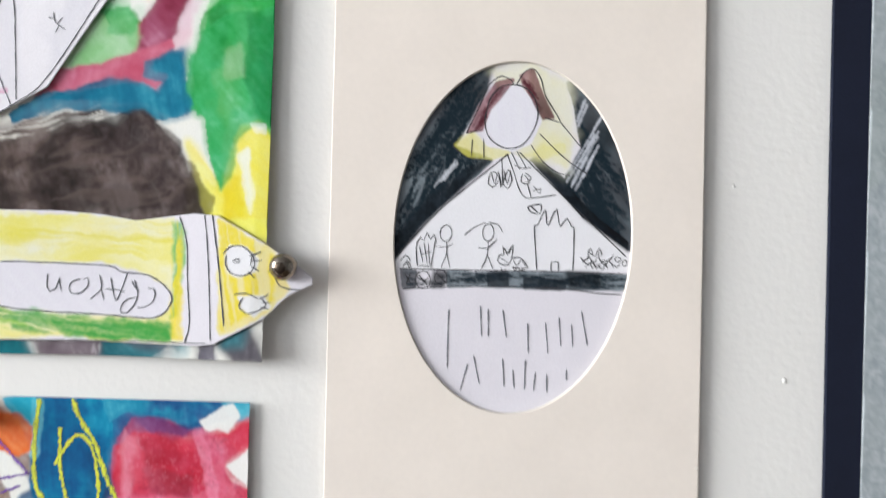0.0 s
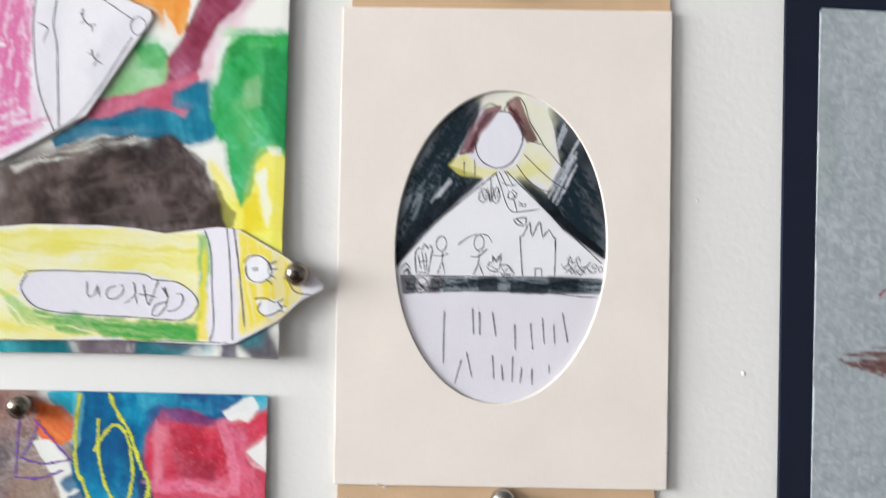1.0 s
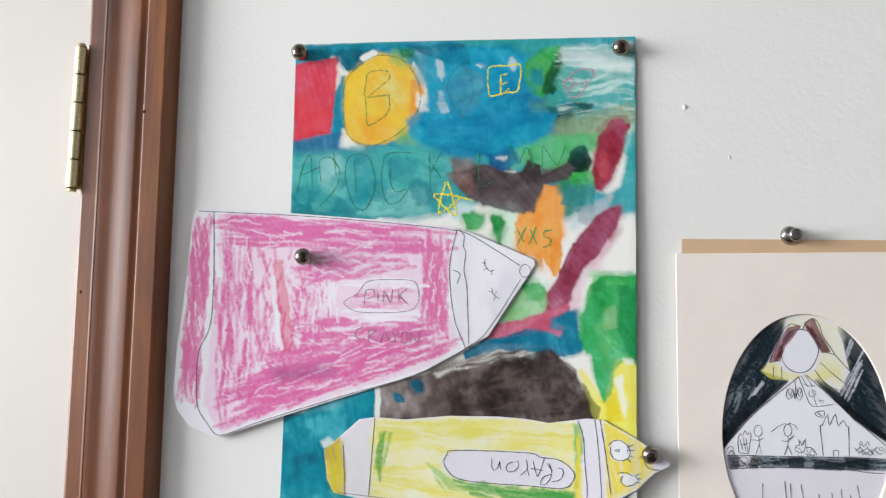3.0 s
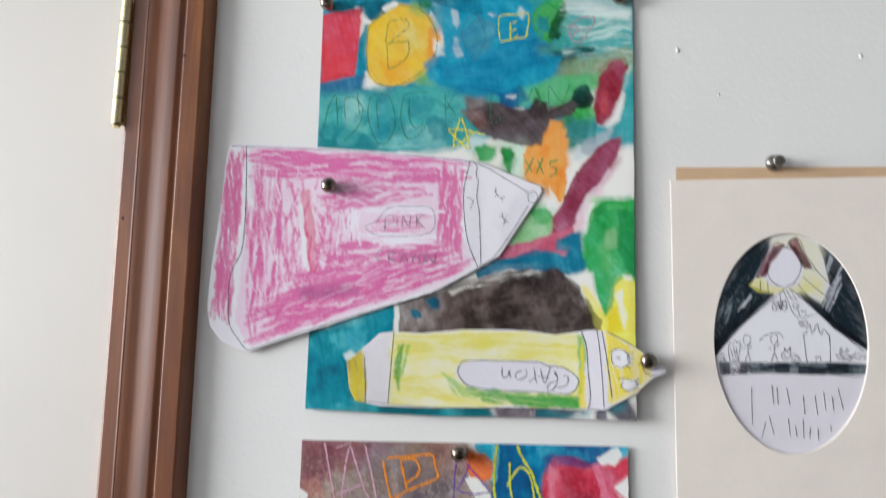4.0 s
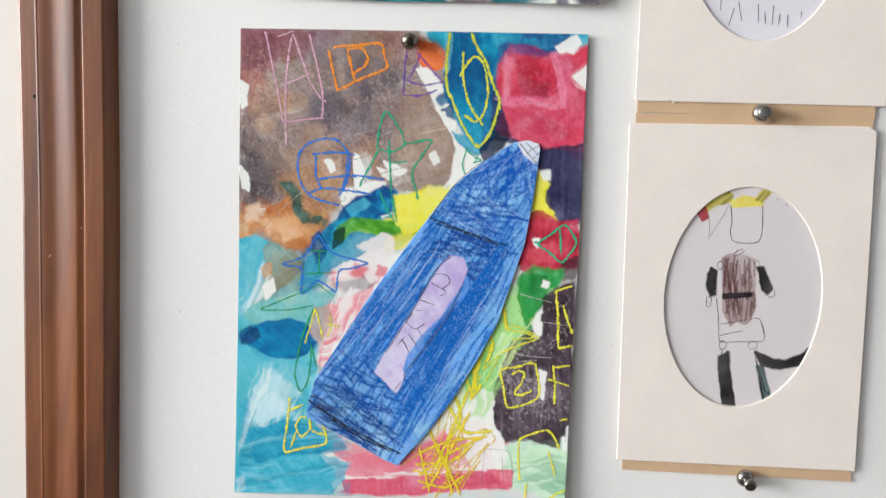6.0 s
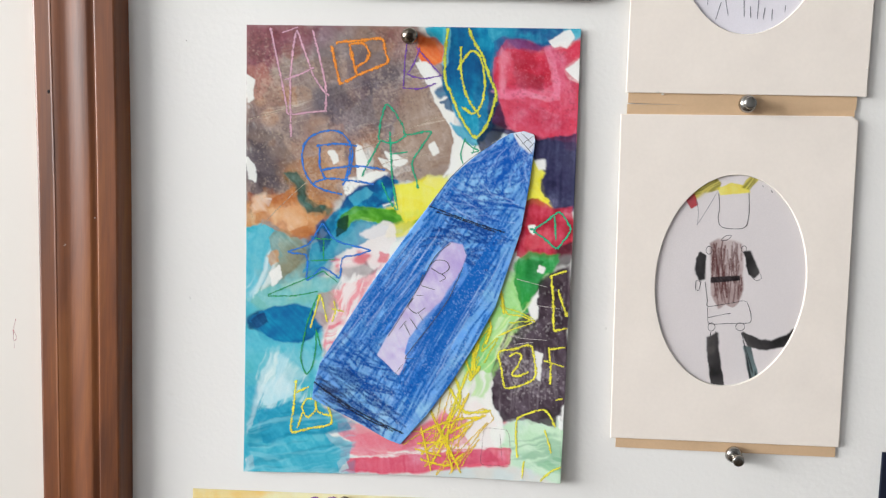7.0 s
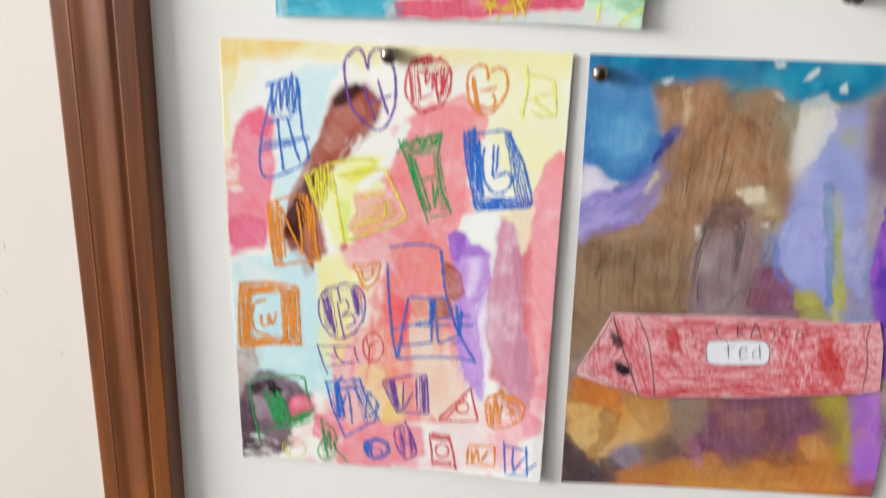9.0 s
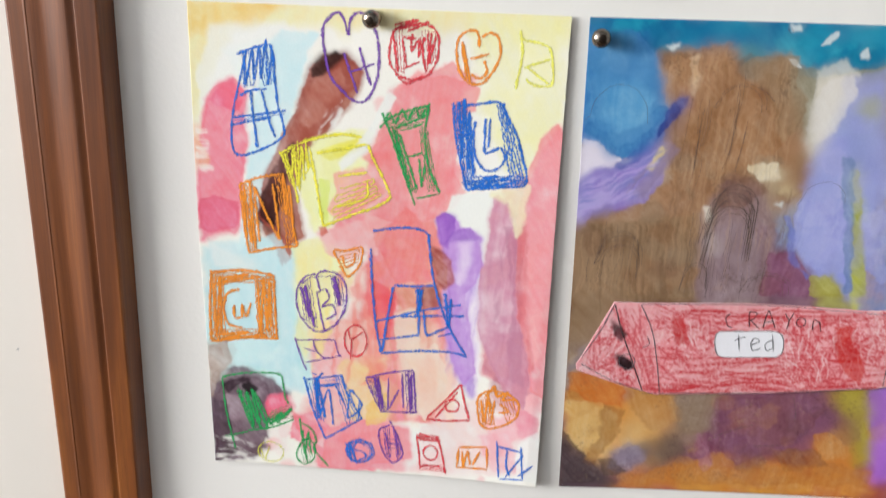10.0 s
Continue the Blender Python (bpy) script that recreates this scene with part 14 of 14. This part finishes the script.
for shape in ([(54.3, 71.5), (57.7, 62.2), (64.3, 52.7), (70.3, 50.9), (67.2, 55.2), (61.7, 62.4), (59.0, 70.8)], [(73.3, 49.2), (77.7, 46.8), (79.9, 52.2), (86.6, 64.7), (82.7, 65.3), (78.0, 57.3), (74.5, 52.7)]):
    s.wash("7d4148", shape, "6a3038", soft=0.5, rough=0.5, dens=0.85, rim=0)
    s.scribble("521d28", hatch((shape[0], shape[2], shape[4], shape[6]), 16, rng, 0.4, 0.2), 1.1, 0.75, 0.4, shape)
s.build("drawing", m1, "white paper drawing in pencil and dark marker")


def drawn(name, lines, width, material=BLACKPEN, label=""):
    kept = outline_to(lines, CENTRE, RADII, 0.985)
    if kept:
        marks(name, s, HOST, material, kept, width, label, 0.08, 0.06)


CENTRE, RADII, HOST = M1C, (45.5, 67.5), m1
drawn("pen_oval", [[(60.8, 62.5), (60.2, 67.5), (61.7, 72.9), (65.4, 76.2), (70.4, 77.5), (75.2, 75.7), (78.6, 71.0), (80.5, 65.0), (79.8, 59.4), (76.8, 54.7), (72.1, 52.8), (66.5, 53.5), (62.3, 57.6), (60.8, 62.5)]], 0.5)
drawn("pen_shape", [[(53.2, 72.4), (58.1, 61.1), (61.2, 53.3), (65.9, 49.6), (69.9, 51.1), (70.8, 52.8)], [(53.2, 72.4), (59.6, 70.4)]], 0.45)
drawn("pen_shape", [[(71.7, 52.8), (74.9, 47.4), (78.4, 46.4), (81.2, 50.2), (83.2, 56.6), (89.3, 66.3), (83.2, 64.9)]], 0.45)
drawn("pen_shape", [[(89.3, 66.3), (98.1, 76.0)], [(81.5, 71.1), (91.7, 80.2), (100.7, 85.9)], [(78.4, 75.6), (83.1, 81.7), (88.7, 85.6), (94.2, 87.0)]], 0.4)
drawn("pen_shape", [[(48.0, 77.5), (54.7, 81.9), (63.1, 82.4)], [(55.7, 74.5), (55.6, 81.0)], [(60.1, 74.3), (60.4, 81.7)]], 0.4)
drawn("pen_triangle", [[(29.1, 120.6), (44.8, 102.0), (69.9, 79.5)], [(74.2, 78.8), (92.4, 95.4), (117.9, 117.8)]], 0.5)
drawn("pen_folds", [[(69.5, 79.5), (71.9, 85.5), (77.2, 96.1), (89.1, 94.5)], [(71.0, 79.0), (74.5, 85.4)], [(73.1, 78.4), (77.1, 84.8)], [(67.4, 81.8), (68.3, 92.2)], [(72.3, 83.7), (75.4, 84.9), (78.8, 84.3)]], 0.4)
drawn("pen_leaf", [[(63.3, 87.2), (62.6, 91.4), (64.4, 92.8), (66.9, 89.6), (65.0, 86.7), (63.3, 87.2)], [(66.8, 87.9), (67.5, 92.7)]], 0.4)
drawn("pen_leaf", [[(70.2, 85.6), (68.3, 91.1), (70.1, 93.0), (71.7, 89.9), (70.2, 85.6)]], 0.4)
drawn("pen_leaf", [[(75.7, 87.0), (75.2, 90.1), (77.8, 90.9), (79.0, 88.2), (76.8, 86.6)], [(77.8, 90.9), (79.4, 96.0)], [(80.1, 91.6), (81.4, 92.9), (80.1, 93.4), (83.1, 92.4), (82.8, 94.1), (81.5, 93.7)]], 0.4)
drawn("pen_flag", [[(78.2, 99.6), (83.4, 98.5), (83.2, 102.0), (79.7, 101.7), (78.2, 99.6)], [(79.1, 99.1), (82.3, 101.6)]], 0.5)
drawn("pen_castle", [[(82.9, 123.8), (82.0, 115.5), (81.2, 106.8), (82.5, 106.3), (85.3, 100.5), (86.4, 106.6), (89.6, 99.9), (91.2, 106.8), (93.7, 103.2), (95.6, 106.6), (96.5, 106.6), (96.8, 114.8), (96.8, 123.5)], [(88.5, 123.9), (88.4, 120.5), (91.0, 120.3), (91.2, 123.8)]], 0.45)
drawn("pen_castle", [[(36.7, 124.2), (35.9, 117.7), (36.3, 115.5)], [(35.9, 116.0), (37.5, 113.3), (38.8, 114.5), (40.0, 111.4), (41.4, 113.9), (42.7, 112.1), (43.7, 115.1)], [(43.2, 114.7), (42.6, 119.6), (41.9, 124.4)], [(36.7, 124.2), (41.9, 124.4)]], 0.45)
drawn("pen_figure", [[(a, b) for a, b in ring(47.2, 111.3, 2.3, 3.2, 12)], [(47.6, 114.5), (47.8, 118.9), (45.9, 124.6)], [(47.8, 118.9), (49.3, 124.5)], [(43.7, 116.5), (47.7, 116.7), (50.2, 115.3)]], 0.4)
drawn("pen_figure", [[(a, b) for a, b in ring(63.5, 110.3, 2.2, 3.4, 12)], [(54.4, 111.6), (58.2, 108.4), (62.4, 106.4)], [(63.7, 106.4), (67.3, 107.1), (69.1, 110.0)], [(63.7, 113.8), (63.5, 119.0), (61.5, 124.3)], [(63.4, 118.6), (65.9, 124.1)], [(59.8, 116.1), (63.3, 116.4), (67.1, 112.7)]], 0.4)
drawn("pen_creature", [[(67.5, 121.0), (68.2, 118.8), (70.0, 118.3), (69.4, 115.2), (71.3, 117.8), (73.3, 114.6), (73.1, 119.0), (71.9, 122.5), (68.8, 122.2), (67.5, 121.0)], [(72.7, 119.9), (76.1, 119.3), (78.4, 121.4), (79.4, 123.1), (76.3, 123.6), (73.0, 122.9)], [(73.7, 123.3), (74.6, 124.6), (75.4, 123.2)]], 0.4)
drawn("pen_creature", [[(102.3, 118.9), (103.0, 116.3), (104.8, 117.5), (106.5, 116.1), (107.1, 119.1), (110.6, 119.0), (112.4, 121.5)], [(103.6, 119.7), (104.2, 122.3), (106.3, 120.5), (108.1, 122.6), (109.8, 120.3)], [(110.6, 119.0), (112.2, 116.7)], [(99.6, 118.2), (101.5, 120.3), (103.2, 121.1)]], 0.4)
drawn("pen_shape", [ring(114.0, 118.4, 1.2, 0.9, 8), ring(116.7, 119.6, 0.9, 1.2, 8)], 0.35)
drawn("pen_shape", [[(30.1, 122.8), (32.2, 120.5), (34.0, 122.6), (31.9, 124.0)], [(32.7, 123.5), (34.2, 126.1)]], 0.4)
drawn("pen_ground", [[(29.8, 125.8), (50.2, 125.3), (72.0, 124.7), (93.8, 124.1), (118.2, 123.8)], [(31.5, 133.6), (50.6, 131.8), (72.3, 130.8), (94.1, 130.6), (107.2, 131.8), (118.1, 131.7)]], 0.45)
drawn("pen_wheel", [ring(39.1, 129.7, 3.0, 3.4, 12), [(36.4, 128.1), (39.1, 130.2), (41.7, 128.3)]], 0.4)
drawn("pen_wheel", [ring(46.0, 128.5, 2.4, 3.0, 12)], 0.4)
for line in ([(37.2, 116.8), (38.8, 122.8)], [(38.9, 115.4), (40.6, 123.6)], [(40.6, 115.7), (41.4, 123.5)], [(37.8, 119.8), (42.1, 118.7)]):
    drawn("pen_hatch", [line], 0.35)
for line in ([(68.3, 119.7), (71.9, 121.7), (69.7, 122.6)], [(70.3, 116.1), (71.3, 118.6), (72.9, 115.9)], [(73.6, 120.3), (75.4, 122.8), (76.6, 120.1), (78.5, 122.7)], [(68.9, 123.5), (69.9, 125.2), (71.1, 123.9)], [(75.9, 123.7), (76.4, 125.4), (77.6, 123.6)]):
    drawn("pen_hatch", [line], 0.35)
for line in ([(100.2, 120.3), (103.1, 118.0), (104.5, 120.6), (106.6, 117.9), (108.9, 120.8), (111.0, 118.1)], [(101.5, 122.0), (104.5, 119.3), (105.9, 122.2), (108.4, 119.5), (110.3, 122.0)], [(102.2, 116.8), (103.4, 114.5), (104.4, 117.1)], [(105.6, 116.2), (106.9, 114.4), (107.8, 116.9)], [(111.9, 120.2), (113.7, 121.4), (115.0, 120.1)]):
    drawn("pen_hatch", [line], 0.4)
for line in ([(28.8, 123.7), (31.1, 125.3), (32.7, 122.6), (34.6, 125.2)], [(32.0, 127.5), (34.4, 131.3)], [(34.2, 127.4), (32.7, 131.8)], [(37.3, 127.7), (41.0, 131.8)], [(44.2, 126.9), (48.3, 130.6)]):
    drawn("pen_hatch", [line], 0.45)
for line in ([(63.7, 87.2), (65.2, 91.5), (66.3, 86.6), (67.9, 92.2)], [(68.4, 85.6), (70.0, 91.2), (71.1, 86.0)], [(76.4, 87.4), (78.2, 89.5), (76.9, 90.5)]):
    drawn("pen_hatch", [line], 0.35)
# a name in pencil stands here as plain bars
for line in ([(49.7, 140.6), (49.8, 151.9), (50.1, 163.2)], [(61.8, 138.7), (62.8, 150.2)], [(64.9, 139.9), (65.4, 150.3)], [(70.6, 140.0), (72.4, 150.4)], [(80.4, 144.8), (81.1, 155.9)], [(87.3, 144.0), (88.7, 155.7)], [(92.4, 141.6), (93.6, 152.9)], [(97.4, 144.2), (98.2, 152.9)], [(101.0, 139.0), (103.8, 152.0)]):
    drawn("plain_bar", [line], 0.6, GRAPHITE)
for line in ([(58.0, 161.3), (55.5, 171.7)], [(60.1, 158.0), (62.8, 168.7)], [(71.4, 158.7), (72.4, 169.2)], [(75.5, 162.7), (76.3, 169.8)], [(80.2, 158.8), (80.3, 170.1)], [(84.3, 163.4), (83.8, 170.4)], [(88.7, 164.0), (89.0, 171.0)], [(96.2, 161.7), (96.4, 169.8)]):
    drawn("plain_bar", [line], 0.6, GRAPHITE)
for at_u, at_v in ((24.0, 216.6), (27.0, 217.5), (148.1, 197.3)):
    bm = bmesh.new()
    bmesh.ops.create_icosphere(bm, subdivisions=1, radius=0.0007)
    for w in bm.verts:
        w.co = (0.233 + at_u / 1000 + w.co.x * 1.5, -0.0035 + w.co.y * 0.5, 1.706 - at_v / 1000 + w.co.z)
    part("board_nick", bm, CORE, m1, "torn white nick in the board edge")

M2C, M2R = (75.0, 112.2), (46.8, 67.6)
m2, lift = mount(0.236, 1.486, [(3.2, 4.3), (140.6, 0.8), (151.2, 222.7), (11.4, 225.4)], [(-0.5, 10.6), (138.8, 6.0), (143.1, 8.8), (152.5, 215.4), (7.3, 218.7)], M2C, M2R, "marker drawing of a blocky figure under an oval cream mount", (0.2, 0.8))
s = Sheet(0.236, 1.486, [(M2C[0] + 50 * math.cos(math.tau * k / 40), M2C[1] + 71 * math.sin(math.tau * k / 40)) for k in range(40)], 0.4, "ddd4d3", 97, lift, 0.2)
TORSO = [(61.5, 88.5), (65.8, 86.1), (74.2, 86.4), (79.9, 88.3), (81.5, 98.9), (83.1, 116.8), (81.1, 124.9), (77.8, 128.0), (73.4, 126.0), (69.5, 129.1), (64.6, 121.4)]
rng = random.Random(31)
s.wash("a58a86", TORSO, soft=0.6, rough=0.8, dens=0.75, rim=0)
s.scribble("5c3534", hatch([(61.4, 87.0), (65.4, 130.5), (84.0, 126.9), (80.5, 86.8)], 60, rng, 0.35, 0.12), 1.1, 0.75, 0.45, TORSO)
s.wash("231c1e", [(63.7, 110.6), (80.3, 108.6), (80.5, 110.4), (63.9, 112.8)], soft=0.4, rough=0.3, rim=0)
for shape in ([(55.4, 95.2), (58.3, 96.5), (58.8, 110.9), (56.1, 111.7), (53.7, 108.2), (53.6, 98.9)], [(82.4, 93.1), (85.8, 92.2), (92.6, 105.5), (90.1, 108.5), (87.1, 106.5)], [(64.1, 149.2), (69.5, 146.0), (70.9, 154.0), (76.7, 179.6), (69.6, 180.8), (66.2, 165.3)], [(86.4, 145.0), (95.9, 148.9), (104.4, 149.8), (113.7, 144.2), (117.5, 139.6), (118.6, 144.6), (113.7, 151.5), (101.3, 154.4), (90.5, 152.1)]):
    s.wash("26211f", shape, "1c1a1c", soft=0.4, rough=1.3, dens=0.93, rim=0)
s.wash("2f5a5c", [(87.9, 153.7), (91.4, 154.3), (98.2, 174.6), (94.2, 177.1)], soft=0.6, rough=0.6, dens=0.8, rim=0)
s.streaks("1c2022", [(86.1, 149.4), (90.6, 152.8), (98.2, 174.6), (93.5, 177.1)], 72, 1, 14, 0.5, 0.2, 0.85, 0.6, 0.6, 0.2)
s.wash("e6cf2a", [(63.0, 53.7), (71.0, 50.6), (80.8, 52.2), (81.8, 55.0), (64.7, 57.2)], soft=0.6, rough=0.6, dens=0.9, rim=0)
s.wash("cfbe3a", [(48.2, 57.9), (53.8, 50.7), (59.7, 46.9), (64.1, 50.2), (63.1, 54.4), (54.3, 56.2), (49.7, 60.0)], soft=0.7, rough=0.7, dens=0.85, rim=0)
s.wash("c8b83a", [(77.4, 52.4), (79.8, 48.1), (84.2, 44.4), (87.8, 45.6), (81.6, 53.6)], soft=0.7, rough=0.7, dens=0.85, rim=0)
s.streaks("6d6a2c", [(48.2, 58.6), (59.6, 46.2), (64.8, 50.2), (63.2, 55.1)], -30, 0.9, 12, 0.35, 0.2, 0.7, 0.5, 0.6)
s.streaks("6d6a2c", [(77.4, 52.4), (84.2, 44.4), (88.5, 45.6), (81.6, 53.6)], -60, 0.9, 12, 0.4, 0.2, 0.7, 0.5, 0.6)
s.wash("b5313c", [(45.0, 62.3), (48.2, 58.6), (50.7, 64.2), (47.5, 66.4)], soft=0.6, rough=0.5, dens=0.9, rim=0)
s.build("drawing", m2, "white paper drawing in brown and black marker")
CENTRE, RADII, HOST = M2C, (46.1, 66.9), m2
drawn("pencil_shape", [[(63.3, 56.5), (64.8, 66.0), (64.2, 71.3), (66.5, 77.5), (74.2, 78.6), (81.7, 76.8), (83.0, 68.6), (81.8, 55.7)]], 0.45)
drawn("pencil_shape", [[(49.8, 61.4), (51.8, 68.3), (51.9, 77.5)], [(52.4, 76.1), (58.4, 64.5), (62.5, 55.9)]], 0.3, GRAPHITE)
drawn("pencil_shape", [[(67.2, 86.0), (70.4, 83.0), (73.9, 82.9), (70.7, 85.9), (67.2, 86.0)]], 0.4)
drawn("pencil_ring", [ring(60.4, 92.8, 1.9, 2.5, 12)], 0.4)
drawn("pencil_ring", [ring(81.9, 91.0, 1.6, 2.2, 12)], 0.4)
drawn("pencil_ring", [[(54.0, 112.5), (54.2, 118.3), (56.0, 119.0), (56.9, 113.1), (54.0, 112.5)]], 0.4)
drawn("pencil_ring", [[(87.9, 107.9), (91.0, 110.6), (94.3, 109.0), (93.4, 106.2)]], 0.4)
drawn("pencil_box", [[(59.7, 113.0), (62.1, 125.2), (63.1, 128.8), (76.9, 125.8), (86.6, 124.6), (89.9, 137.5), (76.0, 139.0), (64.0, 139.3), (62.5, 129.5)], [(63.4, 136.0), (72.7, 133.3), (77.5, 132.3)]], 0.4)
drawn("pencil_ring", [ring(66.0, 141.8, 2.2, 2.7, 12)], 0.4)
drawn("pencil_ring", [ring(83.9, 140.7, 2.9, 2.6, 12)], 0.4)
drawn("pencil_shape", [[(65.9, 144.7), (65.7, 150.6)], [(68.7, 144.5), (69.9, 150.3)], [(84.9, 144.4), (87.8, 153.0), (94.0, 174.8)]], 0.4)
drawn("pencil_hatch", [[(88.8, 49.1), (90.4, 51.8)], [(90.8, 48.3), (92.5, 52.4)], [(94.5, 51.6), (96.2, 55.0), (97.3, 52.2)], [(98.9, 54.9), (100.6, 57.6)]], 0.4)

# ---- navy mounts by the edge of the wall of pictures ----


def navy_mount(z0, z1, x_top, x_bottom, label):
    root = thing("navy_mount", x_top, z1, label, "picture mount", "navy picture mounts")
    bm = bmesh.new()
    front = [bm.verts.new(q) for q in ((x_top, -0.0022, z1), (x_bottom, -0.0030, z0), (x_bottom + 0.33, -0.0022, z0), (x_top + 0.33, -0.0022, z1))]
    rear = [bm.verts.new((w.co.x, -0.0006, w.co.z)) for w in front]
    bm.faces.new(front)
    for k in range(4):
        bm.faces.new((front[(k + 1) % 4], front[k], rear[k], rear[(k + 1) % 4]))
    bmesh.ops.recalc_face_normals(bm, faces=bm.faces[:])
    bmesh.ops.bevel(bm, geom=bm.edges[:], offset=0.0003, segments=1, affect="EDGES")
    part("board", bm, NAVY, root, "dark navy card")
    return root


n1 = navy_mount(1.272, 1.7155, 0.4252, 0.4365, "dark navy card mount holding a grey chalky picture")
navy_mount(1.7175, 2.02, 0.4215, 0.4225, "dark navy card mount pinned above another")
navy_mount(0.83, 1.2685, 0.4166, 0.432, "dark navy card mount pinned below another")
GX, GZ = 0.4403, 1.7040
s = Sheet(GX, GZ, [(0, 0), (290, 3), (300, 415), (9, 412)], 1.2, "a7adb0", 105, lambda u, v: 2.6 + 0 * np.asarray(u), 0.25)
s.wash("9aa2a6", [(-10, -10), (300, -10), (300, 440), (-10, 440)], "b2b8ba", soft=3, rough=2, dens=0.6, rim=0, grain=0.3)
s.wash("8e9894", [(2, 40), (9, 35), (10, 80), (2, 84)], soft=4, rough=2, dens=0.4, rim=0)
s.streaks("6b3c33", [(14.8, 152.2), (18.6, 149.6), (25.9, 147.3), (35.2, 146.0), (53.0, 146.7), (53.5, 159.0), (35.8, 159.2), (26.3, 156.7), (18.8, 155.0)], 8, 1.2, 18, 0.78, 0.2, 0.92, 1, 0.7, 0.2)
s.streaks("3f2a28", [(14.8, 152.2), (25.9, 147.3), (53.0, 145.7), (53.4, 156.5), (26.2, 155.2)], 4, 0.9, 16, 0.3, 0.2, 0.7, 1, 0.7, 0.2)
s.build("picture", n1, "grey chalky paper with a brown pastel shape")
marks("pencil_line", s, n1, PENCIL, [[(62.4, 230.4), (67.6, 226.2), (74.2, 222.2)]], 0.5)
marks("pastel_mark", s, n1, wax("c85a5a", 0.6), [[(30.7, 124.0), (33.7, 120.9), (39.6, 119.7)]], 1.3, "red pastel mark")
